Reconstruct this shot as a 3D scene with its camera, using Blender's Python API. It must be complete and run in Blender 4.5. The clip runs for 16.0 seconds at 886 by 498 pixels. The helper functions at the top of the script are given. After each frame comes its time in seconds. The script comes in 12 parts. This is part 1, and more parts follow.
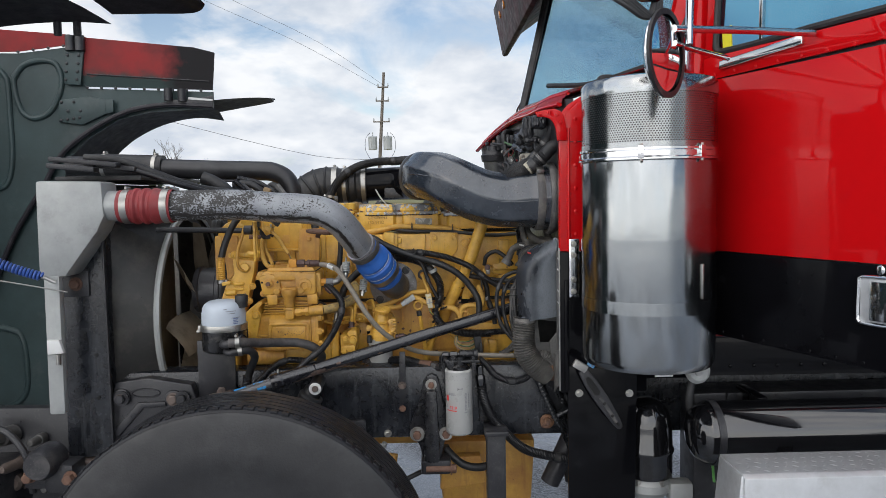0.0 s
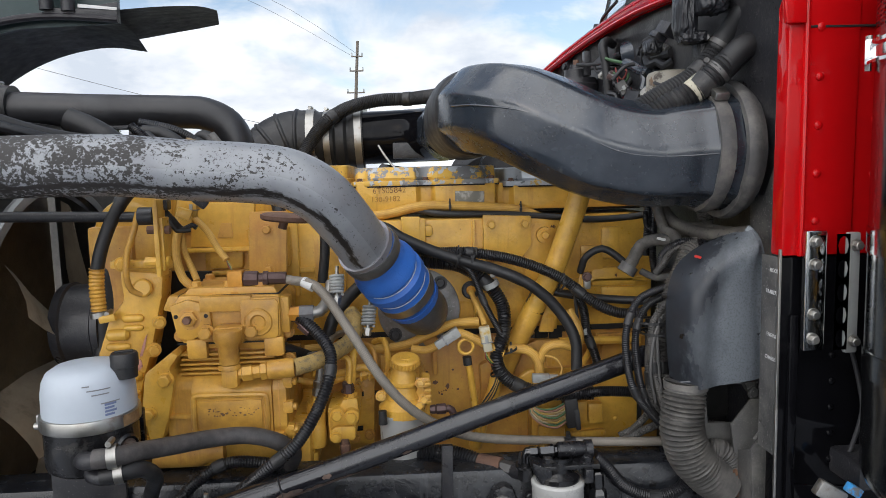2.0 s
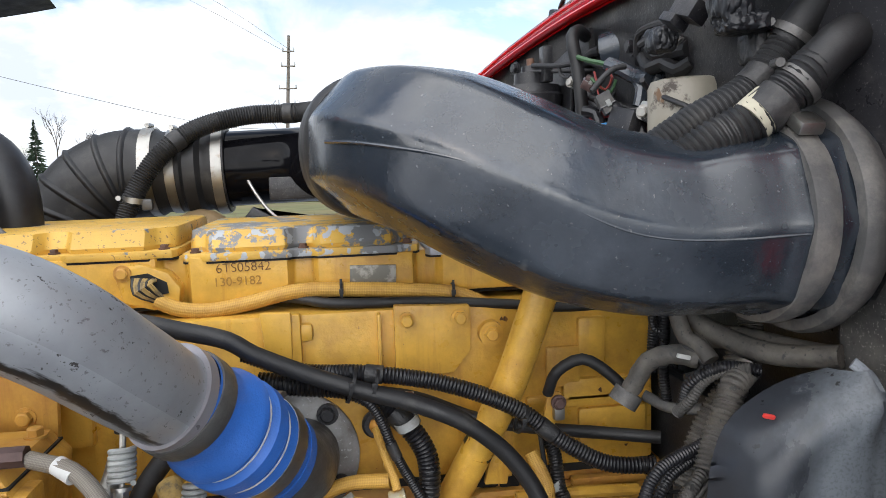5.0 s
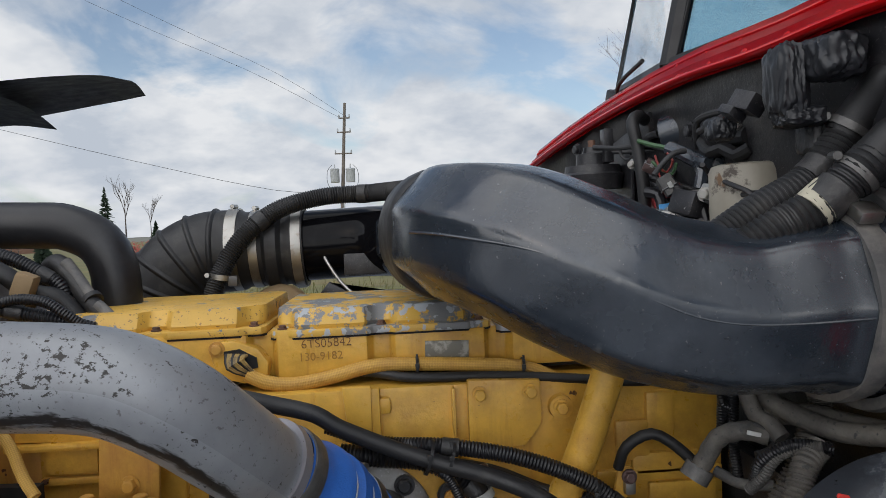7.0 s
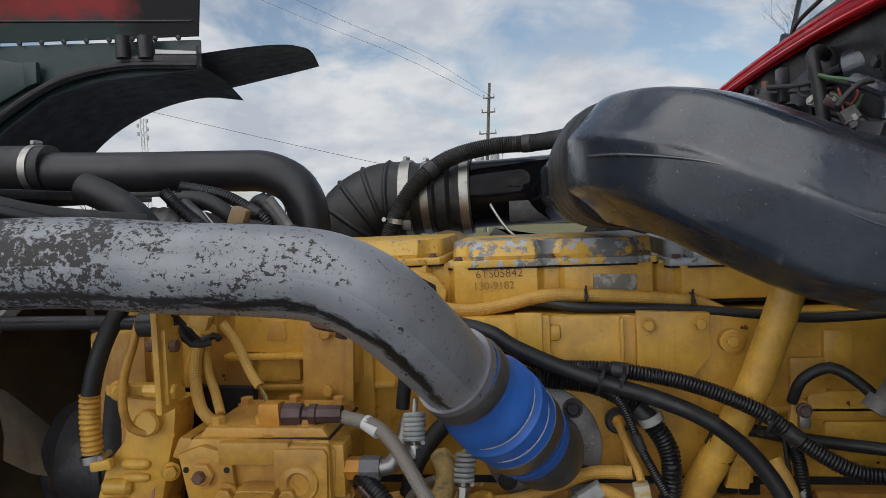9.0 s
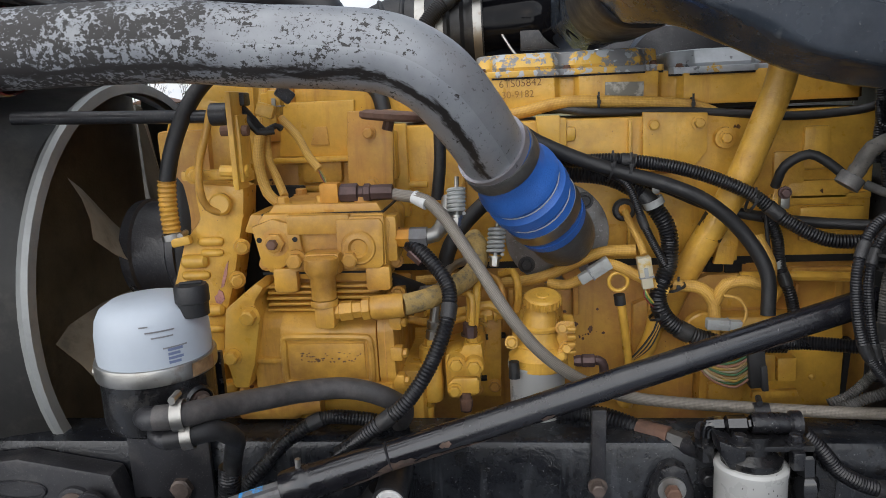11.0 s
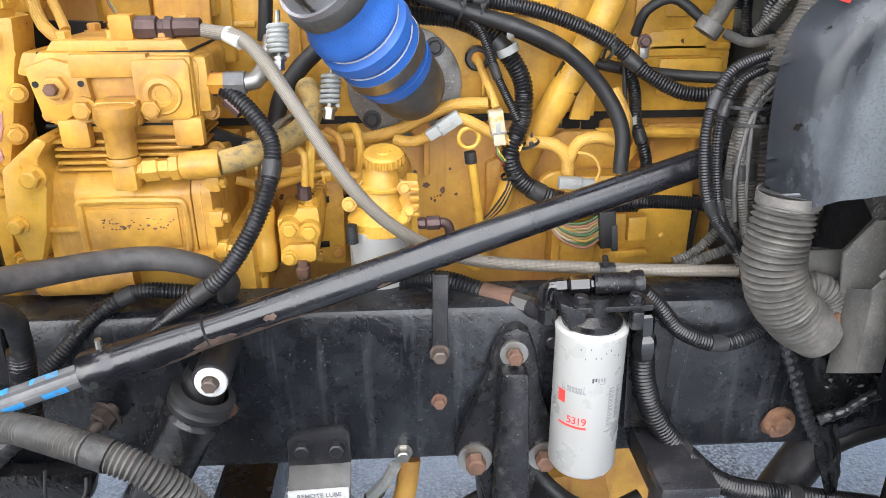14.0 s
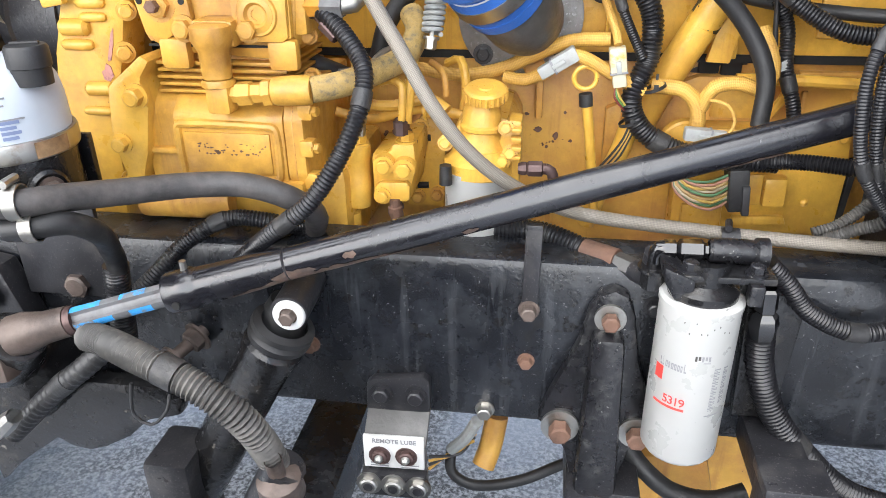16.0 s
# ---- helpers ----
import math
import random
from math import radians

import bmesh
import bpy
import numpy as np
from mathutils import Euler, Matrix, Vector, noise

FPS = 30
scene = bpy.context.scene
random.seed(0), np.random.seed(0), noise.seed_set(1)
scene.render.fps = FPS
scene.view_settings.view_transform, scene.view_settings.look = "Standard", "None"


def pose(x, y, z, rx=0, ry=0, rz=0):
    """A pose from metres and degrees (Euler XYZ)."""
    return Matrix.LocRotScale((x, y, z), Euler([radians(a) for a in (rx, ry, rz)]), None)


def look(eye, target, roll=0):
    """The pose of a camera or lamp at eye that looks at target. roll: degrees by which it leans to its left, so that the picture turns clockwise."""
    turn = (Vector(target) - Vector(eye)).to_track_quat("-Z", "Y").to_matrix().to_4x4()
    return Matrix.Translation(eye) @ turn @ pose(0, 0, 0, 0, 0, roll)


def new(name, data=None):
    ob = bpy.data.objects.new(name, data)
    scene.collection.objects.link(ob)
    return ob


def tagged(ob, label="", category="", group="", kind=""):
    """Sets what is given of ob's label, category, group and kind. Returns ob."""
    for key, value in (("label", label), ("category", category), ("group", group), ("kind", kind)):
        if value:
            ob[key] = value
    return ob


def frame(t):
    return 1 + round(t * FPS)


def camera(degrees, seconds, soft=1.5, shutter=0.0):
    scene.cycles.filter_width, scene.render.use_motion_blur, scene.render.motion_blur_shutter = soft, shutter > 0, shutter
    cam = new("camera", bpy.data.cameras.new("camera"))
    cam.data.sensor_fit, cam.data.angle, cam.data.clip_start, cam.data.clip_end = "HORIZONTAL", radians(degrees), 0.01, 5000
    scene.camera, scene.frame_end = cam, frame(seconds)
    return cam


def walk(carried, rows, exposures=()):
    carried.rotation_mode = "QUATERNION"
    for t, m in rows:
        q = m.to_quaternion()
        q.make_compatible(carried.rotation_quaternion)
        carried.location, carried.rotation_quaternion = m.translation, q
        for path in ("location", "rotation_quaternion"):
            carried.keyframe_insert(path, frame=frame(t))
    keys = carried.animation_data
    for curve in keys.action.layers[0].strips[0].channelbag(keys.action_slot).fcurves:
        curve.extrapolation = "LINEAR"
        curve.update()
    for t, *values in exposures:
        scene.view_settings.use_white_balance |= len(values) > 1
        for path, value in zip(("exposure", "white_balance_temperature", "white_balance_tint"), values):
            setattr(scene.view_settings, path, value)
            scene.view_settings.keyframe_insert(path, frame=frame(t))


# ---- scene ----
# --- camera ---
cam = camera(63.6, 16.0, 0.6)
PATH = [
    (0, (-0.0346, 0.0957, 1.5490), (-0.0002, 2.0901, 1.4025), -1.06),
    (0.5, (-0.1250, 0.5058, 1.5416), (-0.0725, 2.4991, 1.3866), -1.17),
    (1, (-0.1418, 0.8731, 1.5247), (-0.0805, 2.8655, 1.3615), -1.15),
    (1.5, (-0.1513, 1.1767, 1.5244), (-0.0791, 3.1666, 1.3367), -1.36),
    (2, (-0.2310, 1.4871, 1.5086), (-0.1300, 3.4723, 1.2882), -1.48),
    (2.5, (-0.2522, 1.7422, 1.4897), (-0.1267, 3.7237, 1.2493), -1.66),
    (3, (-0.1857, 1.9792, 1.4955), (-0.0574, 3.9594, 1.2461), -1.82),
    (3.5, (-0.1770, 2.0945, 1.4977), (0.0027, 4.0702, 1.2441), -1.78),
    (4, (-0.1731, 2.1413, 1.5088), (0.0562, 4.1117, 1.2539), -1.85),
    (4.5, (-0.1276, 2.1653, 1.5640), (0.1403, 4.1313, 1.3125), -1.84),
    (4.7, (-0.1075, 2.1699, 1.5907), (0.1634, 4.1357, 1.3413), -1.87),
    (6.8, (-0.1321, 2.1138, 1.6531), (0.0542, 4.1038, 1.5806), -2.56),
    (7, (-0.1459, 2.1060, 1.6510), (-0.0120, 4.1005, 1.5870), -2.56),
    (7.5, (-0.1636, 2.0847, 1.6476), (-0.1401, 4.0839, 1.5950), -2.74),
    (8, (-0.1647, 2.0666, 1.6315), (-0.2322, 4.0649, 1.5809), -2.80),
    (8.5, (-0.1788, 2.0453, 1.6057), (-0.3471, 4.0371, 1.5400), -2.56),
    (9, (-0.1977, 2.0314, 1.5742), (-0.4629, 4.0112, 1.4743), -2.51),
    (9.2, (-0.2118, 2.0218, 1.5554), (-0.5067, 3.9964, 1.4383), -2.56),
    (11.3, (-0.2862, 1.8342, 1.4306), (-0.4407, 3.7745, 0.9707), -2.43),
    (11.5, (-0.2732, 1.8347, 1.4284), (-0.3688, 3.7723, 0.9417), -2.17),
    (12, (-0.2407, 1.8356, 1.4124), (-0.1760, 3.7647, 0.8886), -1.38),
    (12.5, (-0.2258, 1.8349, 1.4110), (-0.0501, 3.7450, 0.8450), -1.03),
    (13, (-0.2303, 1.8511, 1.4034), (-0.0015, 3.7400, 0.7870), -0.77),
    (13.5, (-0.2421, 1.8748, 1.3920), (-0.0459, 3.7462, 0.7142), -0.66),
    (14, (-0.2071, 1.9593, 1.3828), (-0.1094, 3.8020, 0.6115), -0.42),
    (14.5, (-0.1317, 2.0714, 1.3342), (-0.1325, 3.8921, 0.5065), -0.45),
    (15, (-0.0851, 2.1122, 1.3218), (-0.2158, 3.9079, 0.4509), -0.85),
    (15.5, (-0.0894, 2.0978, 1.3242), (-0.3249, 3.8808, 0.4492), -0.87),
    (16, (-0.1433, 2.0333, 1.3411), (-0.4240, 3.8027, 0.4521), -0.75),
]
EXPOSURES = [(0.0, -0.3), (1.5, -0.23), (2.5, 0.10), (3.5, 0.42), (4.5, 0.35), (7.0, -0.60), (9.0, -0.74), (11.5, 0.25), (12.5, 1.06), (14.5, 1.25), (16.0, 1.38)]
walk(cam, [(t, look(eye, target, roll)) for t, eye, target, roll in PATH], EXPOSURES)

# --- world, sun ---
world = bpy.data.worlds.new("sky")
scene.world = world
world.use_nodes = True
wn, wl = world.node_tree.nodes, world.node_tree.links
wn.clear()
w_out = wn.new("ShaderNodeOutputWorld")
w_sky = wn.new("ShaderNodeTexSky")
w_sky.sky_type = "NISHITA"
w_sky.sun_disc = False
w_sky.sun_elevation, w_sky.sun_rotation = radians(35), radians(214)
w_bg = wn.new("ShaderNodeBackground")
w_bg.inputs["Strength"].default_value = 0.17
w_cloud = wn.new("ShaderNodeBackground")
w_cloud.inputs["Strength"].default_value = 1.32
w_mix = wn.new("ShaderNodeMixShader")
w_geo = wn.new("ShaderNodeTexCoord")
# cloud layer seen in perspective: direction divided by its height
w_sep = wn.new("ShaderNodeSeparateXYZ")
wl.new(w_geo.outputs["Generated"], w_sep.inputs["Vector"])
w_abs = wn.new("ShaderNodeMath")
w_abs.operation = "ABSOLUTE"
wl.new(w_sep.outputs["Z"], w_abs.inputs[0])
w_add = wn.new("ShaderNodeMath")
w_add.operation = "ADD"
w_add.inputs[1].default_value = 0.42
wl.new(w_abs.outputs[0], w_add.inputs[0])
w_div = wn.new("ShaderNodeVectorMath")
w_div.operation = "DIVIDE"
wl.new(w_geo.outputs["Generated"], w_div.inputs[0])
wl.new(w_add.outputs[0], w_div.inputs[1])
w_map = wn.new("ShaderNodeMapping")
w_map.inputs["Location"].default_value = (1.9, 3.35, 0.0)
wl.new(w_div.outputs["Vector"], w_map.inputs["Vector"])
w_n = wn.new("ShaderNodeTexNoise")
w_n.inputs["Scale"].default_value, w_n.inputs["Detail"].default_value, w_n.inputs["Roughness"].default_value = 2.5, 9.0, 0.54
w_n.inputs["Distortion"].default_value = 0.45
wl.new(w_map.outputs["Vector"], w_n.inputs["Vector"])
# thinner cover overhead, closed cloud towards the horizon
w_hz = wn.new("ShaderNodeMapRange")
w_hz.inputs["From Min"].default_value, w_hz.inputs["From Max"].default_value = 0.10, 0.34
w_hz.inputs["To Min"].default_value, w_hz.inputs["To Max"].default_value = 0.14, -0.01
wl.new(w_abs.outputs[0], w_hz.inputs["Value"])
w_sum = wn.new("ShaderNodeMath")
w_sum.operation = "ADD"
wl.new(w_n.outputs["Fac"], w_sum.inputs[0])
wl.new(w_hz.outputs["Result"], w_sum.inputs[1])
w_r = wn.new("ShaderNodeValToRGB")
w_r.color_ramp.elements[0].position, w_r.color_ramp.elements[1].position = 0.44, 0.565
w_r.color_ramp.elements[0].color = (0.12, 0.12, 0.12, 1)
wl.new(w_sum.outputs[0], w_r.inputs["Fac"])
# cloud brightness: white tops and grey bases
w_n2 = wn.new("ShaderNodeTexNoise")
w_n2.inputs["Scale"].default_value, w_n2.inputs["Detail"].default_value, w_n2.inputs["Roughness"].default_value = 3.6, 7.0, 0.55
wl.new(w_map.outputs["Vector"], w_n2.inputs["Vector"])
w_r2 = wn.new("ShaderNodeValToRGB")
w_r2.color_ramp.elements[0].position, w_r2.color_ramp.elements[0].color = 0.36, (0.58, 0.64, 0.73, 1)
w_r2.color_ramp.elements[1].position, w_r2.color_ramp.elements[1].color = 0.58, (0.90, 0.92, 0.95, 1)
wl.new(w_n2.outputs["Fac"], w_r2.inputs["Fac"])
wl.new(w_r2.outputs["Color"], w_cloud.inputs["Color"])
wl.new(w_sky.outputs["Color"], w_bg.inputs["Color"])
wl.new(w_r.outputs["Color"], w_mix.inputs["Fac"])
wl.new(w_bg.outputs["Background"], w_mix.inputs[1])
wl.new(w_cloud.outputs["Background"], w_mix.inputs[2])
wl.new(w_mix.outputs["Shader"], w_out.inputs["Surface"])

sun = new("sun", bpy.data.lights.new("sun", "SUN"))
sun.data.energy, sun.data.angle, sun.data.color = 3.6, radians(115), (1.0, 0.985, 0.965)
sun.matrix_world = look((0, 0, 0), (0.46, 0.68, -0.57))

# --- materials ---


def node_mat(name):
    m = bpy.data.materials.new(name)
    m.use_nodes = True
    n, l = m.node_tree.nodes, m.node_tree.links
    return m, n, l, n["Principled BSDF"]


def noise_node(n, l, scale, detail=4.0, rough=0.6, stretch=None, uv=False):
    src = n.new("ShaderNodeTexCoord") if uv else n.new("ShaderNodeNewGeometry")
    sock = src.outputs["UV"] if uv else src.outputs["Position"]
    if stretch:
        mp = n.new("ShaderNodeMapping")
        mp.inputs["Scale"].default_value = stretch
        l.new(sock, mp.inputs["Vector"])
        sock = mp.outputs["Vector"]
    t = n.new("ShaderNodeTexNoise")
    t.inputs["Scale"].default_value, t.inputs["Detail"].default_value, t.inputs["Roughness"].default_value = scale, detail, rough
    l.new(sock, t.inputs["Vector"])
    return t.outputs["Fac"]


def ramp(n, l, fac, a, b, lo=0.0, hi=1.0):
    r = n.new("ShaderNodeMapRange")
    r.inputs["From Min"].default_value, r.inputs["From Max"].default_value = a, b
    r.inputs["To Min"].default_value, r.inputs["To Max"].default_value = lo, hi
    l.new(fac, r.inputs["Value"])
    return r.outputs["Result"]


def blend(n, l, fac, c1, c2):
    m = n.new("ShaderNodeMix")
    m.data_type = "RGBA"
    l.new(fac, m.inputs[0])
    for c, s in ((c1, m.inputs[6]), (c2, m.inputs[7])):
        if isinstance(c, tuple):
            s.default_value = (*c, 1)
        else:
            l.new(c, s)
    return m.outputs[2]


def surface(name, col, rough=0.5, metal=0.0, vary=0.15, scale=9.0, dirt=None, dirt_at=(0.55, 0.75), dirt_scale=5.0,
            chip=None, chip_at=(0.68, 0.7), chip_scale=30.0, bump=0.0, bump_scale=120.0, coat=0.0, stretch=None, rough_vary=0.12, dent=0.0, spec=0.5, speck=None, speck_at=(0.64, 0.68), speck_scale=190.0, streak=None):
    """A coloured surface with two scales of variation, optional grime, chips and relief."""
    m, n, l, b = node_mat(name)
    f1 = noise_node(n, l, scale, 5, 0.65, stretch)
    c = blend(n, l, ramp(n, l, f1, 0.3, 0.7), tuple(x * (1 - vary) for x in col), tuple(min(1, x * (1 + vary)) for x in col))
    if dirt:
        f2 = noise_node(n, l, dirt_scale, 8, 0.7, stretch)
        c = blend(n, l, ramp(n, l, f2, *dirt_at), c, dirt)
    if chip:
        f3 = noise_node(n, l, chip_scale, 3, 0.5)
        c = blend(n, l, ramp(n, l, f3, *chip_at), c, chip)
    if streak:
        f4 = noise_node(n, l, 1.0, 6, 0.62, (34, 34, 3.0))
        c = blend(n, l, ramp(n, l, f4, 0.56, 0.72, 0, 0.75), c, streak)
    if speck:
        f5 = noise_node(n, l, speck_scale, 2, 0.5)
        c = blend(n, l, ramp(n, l, f5, *speck_at), c, speck)
    l.new(c, b.inputs["Base Color"])
    b.inputs["Metallic"].default_value = metal
    l.new(ramp(n, l, noise_node(n, l, scale * 2.3, 4), 0.3, 0.7, max(0.02, rough - rough_vary), min(1, rough + rough_vary)), b.inputs["Roughness"])
    b.inputs["Coat Weight"].default_value = coat
    b.inputs["Coat Roughness"].default_value = 0.06
    b.inputs["Specular IOR Level"].default_value = spec
    if bump or dent:
        bp = n.new("ShaderNodeBump")
        bp.inputs["Strength"].default_value, bp.inputs["Distance"].default_value = bump or dent, 0.002 if bump else 0.02
        l.new(noise_node(n, l, bump_scale, 3), bp.inputs["Height"])
        l.new(bp.outputs["Normal"], b.inputs["Normal"])
    return m


M = {}
M["yellow"] = surface("yellow_paint", (0.66, 0.380, 0.058), 0.36, vary=0.16, scale=17, dirt=(0.36, 0.175, 0.038), dirt_at=(0.46, 0.76), dirt_scale=6,
                      chip=(0.07, 0.03, 0.018), chip_at=(0.735, 0.745), chip_scale=24, bump=0.5, bump_scale=90, speck=(0.26, 0.11, 0.03), speck_at=(0.76, 0.79), streak=(0.46, 0.22, 0.04))
M["yellow_rusty"] = surface("yellow_paint_rusty", (0.62, 0.345, 0.065), 0.46, vary=0.16, scale=9, dirt=(0.44, 0.20, 0.055), dirt_at=(0.40, 0.66), dirt_scale=7,
                            chip=(0.09, 0.036, 0.02), chip_at=(0.735, 0.745), chip_scale=24, bump=0.5, bump_scale=90, speck=(0.20, 0.08, 0.03), speck_at=(0.73, 0.77), streak=(0.36, 0.15, 0.04))
M["cover_top"] = surface("worn_yellow_cover", (0.68, 0.41, 0.075), 0.42, vary=0.1, dirt=(0.20, 0.215, 0.23), dirt_at=(0.595, 0.61), dirt_scale=13,
                         chip=(0.10, 0.06, 0.03), chip_at=(0.69, 0.71), chip_scale=40, bump=0.3, bump_scale=200, speck=(0.3, 0.18, 0.06))
M["cover_half"] = surface("half_flaked_cover", (0.66, 0.40, 0.07), 0.42, vary=0.1, dirt=(0.21, 0.215, 0.22), dirt_at=(0.52, 0.535), dirt_scale=10,
                          chip=(0.42, 0.45, 0.48), chip_at=(0.60, 0.63), chip_scale=48, bump=0.3, bump_scale=200)
M["bare_cover"] = surface("bare_cover", (0.40, 0.43, 0.46), 0.42, metal=0.2, vary=0.25, dirt=(0.60, 0.38, 0.08), dirt_at=(0.63, 0.645), dirt_scale=12, chip=(0.16, 0.17, 0.18), chip_at=(0.64, 0.68), chip_scale=45, bump=0.2)
M["black_rail"] = surface("black_frame_paint", (0.010, 0.011, 0.014), 0.24, vary=0.5, scale=9, dirt=(0.040, 0.044, 0.050), dirt_at=(0.47, 0.76), dirt_scale=10, chip=(0.012, 0.012, 0.013), chip_at=(0.60, 0.66), chip_scale=34,
                          bump=0.35, bump_scale=150, streak=(0.058, 0.062, 0.068), speck=(0.13, 0.132, 0.135), speck_at=(0.71, 0.735), speck_scale=240)
M["black_gloss"] = surface("black_gloss_paint", (0.004, 0.004, 0.005), 0.05, spec=0.12, vary=0.2, dirt=(0.02, 0.02, 0.022), dirt_at=(0.6, 0.9), rough_vary=0.05)
M["black_metal"] = surface("black_steel", (0.019, 0.019, 0.022), 0.38, vary=0.3, dirt=(0.08, 0.075, 0.07), dirt_at=(0.54, 0.8), dirt_scale=9, bump=0.35, bump_scale=150, speck=(0.085, 0.08, 0.078), speck_at=(0.64, 0.70), speck_scale=330)
M["strut_black"] = surface("black_enamel_tube", (0.009, 0.009, 0.012), 0.23, spec=0.8, vary=0.2, dirt=(0.035, 0.035, 0.038), dirt_at=(0.52, 0.8), chip=(0.10, 0.06, 0.045), chip_at=(0.74, 0.76), chip_scale=13, speck=(0.10, 0.10, 0.105), speck_at=(0.75, 0.78), speck_scale=90, bump=0.12, bump_scale=200)
M["rubber"] = surface("black_rubber", (0.015, 0.015, 0.016), 0.52, vary=0.3, dirt=(0.07, 0.066, 0.06), dirt_at=(0.55, 0.82), dirt_scale=11, bump=0.2, bump_scale=300)
M["rubber_grey"] = surface("dusty_rubber", (0.085, 0.084, 0.083), 0.6, vary=0.25, scale=20, dirt=(0.21, 0.195, 0.175), dirt_at=(0.46, 0.72), dirt_scale=14, bump=0.3, bump_scale=260)
M["loom"] = surface("split_loom", (0.010, 0.010, 0.012), 0.34, vary=0.25, dirt=(0.06, 0.057, 0.052), dirt_at=(0.55, 0.85), dirt_scale=12)
M["loom_grey"] = surface("dusty_loom", (0.068, 0.065, 0.061), 0.55, vary=0.3, dirt=(0.145, 0.136, 0.122), dirt_at=(0.46, 0.72), dirt_scale=18)
M["duct"] = surface("black_plastic_duct", (0.019, 0.025, 0.034), 0.22, spec=1.0, vary=0.3, scale=6, dirt=(0.058, 0.070, 0.087), dirt_at=(0.46, 0.78), dirt_scale=4.5,
                    chip=(0.15, 0.155, 0.16), chip_at=(0.69, 0.76), chip_scale=16, bump=0.2, bump_scale=60, speck=(0.11, 0.11, 0.115), speck_at=(0.70, 0.74), speck_scale=240)
# paler to the right: dust, and the sky's reflection put into the colour
sm, sn, sl, sb = node_mat("dusty_sheen_heat_shield")
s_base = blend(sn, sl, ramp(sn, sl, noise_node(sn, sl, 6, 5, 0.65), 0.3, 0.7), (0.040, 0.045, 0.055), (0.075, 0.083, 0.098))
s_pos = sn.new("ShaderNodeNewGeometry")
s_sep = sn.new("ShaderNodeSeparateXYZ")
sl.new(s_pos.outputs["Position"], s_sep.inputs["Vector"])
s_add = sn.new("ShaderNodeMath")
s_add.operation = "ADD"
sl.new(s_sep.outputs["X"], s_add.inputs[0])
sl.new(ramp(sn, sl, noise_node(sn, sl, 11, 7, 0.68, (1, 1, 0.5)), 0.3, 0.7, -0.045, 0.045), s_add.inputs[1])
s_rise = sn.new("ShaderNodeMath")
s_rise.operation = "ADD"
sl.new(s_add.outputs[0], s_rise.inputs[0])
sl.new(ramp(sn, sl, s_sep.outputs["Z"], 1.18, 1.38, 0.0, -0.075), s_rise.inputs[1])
s_dust_sheen = ramp(sn, sl, s_rise.outputs[0], 0.325, 0.395, 0.0, 0.85)
s_col = blend(sn, sl, s_dust_sheen, s_base, (0.27, 0.30, 0.335))
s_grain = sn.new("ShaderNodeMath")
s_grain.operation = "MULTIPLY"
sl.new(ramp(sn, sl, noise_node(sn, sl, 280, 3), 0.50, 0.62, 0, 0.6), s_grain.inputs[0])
sl.new(s_dust_sheen, s_grain.inputs[1])
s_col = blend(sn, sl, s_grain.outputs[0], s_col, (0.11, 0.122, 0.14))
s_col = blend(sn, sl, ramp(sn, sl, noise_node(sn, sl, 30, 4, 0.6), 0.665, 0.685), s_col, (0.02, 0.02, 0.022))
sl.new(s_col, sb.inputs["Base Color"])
sl.new(ramp(sn, sl, s_dust_sheen, 0, 1, 0.22, 0.5), sb.inputs["Roughness"])
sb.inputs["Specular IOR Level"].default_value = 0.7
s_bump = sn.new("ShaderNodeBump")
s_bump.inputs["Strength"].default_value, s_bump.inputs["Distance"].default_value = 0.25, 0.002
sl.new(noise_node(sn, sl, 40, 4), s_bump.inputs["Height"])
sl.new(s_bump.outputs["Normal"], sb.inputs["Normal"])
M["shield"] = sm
M["firewall"] = surface("dusty_firewall", (0.082, 0.081, 0.078), 0.5, vary=0.35, dirt=(0.215, 0.203, 0.185), dirt_at=(0.48, 0.78), dirt_scale=8, bump=0.4, bump_scale=140, speck=(0.17, 0.165, 0.155), speck_at=(0.6, 0.7), speck_scale=360)
M["side_sheet"] = surface("dusty_side_sheet", (0.070, 0.070, 0.070), 0.5, vary=0.35, scale=7, dirt=(0.18, 0.172, 0.158), dirt_at=(0.46, 0.74), dirt_scale=7, bump=0.3, bump_scale=140,
                          chip=(0.03, 0.028, 0.027), chip_at=(0.68, 0.70), chip_scale=24, speck=(0.3, 0.29, 0.27), speck_at=(0.62, 0.70), speck_scale=300)
M["dusty_wrap"] = surface("dusty_wrapped_hose", (0.075, 0.070, 0.064), 0.6, vary=0.4, scale=16, dirt=(0.18, 0.165, 0.142), dirt_at=(0.44, 0.70), dirt_scale=12, bump=0.6, bump_scale=120, speck=(0.05, 0.05, 0.05), speck_at=(0.62, 0.68), speck_scale=120)
M["dirty_flange"] = surface("dirty_flange_metal", (0.24, 0.235, 0.23), 0.42, metal=0.3, vary=0.3, scale=12, dirt=(0.09, 0.07, 0.055), dirt_at=(0.47, 0.72), dirt_scale=14, bump=0.4, bump_scale=160, speck=(0.35, 0.35, 0.35), speck_at=(0.64, 0.7))
M["red"] = surface("red_paint", (0.52, 0.004, 0.006), 0.035, spec=0.3, vary=0.05, scale=3, dirt=(0.47, 0.008, 0.010), dirt_at=(0.6, 0.95), rough_vary=0.03)
M["tank_gloss"] = surface("glossy_black_tank", (0.006, 0.006, 0.007), 0.07, spec=0.9, vary=0.2, dirt=(0.02, 0.02, 0.022), dirt_at=(0.6, 0.9), rough_vary=0.04)
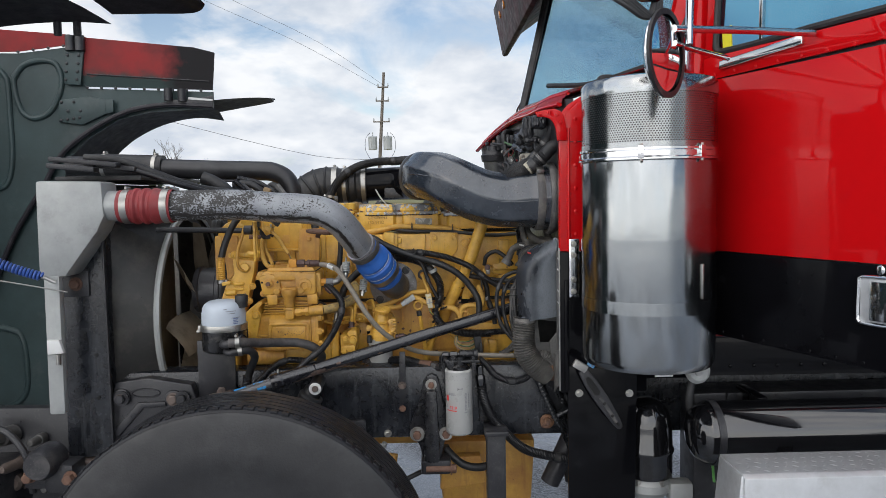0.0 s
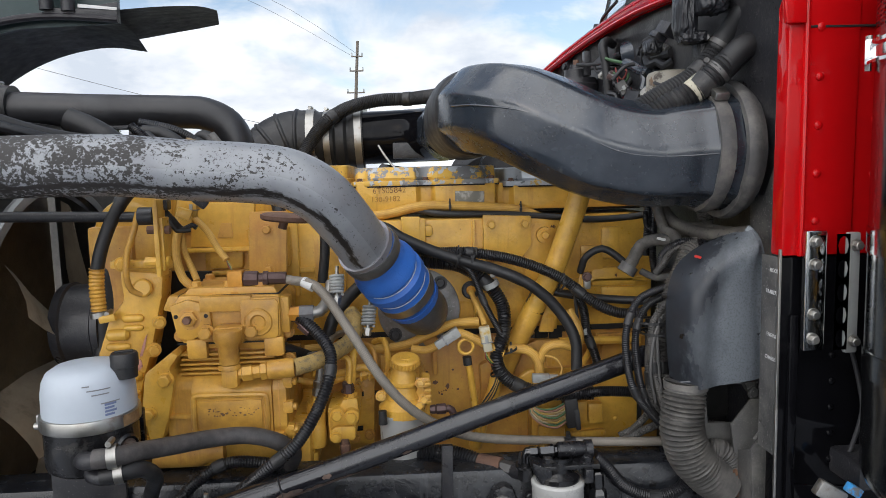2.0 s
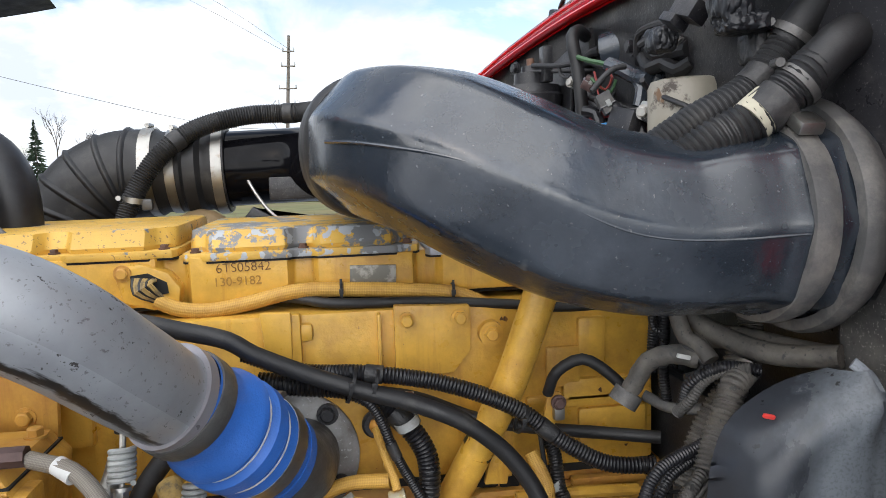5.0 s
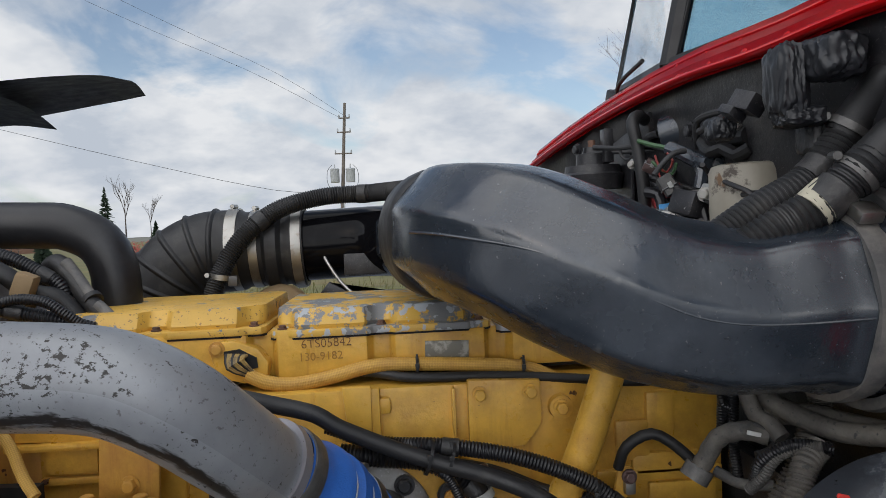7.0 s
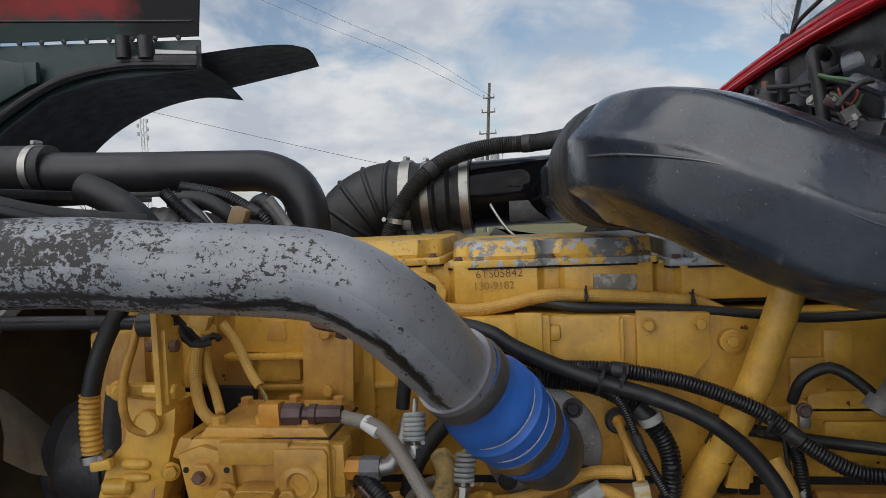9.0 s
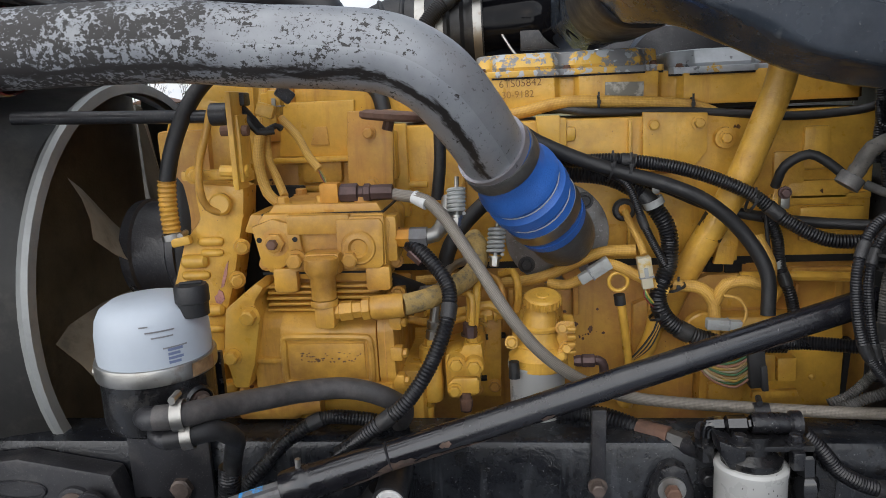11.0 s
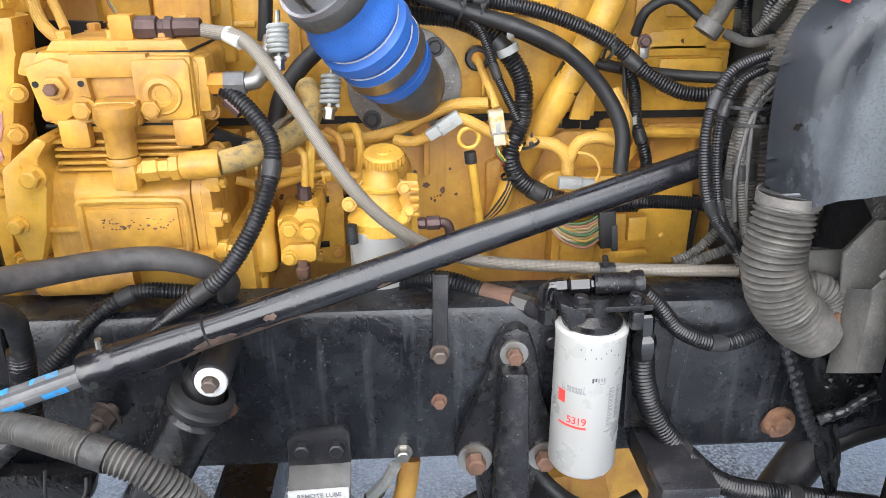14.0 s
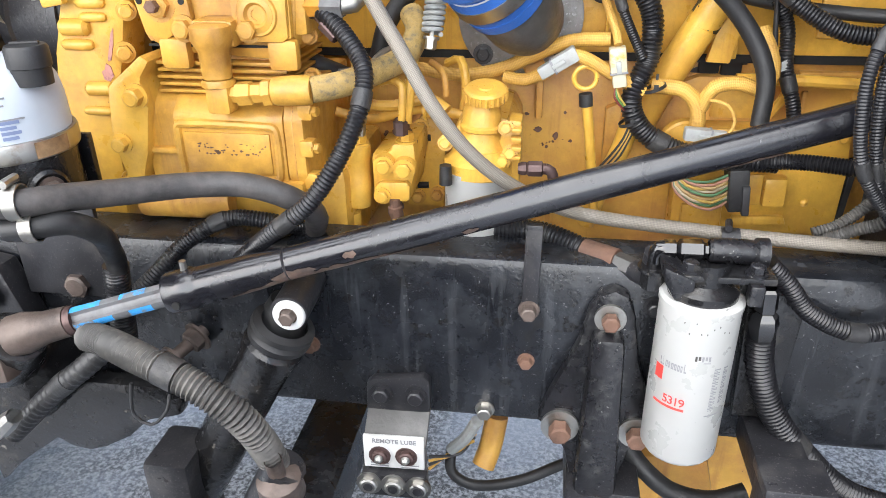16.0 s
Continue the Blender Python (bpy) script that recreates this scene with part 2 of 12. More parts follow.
M["pipe_black"] = surface("matt_black_pipe", (0.014, 0.014, 0.016), 0.42, vary=0.3, scale=5, dirt=(0.045, 0.045, 0.048), dirt_at=(0.5, 0.8), dirt_scale=6, bump=0.15, bump_scale=120)
M["cast_black"] = surface("black_casting", (0.011, 0.011, 0.013), 0.30, vary=0.4, scale=20, dirt=(0.085, 0.085, 0.082), dirt_at=(0.54, 0.76), dirt_scale=18, bump=0.6, bump_scale=90, speck=(0.22, 0.22, 0.21), speck_at=(0.70, 0.74), speck_scale=170)
M["tread"] = surface("wet_tread_rubber", (0.009, 0.009, 0.011), 0.4, spec=0.3, vary=0.3, dirt=(0.03, 0.03, 0.032), dirt_at=(0.55, 0.85), dirt_scale=12, bump=0.4, bump_scale=120)
M["red_dark"] = surface("maroon_paint", (0.040, 0.010, 0.014), 0.55, spec=0.2, vary=0.4, dirt=(0.012, 0.01, 0.011), dirt_at=(0.45, 0.6), dirt_scale=7)
M["chrome"] = surface("polished_chrome", (0.62, 0.625, 0.63), 0.10, metal=1.0, vary=0.05, rough_vary=0.04)
M["steel"] = surface("stainless_sheet", (0.315, 0.33, 0.335), 0.16, metal=1.0, vary=0.10, scale=3, rough_vary=0.05, dirt=(0.40, 0.40, 0.39), dirt_at=(0.55, 0.8), stretch=(1, 1, 0.3), dent=0.09, bump_scale=5)
M["zinc"] = surface("zinc_hardware", (0.40, 0.39, 0.365), 0.42, metal=1.0, vary=0.2, dirt=(0.2, 0.15, 0.1), dirt_at=(0.55, 0.8), dirt_scale=30)
M["alu_plate"] = surface("aluminium_tread", (0.54, 0.55, 0.56), 0.42, metal=0.6, vary=0.12, dirt=(0.4, 0.4, 0.4))
M["alu_cast"] = surface("grey_cast_aluminium", (0.36, 0.37, 0.36), 0.5, metal=0.35, vary=0.12, dirt=(0.2, 0.2, 0.19), dirt_at=(0.55, 0.8), bump=0.3)
M["worn_iron"] = surface("worn_greasy_iron", (0.13, 0.10, 0.085), 0.5, metal=0.3, vary=0.3, scale=20, dirt=(0.06, 0.045, 0.04), dirt_at=(0.5, 0.7), dirt_scale=12, bump=0.4, bump_scale=150)
M["dark_flake"] = surface("bare_black_iron", (0.025, 0.018, 0.016), 0.55, vary=0.4, scale=40, dirt=(0.07, 0.035, 0.02), dirt_at=(0.55, 0.7), dirt_scale=40, bump=0.3)
M["rust"] = surface("rusty_iron", (0.14, 0.075, 0.05), 0.75, vary=0.35, scale=25, dirt=(0.05, 0.035, 0.03), bump=0.5, bump_scale=180)
M["rust_bright"] = surface("orange_rust", (0.17, 0.085, 0.045), 0.8, vary=0.4, scale=30, dirt=(0.09, 0.05, 0.035), dirt_at=(0.48, 0.62), dirt_scale=40, bump=0.6, bump_scale=150)
M["brown_fitting"] = surface("oxidised_fitting", (0.11, 0.07, 0.065), 0.5, metal=0.5, vary=0.35, scale=40, dirt=(0.05, 0.035, 0.035))
M["brass"] = surface("painted_brass", (0.55, 0.25, 0.03), 0.45, metal=0.2, vary=0.2, scale=30, dirt=(0.35, 0.14, 0.04))
M["blue"] = surface("blue_silicone", (0.028, 0.125, 0.45), 0.46, vary=0.22, dirt=(0.02, 0.08, 0.30), dirt_at=(0.55, 0.85), bump=0.4, bump_scale=300)
M["blue_tape"] = surface("blue_marking", (0.04, 0.30, 0.68), 0.5, vary=0.3, scale=40, dirt=(0.17, 0.18, 0.19), dirt_at=(0.50, 0.56), dirt_scale=26)
M["blue_air"] = surface("blue_air_line", (0.03, 0.08, 0.30), 0.4)
M["red_hose"] = surface("red_silicone", (0.26, 0.028, 0.03), 0.5, vary=0.2, dirt=(0.12, 0.05, 0.05), bump=0.3, bump_scale=350)
M["white"] = surface("white_filter_can", (0.42, 0.42, 0.405), 0.33, vary=0.03, dirt=(0.55, 0.54, 0.51), dirt_at=(0.6, 0.85), chip=(0.1, 0.1, 0.1), chip_at=(0.76, 0.77), chip_scale=60)
M["white_tank"] = surface("white_plastic_tank", (0.47, 0.52, 0.58), 0.4, vary=0.06, dirt=(0.42, 0.45, 0.48), dirt_at=(0.5, 0.85))
M["label_white"] = surface("label_white", (0.62, 0.62, 0.605), 0.5, vary=0.05, dirt=(0.5, 0.48, 0.44), dirt_at=(0.6, 0.8))
M["yellow_oily"] = surface("oily_yellow_paint", (0.58, 0.315, 0.050), 0.40, vary=0.18, scale=18, dirt=(0.27, 0.125, 0.030), dirt_at=(0.43, 0.72), dirt_scale=8,
                           chip=(0.09, 0.04, 0.02), chip_at=(0.73, 0.745), chip_scale=22, bump=0.45, bump_scale=90, speck=(0.22, 0.10, 0.03), speck_at=(0.74, 0.78), streak=(0.34, 0.16, 0.035))
M["oily_steel"] = surface("oily_grey_steel", (0.085, 0.083, 0.08), 0.4, metal=0.3, vary=0.3, scale=14, dirt=(0.17, 0.165, 0.16), dirt_at=(0.5, 0.75), dirt_scale=12, bump=0.3, bump_scale=160)
M["fabric"] = surface("oversprayed_fabric_hose", (0.40, 0.27, 0.09), 0.75, vary=0.35, scale=120, dirt=(0.17, 0.13, 0.07), dirt_at=(0.48, 0.62), dirt_scale=60, bump=0.6, bump_scale=300)
M["dusty_black"] = surface("dusty_black_hose", (0.046, 0.043, 0.043), 0.5, vary=0.3, dirt=(0.13, 0.118, 0.112), dirt_at=(0.45, 0.75), dirt_scale=14, bump=0.2, bump_scale=200)
M["primer"] = surface("pink_primer_scrape", (0.42, 0.20, 0.17), 0.6, vary=0.25, scale=40, dirt=(0.20, 0.07, 0.09), dirt_at=(0.5, 0.6), dirt_scale=60)
M["film"] = surface("wet_black_film", (0.016, 0.017, 0.019), 0.22, vary=0.4, scale=14, dirt=(0.10, 0.105, 0.11), dirt_at=(0.56, 0.72), dirt_scale=18, chip=(0.36, 0.37, 0.37), chip_at=(0.665, 0.70), chip_scale=42, stretch=(1, 1, 0.45), bump=0.7, bump_scale=60)
M["shroud"] = surface("dusty_fan_shroud", (0.06, 0.058, 0.055), 0.38, vary=0.3, scale=5, dirt=(0.19, 0.17, 0.145), dirt_at=(0.46, 0.75), dirt_scale=4, bump=0.2, bump_scale=90)
M["tape"] = surface("black_cloth_tape", (0.024, 0.024, 0.025), 0.45, vary=0.3, scale=40, dirt=(0.09, 0.085, 0.078), dirt_at=(0.5, 0.8), dirt_scale=25, bump=0.4, bump_scale=250)
M["wet_black"] = surface("oily_black_casting", (0.010, 0.010, 0.011), 0.2, vary=0.4, scale=20, dirt=(0.05, 0.046, 0.04), dirt_at=(0.52, 0.72), dirt_scale=16, chip=(0.14, 0.13, 0.115), chip_at=(0.70, 0.73), chip_scale=50, bump=0.5, bump_scale=110)
M["sheeting"] = surface("black_folded_sheeting", (0.014, 0.015, 0.018), 0.42, vary=0.3, scale=12, dirt=(0.06, 0.058, 0.055), dirt_at=(0.52, 0.8), dirt_scale=8, bump=0.35, bump_scale=70)
M["scuff"] = surface("bare_rusty_scuff", (0.13, 0.085, 0.065), 0.55, vary=0.35, scale=40, dirt=(0.06, 0.045, 0.04), dirt_at=(0.48, 0.64), dirt_scale=30, bump=0.4, bump_scale=160)
M["ink"] = surface("dark_ink", (0.05, 0.045, 0.04), 0.6)
M["ink_brown"] = surface("brown_marker", (0.16, 0.075, 0.02), 0.6)
M["ink_red"] = surface("red_ink", (0.65, 0.05, 0.04), 0.5)
M["ink_white"] = surface("white_ink", (0.65, 0.65, 0.65), 0.5)
M["ink_blue"] = surface("blue_grey_ink", (0.16, 0.20, 0.33), 0.5)
M["rust_stain"] = surface("rust_stained_zinc", (0.30, 0.19, 0.10), 0.5, metal=0.3, vary=0.4, scale=60, bump=0.1)
M["ink_grey"] = surface("grey_ink", (0.22, 0.22, 0.23), 0.5)
M["clay"] = surface("grey_connector", (0.33, 0.34, 0.33), 0.5, vary=0.15, dirt=(0.2, 0.19, 0.17), dirt_at=(0.5, 0.75), dirt_scale=25)
M["olive"] = surface("faded_fan_plastic", (0.33, 0.28, 0.21), 0.6, vary=0.25, dirt=(0.05, 0.042, 0.03))
# plain black for holes and joints; also paints shade into the block's gaps
M["dark_void"] = surface("plain_black", (0.010, 0.010, 0.010), 0.8)
M["tan"] = surface("tan_cast_iron", (0.24, 0.165, 0.085), 0.7, vary=0.25, dirt=(0.12, 0.075, 0.04), bump=0.5, bump_scale=120)
M["spline_steel"] = surface("worn_spline_steel", (0.15, 0.15, 0.155), 0.55, metal=0.2, vary=0.25, scale=30, dirt=(0.08, 0.06, 0.05), dirt_at=(0.55, 0.75), dirt_scale=18)
M["torn_label"] = surface("torn_label", (0.45, 0.42, 0.32), 0.6, vary=0.15, dirt=(0.12, 0.11, 0.09), dirt_at=(0.5, 0.6), dirt_scale=30)
M["bottle"] = surface("old_cream_canister", (0.30, 0.275, 0.225), 0.5, vary=0.2, scale=6, dirt=(0.055, 0.040, 0.028), dirt_at=(0.55, 0.60), dirt_scale=10, chip=(0.16, 0.09, 0.045), chip_at=(0.62, 0.66), chip_scale=30, bump=0.2)
M["green_inner"] = surface("dark_green_hood_inside", (0.030, 0.052, 0.052), 0.5, vary=0.3, scale=3, dirt=(0.09, 0.10, 0.095), dirt_at=(0.55, 0.85), dirt_scale=4, bump=0.35, bump_scale=90)
M["fender_black"] = surface("black_fender_plastic", (0.014, 0.012, 0.016), 0.5, vary=0.3, dirt=(0.05, 0.045, 0.045), bump=0.3)
M["tyre"] = surface("tyre_rubber", (0.014, 0.014, 0.015), 0.5, vary=0.25, dirt=(0.045, 0.045, 0.045), dirt_at=(0.5, 0.9), dirt_scale=6, bump=0.3, bump_scale=160)
M["wood_pole"] = surface("weathered_pole", (0.15, 0.13, 0.11), 0.8, vary=0.2, stretch=(1, 1, 0.1))
M["pole_grey"] = surface("grey_transformer", (0.42, 0.44, 0.45), 0.5)
M["wire"] = surface("cable_black", (0.03, 0.03, 0.032), 0.6)
M["bark"] = surface("bare_bark", (0.10, 0.085, 0.075), 0.9, vary=0.2)
M["needle"] = surface("conifer_needles", (0.035, 0.06, 0.035), 0.8, vary=0.35, scale=3)
M["red_leaf"] = surface("red_autumn_leaf", (0.26, 0.045, 0.035), 0.8, vary=0.4, scale=3)
M["far_blue"] = surface("blue_steel", (0.10, 0.15, 0.26), 0.5)
M["amber"] = surface("amber_lens", (0.5, 0.18, 0.02), 0.2)

# clear and tinted glass
gm, _, _, gb = node_mat("cab_glass")
gb.inputs["Base Color"].default_value = (0.12, 0.32, 0.47, 1)
gb.inputs["Transmission Weight"].default_value, gb.inputs["Roughness"].default_value, gb.inputs["IOR"].default_value = 1.0, 0.02, 1.3
M["glass"] = gm
mm, _, _, mb = node_mat("mirror_glass")
mb.inputs["Base Color"].default_value, mb.inputs["Metallic"].default_value, mb.inputs["Roughness"].default_value = (0.85, 0.86, 0.87, 1), 1.0, 0.01
M["mirror"] = mm

# charge air pipe: bare aluminium with flaked black coating and a sooty underside (UV: x metres along, y 0..1 around)
pm, pn, pl, pb = node_mat("flaked_aluminium_pipe")
f_flake = noise_node(pn, pl, 130, 7, 0.68, (1.0, 0.36, 1.0), True)
f_patch = noise_node(pn, pl, 16, 3, 0.6, (1.0, 0.36, 1.0), True)
uvn = pn.new("ShaderNodeTexCoord")
sep = pn.new("ShaderNodeSeparateXYZ")
pl.new(uvn.outputs["UV"], sep.inputs["Vector"])
along = ramp(pn, pl, sep.outputs["X"], 0.15, 0.75, 0.21, -0.015)


def add_up(a, b):
    m = pn.new("ShaderNodeMath")
    m.operation = "ADD"
    pl.new(a, m.inputs[0])
    pl.new(b, m.inputs[1])
    return m.outputs[0]


flake = ramp(pn, pl, add_up(add_up(f_flake, along), ramp(pn, pl, f_patch, 0.3, 0.7, -0.15, 0.10)), 0.625, 0.645)
c_al = blend(pn, pl, ramp(pn, pl, noise_node(pn, pl, 14, 5), 0.3, 0.7), (0.27, 0.28, 0.30), (0.37, 0.385, 0.40))
c_al = blend(pn, pl, ramp(pn, pl, noise_node(pn, pl, 160, 3), 0.62, 0.70), c_al, (0.18, 0.18, 0.185))
c_al = blend(pn, pl, flake, c_al, (0.045, 0.042, 0.04))
# oil and soot line that ran along the lower side
turn = ramp(pn, pl, add_up(sep.outputs["Y"], ramp(pn, pl, noise_node(pn, pl, 9, 5, 0.7, None, True), 0.3, 0.7, -0.035, 0.035)), 0.0, 1.0)
soot = pn.new("ShaderNodeValToRGB")
soot.color_ramp.elements[0].position, soot.color_ramp.elements[0].color = 0.085, (0, 0, 0, 1)
soot.color_ramp.elements[1].position, soot.color_ramp.elements[1].color = 0.10, (1, 1, 1, 1)
e3 = soot.color_ramp.elements.new(0.118)
e3.color = (1, 1, 1, 1)
e4 = soot.color_ramp.elements.new(0.135)
e4.color = (0.15, 0.15, 0.15, 1)
pl.new(turn, soot.inputs["Fac"])
c_al = blend(pn, pl, soot.outputs["Color"], c_al, (0.03, 0.026, 0.024))
pl.new(c_al, pb.inputs["Base Color"])
pl.new(ramp(pn, pl, flake, 0, 1, 0.25, 0.0), pb.inputs["Metallic"])
pl.new(ramp(pn, pl, flake, 0, 1, 0.38, 0.65), pb.inputs["Roughness"])
M["pipe"] = pm



def woven(name, light, dark, pitch, count, rough, metal, grime):
    """Braided sleeving: two crossing sets of strands (UV: metres along, turn around)."""
    m, n, l, b = node_mat(name)
    uvs = n.new("ShaderNodeTexCoord")
    sp = n.new("ShaderNodeSeparateXYZ")
    l.new(uvs.outputs["UV"], sp.inputs["Vector"])

    def calc(op, p, q=None):
        k = n.new("ShaderNodeMath")
        k.operation = op
        for i, s in enumerate((p, q)):
            if s is None:
                continue
            if isinstance(s, float):
                k.inputs[i].default_value = s
            else:
                l.new(s, k.inputs[i])
        return k.outputs[0]

    u = calc("MULTIPLY", sp.outputs["X"], math.tau / pitch)
    v = calc("MULTIPLY", sp.outputs["Y"], math.tau * count)
    weave = calc("MULTIPLY", calc("SINE", calc("ADD", u, v)), calc("SINE", calc("SUBTRACT", u, v)))
    c = blend(n, l, ramp(n, l, weave, -0.6, 0.6), dark, light)
    c = blend(n, l, ramp(n, l, noise_node(n, l, 22, 5), 0.48, 0.75, 0, 0.8), c, grime)
    l.new(c, b.inputs["Base Color"])
    b.inputs["Roughness"].default_value, b.inputs["Metallic"].default_value = rough, metal
    bp = n.new("ShaderNodeBump")
    bp.inputs["Strength"].default_value, bp.inputs["Distance"].default_value = 0.35, 0.0008
    l.new(weave, bp.inputs["Height"])
    l.new(bp.outputs["Normal"], b.inputs["Normal"])
    return m


M["braid"] = woven("steel_braid", (0.28, 0.25, 0.21), (0.175, 0.155, 0.13), 0.0042, 12.0, 0.5, 0.2, (0.22, 0.195, 0.16))
M["yellow_braid"] = woven("yellow_braided_sleeve", (0.64, 0.375, 0.075), (0.52, 0.29, 0.055), 0.0055, 8.0, 0.55, 0.0, (0.40, 0.21, 0.05))
# inside of the hood's upper strip: red paint, blending to black towards its rear end
hm, hn_, hl, hb_ = node_mat("black_ended_red_hood_inside")
hsep = hn_.new("ShaderNodeSeparateXYZ")
hgeo = hn_.new("ShaderNodeNewGeometry")
hl.new(hgeo.outputs["Position"], hsep.inputs["Vector"])
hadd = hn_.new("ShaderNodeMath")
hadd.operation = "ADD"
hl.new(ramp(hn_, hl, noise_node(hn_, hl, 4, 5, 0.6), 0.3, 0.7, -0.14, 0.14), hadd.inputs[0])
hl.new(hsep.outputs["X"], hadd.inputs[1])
hlow = hn_.new("ShaderNodeMath")
hlow.operation = "MULTIPLY_ADD"
hl.new(hsep.outputs["X"], hlow.inputs[0])
hlow.inputs[1].default_value = 0.0746
hl.new(hsep.outputs["Z"], hlow.inputs[2])
hsum = hn_.new("ShaderNodeMath")
hsum.operation = "ADD"
hl.new(hlow.outputs[0], hsum.inputs[0])
hl.new(ramp(hn_, hl, noise_node(hn_, hl, 9, 5, 0.6), 0.3, 0.7, -0.03, 0.03), hsum.inputs[1])
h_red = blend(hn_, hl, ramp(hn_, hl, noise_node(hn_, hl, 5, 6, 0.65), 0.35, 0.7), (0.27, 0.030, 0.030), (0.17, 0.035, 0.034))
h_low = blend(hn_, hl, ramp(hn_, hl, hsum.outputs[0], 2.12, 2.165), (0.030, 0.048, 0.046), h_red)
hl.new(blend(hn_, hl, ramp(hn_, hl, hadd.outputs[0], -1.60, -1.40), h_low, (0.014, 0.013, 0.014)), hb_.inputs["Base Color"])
hb_.inputs["Roughness"].default_value = 0.6
hb_.inputs["Specular IOR Level"].default_value = 0.15
M["hood_red"] = hm

# ground: wet coarse asphalt, and the grass field
am, an, al, ab = node_mat("wet_asphalt")
fa = noise_node(an, al, 90, 4, 0.7)
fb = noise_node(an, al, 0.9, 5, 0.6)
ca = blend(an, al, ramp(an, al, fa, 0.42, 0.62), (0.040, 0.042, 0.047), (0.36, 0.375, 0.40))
# pale bluish patches: the sky's glare on wet ground, put into the colour
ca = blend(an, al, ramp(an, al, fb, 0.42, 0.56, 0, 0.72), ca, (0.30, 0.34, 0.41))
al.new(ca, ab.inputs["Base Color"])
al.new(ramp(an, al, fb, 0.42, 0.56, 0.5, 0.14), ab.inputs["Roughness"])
abp = an.new("ShaderNodeBump")
abp.inputs["Strength"].default_value, abp.inputs["Distance"].default_value = 0.5, 0.006
al.new(noise_node(an, al, 70, 3), abp.inputs["Height"])
al.new(abp.outputs["Normal"], ab.inputs["Normal"])
M["asphalt"] = am
M["grass"] = surface("autumn_grass", (0.13, 0.13, 0.045), 0.9, vary=0.3, scale=0.8, dirt=(0.20, 0.15, 0.06), dirt_at=(0.45, 0.7), dirt_scale=0.25, stretch=(0.6, 1, 1))
M["hill"] = surface("far_hill", (0.16, 0.16, 0.13), 0.95, vary=0.25, scale=0.05)

# --- shape helpers ---


def bevel_box(bm, c, s, b=0.004, rot=(0, 0, 0), seg=2):
    """Adds a box of size s at c with rounded edges."""
    t = bmesh.new()
    bmesh.ops.create_cube(t, size=1.0)
    bmesh.ops.scale(t, vec=s, verts=t.verts)
    b = min(b, min(s) * 0.45)
    if b > 0:
        bmesh.ops.bevel(t, geom=list(t.edges), offset=b, segments=seg, profile=0.6, affect="EDGES")
    graft(bm, t, pose(*c, *rot))
    return bm


def graft(bm, t, m):
    vs = {}
    for v in t.verts:
        vs[v.index if False else v] = bm.verts.new(m @ v.co)
    for f in t.faces:
        try:
            bm.faces.new([vs[v] for v in f.verts])
        except ValueError:
            pass
    t.free()


def frame_of(d):
    d = Vector(d).normalized()
    a = Vector((0, 0, 1)) if abs(d.z) < 0.9 else Vector((0, 1, 0))
    u = d.cross(a).normalized()
    return u, d.cross(u).normalized(), d


def rod(bm, p, q, r, r2=None, n=16, caps=True):
    """A straight cylinder or cone from p to q."""
    p, q = Vector(p), Vector(q)
    r2 = r if r2 is None else r2
    u, v, _ = frame_of(q - p)
    a = [bm.verts.new(p + (u * math.cos(i * math.tau / n) + v * math.sin(i * math.tau / n)) * r) for i in range(n)]
    b = [bm.verts.new(q + (u * math.cos(i * math.tau / n) + v * math.sin(i * math.tau / n)) * r2) for i in range(n)]
    for i in range(n):
        bm.faces.new((a[i], a[(i + 1) % n], b[(i + 1) % n], b[i]))
    if caps:
        bm.faces.new(a[::-1])
        bm.faces.new(b)
    return bm


def turned(bm, p, axis, profile, n=32):
    """A body of revolution: profile is (distance along the axis, radius) pairs."""
    p = Vector(p)
    u, v, d = frame_of(axis)
    rings = []
    for h, r in profile:
        if r < 1e-5:
            rings.append([bm.verts.new(p + d * h)])
        else:
            rings.append([bm.verts.new(p + d * h + (u * math.cos(i * math.tau / n) + v * math.sin(i * math.tau / n)) * r) for i in range(n)])
    for a, b in zip(rings, rings[1:]):
        for i in range(n):
            j = (i + 1) % n
            if len(a) == 1 and len(b) == 1:
                continue
            if len(a) == 1:
                bm.faces.new((a[0], b[j], b[i]))
            elif len(b) == 1:
                bm.faces.new((a[i], a[j], b[0]))
            else:
                bm.faces.new((a[i], a[j], b[j], b[i]))
    return bm


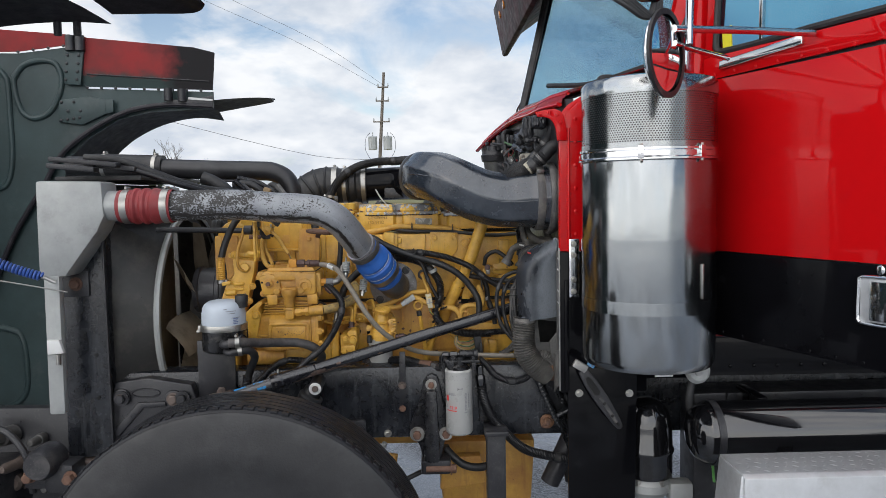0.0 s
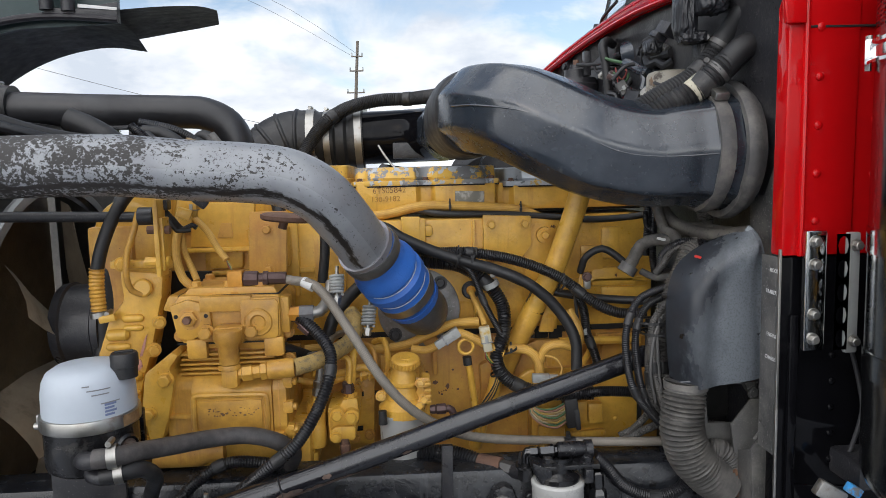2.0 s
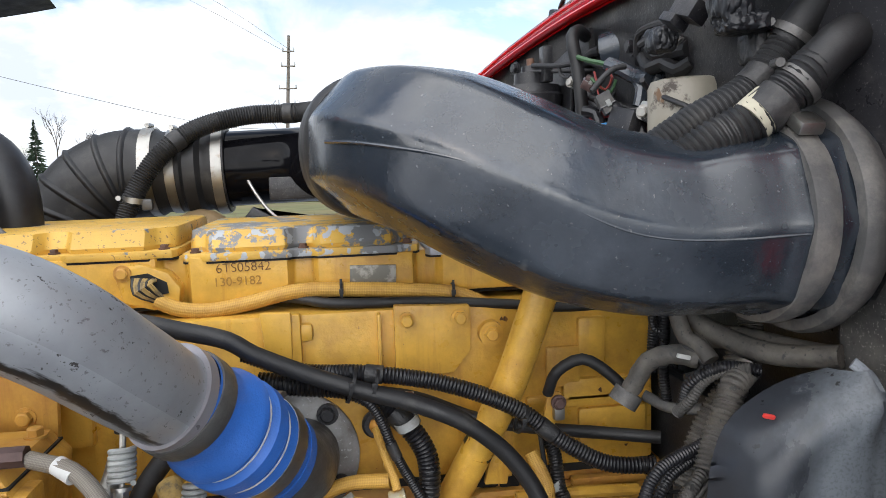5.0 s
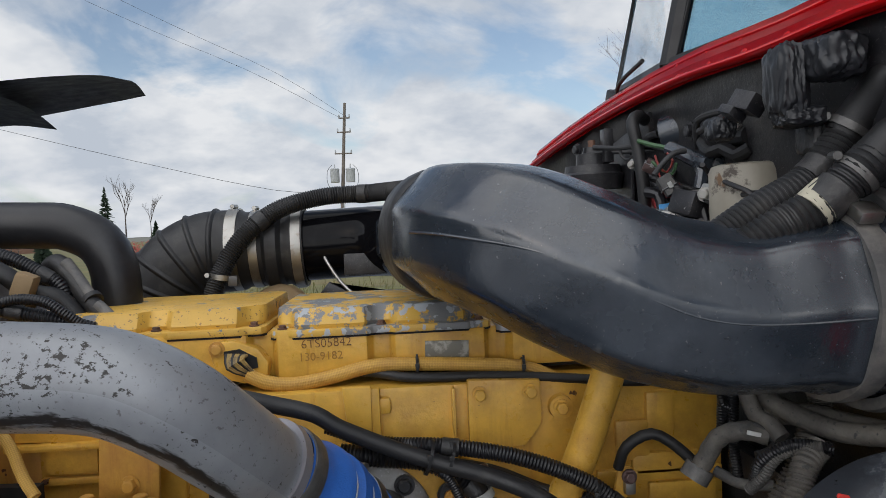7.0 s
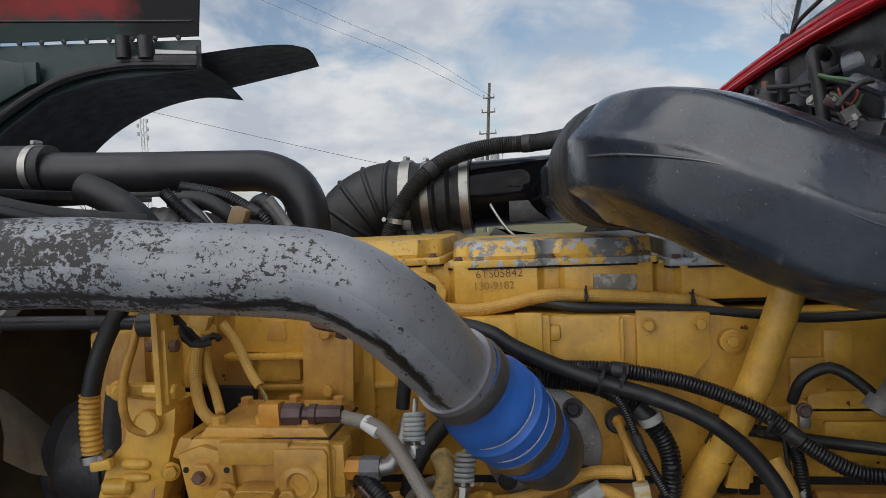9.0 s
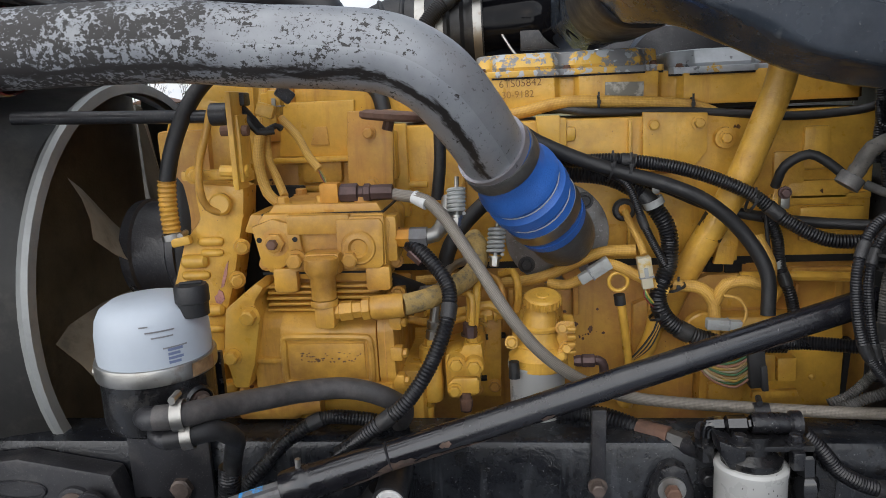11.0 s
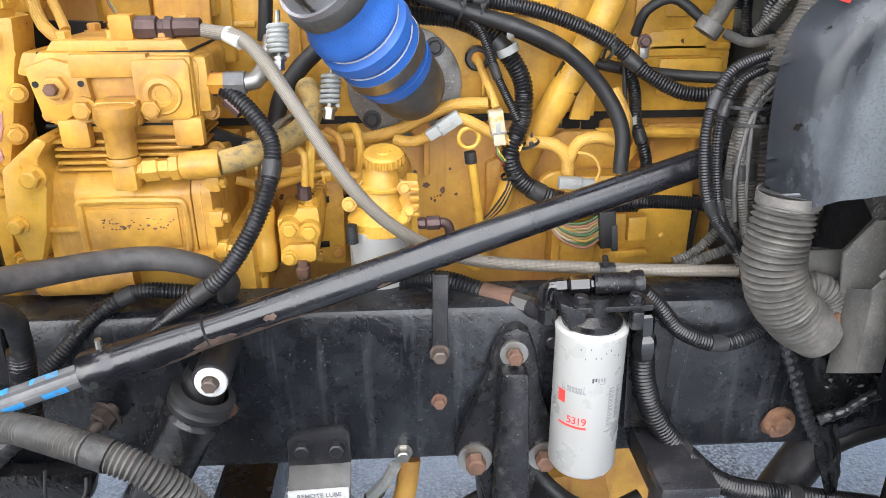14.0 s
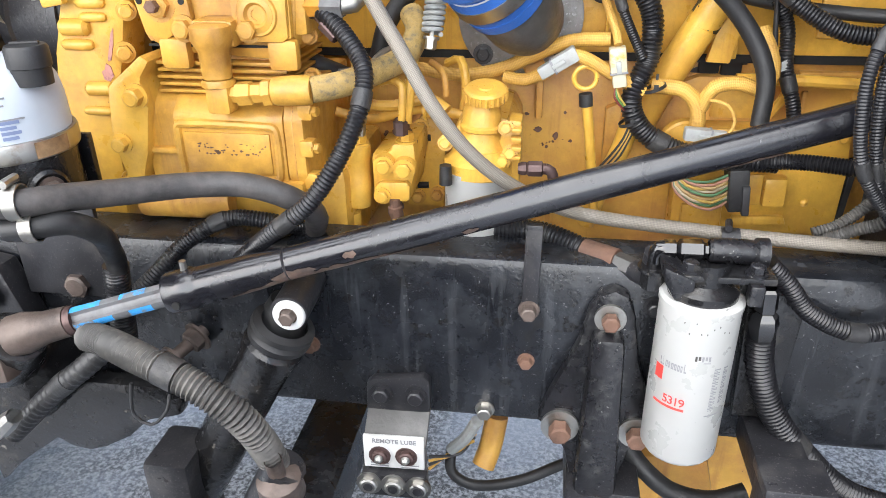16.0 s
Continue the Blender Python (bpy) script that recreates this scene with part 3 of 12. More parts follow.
def curve_points(pts, step):
    """Points spaced about evenly on a smooth curve through pts (each x, y, z and perhaps radius)."""
    P = [Vector(p[:3]) for p in pts]
    R = [p[3] if len(p) > 3 else None for p in pts]
    if len(P) == 2:
        n = max(1, int((P[1] - P[0]).length / step))
        return [(P[0].lerp(P[1], i / n), None if R[0] is None else R[0] + (R[1] - R[0]) * i / n) for i in range(n + 1)]
    out = []
    for k in range(len(P) - 1):
        a, b, c, d = P[max(k - 1, 0)], P[k], P[k + 1], P[min(k + 2, len(P) - 1)]
        if k == 0:
            a = b + (b - c)
        if k == len(P) - 2:
            d = c + (c - b)
        n = max(2, int((c - b).length / step))
        t1 = (c - a) * 0.5 * (c - b).length * 2 / max((c - b).length + (b - a).length, 1e-6)
        t2 = (d - b) * 0.5 * (c - b).length * 2 / max((d - c).length + (c - b).length, 1e-6)
        for i in range(n):
            s = i / n
            h = (2 * s**3 - 3 * s**2 + 1) * b + (s**3 - 2 * s**2 + s) * t1 + (-2 * s**3 + 3 * s**2) * c + (s**3 - s**2) * t2
            out.append((h, None if R[k] is None else R[k] + (R[k + 1] - R[k]) * (3 * s * s - 2 * s**3)))
    out.append((P[-1], R[-1]))
    return out


def tube(bm, pts, r, n=14, step=0.012, ripple=0.0, pitch=0.007, caps=True, flat=1.0, sq=2.0, facets=0.0):
    """A hose or pipe along pts, with ribs where ripple is set. UV: metres along, turn around."""
    step = min(step, pitch / 4) if ripple else step
    cp = curve_points(pts, step)
    uv = bm.loops.layers.uv.verify()
    rings, run, prev = [], 0.0, None
    u = v = None
    for i, (c, rad) in enumerate(cp):
        d = (cp[min(i + 1, len(cp) - 1)][0] - cp[max(i - 1, 0)][0]).normalized()
        if u is None:
            u, v, _ = frame_of(d)
        else:
            u = (u - d * u.dot(d)).normalized()
            v = d.cross(u).normalized()
        if prev is not None:
            run += (c - prev).length
        prev = c
        def face(k):
            return sum(abs(math.cos(k * math.tau / n - math.tau * (2 * j + 1) / 16)) ** facets for j in range(4)) ** (-1 / facets) / 1.022 if facets else 1.0
        rr = (r if rad is None else rad) * (1 + ripple * math.cos(run / pitch * math.tau))
        rings.append((run, [bm.verts.new(c + (u * math.cos(k * math.tau / n) + v * math.sin(k * math.tau / n) * flat) * rr
                            * (abs(math.cos(k * math.tau / n)) ** sq + abs(math.sin(k * math.tau / n)) ** sq) ** (-1 / sq) * face(k)) for k in range(n)]))
    for (ra, a), (rb, b) in zip(rings, rings[1:]):
        for k in range(n):
            f = bm.faces.new((a[k], a[(k + 1) % n], b[(k + 1) % n], b[k]))
            for lp, (x, y) in zip(f.loops, ((ra, k / n), (ra, (k + 1) / n), (rb, (k + 1) / n), (rb, k / n))):
                lp[uv].uv = (x, y)
    if caps:
        bm.faces.new(rings[0][1][::-1])
        bm.faces.new(rings[-1][1])
    return bm


def slab(bm, outline, a, b, axis="y", bevel=0.0):
    """A plate: an outline in the two other axes, from a to b along the axis."""
    def at(p, h):
        return {"y": (p[0], h, p[1]), "x": (h, p[0], p[1]), "z": (p[0], p[1], h)}[axis]
    t = bmesh.new()
    lo = [t.verts.new(at(p, a)) for p in outline]
    hi = [t.verts.new(at(p, b)) for p in outline]
    n = len(outline)
    t.faces.new(lo[::-1])
    t.faces.new(hi)
    for i in range(n):
        t.faces.new((lo[i], lo[(i + 1) % n], hi[(i + 1) % n], hi[i]))
    bmesh.ops.recalc_face_normals(t, faces=t.faces)
    if bevel:
        bmesh.ops.bevel(t, geom=list(t.edges), offset=bevel, segments=2, profile=0.6, affect="EDGES")
    graft(bm, t, Matrix())
    return bm


def hexbolt(bm, p, d, r, h=None, washer=True):
    """A bolt head standing out from p along d."""
    h = r * 1.1 if h is None else h
    d = Vector(d).normalized()
    p = Vector(p)
    if washer:
        rod(bm, p - d * 0.002, p + d * 0.0025, r * 1.35, n=16)
    rod(bm, p + d * 0.0025, p + d * h, r, r, n=6)
    rod(bm, p + d * h, p + d * (h + r * 0.14), r * 0.9, r * 0.72, n=12)
    return bm


def finish(name, bm, mat, angle=35):
    bmesh.ops.recalc_face_normals(bm, faces=bm.faces)
    me = bpy.data.meshes.new(name)
    bm.to_mesh(me)
    bm.free()
    me.shade_smooth()
    me.set_sharp_from_angle(angle=radians(angle))
    me.materials.append(mat)
    return me


def part(name, bm, mat, parent, label=""):
    """Links a bmesh as one mesh object under a thing or a part."""
    ob = new(name, finish(name, bm, mat))
    ob.parent = parent
    base = parent.location.copy()
    if parent.parent:
        base = parent.parent.location.copy()
    ob.matrix_parent_inverse = Matrix.Translation(-base) if not parent.parent else Matrix()
    if label:
        tagged(ob, label)
    return ob


def thing(name, base, label, category, group="", kind=""):
    ob = new(name)
    ob.empty_display_size = 0.05
    ob.location = base
    return tagged(ob, label, category, group, kind)


def solid(name, bm, mat, label, category, group="", kind=""):
    """A thing made of one mesh."""
    return tagged(new(name, finish(name, bm, mat)), label, category, group, kind)


def lettering(name, text, size, m, mat, parent, depth=0.0004, bold=0.0):
    cu = bpy.data.curves.new(name, "FONT")
    cu.body, cu.size, cu.extrude, cu.offset = text, size, depth, bold
    tmp = bpy.data.objects.new(name, cu)
    scene.collection.objects.link(tmp)
    me = bpy.data.meshes.new_from_object(tmp)
    bpy.data.objects.remove(tmp)
    me.transform(m)
    me.materials.clear()
    me.materials.append(mat)
    ob = new(name, me)
    ob.parent = parent
    ob.matrix_parent_inverse = Matrix.Translation(-parent.location) if not parent.parent else Matrix()
    return ob


def B():
    return bmesh.new()


def shift(ob, x, y, z):
    """Sets a finished thing or part a little aside."""
    ob.location = ob.location + Vector((x, y, z))
    return ob


def clamp_band(bm, p, d, r, w=0.012, screw=True):
    """A worm-drive or T-bolt hose clamp round a hose at p along d."""
    p, d = Vector(p), Vector(d).normalized()
    turned(bm, p - d * w / 2, d, [(0, r * 0.98), (0, r + 0.0015), (w, r + 0.0015), (w, r * 0.98)], 28)
    if screw:
        u, v, _ = frame_of(d)
        if u.z + v.z < 0:
            u, v = -u, -v
        c = p + (v if abs(v.z) > abs(u.z) else u) * (r + 0.006)
        rod(bm, c - d * w * 0.2 - (u if abs(v.z) > abs(u.z) else v) * 0.012, c + (u if abs(v.z) > abs(u.z) else v) * 0.014, 0.0055, n=8)
    return bm


def hose(name, label, category, mat, r, pts, ripple=0.0, pitch=0.007, n=12, group="", step=0.012):
    pitch *= 0.78 if r < 0.03 else 1.0
    ob = solid(name, tube(B(), pts, r, n, step, ripple * 1.15, pitch), mat, label, category, group)
    run = curve_points(pts, 0.012)
    if ripple and len(run) > 16:
        # turns of tape where the loom is closed
        for f in ((0.3, 0.7) if len(run) > 30 else (0.55,)):
            i = int(f * len(run))
            part("tape_wrap", tube(B(), [run[i][0].to_tuple(), run[i + 1][0].to_tuple(), run[i + 2][0].to_tuple()], r * (1 + ripple) + 0.0007, 14), M["tape"], ob)
    return ob

# --- setting ---
GZ = -0.13
bm = B()
bmesh.ops.create_grid(bm, x_segments=2, y_segments=2, size=900)
bmesh.ops.translate(bm, vec=(0, 0, GZ), verts=bm.verts)
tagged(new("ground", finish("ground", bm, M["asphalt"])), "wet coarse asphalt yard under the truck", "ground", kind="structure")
bm = B()
slab(bm, [(-900, 9), (900, 9), (900, 880), (-900, 880)], GZ - 0.05, GZ + 0.02, "z")
tagged(new("field", finish("field", bm, M["grass"])), "yellow green autumn grass field beyond the yard", "field", kind="structure")
bm = B()
hv = []
for i in range(61):
    x = -700 + i * 24
    h = 2.6 + 2.2 * noise.noise((x * 0.004, 3.1, 0)) + 0.8 * noise.noise((x * 0.03, 7.7, 0))
    hv.append((bm.verts.new((x, 560, GZ)), bm.verts.new((x, 640, GZ + max(0.8, h + 1.0)))))
for a, b in zip(hv, hv[1:]):
    bm.faces.new((a[0], b[0], b[1], a[1]))
tagged(new("backdrop", finish("backdrop", bm, M["hill"])), "low distant hill line on the horizon", "hill", kind="structure")


def grass_tufts():
    """Uneven grass blades at the field's near edge."""
    rnd = random.Random(4)
    bm = B()
    for _ in range(5200):
        x, y = rnd.uniform(-9, 5), 9 + rnd.random() ** 2 * 16
        h, a, l = rnd.uniform(0.12, 0.5), rnd.uniform(0, math.tau), rnd.uniform(-0.15, 0.15)
        w = rnd.uniform(0.008, 0.02)
        p = Vector((x, y, GZ))
        s = Vector((math.cos(a) * w, math.sin(a) * w, 0))
        bm.faces.new((bm.verts.new(p - s), bm.verts.new(p + s), bm.verts.new(p + Vector((l, l * 0.5, h)))))
    return tagged(new("grass", finish("grass", bm, M["grass"])), "tall dry grass at the field edge", "grass", kind="stuff")


grass_tufts()


def utility_pole():
    t = thing("utility_pole", (-4.4, 60, GZ), "wooden utility pole with two grey transformers and crossarms", "utility pole")
    def px(z):
        return -4.43 + (z + 0.13) / 11.9 * 0.80
    part("pole", rod(B(), (px(GZ), 60, GZ), (px(11.84), 60, 11.84), 0.17, 0.11, 14), M["wood_pole"], t)
    for z, w in ((10.62, 0.45), (9.5, 0.55), (7.8, 0.7)):
        x = px(z)
        a = part("crossarm", bevel_box(B(), (x, 59.85, z), (w * 2, 0.1, 0.1), 0.01), M["wood_pole"], t)
        for s in (-1, 1):
            part("insulator", turned(B(), (x + s * w * 0.9, 59.85, z + 0.04), (0, 0, 1), [(0, 0.04), (0.1, 0.07), (0.16, 0.04), (0.22, 0.06), (0.28, 0)], 10), M["pole_grey"], a)
    for s in (-1, 1):
        x = px(5.9) + s * 0.62
        c = part("transformer", turned(B(), (x, 59.7, 5.5), (0, 0, 1), [(0, 0), (0, 0.34), (0.05, 0.36), (0.95, 0.36), (1.0, 0.38), (1.06, 0.38), (1.12, 0.3), (1.14, 0)], 20), M["pole_grey"], t, "grey steel transformer can")
        part("bushing", rod(B(), (x, 59.7, 6.6), (x, 59.7, 6.95), 0.06, 0.04, 8), M["pole_grey"], c)
        part("jumper", tube(B(), [(x + s * 0.2, 59.7, 6.9), (x + s * 0.55, 59.7, 6.5), (x + s * 0.6, 59.7, 5.5), (x + s * 0.2, 59.7, 4.7)], 0.02, 6, 0.2), M["wire"], c)
    part("down_pipe", rod(B(), (px(0) + 0.2, 59.8, GZ), (px(5) + 0.15, 59.8, 5.0), 0.06, n=8), M["pole_grey"], t)


utility_pole()
hose("power_line", "thin power line sagging across the sky", "power line", M["wire"], 0.017, [(-58.6, 55, 18.5), (-31.6, 55, 11.0), (-18.3, 55, 7.25), (-8.6, 55, 4.8), (-4.5, 60, 4.7)], n=6, step=2, group="power lines")
hose("power_line", "thin power line high across the sky", "power line", M["wire"], 0.011, [(-43.6, 53, 32.5), (-24.6, 54, 20.5), (-16.6, 55, 16.5), (-10.1, 55, 13.5), (-4.1, 60, 10.7)], n=6, step=2, group="power lines")
hose("power_line", "thin power line high across the sky", "power line", M["wire"], 0.011, [(-36.6, 53, 30.5), (-20.6, 54, 19.7), (-14.5, 55, 16.5), (-8.0, 55, 13.2), (-3.5, 60, 10.7)], n=6, step=2, group="power lines")


def conifer(x, y, h, spread, seed):
    rnd = random.Random(seed)
    t = thing("conifer", (x, y, GZ), "small dark green conifer at the field edge", "tree", "conifers")
    part("trunk", rod(B(), (x, y, GZ), (x, y, GZ + h), 0.07, 0.01, 8), M["bark"], t)
    bm = B()
    for k in range(420):
        f = rnd.random()
        z = GZ + h * (0.06 + 0.94 * f)
        L = spread * (1 - f) * rnd.uniform(0.5, 1.15) + 0.06
        a = rnd.uniform(0, math.tau)
        d = Vector((math.cos(a), math.sin(a), -0.25))
        s = Vector((-math.sin(a), math.cos(a), 0)) * (0.05 + 0.1 * (1 - f))
        p = Vector((x, y, z)) + d * L * rnd.uniform(0.0, 0.5)
        q = Vector((x, y, z)) + d * L
        bm.faces.new((bm.verts.new(p + s), bm.verts.new(p - s), bm.verts.new(q)))
        bm.faces.new((bm.verts.new(p + s * 0.4 + Vector((0, 0, 0.08))), bm.verts.new(p - Vector((0, 0, 0.1))), bm.verts.new(q)))
    part("crown", bm, M["needle"], t)


conifer(-22.7, 60, 6.0, 1.6, 1)
conifer(-18.9, 60, 3.2, 1.2, 2)
conifer(-9.6, 22, 2.1, 0.7, 5)


def bare_tree(x, y, h, seed, leaves=0, depth=4):
    rnd = random.Random(seed)
    t = thing("bare_tree", (x, y, GZ), "thin leafless tree with fine upright twigs", "tree", "bare trees")
    bm, lf = B(), B()
    rod(bm, (x, y, GZ), (x, y, GZ + h * 0.35), 0.05 * h / 5, 0.04 * h / 5, 7)
    def grow(p, d, L, r, n):
        q = p + d * L
        rod(bm, p, q, r, r * 0.6, 5, False)
        if n == 0:
            for _ in range(leaves):
                c = q + Vector((rnd.uniform(-0.3, 0.3), rnd.uniform(-0.3, 0.3), rnd.uniform(-0.3, 0.3)))
                s = rnd.uniform(0.05, 0.12)
                lf.faces.new((lf.verts.new(c), lf.verts.new(c + Vector((s, 0, s))), lf.verts.new(c + Vector((-s, s, s)))))
            return
        for _ in range(3):
            e = (d + Vector((rnd.uniform(-0.6, 0.6), rnd.uniform(-0.6, 0.6), rnd.uniform(0.0, 0.5)))).normalized()
            grow(p + d * L * rnd.uniform(0.5, 1), e, L * rnd.uniform(0.55, 0.8), r * (0.6 if depth < 5 else 0.52), n - 1)
    grow(Vector((x, y, GZ + h * 0.3)), Vector((0, 0, 1)), h * 0.28, (0.04 if depth < 5 else 0.024) * h / 5, depth)
    part("trunk", bm, M["bark"], t)
    if leaves:
        part("crown", lf, M["red_leaf"], t)
    else:
        lf.free()


bare_tree(-21.2, 60, 7.4, 3)
bare_tree(-19.6, 61, 5.6, 8)
bare_tree(-40, 62, 8.5, 9)
bare_tree(-33, 58, 6.0, 21)
bare_tree(-30, 60, 5.5, 22)
bare_tree(-43.5, 60, 7.0, 23)
bare_tree(-36.5, 64, 8.0, 10)
for k, (x, y, h) in enumerate(((-47, 66, 6.5), (-45, 58, 5.0), (-41.5, 57, 6.0), (-38.5, 59, 5.2), (-35, 66, 6.8), (-31.5, 64, 4.4), (-28.5, 62, 5.0), (-26.5, 66, 4.2), (-24.8, 63, 3.8), (-50, 60, 7.5))):
    bare_tree(x, y, h, 40 + k)
bare_tree(10.0, 30, 11.5, 12, 0, 5)
bare_tree(10.7, 31, 10.0, 11, 0, 5)


def red_bush(x, y, seed):
    rnd = random.Random(seed)
    t = thing("red_bush", (x, y, GZ), "low bush with red autumn leaves in the field", "bush", "red bushes")
    bm, lf = B(), B()
    for _ in range(26):
        a, l = rnd.uniform(0, math.tau), rnd.uniform(0.5, 1.4)
        q = Vector((x + math.cos(a) * l * 0.8, y + math.sin(a) * l * 0.8, GZ + rnd.uniform(0.6, 1.5)))
        rod(bm, (x, y, GZ), q, 0.02, 0.006, 4, False)
        for _ in range(22):
            c = Vector((x, y, GZ)).lerp(q, rnd.uniform(0.45, 1.1)) + Vector((rnd.gauss(0, 0.12), rnd.gauss(0, 0.12), rnd.gauss(0, 0.12)))
            s = rnd.uniform(0.05, 0.12)
            lf.faces.new((lf.verts.new(c), lf.verts.new(c + Vector((s, 0, s * 0.6))), lf.verts.new(c + Vector((-s * 0.2, s, s)))))
    part("twigs", bm, M["bark"], t)
    part("foliage", lf, M["red_leaf"], t)


red_bush(-17.6, 55, 1)
red_bush(-18.6, 56, 2)
red_bush(-20.5, 57, 3)


def radio_tower(x, y, h):
    t = thing("radio_tower", (x, y, GZ), "distant grey lattice radio tower", "tower")
    bm = B()
    for a in range(3):
        c, s = math.cos(a * math.tau / 3), math.sin(a * math.tau / 3)
        rod(bm, (x + c * 1.0, y + s * 1.0, GZ), (x + c * 0.8, y + s * 0.8, h), 0.09, n=5)
    for k in range(18):
        for a in range(3):
            b = (a + 1) % 3
            z = h * k / 18
            rod(bm, (x + math.cos(a * math.tau / 3) * 0.9, y + math.sin(a * math.tau / 3) * 0.9, z), (x + math.cos(b * math.tau / 3) * 0.9, y + math.sin(b * math.tau / 3) * 0.9, z + h / 18), 0.05, n=4)
    part("mast", bm, M["pole_grey"], t)
    for k in range(5):
        part("antenna", bevel_box(B(), (x + (-1) ** k * 1.3, y - 0.5, h - 0.8 - k * 1.1), (0.5, 0.5, 1.0), 0.05), M["pole_grey"], t)


radio_tower(-102.2, 180, 30)

bm = B()
bevel_box(bm, (-75, 150, 1.6), (9, 6, 3.6), 0.1)
slab(bm, [(-80, 3.3), (-70, 3.3), (-75, 4.6)], 146.5, 153.5)
solid("farm_building", bm, M["rust"], "small distant red brown farm building", "building")
bm = B()
bevel_box(bm, (-3.7, 9.0, 0.62), (2.4, 0.9, 0.5), 0.06)
bevel_box(bm, (-3.7, 8.56, 0.89), (2.4, 0.03, 0.04), 0.01)
rod(bm, (-4.5, 9, GZ), (-4.5, 9, 0.4), 0.09)
rod(bm, (-2.9, 9, GZ), (-2.9, 9, 0.4), 0.09)
solid("blue_trough", bm, M["far_blue"], "low blue steel trough behind the truck", "trough")

# --- the truck: frame, wheel, steering ---


def rail_section(y0, sgn, x0, x1):
    """A C-channel with its web at y0 and flanges to the inside."""
    bm = B()
    w, h0, h1, t = 0.09, 0.565, 0.862, 0.010
    prof = [(0, h0 + 0.012), (0.004, h0 + 0.004), (0.012, h0), (w, h0), (w, h0 + t), (0.018, h0 + t), (t, h0 + 0.02), (t, h1 - 0.02), (0.018, h1 - t), (w, h1 - t), (w, h1), (0.016, h1), (0.005, h1 - 0.005), (0, h1 - 0.016)]
    slab(bm, [(y0 + sgn * a, b) for a, b in prof], x0, x1, "x")
    return bm


rail = thing("frame_rail", (0, 2.965, 0.565), "black painted steel frame rail, dusty and stained", "frame rail", "frame rails")
part("channel", rail_section(2.965, 1, -1.36, 3.2), M["black_rail"], rail)
for x, z, r, m in ((-0.162, 0.687, 0.010, "rust"), (-0.225, 0.585, 0.012, "zinc"), (-0.510, 0.687, 0.011, "rust"), (-0.887, 0.781, 0.021, "worn_iron"), (0.42, 0.61, 0.014, "rust"), (0.02, 0.80, 0.012, "black_metal"), (-1.0, 0.70, 0.015, "black_metal")):
    part("bolt", hexbolt(B(), (x, 2.965, z), (0, -1, 0), r, r * 1.4), M[m], rail)
solid("frame_rail", rail_section(3.83, -1, -1.36, 3.2), M["black_rail"], "far black steel frame rail behind the engine", "frame rail", "frame rails")
solid("crossmember", bevel_box(B(), (-1.2, 3.4, 0.66), (0.12, 0.74, 0.14), 0.012), M["black_rail"], "black steel crossmember between the frame rails", "crossmember")
SPH = thing("spring_hanger", (-1.17, 2.93, 0.55), "black cast spring hanger bolted to the rail end", "bracket")
part("casting", slab(B(), [(-1.375, 0.56), (-1.30, 0.835), (-1.17, 0.85), (-1.0, 0.82), (-0.97, 0.72), (-1.05, 0.55)], 2.915, 2.963, bevel=0.008), M["black_metal"], SPH)
part("raised_rib", slab(B(), [(-1.33, 0.62), (-1.29, 0.62), (-1.19, 0.73), (-1.10, 0.735), (-1.10, 0.755), (-1.21, 0.755)], 2.903, 2.918, bevel=0.006), M["black_metal"], SPH)
part("cast_oval", tube(B(), [(-1.180 + 0.055 * math.cos(a * math.tau / 24), 2.913, 0.790 + 0.017 * math.sin(a * math.tau / 24)) for a in range(25)], 0.0035, 6), M["black_metal"], SPH)
for x, z in ((-1.275, 0.775), (-1.07, 0.765)):
    bo = part("bolt_boss", turned(B(), (x, 2.916, z), (0, -1, 0), [(0, 0.036), (0.008, 0.034), (0.010, 0.028), (0.010, 0)], 24), M["black_metal"], SPH)
    part("bolt", hexbolt(B(), (x, 2.906, z), (0, -1, 0), 0.020, 0.016), M["worn_iron"], bo)
for x, z in ((-1.27, 0.775), (-1.03, 0.77)):
    solid("hanger_bolt", hexbolt(rod(B(), (x, 2.90, z), (x, 2.892, z), 0.03), (x, 2.893, z), (0, -1, 0), 0.019, 0.02), M["black_metal"], "large black hex bolt on the spring hanger", "bolt", "hanger bolts")


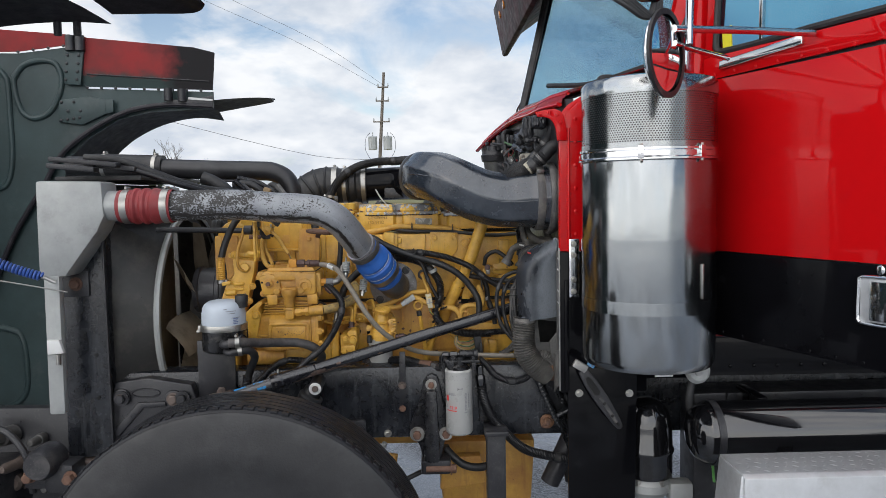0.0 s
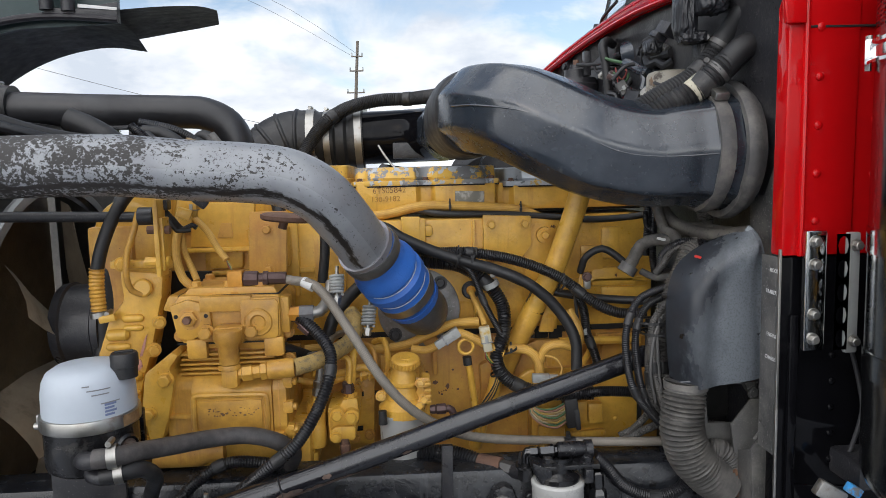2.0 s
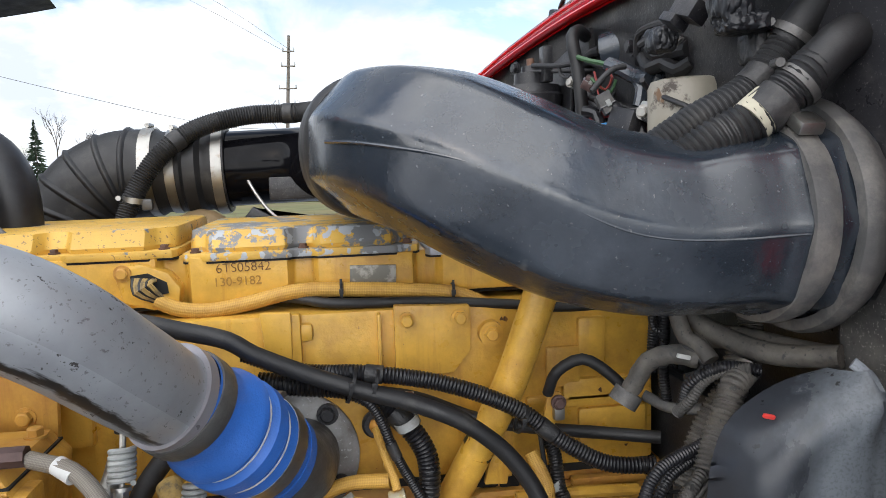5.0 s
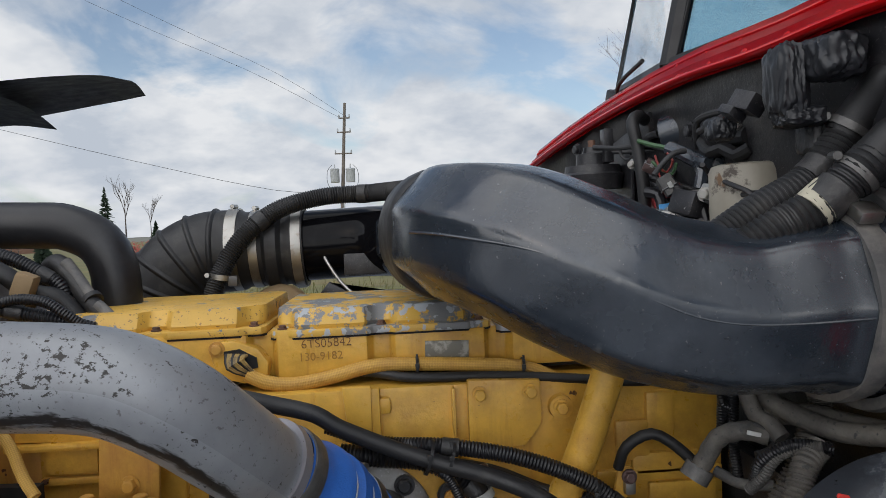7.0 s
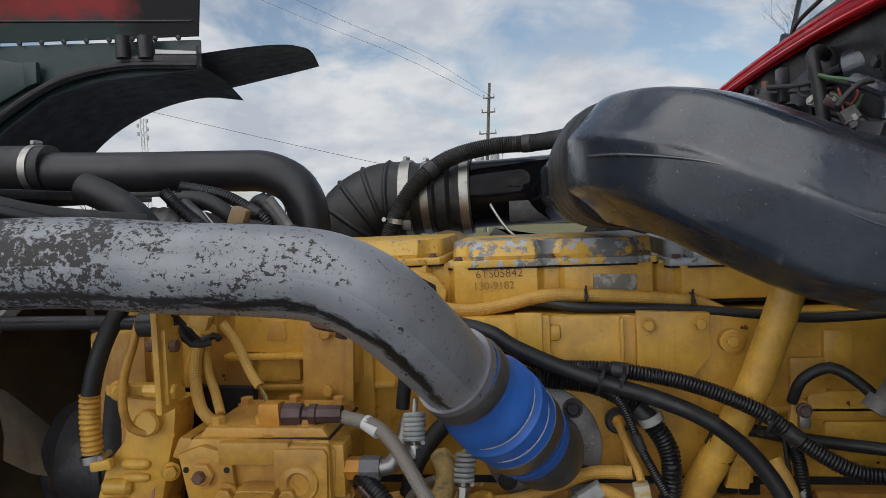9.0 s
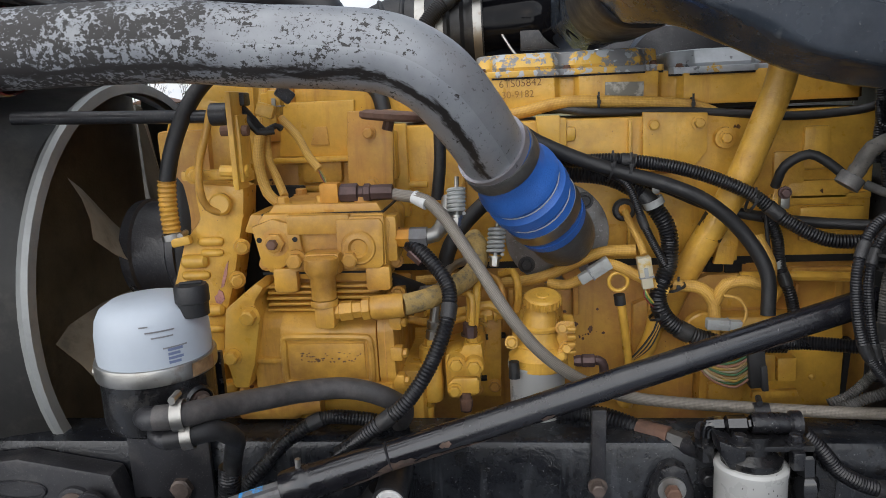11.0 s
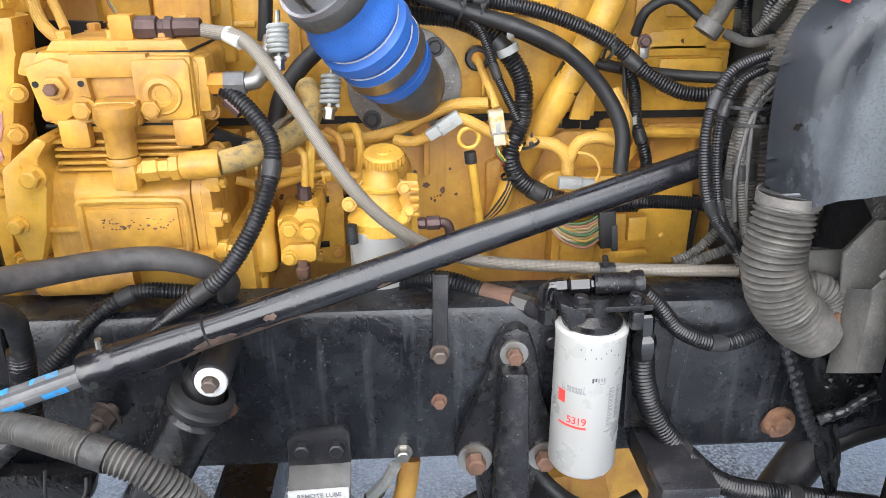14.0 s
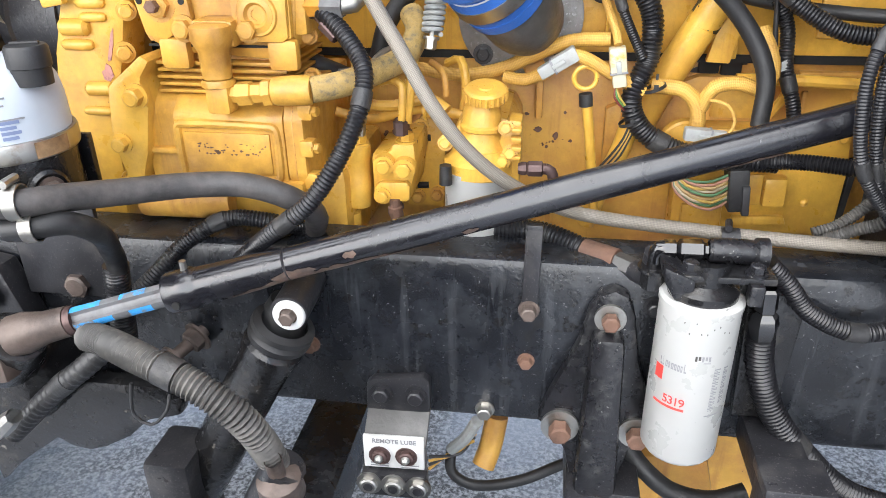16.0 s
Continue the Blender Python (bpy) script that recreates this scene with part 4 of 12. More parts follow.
def front_wheel(x, y, z, R, w):
    t = thing("front_axle", (x, y, z - R), "front axle with a worn black truck tyre", "axle")
    prof = [(0.0, 0.29), (0.004, 0.33), (-0.012, 0.40), (-0.012, 0.46), (-0.002, R - 0.045), (0.002, R - 0.012), (0.006, R - 0.004), (0.014, R - 0.001), (0.03, R)]
    full = prof + [(w - a, r) for a, r in reversed(prof)]
    part("tyre", turned(B(), (x, y, z), (0, 1, 0), full, 96), M["tyre"], t)
    for k in range(5):
        d = 0.055 + k * (w - 0.110) / 4
        g = part("tread_rib", turned(B(), (x, y, z), (0, 1, 0), [(d - 0.012, R - 0.002), (d - 0.011, R + 0.008), (d + 0.011, R + 0.008), (d + 0.012, R - 0.002)], 96), M["tread"], t)
    part("shoulder", turned(B(), (x, y, z), (0, 1, 0), [(0.006, R - 0.003), (0.009, R + 0.003), (0.014, R + 0.006), (0.034, R + 0.007), (0.037, R - 0.002)], 96), M["tread"], t, "wet black shoulder")
    for k in range(110):
        a = (k + 0.5) * math.tau / 110
        part("tread_block", bevel_box(B(), (x + math.cos(a) * (R + 0.007), y + 0.022, z + math.sin(a) * (R + 0.007)), (0.020, 0.024, 0.006), 0.0015, (0, 90 - math.degrees(a), 0)), M["tread"], t)
    part("rim", turned(B(), (x, y, z), (0, 1, 0), [(0.0, 0.292), (0.012, 0.28), (0.05, 0.272), (0.13, 0.26), (0.15, 0.12), (0.12, 0.10), (0.10, 0.0)], 48), M["alu_plate"], t)
    for k in range(10):
        a = k * math.tau / 10
        part("lug_nut", hexbolt(B(), (x + math.cos(a) * 0.14, y + 0.145, z + math.sin(a) * 0.14), (0, -1, 0), 0.016, 0.03), M["chrome"], t)
    return t


AX = front_wheel(-0.60, 2.005, 0.422, 0.555, 0.225)


def steering_shaft():
    a, b, c = Vector((0.30, 3.034, 1.083)), Vector((-0.662, 2.842, 0.840)), Vector((-0.895, 2.797, 0.777))
    d = (a - b).normalized()
    t = thing("steering_shaft", (-0.635, 2.822, 0.85), "black telescoping steering shaft with a splined end", "steering shaft")
    part("outer_tube", rod(B(), b + d * 0.14, a, 0.0228, n=32), M["strut_black"], t, "glossy black tube with rusty scuffs")
    part("socket", turned(B(), b - d * 0.002, d, [(0, 0.017), (0, 0.0285), (0.004, 0.0305), (0.040, 0.031), (0.044, 0.0285), (0.050, 0.028), (0.12, 0.0262), (0.17, 0.0228)], 32), M["strut_black"], t)
    fu, fv, _ = frame_of(d)
    low = math.atan2(Vector((0.0, -0.75, -0.66)).dot(fv), Vector((0.0, -0.75, -0.66)).dot(fu))
    rnd = random.Random(31)
    for s0, s1, half, turn in ((0.075, 0.345, 0.55, 0.30), (0.150, 0.215, 0.35, -0.35), (0.255, 0.275, 0.25, -0.7), (0.775, 0.865, 0.30, 0.25), (0.42, 0.445, 0.2, -0.2)):
        bm = B()
        n = max(6, int((s1 - s0) / 0.008))
        rows = []
        for k in range(n + 1):
            f = k / n
            wide = half * (math.sin(math.pi * min(1, f * 1.02)) ** 0.5) * rnd.uniform(0.72, 1.1) + 0.01
            mid = low + turn + rnd.uniform(-0.06, 0.06)
            s = s0 + (s1 - s0) * f
            rr = (0.0284 if s < 0.05 else 0.0284 - (s - 0.05) * 0.0026 / 0.07 if s < 0.12 else max(0.0230, 0.0262 - (s - 0.12) * 0.068 if s < 0.17 else 0.0230)) + 0.0006
            rows.append([bm.verts.new(b + d * s + (fu * math.cos(mid + wide * g) + fv * math.sin(mid + wide * g)) * rr) for g in (-1, -0.5, 0, 0.5, 1)])
        for p, q in zip(rows, rows[1:]):
            for g in range(4):
                bm.faces.new((p[g], p[g + 1], q[g + 1], q[g]))
        part("rust_scuff", bm, M["scuff"], t, "bare rusty scuff")
    part("weld_ring", turned(B(), b + d * 0.170, d, [(0, 0.022), (0.003, 0.0246), (0.006, 0.022)], 32), M["black_metal"], t)
    part("grease_nipple", rod(B(), b + d * 0.025 + Vector((0, 0, 0.026)), b + d * 0.025 + Vector((0, 0, 0.045)), 0.005, n=8), M["zinc"], t)
    part("set_screw", rod(B(), b + d * 0.022 + Vector((0, -0.033, -0.008)), b + d * 0.022 + Vector((0, -0.02, -0.008)), 0.006, n=10), M["dark_void"], t)
    e = (b - c).normalized()
    u, v, _ = frame_of(e)
    bm = B()
    n = 32
    ring = [0.0185 if i % 8 < 4 else 0.0135 for i in range(n)]
    def lath(bm, p, q, sel, grow):
        lo = [bm.verts.new(p + (u * math.cos(i * math.tau / n) + v * math.sin(i * math.tau / n)) * (ring[i % n] + grow)) for i in sel]
        hi = [bm.verts.new(q + (u * math.cos(i * math.tau / n) + v * math.sin(i * math.tau / n)) * (ring[i % n] + grow)) for i in sel]
        for i in range(len(sel) - 1):
            bm.faces.new((lo[i], lo[i + 1], hi[i + 1], hi[i]))
    lath(bm, c + e * 0.05, b + e * 0.01, list(range(n + 1)), 0.0)
    part("spline", bm, M["spline_steel"], t, "grey splined shaft")
    L = (b - c).length
    for s0, s1, k0 in ((0.36, 0.60, 24), (0.42, 0.66, 0), (0.36, 0.52, 8), (0.72, 0.88, 24), (0.76, 0.90, 0)):
        bm = B()
        lath(bm, c + e * L * s0, c + e * L * s1, list(range(k0, k0 + 4)), 0.0006)
        part("paint_mark", bm, M["blue_tape"], t, "blue paint mark")
    part("spline_seat", turned(B(), c + e * L * 0.33, e, [(0, 0.0), (0, 0.021), (0.02, 0.021), (0.02, 0)], 24), M["brown_fitting"], t)
    part("yoke", turned(B(), c + e * 0.0, e, [(0, 0.0), (0, 0.030), (0.02, 0.031), (0.05, 0.024), (0.09, 0.0225), (0.095, 0.0)], 24), M["worn_iron"], t)
    part("cross_cap", rod(B(), c + Vector((-0.025, -0.036, -0.008)), c + Vector((-0.025, 0.03, -0.008)), 0.0175, n=24), M["zinc"], t)
    part("lower_yoke", bevel_box(B(), c + Vector((-0.05, 0.0, -0.04)), (0.09, 0.06, 0.06), 0.016), M["worn_iron"], t)


steering_shaft()

# --- the truck: cab ---
CAB = thing("cab", (1.6, 3.4, 0.9), "red and black conventional truck cab with chrome trim", "truck cab")
ZB = 1.337
part("side_panel", slab(B(), [(1.86, 1.343), (2.84, 1.343), (2.84, 2.95), (1.86, 2.95)], 2.62, 2.66, bevel=0.006), M["red"], CAB, "glossy red painted cab side")
part("lower_panel", slab(B(), [(1.86, 1.03), (2.84, 1.03), (2.84, 1.340), (1.86, 1.340)], 2.62, 2.66, bevel=0.004), M["black_gloss"], CAB, "glossy black lower cab side")
part("door_sill", slab(B(), [(0.915, 0.885), (2.84, 0.875), (2.84, 1.027), (0.915, 1.027)], 2.62, 2.66, bevel=0.004), M["black_gloss"], CAB, "black riveted door sill")
part("hinge_pillar", slab(B(), [(0.900, 1.343), (0.945, 1.343), (0.952, 2.0), (1.00, 2.40), (1.06, 2.95), (1.00, 2.95), (0.925, 2.40), (0.900, 2.0)], 2.625, 2.70, bevel=0.004), M["red"], CAB)
part("hinge_pillar", slab(B(), [(0.900, 1.030), (0.945, 1.030), (0.945, 1.340), (0.900, 1.340)], 2.625, 2.70, bevel=0.004), M["black_gloss"], CAB)
part("roof_rail", slab(B(), [(1.063, 2.78), (1.857, 2.78), (1.857, 2.95), (1.063, 2.95)], 2.62, 2.68, bevel=0.004), M["red"], CAB)
part("cowl_panel", slab(B(), [(0.64, 1.34), (0.93, 1.34), (0.93, 2.02), (0.64, 1.875)], 2.75, 2.79, bevel=0.004), M["red"], CAB)
part("cowl_lower", slab(B(), [(0.64, 0.845), (0.93, 0.845), (0.93, 1.336), (0.64, 1.336)], 2.75, 2.79, bevel=0.004), M["black_gloss"], CAB)
part("cab_corner", slab(B(), [(2.66, 1.31), (2.76, 1.31), (2.76, 2.02), (2.66, 2.0)], 0.915, 0.935, "x"), M["red"], CAB)
# front of the cab: firewall following the cowl line
line = [(0.456, 2.752, 1.867), (0.420, 2.92, 1.872), (0.392, 3.10, 1.868), (0.372, 3.30, 1.876), (0.350, 3.50, 1.872), (0.318, 3.70, 1.854), (0.276, 3.90, 1.822), (0.240, 4.08, 1.786)]
bm = B()
back = [(x + 0.075, y, z) for x, y, z in line]
for (x0, y0, z0), (x1, y1, z1) in zip(back, back[1:]):
    a = [bm.verts.new(p) for p in ((x0, y0, 1.44), (x1, y1, 1.44), (x1 - 0.06, y1, z1 + 0.032), (x0 - 0.06, y0, z0 + 0.032), (x0 + 0.03, y0, 1.44), (x1 + 0.03, y1, 1.44), (x1 - 0.03, y1, z1 + 0.032), (x0 - 0.03, y0, z0 + 0.032))]
    for q in ((0, 1, 2, 3), (5, 4, 7, 6), (3, 2, 6, 7), (1, 0, 4, 5), (0, 3, 7, 4), (2, 1, 5, 6)):
        bm.faces.new([a[i] for i in q])
bmesh.ops.remove_doubles(bm, verts=bm.verts, dist=1e-5)
part("firewall", bm, M["black_metal"], CAB, "dusty black firewall")
part("firewall_shelf", bevel_box(B(), (0.47, 3.55, 1.435), (0.22, 1.16, 0.012), 0.0), M["black_metal"], CAB)
part("firewall_lower", bevel_box(B(), (0.545, 3.55, 0.99), (0.04, 1.16, 0.88), 0.0), M["black_metal"], CAB)
part("cowl_edge", tube(B(), [(x - 0.006, y, z + 0.012) for x, y, z in line], 0.011, 12, 0.05, flat=0.6), M["red"], CAB, "red riveted cowl edge")
part("cowl_step", tube(B(), [(x + 0.026, y, z + 0.052) for x, y, z in line], 0.007, 10, 0.05, flat=0.7), M["red"], CAB)
wsl = [(0.84, 2.66, 2.02), (0.415, 3.50, 1.945), (0.505, 4.12, 2.00)]


def base_at(y):
    """The windshield's lower edge at a given place across the cab."""
    p, q = (wsl[0], wsl[1]) if y < wsl[1][1] else (wsl[1], wsl[2])
    f = max(0.0, min(1.0, (y - p[1]) / (q[1] - p[1])))
    return tuple(m + (n - m) * f for m, n in zip(p, q))


bm = B()
rows = [[bm.verts.new((x - 0.004, y, z + 0.002)), bm.verts.new((x + 0.006, y, z + 0.034)), bm.verts.new((x + 0.012, y, z + 0.036)), bm.verts.new((x + 0.030, y, z + 0.066)), bm.verts.new(base_at(2.66 + (y - 2.752) * 1.03))] for x, y, z in line]
for r0, r1 in zip(rows, rows[1:]):
    for k in range(4):
        bm.faces.new((r0[k], r1[k], r1[k + 1], r0[k + 1]))
bmesh.ops.solidify(bm, geom=list(bm.faces), thickness=0.008)
part("cowl_top", bm, M["red"], CAB)
for (x0, y0, z0), (x1, y1, z1), nm in ((wsl[0], wsl[1], 0), (wsl[1], wsl[2], 1)):
    bm = B()
    g = [(x0, y0, z0), (x1, y1, z1), (x1 + 0.13, y1, z1 + 0.56), (x0 + 0.14, y0 + (0.04 if nm == 0 else 0), z0 + 0.52)]
    vs = [bm.verts.new(p) for p in g]
    f = bm.faces.new(vs)
    bmesh.ops.solidify(bm, geom=[f], thickness=0.006)
    w = part("windshield", bm, M["glass"], CAB, "blue tinted windshield glass")
    part("gasket", tube(B(), [g[0], g[1]], 0.02, 8), M["rubber"], w)
    part("gasket", tube(B(), [g[1], g[2]], 0.022 if nm == 0 else 0.007, 8), M["rubber"], w)
    part("gasket", tube(B(), [g[3], g[0]], 0.022, 8), M["rubber"], w)
part("pillar", bevel_box(B(), (0.90, 2.68, 2.3), (0.07, 0.06, 0.62), 0.02, (0, 13, 0)), M["red"], CAB)
part("pillar", bevel_box(B(), (0.575, 4.135, 2.28), (0.012, 0.012, 0.62), 0.004, (0, 13, 0)), M["black_gloss"], CAB)
part("roof", bevel_box(B(), (1.95, 3.4, 2.93), (1.95, 1.58, 0.16), 0.07), M["red"], CAB)
part("rear_wall", bevel_box(B(), (2.88, 3.4, 1.9), (0.05, 1.5, 1.95), 0.02), M["red"], CAB)
part("far_side", bevel_box(B(), (1.95, 4.16, 1.45), (1.9, 0.04, 1.1), 0.01), M["red"], CAB)
part("cab_floor", bevel_box(B(), (1.72, 3.39, 0.95), (2.34, 1.48, 0.05), 0.01), M["black_metal"], CAB)
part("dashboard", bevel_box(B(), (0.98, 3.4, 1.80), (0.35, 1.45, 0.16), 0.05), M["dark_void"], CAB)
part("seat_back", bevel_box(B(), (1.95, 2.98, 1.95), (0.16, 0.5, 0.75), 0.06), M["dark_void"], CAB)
part("sun_visor", slab(B(), [(0.345, 2.60), (0.395, 2.335), (0.42, 2.335), (0.50, 2.46), (0.84, 2.70), (0.85, 2.76), (0.55, 2.70)], 2.62, 4.22, bevel=0.010), M["red_dark"], CAB, "dark maroon sun visor")
for k in range(7):
    part("clearance_light", rod(B(), (0.40, 2.8 + k * 0.2, 2.52), (0.355, 2.8 + k * 0.2, 2.515), 0.02, n=10), M["amber"], CAB)
w0, w1 = Vector((0.60, 2.98, 1.985)), Vector((0.50, 3.30, 2.03))
part("wiper", tube(B(), [(0.66, 2.86, 1.99), w0, w1], 0.010, 8), M["rubber"], CAB)
part("wiper", tube(B(), [(0.455, 3.97, 1.965), (0.43, 3.86, 1.985), (0.425, 3.68, 2.0)], 0.005, 8), M["rubber"], CAB)
part("wiper_motor", bevel_box(B(), (0.455, 3.96, 1.968), (0.035, 0.06, 0.035), 0.008, (20, 0, 20)), M["black_metal"], CAB)
part("wiper_pivot", bevel_box(B(), (0.65, 2.88, 1.985), (0.05, 0.07, 0.035), 0.01), M["rubber"], CAB)

# cowl post: red above, black below, with rivets
post = thing("cowl_post", (0.6, 2.78, 0.93), "riveted cowl side post, red above and black below", "cowl post")
bm = B()
slab(bm, [(0.470, ZB), (0.474, 1.78), (0.494, 1.845), (0.540, 1.885), (0.60, 1.905), (0.80, 1.93), (0.80, 1.80), (0.605, 1.795), (0.60, ZB)], 2.745, 2.785, bevel=0.006)
part("red_post", bm, M["red"], post)
part("red_corner", slab(B(), [(0.605, ZB), (0.605, 1.80), (0.80, 1.805), (0.80, ZB)], 2.752, 2.788, bevel=0.004), M["red"], post)
part("corner_fill", slab(B(), [(0.476, 1.74), (0.646, 1.74), (0.646, 1.935), (0.556, 1.908), (0.506, 1.878), (0.481, 1.850)], 2.748, 2.782, bevel=0.003), M["red"], post)
arch = [(0.353, 1.849), (0.394, 1.858), (0.428, 1.861), (0.449, 1.853), (0.463, 1.831), (0.471, 1.787), (0.474, 1.745), (0.436, 1.745), (0.431, 1.785), (0.426, 1.804), (0.415, 1.821), (0.394, 1.831), (0.366, 1.832)]
part("cowl_flange", slab(B(), [(x + 0.026, z) for x, z in arch], 2.732, 2.7435, bevel=0.004), M["red"], post, "rounded red flange of the cowl opening")
for x, z in ((0.374, 1.842), (0.406, 1.847), (0.436, 1.840), (0.449, 1.812)):
    part("flange_rivet", turned(B(), (x + 0.026, 2.732, z), (0, -1, 0), [(0, 0.007), (0.003, 0.006), (0.005, 0)], 10), M["red"], post)
part("panel_seam", bevel_box(B(), (0.590, 2.7445, 1.741), (0.17, 0.003, 0.004), 0.001), M["dark_void"], post)
part("red_bead", rod(B(), (0.505, 2.744, ZB), (0.505, 2.744, 1.79), 0.006, n=8), M["red"], post)
part("black_post", slab(B(), [(0.472, 0.80), (0.470, ZB - 0.002), (0.80, ZB - 0.002), (0.80, 0.80)], 2.750, 2.788, bevel=0.006), M["black_gloss"], post)
part("edge_strip", bevel_box(B(), (0.4685, 2.7455, 1.08), (0.005, 0.005, 0.54), 0.001), M["zinc"], post)
part("corrugated_strip", bevel_box(B(), (0.495, 2.744, 1.02), (0.018, 0.014, 0.42), 0.005), M["black_gloss"], post)
rv = finish("rivet", turned(B(), (0, 0, 0), (0, -1, 0), [(0, 0.0085), (0.003, 0.0075), (0.0055, 0.004), (0.006, 0)], 10), M["red"])
rvb = finish("rivet", turned(B(), (0, 0, 0), (0, -1, 0), [(0, 0.0075), (0.003, 0.0065), (0.005, 0.0035), (0.0055, 0)], 10), M["black_gloss"])


def rivet(me, parent, x, y, z):
    ob = new("rivet", me)
    ob.parent = parent
    ob.location = Vector((x, y, z)) - parent.location
    return ob


for k in range(6):
    rivet(rv, post, 0.531, 2.746, 1.40 + k * 0.085)
    rivet(rv, post, 0.640, 2.753, 1.38 + k * 0.1)
for k in range(7):
    rivet(rvb, post, 0.575, 2.751, 0.85 + k * 0.05)
for k in range(4):
    rivet(rv, post, 0.60 + k * 0.045, 2.746, 1.86)
for k in range(20):
    rivet(rvb, CAB, 0.954 + k * 0.0855, 2.619, 0.920)
shift(post, -0.026, -0.010, 0.0)
rvs = finish("rivet", turned(B(), (0, 0, 0), (-1, 0, 0.3), [(0, 0.0085), (0.002, 0.007), (0.0035, 0.004), (0.004, 0)], 10), M["red"])
for (x0, y0, z0), (x1, y1, z1) in zip(line, line[1:]):
    for k in range(2):
        f = (k + 0.5) / 2
        rivet(rvs, CAB, x0 + (x1 - x0) * f + 0.001, y0 + (y1 - y0) * f, z0 + (z1 - z0) * f + 0.019)
        rivet(rvs, CAB, x0 + (x1 - x0) * f + 0.018, y0 + (y1 - y0) * f + 0.04, z0 + (z1 - z0) * f + 0.048)


def cab_door():
    """The open door, built along x from its hinge and then swung out."""
    t = thing("cab_door", (0.93, 2.60, 1.05), "open red and black truck door with a chrome paddle handle", "door")
    swing = pose(0.93, 2.60, 0, 0, 0, -68)

    def leaf(name, bm, mat, parent=t, label=""):
        bmesh.ops.transform(bm, matrix=swing, verts=bm.verts)
        return part(name, bm, mat, parent, label)

    leaf("outer_skin", slab(B(), [(0.004, 1.345), (0.90, 1.345), (0.90, 1.93), (0.004, 1.93)], 0.0, 0.012, bevel=0.003), M["red"], label="glossy red door skin")
    leaf("upper_skin", slab(B(), [(0.000, 1.931), (0.90, 1.947), (0.90, 2.008), (0.000, 2.008)], -0.004, 0.012, bevel=0.002), M["red"])
    leaf("lower_skin", slab(B(), [(0.004, 1.052), (0.89, 1.052), (0.90, 1.07), (0.90, 1.342), (0.004, 1.342)], 0.0, 0.012, bevel=0.003), M["black_gloss"], label="glossy black lower door skin")
    leaf("inner_panel", slab(B(), [(0.02, 1.07), (0.88, 1.07), (0.88, 2.0), (0.02, 2.0)], 0.013, 0.055, bevel=0.008), M["black_metal"])
    for outline in ([(0.0, 2.010), (0.032, 2.010), (0.085, 2.70), (0.050, 2.70)], [(0.865, 2.010), (0.90, 2.010), (0.90, 2.70), (0.865, 2.70)], [(0.050, 2.702), (0.90, 2.702), (0.90, 2.745), (0.054, 2.745)]):
        leaf("window_surround", slab(B(), outline, -0.002, 0.05, bevel=0.003), M["red"])
    win = leaf("door_window", slab(B(), [(0.045, 2.012), (0.862, 2.012), (0.862, 2.698), (0.094, 2.698)], 0.016, 0.021), M["glass"], label="tinted blue door glass")
    leaf("window_frame", tube(B(), [(0.098, 0.006, 2.69), (0.046, 0.006, 2.045), (0.066, 0.006, 2.020), (0.46, 0.006, 2.022), (0.855, 0.006, 2.022)], 0.012, 8), M["rubber"], win)
    leaf("window_post", bevel_box(B(), (0.243, 0.004, 2.36), (0.013, 0.016, 0.67), 0.003), M["chrome"], win)
    leaf("sticker", bevel_box(B(), (0.088, 0.0135, 2.062), (0.040, 0.003, 0.074), 0.0, (0, -4, 0)), surface("yellow_sticker", (0.7, 0.6, 0.02), 0.5), win, "yellow sticker")
    hf = B()
    tube(hf, [(0.600, -0.006, 1.300), (0.612, -0.006, 1.308), (0.700, -0.006, 1.308), (0.712, -0.006, 1.300), (0.712, -0.006, 1.188), (0.700, -0.006, 1.180), (0.612, -0.006, 1.180), (0.600, -0.006, 1.188), (0.600, -0.006, 1.300)], 0.005, 10)
    hd = leaf("handle_frame", hf, M["chrome"], label="chrome paddle handle surround")
    leaf("handle_cup", bevel_box(B(), (0.656, -0.002, 1.244), (0.104, 0.006, 0.120), 0.002), M["alu_plate"], hd)
    leaf("handle_paddle", bevel_box(B(), (0.672, -0.010, 1.244), (0.070, 0.008, 0.108), 0.003), M["chrome"], hd)
    leaf("door_lock", turned(B(), (0.662, 0, 1.330), (0, -1, 0), [(0, 0.013), (0.006, 0.013), (0.008, 0.008), (0.008, 0)], 16), M["chrome"])
    for k in range(9):
        leaf("rivet", turned(B(), (0.094 + k * 0.0868, 0, 1.066), (0, -1, 0), [(0, 0.006), (0.002, 0.005), (0.003, 0)], 10), M["black_gloss"])
        leaf("rivet", turned(B(), (0.05 + k * 0.0868, -0.004, 1.945), (0, -1, 0), [(0, 0.006), (0.002, 0.005), (0.003, 0)], 10), M["red"])
    for z in (1.16, 1.80):
        leaf("hinge", rod(B(), (-0.008, 0.012, z - 0.05), (-0.008, 0.012, z + 0.05), 0.009, n=12), M["black_metal"])


cab_door()


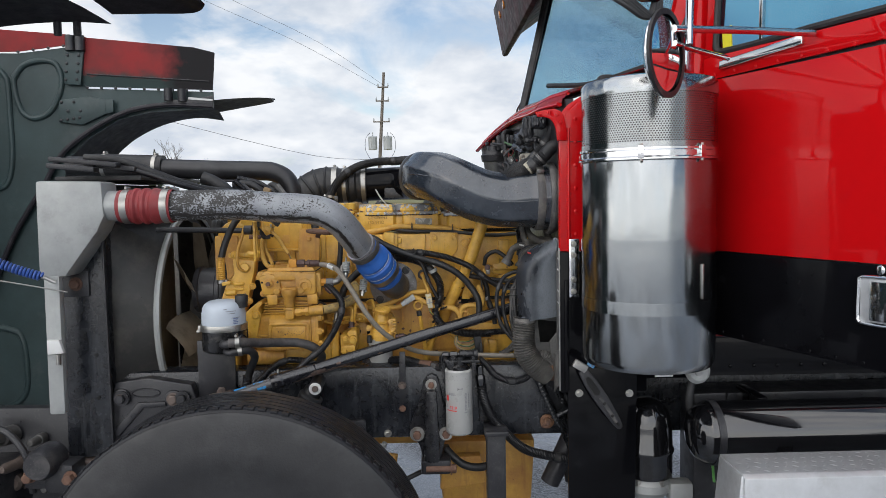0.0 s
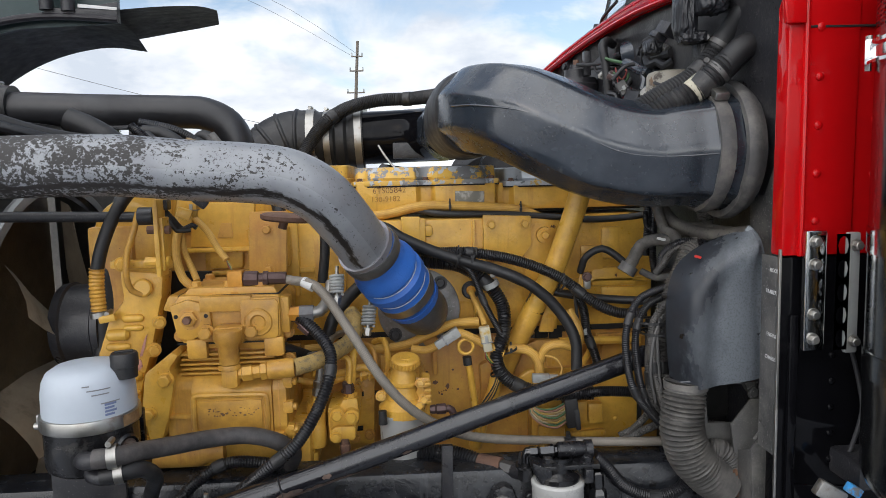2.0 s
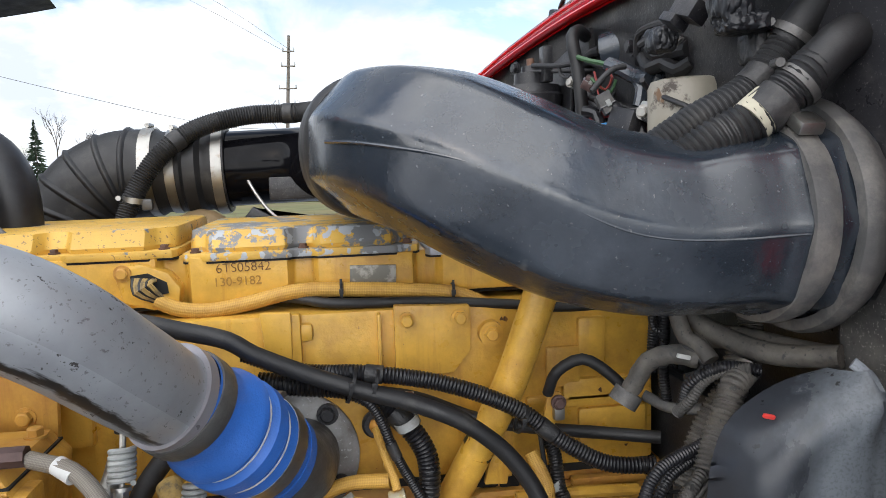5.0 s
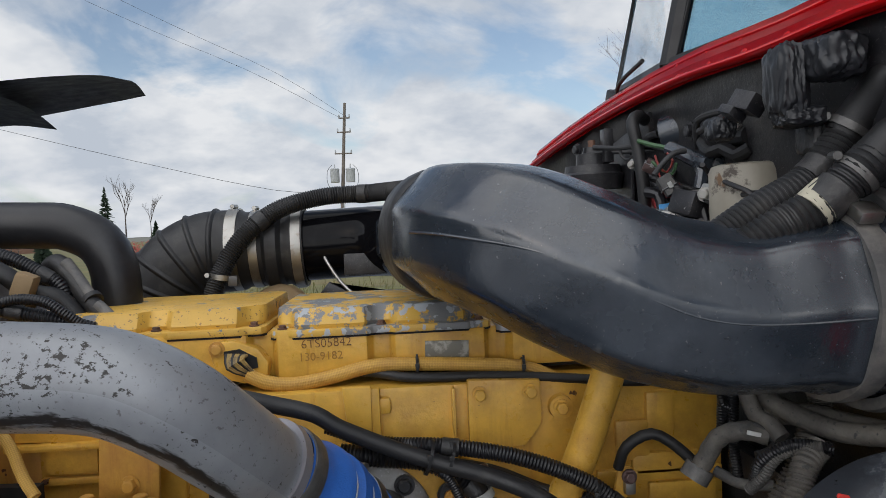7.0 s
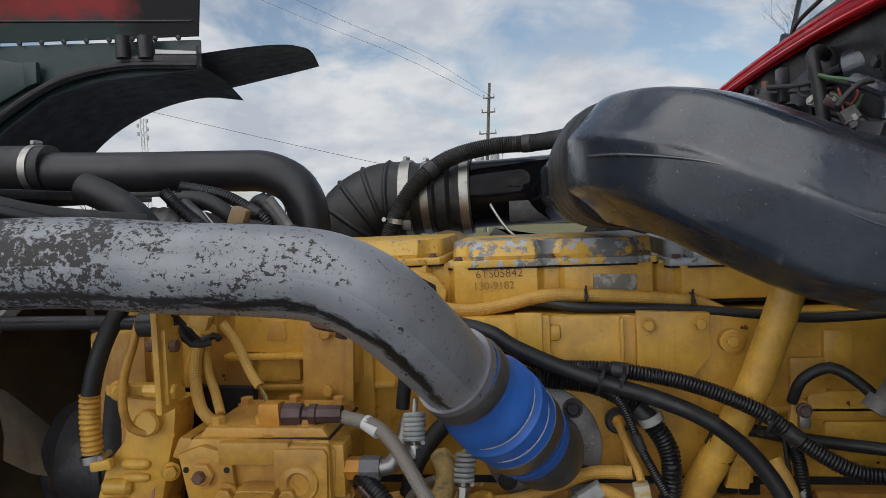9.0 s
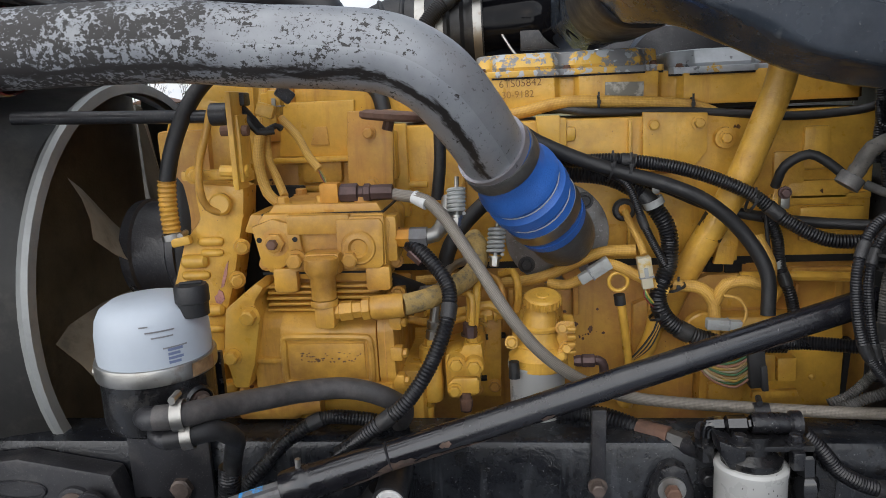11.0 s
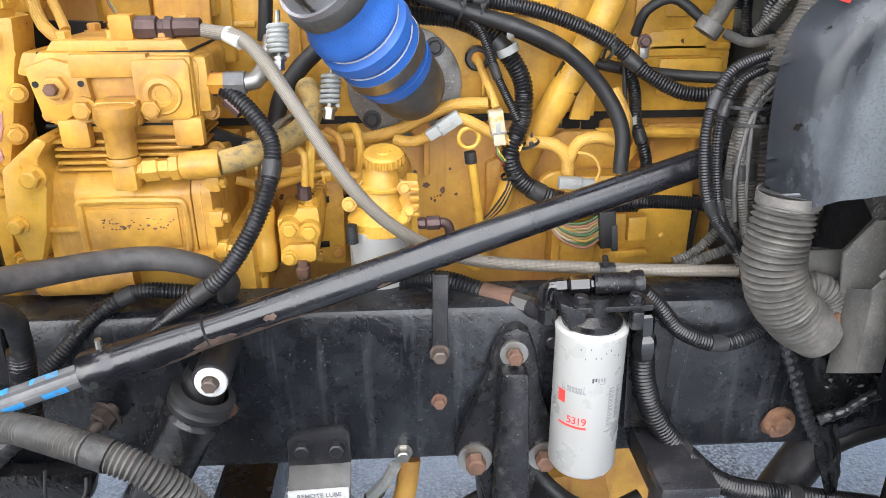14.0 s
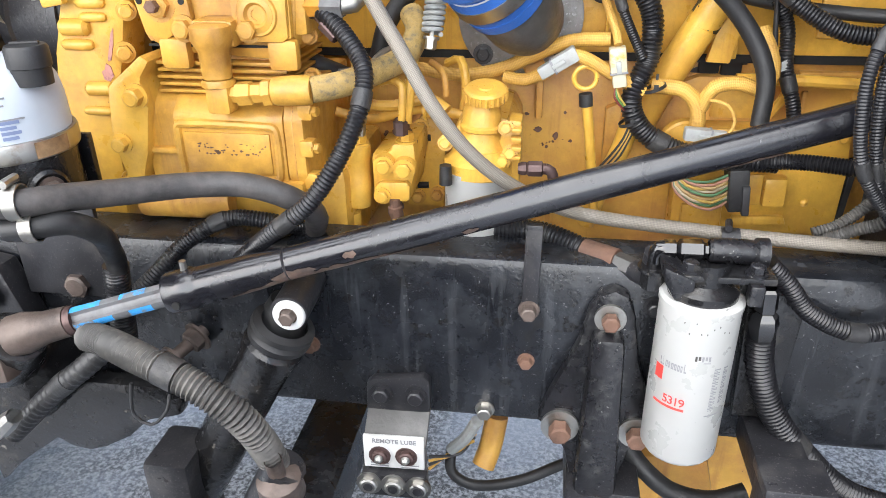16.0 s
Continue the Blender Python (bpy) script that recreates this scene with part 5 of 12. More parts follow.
def air_cleaner(cx, cy, r):
    t = thing("air_cleaner", (cx, cy, 0.95), "polished stainless external air cleaner canister with perforated band", "air cleaner")
    part("canister", turned(B(), (cx, cy, 0.977), (0, 0, 1), [(0, 0), (0, r - 0.03), (0.004, r - 0.012), (0.012, r - 0.006), (0.03, r), (0.675, r), (0.682, r - 0.002), (0.690, r - 0.002), (0.690, 0)], 96), M["steel"], t)
    part("inner_can", turned(B(), (cx, cy, 1.66), (0, 0, 1), [(0, 0), (0, r - 0.012), (0.215, r - 0.012), (0.215, 0)], 64), M["black_metal"], t)
    part("clamp_ring", turned(B(), (cx, cy, 1.652), (0, 0, 1), [(0, r), (0, r + 0.013), (0.005, r + 0.013), (0.010, r + 0.005), (0.026, r + 0.005), (0.030, r + 0.009), (0.036, r + 0.009), (0.038, r)], 96), M["chrome"], t)
    part("lower_band", turned(B(), (cx, cy, 1.688), (0, 0, 1), [(0, r - 0.004), (0, r + 0.001), (0.018, r + 0.001), (0.018, r - 0.004)], 96), M["steel"], t)
    part("top_cap", turned(B(), (cx, cy, 1.856), (0, 0, 1), [(0, r - 0.004), (0, r + 0.002), (0.040, r + 0.002), (0.052, r - 0.006), (0.064, r - 0.06), (0.070, 0)], 96), M["steel"], t)
    bm = B()
    rows, cols, z0, z1 = 22, 160, 1.705, 1.858
    for j in range(rows):
        for i in range(cols):
            off = 0.5 * (j % 2)
            def pt(a, h):
                th = (i + off + a) / cols * math.tau
                return bm.verts.new((cx + math.cos(th) * r, cy + math.sin(th) * r, z0 + (j + h) / rows * (z1 - z0)))
            o = [pt(*p) for p in ((0, 0), (0.5, 0), (1, 0), (1, 0.5), (1, 1), (0.5, 1), (0, 1), (0, 0.5))]
            c = [pt(0.5 + 0.33 * math.cos(math.radians(a)), 0.5 + 0.36 * math.sin(math.radians(a))) for a in (225, 270, 315, 0, 45, 90, 135, 180)]
            for k in range(8):
                bm.faces.new((o[k], o[(k + 1) % 8], c[(k + 1) % 8], c[k]))
    part("perforated_band", bm, M["steel"], t, "perforated stainless screen")
    for a in (-112, -62, 30, 150):
        th = radians(a)
        p = (cx + math.cos(th) * (r + 0.009), cy + math.sin(th) * (r + 0.009), 1.673)
        c = part("clasp", bevel_box(B(), p, (0.012, 0.02, 0.040), 0.003, (0, 0, a)), M["chrome"], t)
        part("clasp_bolt", rod(B(), (p[0], p[1], p[2] - 0.028), (p[0], p[1], p[2] + 0.026), 0.005, n=8), M["zinc"], c)
    part("mount_seam", bevel_box(B(), (cx + 0.115, cy - r * 0.855, 1.27), (0.006, 0.01, 0.11), 0.002, (0, 0, 32)), M["zinc"], t)
    part("drain_tab", bevel_box(B(), (cx + 0.047, cy - 0.03, 0.955), (0.062, 0.006, 0.05), 0.004), M["label_white"], t)
    part("drain_plug", turned(B(), (cx + 0.162, cy - 0.01, 0.945), (0, -1, 0), [(0, 0), (0, 0.038), (0.02, 0.042), (0.03, 0.032), (0.034, 0.030), (0.030, 0.014), (0.036, 0.012), (0.04, 0)], 24), M["clay"], t)
    for z in (1.166, 1.362):
        part("mount_band", turned(B(), (cx, cy, z), (0, 0, 1), [(0, r - 0.002), (0, r + 0.0022), (0.040, r + 0.0022), (0.040, r - 0.002)], 96), M["steel"], t)


air_cleaner(0.695, 2.48, 0.2174)

# chrome mount bracket with holes, between post and canister
bm = B()
slab(bm, [(0.474, 1.168), (0.512, 1.168), (0.512, 1.385), (0.474, 1.385)], 2.706, 2.720, bevel=0.003)
mb_t = thing("mount_bracket", (0.50, 2.715, 1.17), "bright chrome air cleaner mount bracket with lightening holes", "bracket")
part("strap", bm, M["chrome"], mb_t)
holes = B()
zc = [1.196 + 0.041 * k for k in range(5)]
for z in zc:
    o = [holes.verts.new((x, 2.68, z + dz)) for x, dz in ((0.513, -0.0205), (0.525, -0.0205), (0.537, -0.0205), (0.537, 0), (0.537, 0.0205), (0.525, 0.0205), (0.513, 0.0205), (0.513, 0))]
    c = [holes.verts.new((0.525 + 0.0095 * math.cos(radians(a)), 2.68, z + 0.017 * math.sin(radians(a)))) for a in (225, 270, 315, 0, 45, 90, 135, 180)]
    for k in range(8):
        holes.faces.new((o[k], o[(k + 1) % 8], c[(k + 1) % 8], c[k]))
bmesh.ops.solidify(holes, geom=list(holes.faces), thickness=0.006)
part("holed_web", holes, M["chrome"], mb_t)
part("side_plate", bevel_box(B(), (0.548, 2.690, 1.275), (0.022, 0.012, 0.215), 0.004), M["alu_cast"], mb_t)
for z in (1.19, 1.235, 1.325, 1.366):
    part("bolt", hexbolt(B(), (0.490, 2.706, z), (0, -1, 0), 0.008, 0.011), M["zinc"], mb_t)
for z in (1.19, 1.36):
    part("bolt", hexbolt(B(), (0.550, 2.684, z), (0, -1, 0), 0.008, 0.012), M["zinc"], mb_t)


def mirror():
    t = thing("side_mirror", (0.66, 2.0, 1.82), "round convex chrome side mirror on tubular arms", "mirror")
    c = Vector((0.655, 2.0, 1.948))
    d = Vector((0.75, -0.66, 0.0))
    m = look(c, c + d).to_3x3().to_4x4()
    head = part("housing", turned(B(), c - d * 0.03, d, [(0, 0), (0.0, 0.03), (0.012, 0.09), (0.028, 0.112), (0.036, 0.113), (0.036, 0.100)], 40), M["chrome"], t)
    part("rim_gasket", turned(B(), c + d * 0.004, d, [(0, 0.100), (0, 0.1155), (0.008, 0.1155), (0.008, 0.100)], 40), M["rubber"], head)
    part("mirror_glass", turned(B(), c + d * 0.006, d, [(0, 0.102), (0.004, 0.08), (0.007, 0.04), (0.008, 0)], 40), M["mirror"], head)
    part("arm", tube(B(), [(0.692, 2.030, 2.020), (0.732, 2.060, 2.025), (0.952, 2.140, 2.036), (1.150, 2.178, 2.034)], 0.0105, 12), M["chrome"], t)
    part("arm", tube(B(), [(0.693, 2.030, 1.982), (0.804, 2.180, 1.993), (1.015, 2.455, 2.018)], 0.009, 12), M["chrome"], t)
    part("arm", tube(B(), [(0.74, 2.05, 1.98), (0.76, 2.1, 2.2), (0.78, 2.2, 2.5)], 0.011, 12), M["chrome"], t)
    part("foot", bevel_box(B(), (1.079, 2.371, 2.016), (0.33, 0.012, 0.030), 0.005, (0, -3.6, -68)), M["chrome"], t)
    for k in range(4):
        part("cable", tube(B(), [(0.50 + 0.03 * k, 2.05, 2.13 + 0.01 * k), (0.56, 2.02, 2.08 + 0.012 * k), (0.62 + 0.01 * k, 2.03, 2.05), (0.64, 2.04, 2.12 + 0.02 * k), (0.58, 2.05, 2.17)], 0.007, 8), M["rubber"], t)
    part("upper_lamp", turned(B(), (0.62, 2.08, 2.14), (0.2, -0.6, 0.1), [(0, 0), (0, 0.04), (0.05, 0.06), (0.06, 0.05)], 20), M["black_gloss"], t)
    return t


shift(mirror(), -0.066, 0.0, -0.035)

# --- below the cab ---
bp = thing("cowl_lower_panel", (0.7, 2.73, 0.3), "flat black steel panel below the cowl", "panel")
part("plate", slab(B(), [(0.473, 0.25), (0.725, 0.25), (0.735, 0.885), (0.473, 0.905)], 2.735, 2.75, bevel=0.003), M["black_gloss"], bp)
for x, z in ((0.515, 0.80), (0.705, 0.795)):
    part("bolt", hexbolt(B(), (x, 2.735, z), (0, -1, 0), 0.011, 0.008), M["zinc"], bp)


def latch():
    a, b = Vector((0.568, 2.705, 0.91)), Vector((0.712, 2.70, 0.685))
    d = (b - a).normalized()
    s = Vector((d.z, 0, -d.x))
    t = thing("hood_latch", (0.64, 2.7, 0.68), "black rubber hood latch strap hanging loose", "latch")
    lever = [(0.005, -0.016), (0.06, -0.024), (0.14, -0.025), (0.235, -0.017), (0.262, -0.010), (0.268, 0.0), (0.262, 0.010), (0.235, 0.017), (0.14, 0.025), (0.06, 0.024), (0.005, 0.016)]
    at = lambda p, q: ((a + d * p + s * q).x, (a + d * p + s * q).z)
    strap = part("lever", slab(B(), [at(p, q) for p, q in lever], 2.688, 2.706, bevel=0.004), M["black_metal"], t)
    part("slot", slab(B(), [at(p, q) for p, q in ((0.035, -0.007), (0.05, -0.011), (0.105, -0.012), (0.115, 0.0), (0.105, 0.012), (0.05, 0.011), (0.035, 0.007))], 2.6865, 2.690), M["dark_void"], strap)
    part("lever_rib", tube(B(), [(at(p, 0.0)[0], 2.688, at(p, 0.0)[1]) for p in (0.125, 0.18, 0.235)], 0.007, 10), M["rubber_grey"], strap)
    for p in (0.15, 0.205, 0.245):
        part("lever_hole", rod(B(), (at(p, 0)[0], 2.683, at(p, 0)[1]), (at(p, 0)[0], 2.679, at(p, 0)[1]), 0.006, n=12), M["dark_void"], strap)
    part("hook", bevel_box(B(), a + Vector((-0.005, -0.01, 0.012)), (0.055, 0.018, 0.03), 0.004, (0, 32, 0)), M["zinc"], t)
    part("plug", bevel_box(B(), a + Vector((0.035, -0.015, 0.018)), (0.025, 0.02, 0.018), 0.004, (0, 32, 0)), M["blue_tape"], t)
    return t


shift(latch(), -0.060, -0.035, 0.0)


def air_dryer():
    t = thing("air_dryer", (0.85, 2.82, 0.35), "black air dryer canister below the cab", "air dryer")
    part("canister", turned(B(), (0.85, 2.83, 0.50), (0, 0, 1), [(0, 0), (0, 0.090), (0.02, 0.096), (0.09, 0.096), (0.10, 0.102), (0.11, 0.102), (0.12, 0.096), (0.20, 0.094), (0.25, 0.082), (0.285, 0.060), (0.30, 0.035), (0.305, 0)], 40), M["tank_gloss"], t)
    part("base", turned(B(), (0.85, 2.83, 0.42), (0, 0, 1), [(0, 0), (0, 0.07), (0.03, 0.095), (0.06, 0.095), (0.08, 0.08)], 24), M["alu_cast"], t)
    for a in range(6):
        c, s = math.cos(a * math.tau / 6 - 1.2), math.sin(a * math.tau / 6 - 1.2)
        part("bolt", hexbolt(B(), (0.85 + c * 0.085, 2.83 + s * 0.085, 0.48), (0, 0, 1), 0.011, 0.02), M["zinc"], t)
    part("valve", bevel_box(B(), (0.96, 2.78, 0.45), (0.09, 0.07, 0.08), 0.015), M["alu_cast"], t)
    part("pipe_stub", rod(B(), (0.93, 2.76, 0.40), (1.02, 2.72, 0.40), 0.018), M["zinc"], t)
    return t


shift(air_dryer(), -0.048, 0.0, -0.055)
# plain box added to keep the space behind the air tank dark
bb = thing("under_cab_filler", (1.5, 2.86, 0.3), "plain black box behind the air tank", "box")
part("case", bevel_box(B(), (1.55, 2.88, 0.52), (1.15, 0.16, 0.5), 0.012), M["black_metal"], bb)
part("strap", bevel_box(B(), (1.12, 2.795, 0.52), (0.04, 0.012, 0.5), 0.003), M["black_metal"], bb)
hose("rubber_hose", "black hose hanging behind the air cleaner", "hose", M["rubber"], 0.016, [(0.95, 2.72, 0.89), (0.92, 2.70, 0.78), (0.95, 2.70, 0.66), (1.0, 2.74, 0.58)], group="hoses of the engine bay")
hose("air_line", "thin green air line below the cab", "hose", surface("green_line", (0.12, 0.35, 0.08), 0.4), 0.005, [(1.0, 2.66, 0.62), (0.995, 2.66, 0.54), (1.005, 2.67, 0.47)], group="hoses of the engine bay")
tk = thing("air_tank", (1.6, 2.62, 0.62), "glossy black cylindrical air tank under the cab", "air tank")
part("shell", turned(B(), (1.0, 2.62, 0.700), (1, 0, 0), [(0, 0), (0.004, 0.05), (0.02, 0.085), (0.05, 0.106), (0.058, 0.110), (0.075, 0.110), (0.078, 0.112), (1.6, 0.112), (1.65, 0.09), (1.67, 0)], 48), M["tank_gloss"], tk)
for x in (1.075, 2.3):
    part("strap", turned(B(), (x, 2.62, 0.700), (1, 0, 0), [(0, 0.112), (0, 0.116), (0.025, 0.116), (0.025, 0.112)], 48), M["black_metal"], tk)
part("hanger", bevel_box(B(), (1.3, 2.77, 0.78), (0.04, 0.20, 0.06), 0.01), M["black_gloss"], tk)
shift(tk, -0.115, 0.0, -0.024)


def step_box():
    t = thing("step_box", (1.5, 2.35, 0.3), "aluminium diamond tread step box beside the cab", "step")
    part("box", slab(B(), [(2.18, 0.28), (2.18, 0.680), (2.20, 0.690), (2.37, 0.690), (2.37, 0.28)], 0.90, 2.84, "x", bevel=0.004), M["alu_plate"], t)
    part("end_skirt", slab(B(), [(0.855, 0.28), (0.895, 0.686), (0.905, 0.686), (0.905, 0.28)], 2.19, 2.36, bevel=0.002), M["alu_plate"], t)
    for x in (1.2, 2.2):
        part("bracket", bevel_box(B(), (x, 2.65, 0.52), (0.06, 0.60, 0.06), 0.008), M["black_metal"], t)
    bm = B()
    for i in range(64):
        for j in range(5):
            x, y = 0.925 + i * 0.03 + 0.015 * (j % 2), 2.214 + j * 0.034
            a = 0.7 if (i + j) % 2 else -0.7
            c, s = math.cos(a), math.sin(a)
            pts = [(0.011, 0), (0, 0.004), (-0.011, 0), (0, -0.004)]
            lo = [bm.verts.new((x + c * p - s * q, y + s * p + c * q, 0.6905)) for p, q in pts]
            top = bm.verts.new((x, y, 0.6925))
            for k in range(4):
                bm.faces.new((lo[k], lo[(k + 1) % 4], top))
    tagged(part("tread", bm, M["alu_plate"], t, "raised diamond tread"), kind="stuff")


step_box()
bm = B()
bevel_box(bm, (0.205, 2.83, 0.46), (0.075, 0.05, 0.33), 0.008)
bevel_box(bm, (0.205, 2.905, 0.60), (0.075, 0.125, 0.05), 0.008)
bevel_box(bm, (0.205, 2.815, 0.632), (0.09, 0.07, 0.018), 0.004)
solid("support_post", bm, M["black_metal"], "black steel step support hanging from the rail", "bracket")

# --- engine ---
ENG = thing("diesel_engine", (-0.15, 3.45, 0.5), "large yellow inline six diesel engine, paint worn and rusty", "engine")
part("block", slab(slab(B(), [(-0.72, 0.70), (0.43, 0.70), (0.43, 1.083), (-0.72, 1.083)], 3.32, 3.68, bevel=0.008),
                   [(-0.05, 0.86), (0.40, 0.86), (0.40, 1.06), (0.10, 1.06), (-0.05, 1.0)], 3.300, 3.33, bevel=0.006), M["yellow_rusty"], ENG)
part("front_plate", slab(B(), [(-0.86, 0.78), (-0.73, 0.78), (-0.73, 1.385), (-0.86, 1.36)], 3.31, 3.58, bevel=0.01), M["yellow_rusty"], ENG)
part("oil_pan", slab(B(), [(-0.70, 0.42), (0.40, 0.42), (0.42, 0.71), (-0.72, 0.71)], 3.30, 3.55, bevel=0.02), M["yellow_rusty"], ENG)
part("sump", slab(B(), [(0.0, 0.16), (0.40, 0.16), (0.42, 0.45), (-0.03, 0.45)], 3.24, 3.60, bevel=0.02), M["yellow_rusty"], ENG)
part("cylinder_head", slab(B(), [(-0.74, 1.095), (0.405, 1.095), (0.405, 1.384), (-0.74, 1.384)], 3.302, 3.55, bevel=0.008), M["yellow"], ENG)
part("head_ledge", bevel_box(B(), (0.29, 3.302, 1.215), (0.22, 0.02, 0.012), 0.004), M["yellow"], ENG)
part("head_ledge", bevel_box(B(), (-0.60, 3.30, 1.265), (0.27, 0.02, 0.012), 0.004), M["yellow"], ENG)
part("head_gasket", bevel_box(B(), (-0.16, 3.47, 1.089), (1.14, 0.33, 0.014), 0.0), M["dark_void"], ENG)
bm = B()
PLAN = []
for x, y in ((-0.755, 3.385), (-0.745, 3.372), (-0.41, 3.372), (-0.402, 3.394), (-0.368, 3.394), (-0.358, 3.372), (-0.205, 3.372), (-0.195, 3.390), (-0.165, 3.390), (-0.156, 3.372), (0.0, 3.372), (0.008, 3.396), (0.040, 3.396), (0.050, 3.374), (0.385, 3.374), (0.395, 3.385)):
    PLAN.append((x, y))
slab(bm, PLAN + [(0.395, 3.72), (-0.755, 3.72)], 1.388, 1.466, "z", bevel=0.004)
for v in bm.verts:
    if v.co.z > 1.43:
        v.co.z -= (v.co.x + 0.37) * 0.022
COVER = (0.003, -0.028, 0.013)
shift(part("cover_base", bm, M["yellow"], ENG), *COVER)
part("joint", bevel_box(B(), (-0.18, 3.535, 1.398), (1.14, 0.36, 0.007), 0.0), M["dark_void"], ENG)
for k, (x0, x1) in enumerate(((-0.752, -0.378), (-0.372, 0.014), (0.024, 0.392))):
    bm = B()
    z0 = 1.469 - 0.0085 * k
    tilt = 0.0
    xs = [x0, x0 + 0.006, x0 + 0.03, x0 + 0.042, (x0 + x1) / 2 - 0.024, (x0 + x1) / 2 - 0.014, (x0 + x1) / 2 + 0.014, (x0 + x1) / 2 + 0.024, x1 - 0.042, x1 - 0.03, x1 - 0.006, x1]
    ys = [3.39, 3.374, 3.374, 3.367, 3.367, 3.376, 3.376, 3.367, 3.367, 3.374, 3.374, 3.39]
    slab(bm, list(zip(xs, ys)) + [(x1, 3.72), (x0, 3.72)], z0 - 0.003, z0 + 0.010, "z", bevel=0.003)
    ys2 = [3.43, 3.418, 3.405, 3.378, 3.376, 3.402, 3.402, 3.376, 3.378, 3.405, 3.418, 3.43]
    xs2 = [x0 + 0.006, x0 + 0.012, x0 + 0.034, x0 + 0.048, xs[4] - 0.004, xs[5], xs[6], xs[7] + 0.004, x1 - 0.048, x1 - 0.034, x1 - 0.012, x1 - 0.006]
    t = B()
    slab(t, list(zip(xs2, ys2)) + [(x1 - 0.006, 3.70), (x0 + 0.006, 3.70)], z0 + 0.008, z0 + 0.045, "z", bevel=0.009)
    for v in t.verts:
        if v.co.z > z0 + 0.025:
            v.co.y += 0.012 if v.co.y < 3.5 else 0
    graft(bm, t, Matrix())
    v = part("valve_cover", bm, M[("cover_top", "cover_half", "bare_cover")[k]], ENG, ("yellow valve cover with chipped paint", "yellow valve cover flaking to grey metal", "valve cover worn to bare grey metal")[k])
    for f in (0.055, 0.5, 0.945):
        part("cover_bolt", hexbolt(B(), (x0 + (x1 - x0) * f, 3.390, z0 + 0.010), (0, 0, 1), 0.0065, 0.007), M["rust"], v)
    shift(v, *COVER)
    part("seam", slab(B(), [(x + 0.0, y + 0.004) for x, y in zip(xs, ys)] + [(x1, 3.70), (x0, 3.70)], z0 - 0.0065, z0 - 0.0025, "z"), M["dark_void"], v)
# side plate with bolts, ribs and pads on the head
sp = part("side_plate", slab(B(), [(-0.036, 1.392), (0.087, 1.386), (0.087, 1.312), (0.058, 1.276), (-0.036, 1.276)], 3.286, 3.303, bevel=0.003), M["yellow"], ENG)
for x, z in ((-0.016, 1.367), (0.070, 1.367)):
    part("bolt", hexbolt(B(), (x, 3.286, z), (0, -1, 0), 0.0105, 0.012), M["yellow"], sp)
part("boss", rod(B(), (0.122, 3.31, 1.336), (0.122, 3.288, 1.336), 0.022, 0.020, 20), M["yellow"], ENG)
part("bolt", hexbolt(B(), (0.122, 3.288, 1.336), (0, -1, 0), 0.011, 0.012), M["yellow"], ENG)
for x, w, z0, z1 in ((-0.205, 0.045, 1.30, 1.388), (-0.39, 0.006, 1.13, 1.38), (-0.06, 0.006, 1.12, 1.38), (-0.545, 0.085, 1.20, 1.39)):
    part("rib", bevel_box(B(), (x, 3.296, (z0 + z1) / 2), (w, 0.022, z1 - z0), 0.005), M["yellow"], ENG)
for x, z, w, h in ((0.245, 1.27, 0.06, 0.07), (-0.66, 1.34, 0.045, 0.05), (0.33, 1.16, 0.12, 0.07), (0.17, 1.02, 0.09, 0.06)):
    part("pad", bevel_box(B(), (x, 3.300, z), (w, 0.014, h), 0.006), M["yellow"], ENG)
# pump side bracket with bolts
br = part("pipe_bracket", slab(B(), [(-0.615, 1.225), (-0.525, 1.225), (-0.515, 1.42), (-0.605, 1.42)], 3.215, 3.228, bevel=0.003), M["yellow_rusty"], ENG)
for z in (1.278, 1.377):
    part("bolt", hexbolt(B(), (-0.565, 3.215, z), (0, -1, 0), 0.011, 0.012), M["yellow_rusty"], br)
part("shelf", bevel_box(B(), (-0.57, 3.28, 1.33), (0.10, 0.05, 0.10), 0.01), M["yellow"], ENG)
part("pipe_saddle", turned(B(), (-0.50, 3.12, 1.402), (0.1, 0.0, 1), [(0, 0), (0, 0.055), (0.004, 0.06), (0.012, 0.06), (0.016, 0.05), (0.016, 0)], 28), M["rust"], ENG, "rusty round pipe support")
part("saddle_stud", rod(B(), (-0.512, 3.12, 1.385), (-0.506, 3.12, 1.405), 0.010, n=10), M["rust"], ENG)
part("flange", slab(B(), [(-0.797, 1.092), (-0.735, 1.140), (-0.722, 1.130), (-0.742, 1.104), (-0.737, 1.060), (-0.752, 0.990), (-0.768, 0.945), (-0.795, 0.945), (-0.808, 1.010)], 2.998, 3.20, bevel=0.008), M["yellow"], ENG)
part("flange_bolt", hexbolt(B(), (-0.752, 2.998, 1.080), (0, -1, 0), 0.014, 0.018), M["yellow"], ENG)
part("flange_bolt", hexbolt(B(), (-0.790, 2.998, 1.006), (0, -1, 0), 0.012, 0.015), M["yellow"], ENG)
part("lower_case", slab(B(), [(-0.78, 0.80), (-0.46, 0.80), (-0.46, 0.955), (-0.78, 0.955)], 3.06, 3.32, bevel=0.02), M["yellow"], ENG)
part("starter_boss", turned(B(), (-0.80, 3.05, 0.90), (1, 0.02, 0), [(0, 0), (0, 0.035), (0.10, 0.035), (0.11, 0.028), (0.15, 0.026), (0.15, 0)], 20), M["yellow_rusty"], ENG)
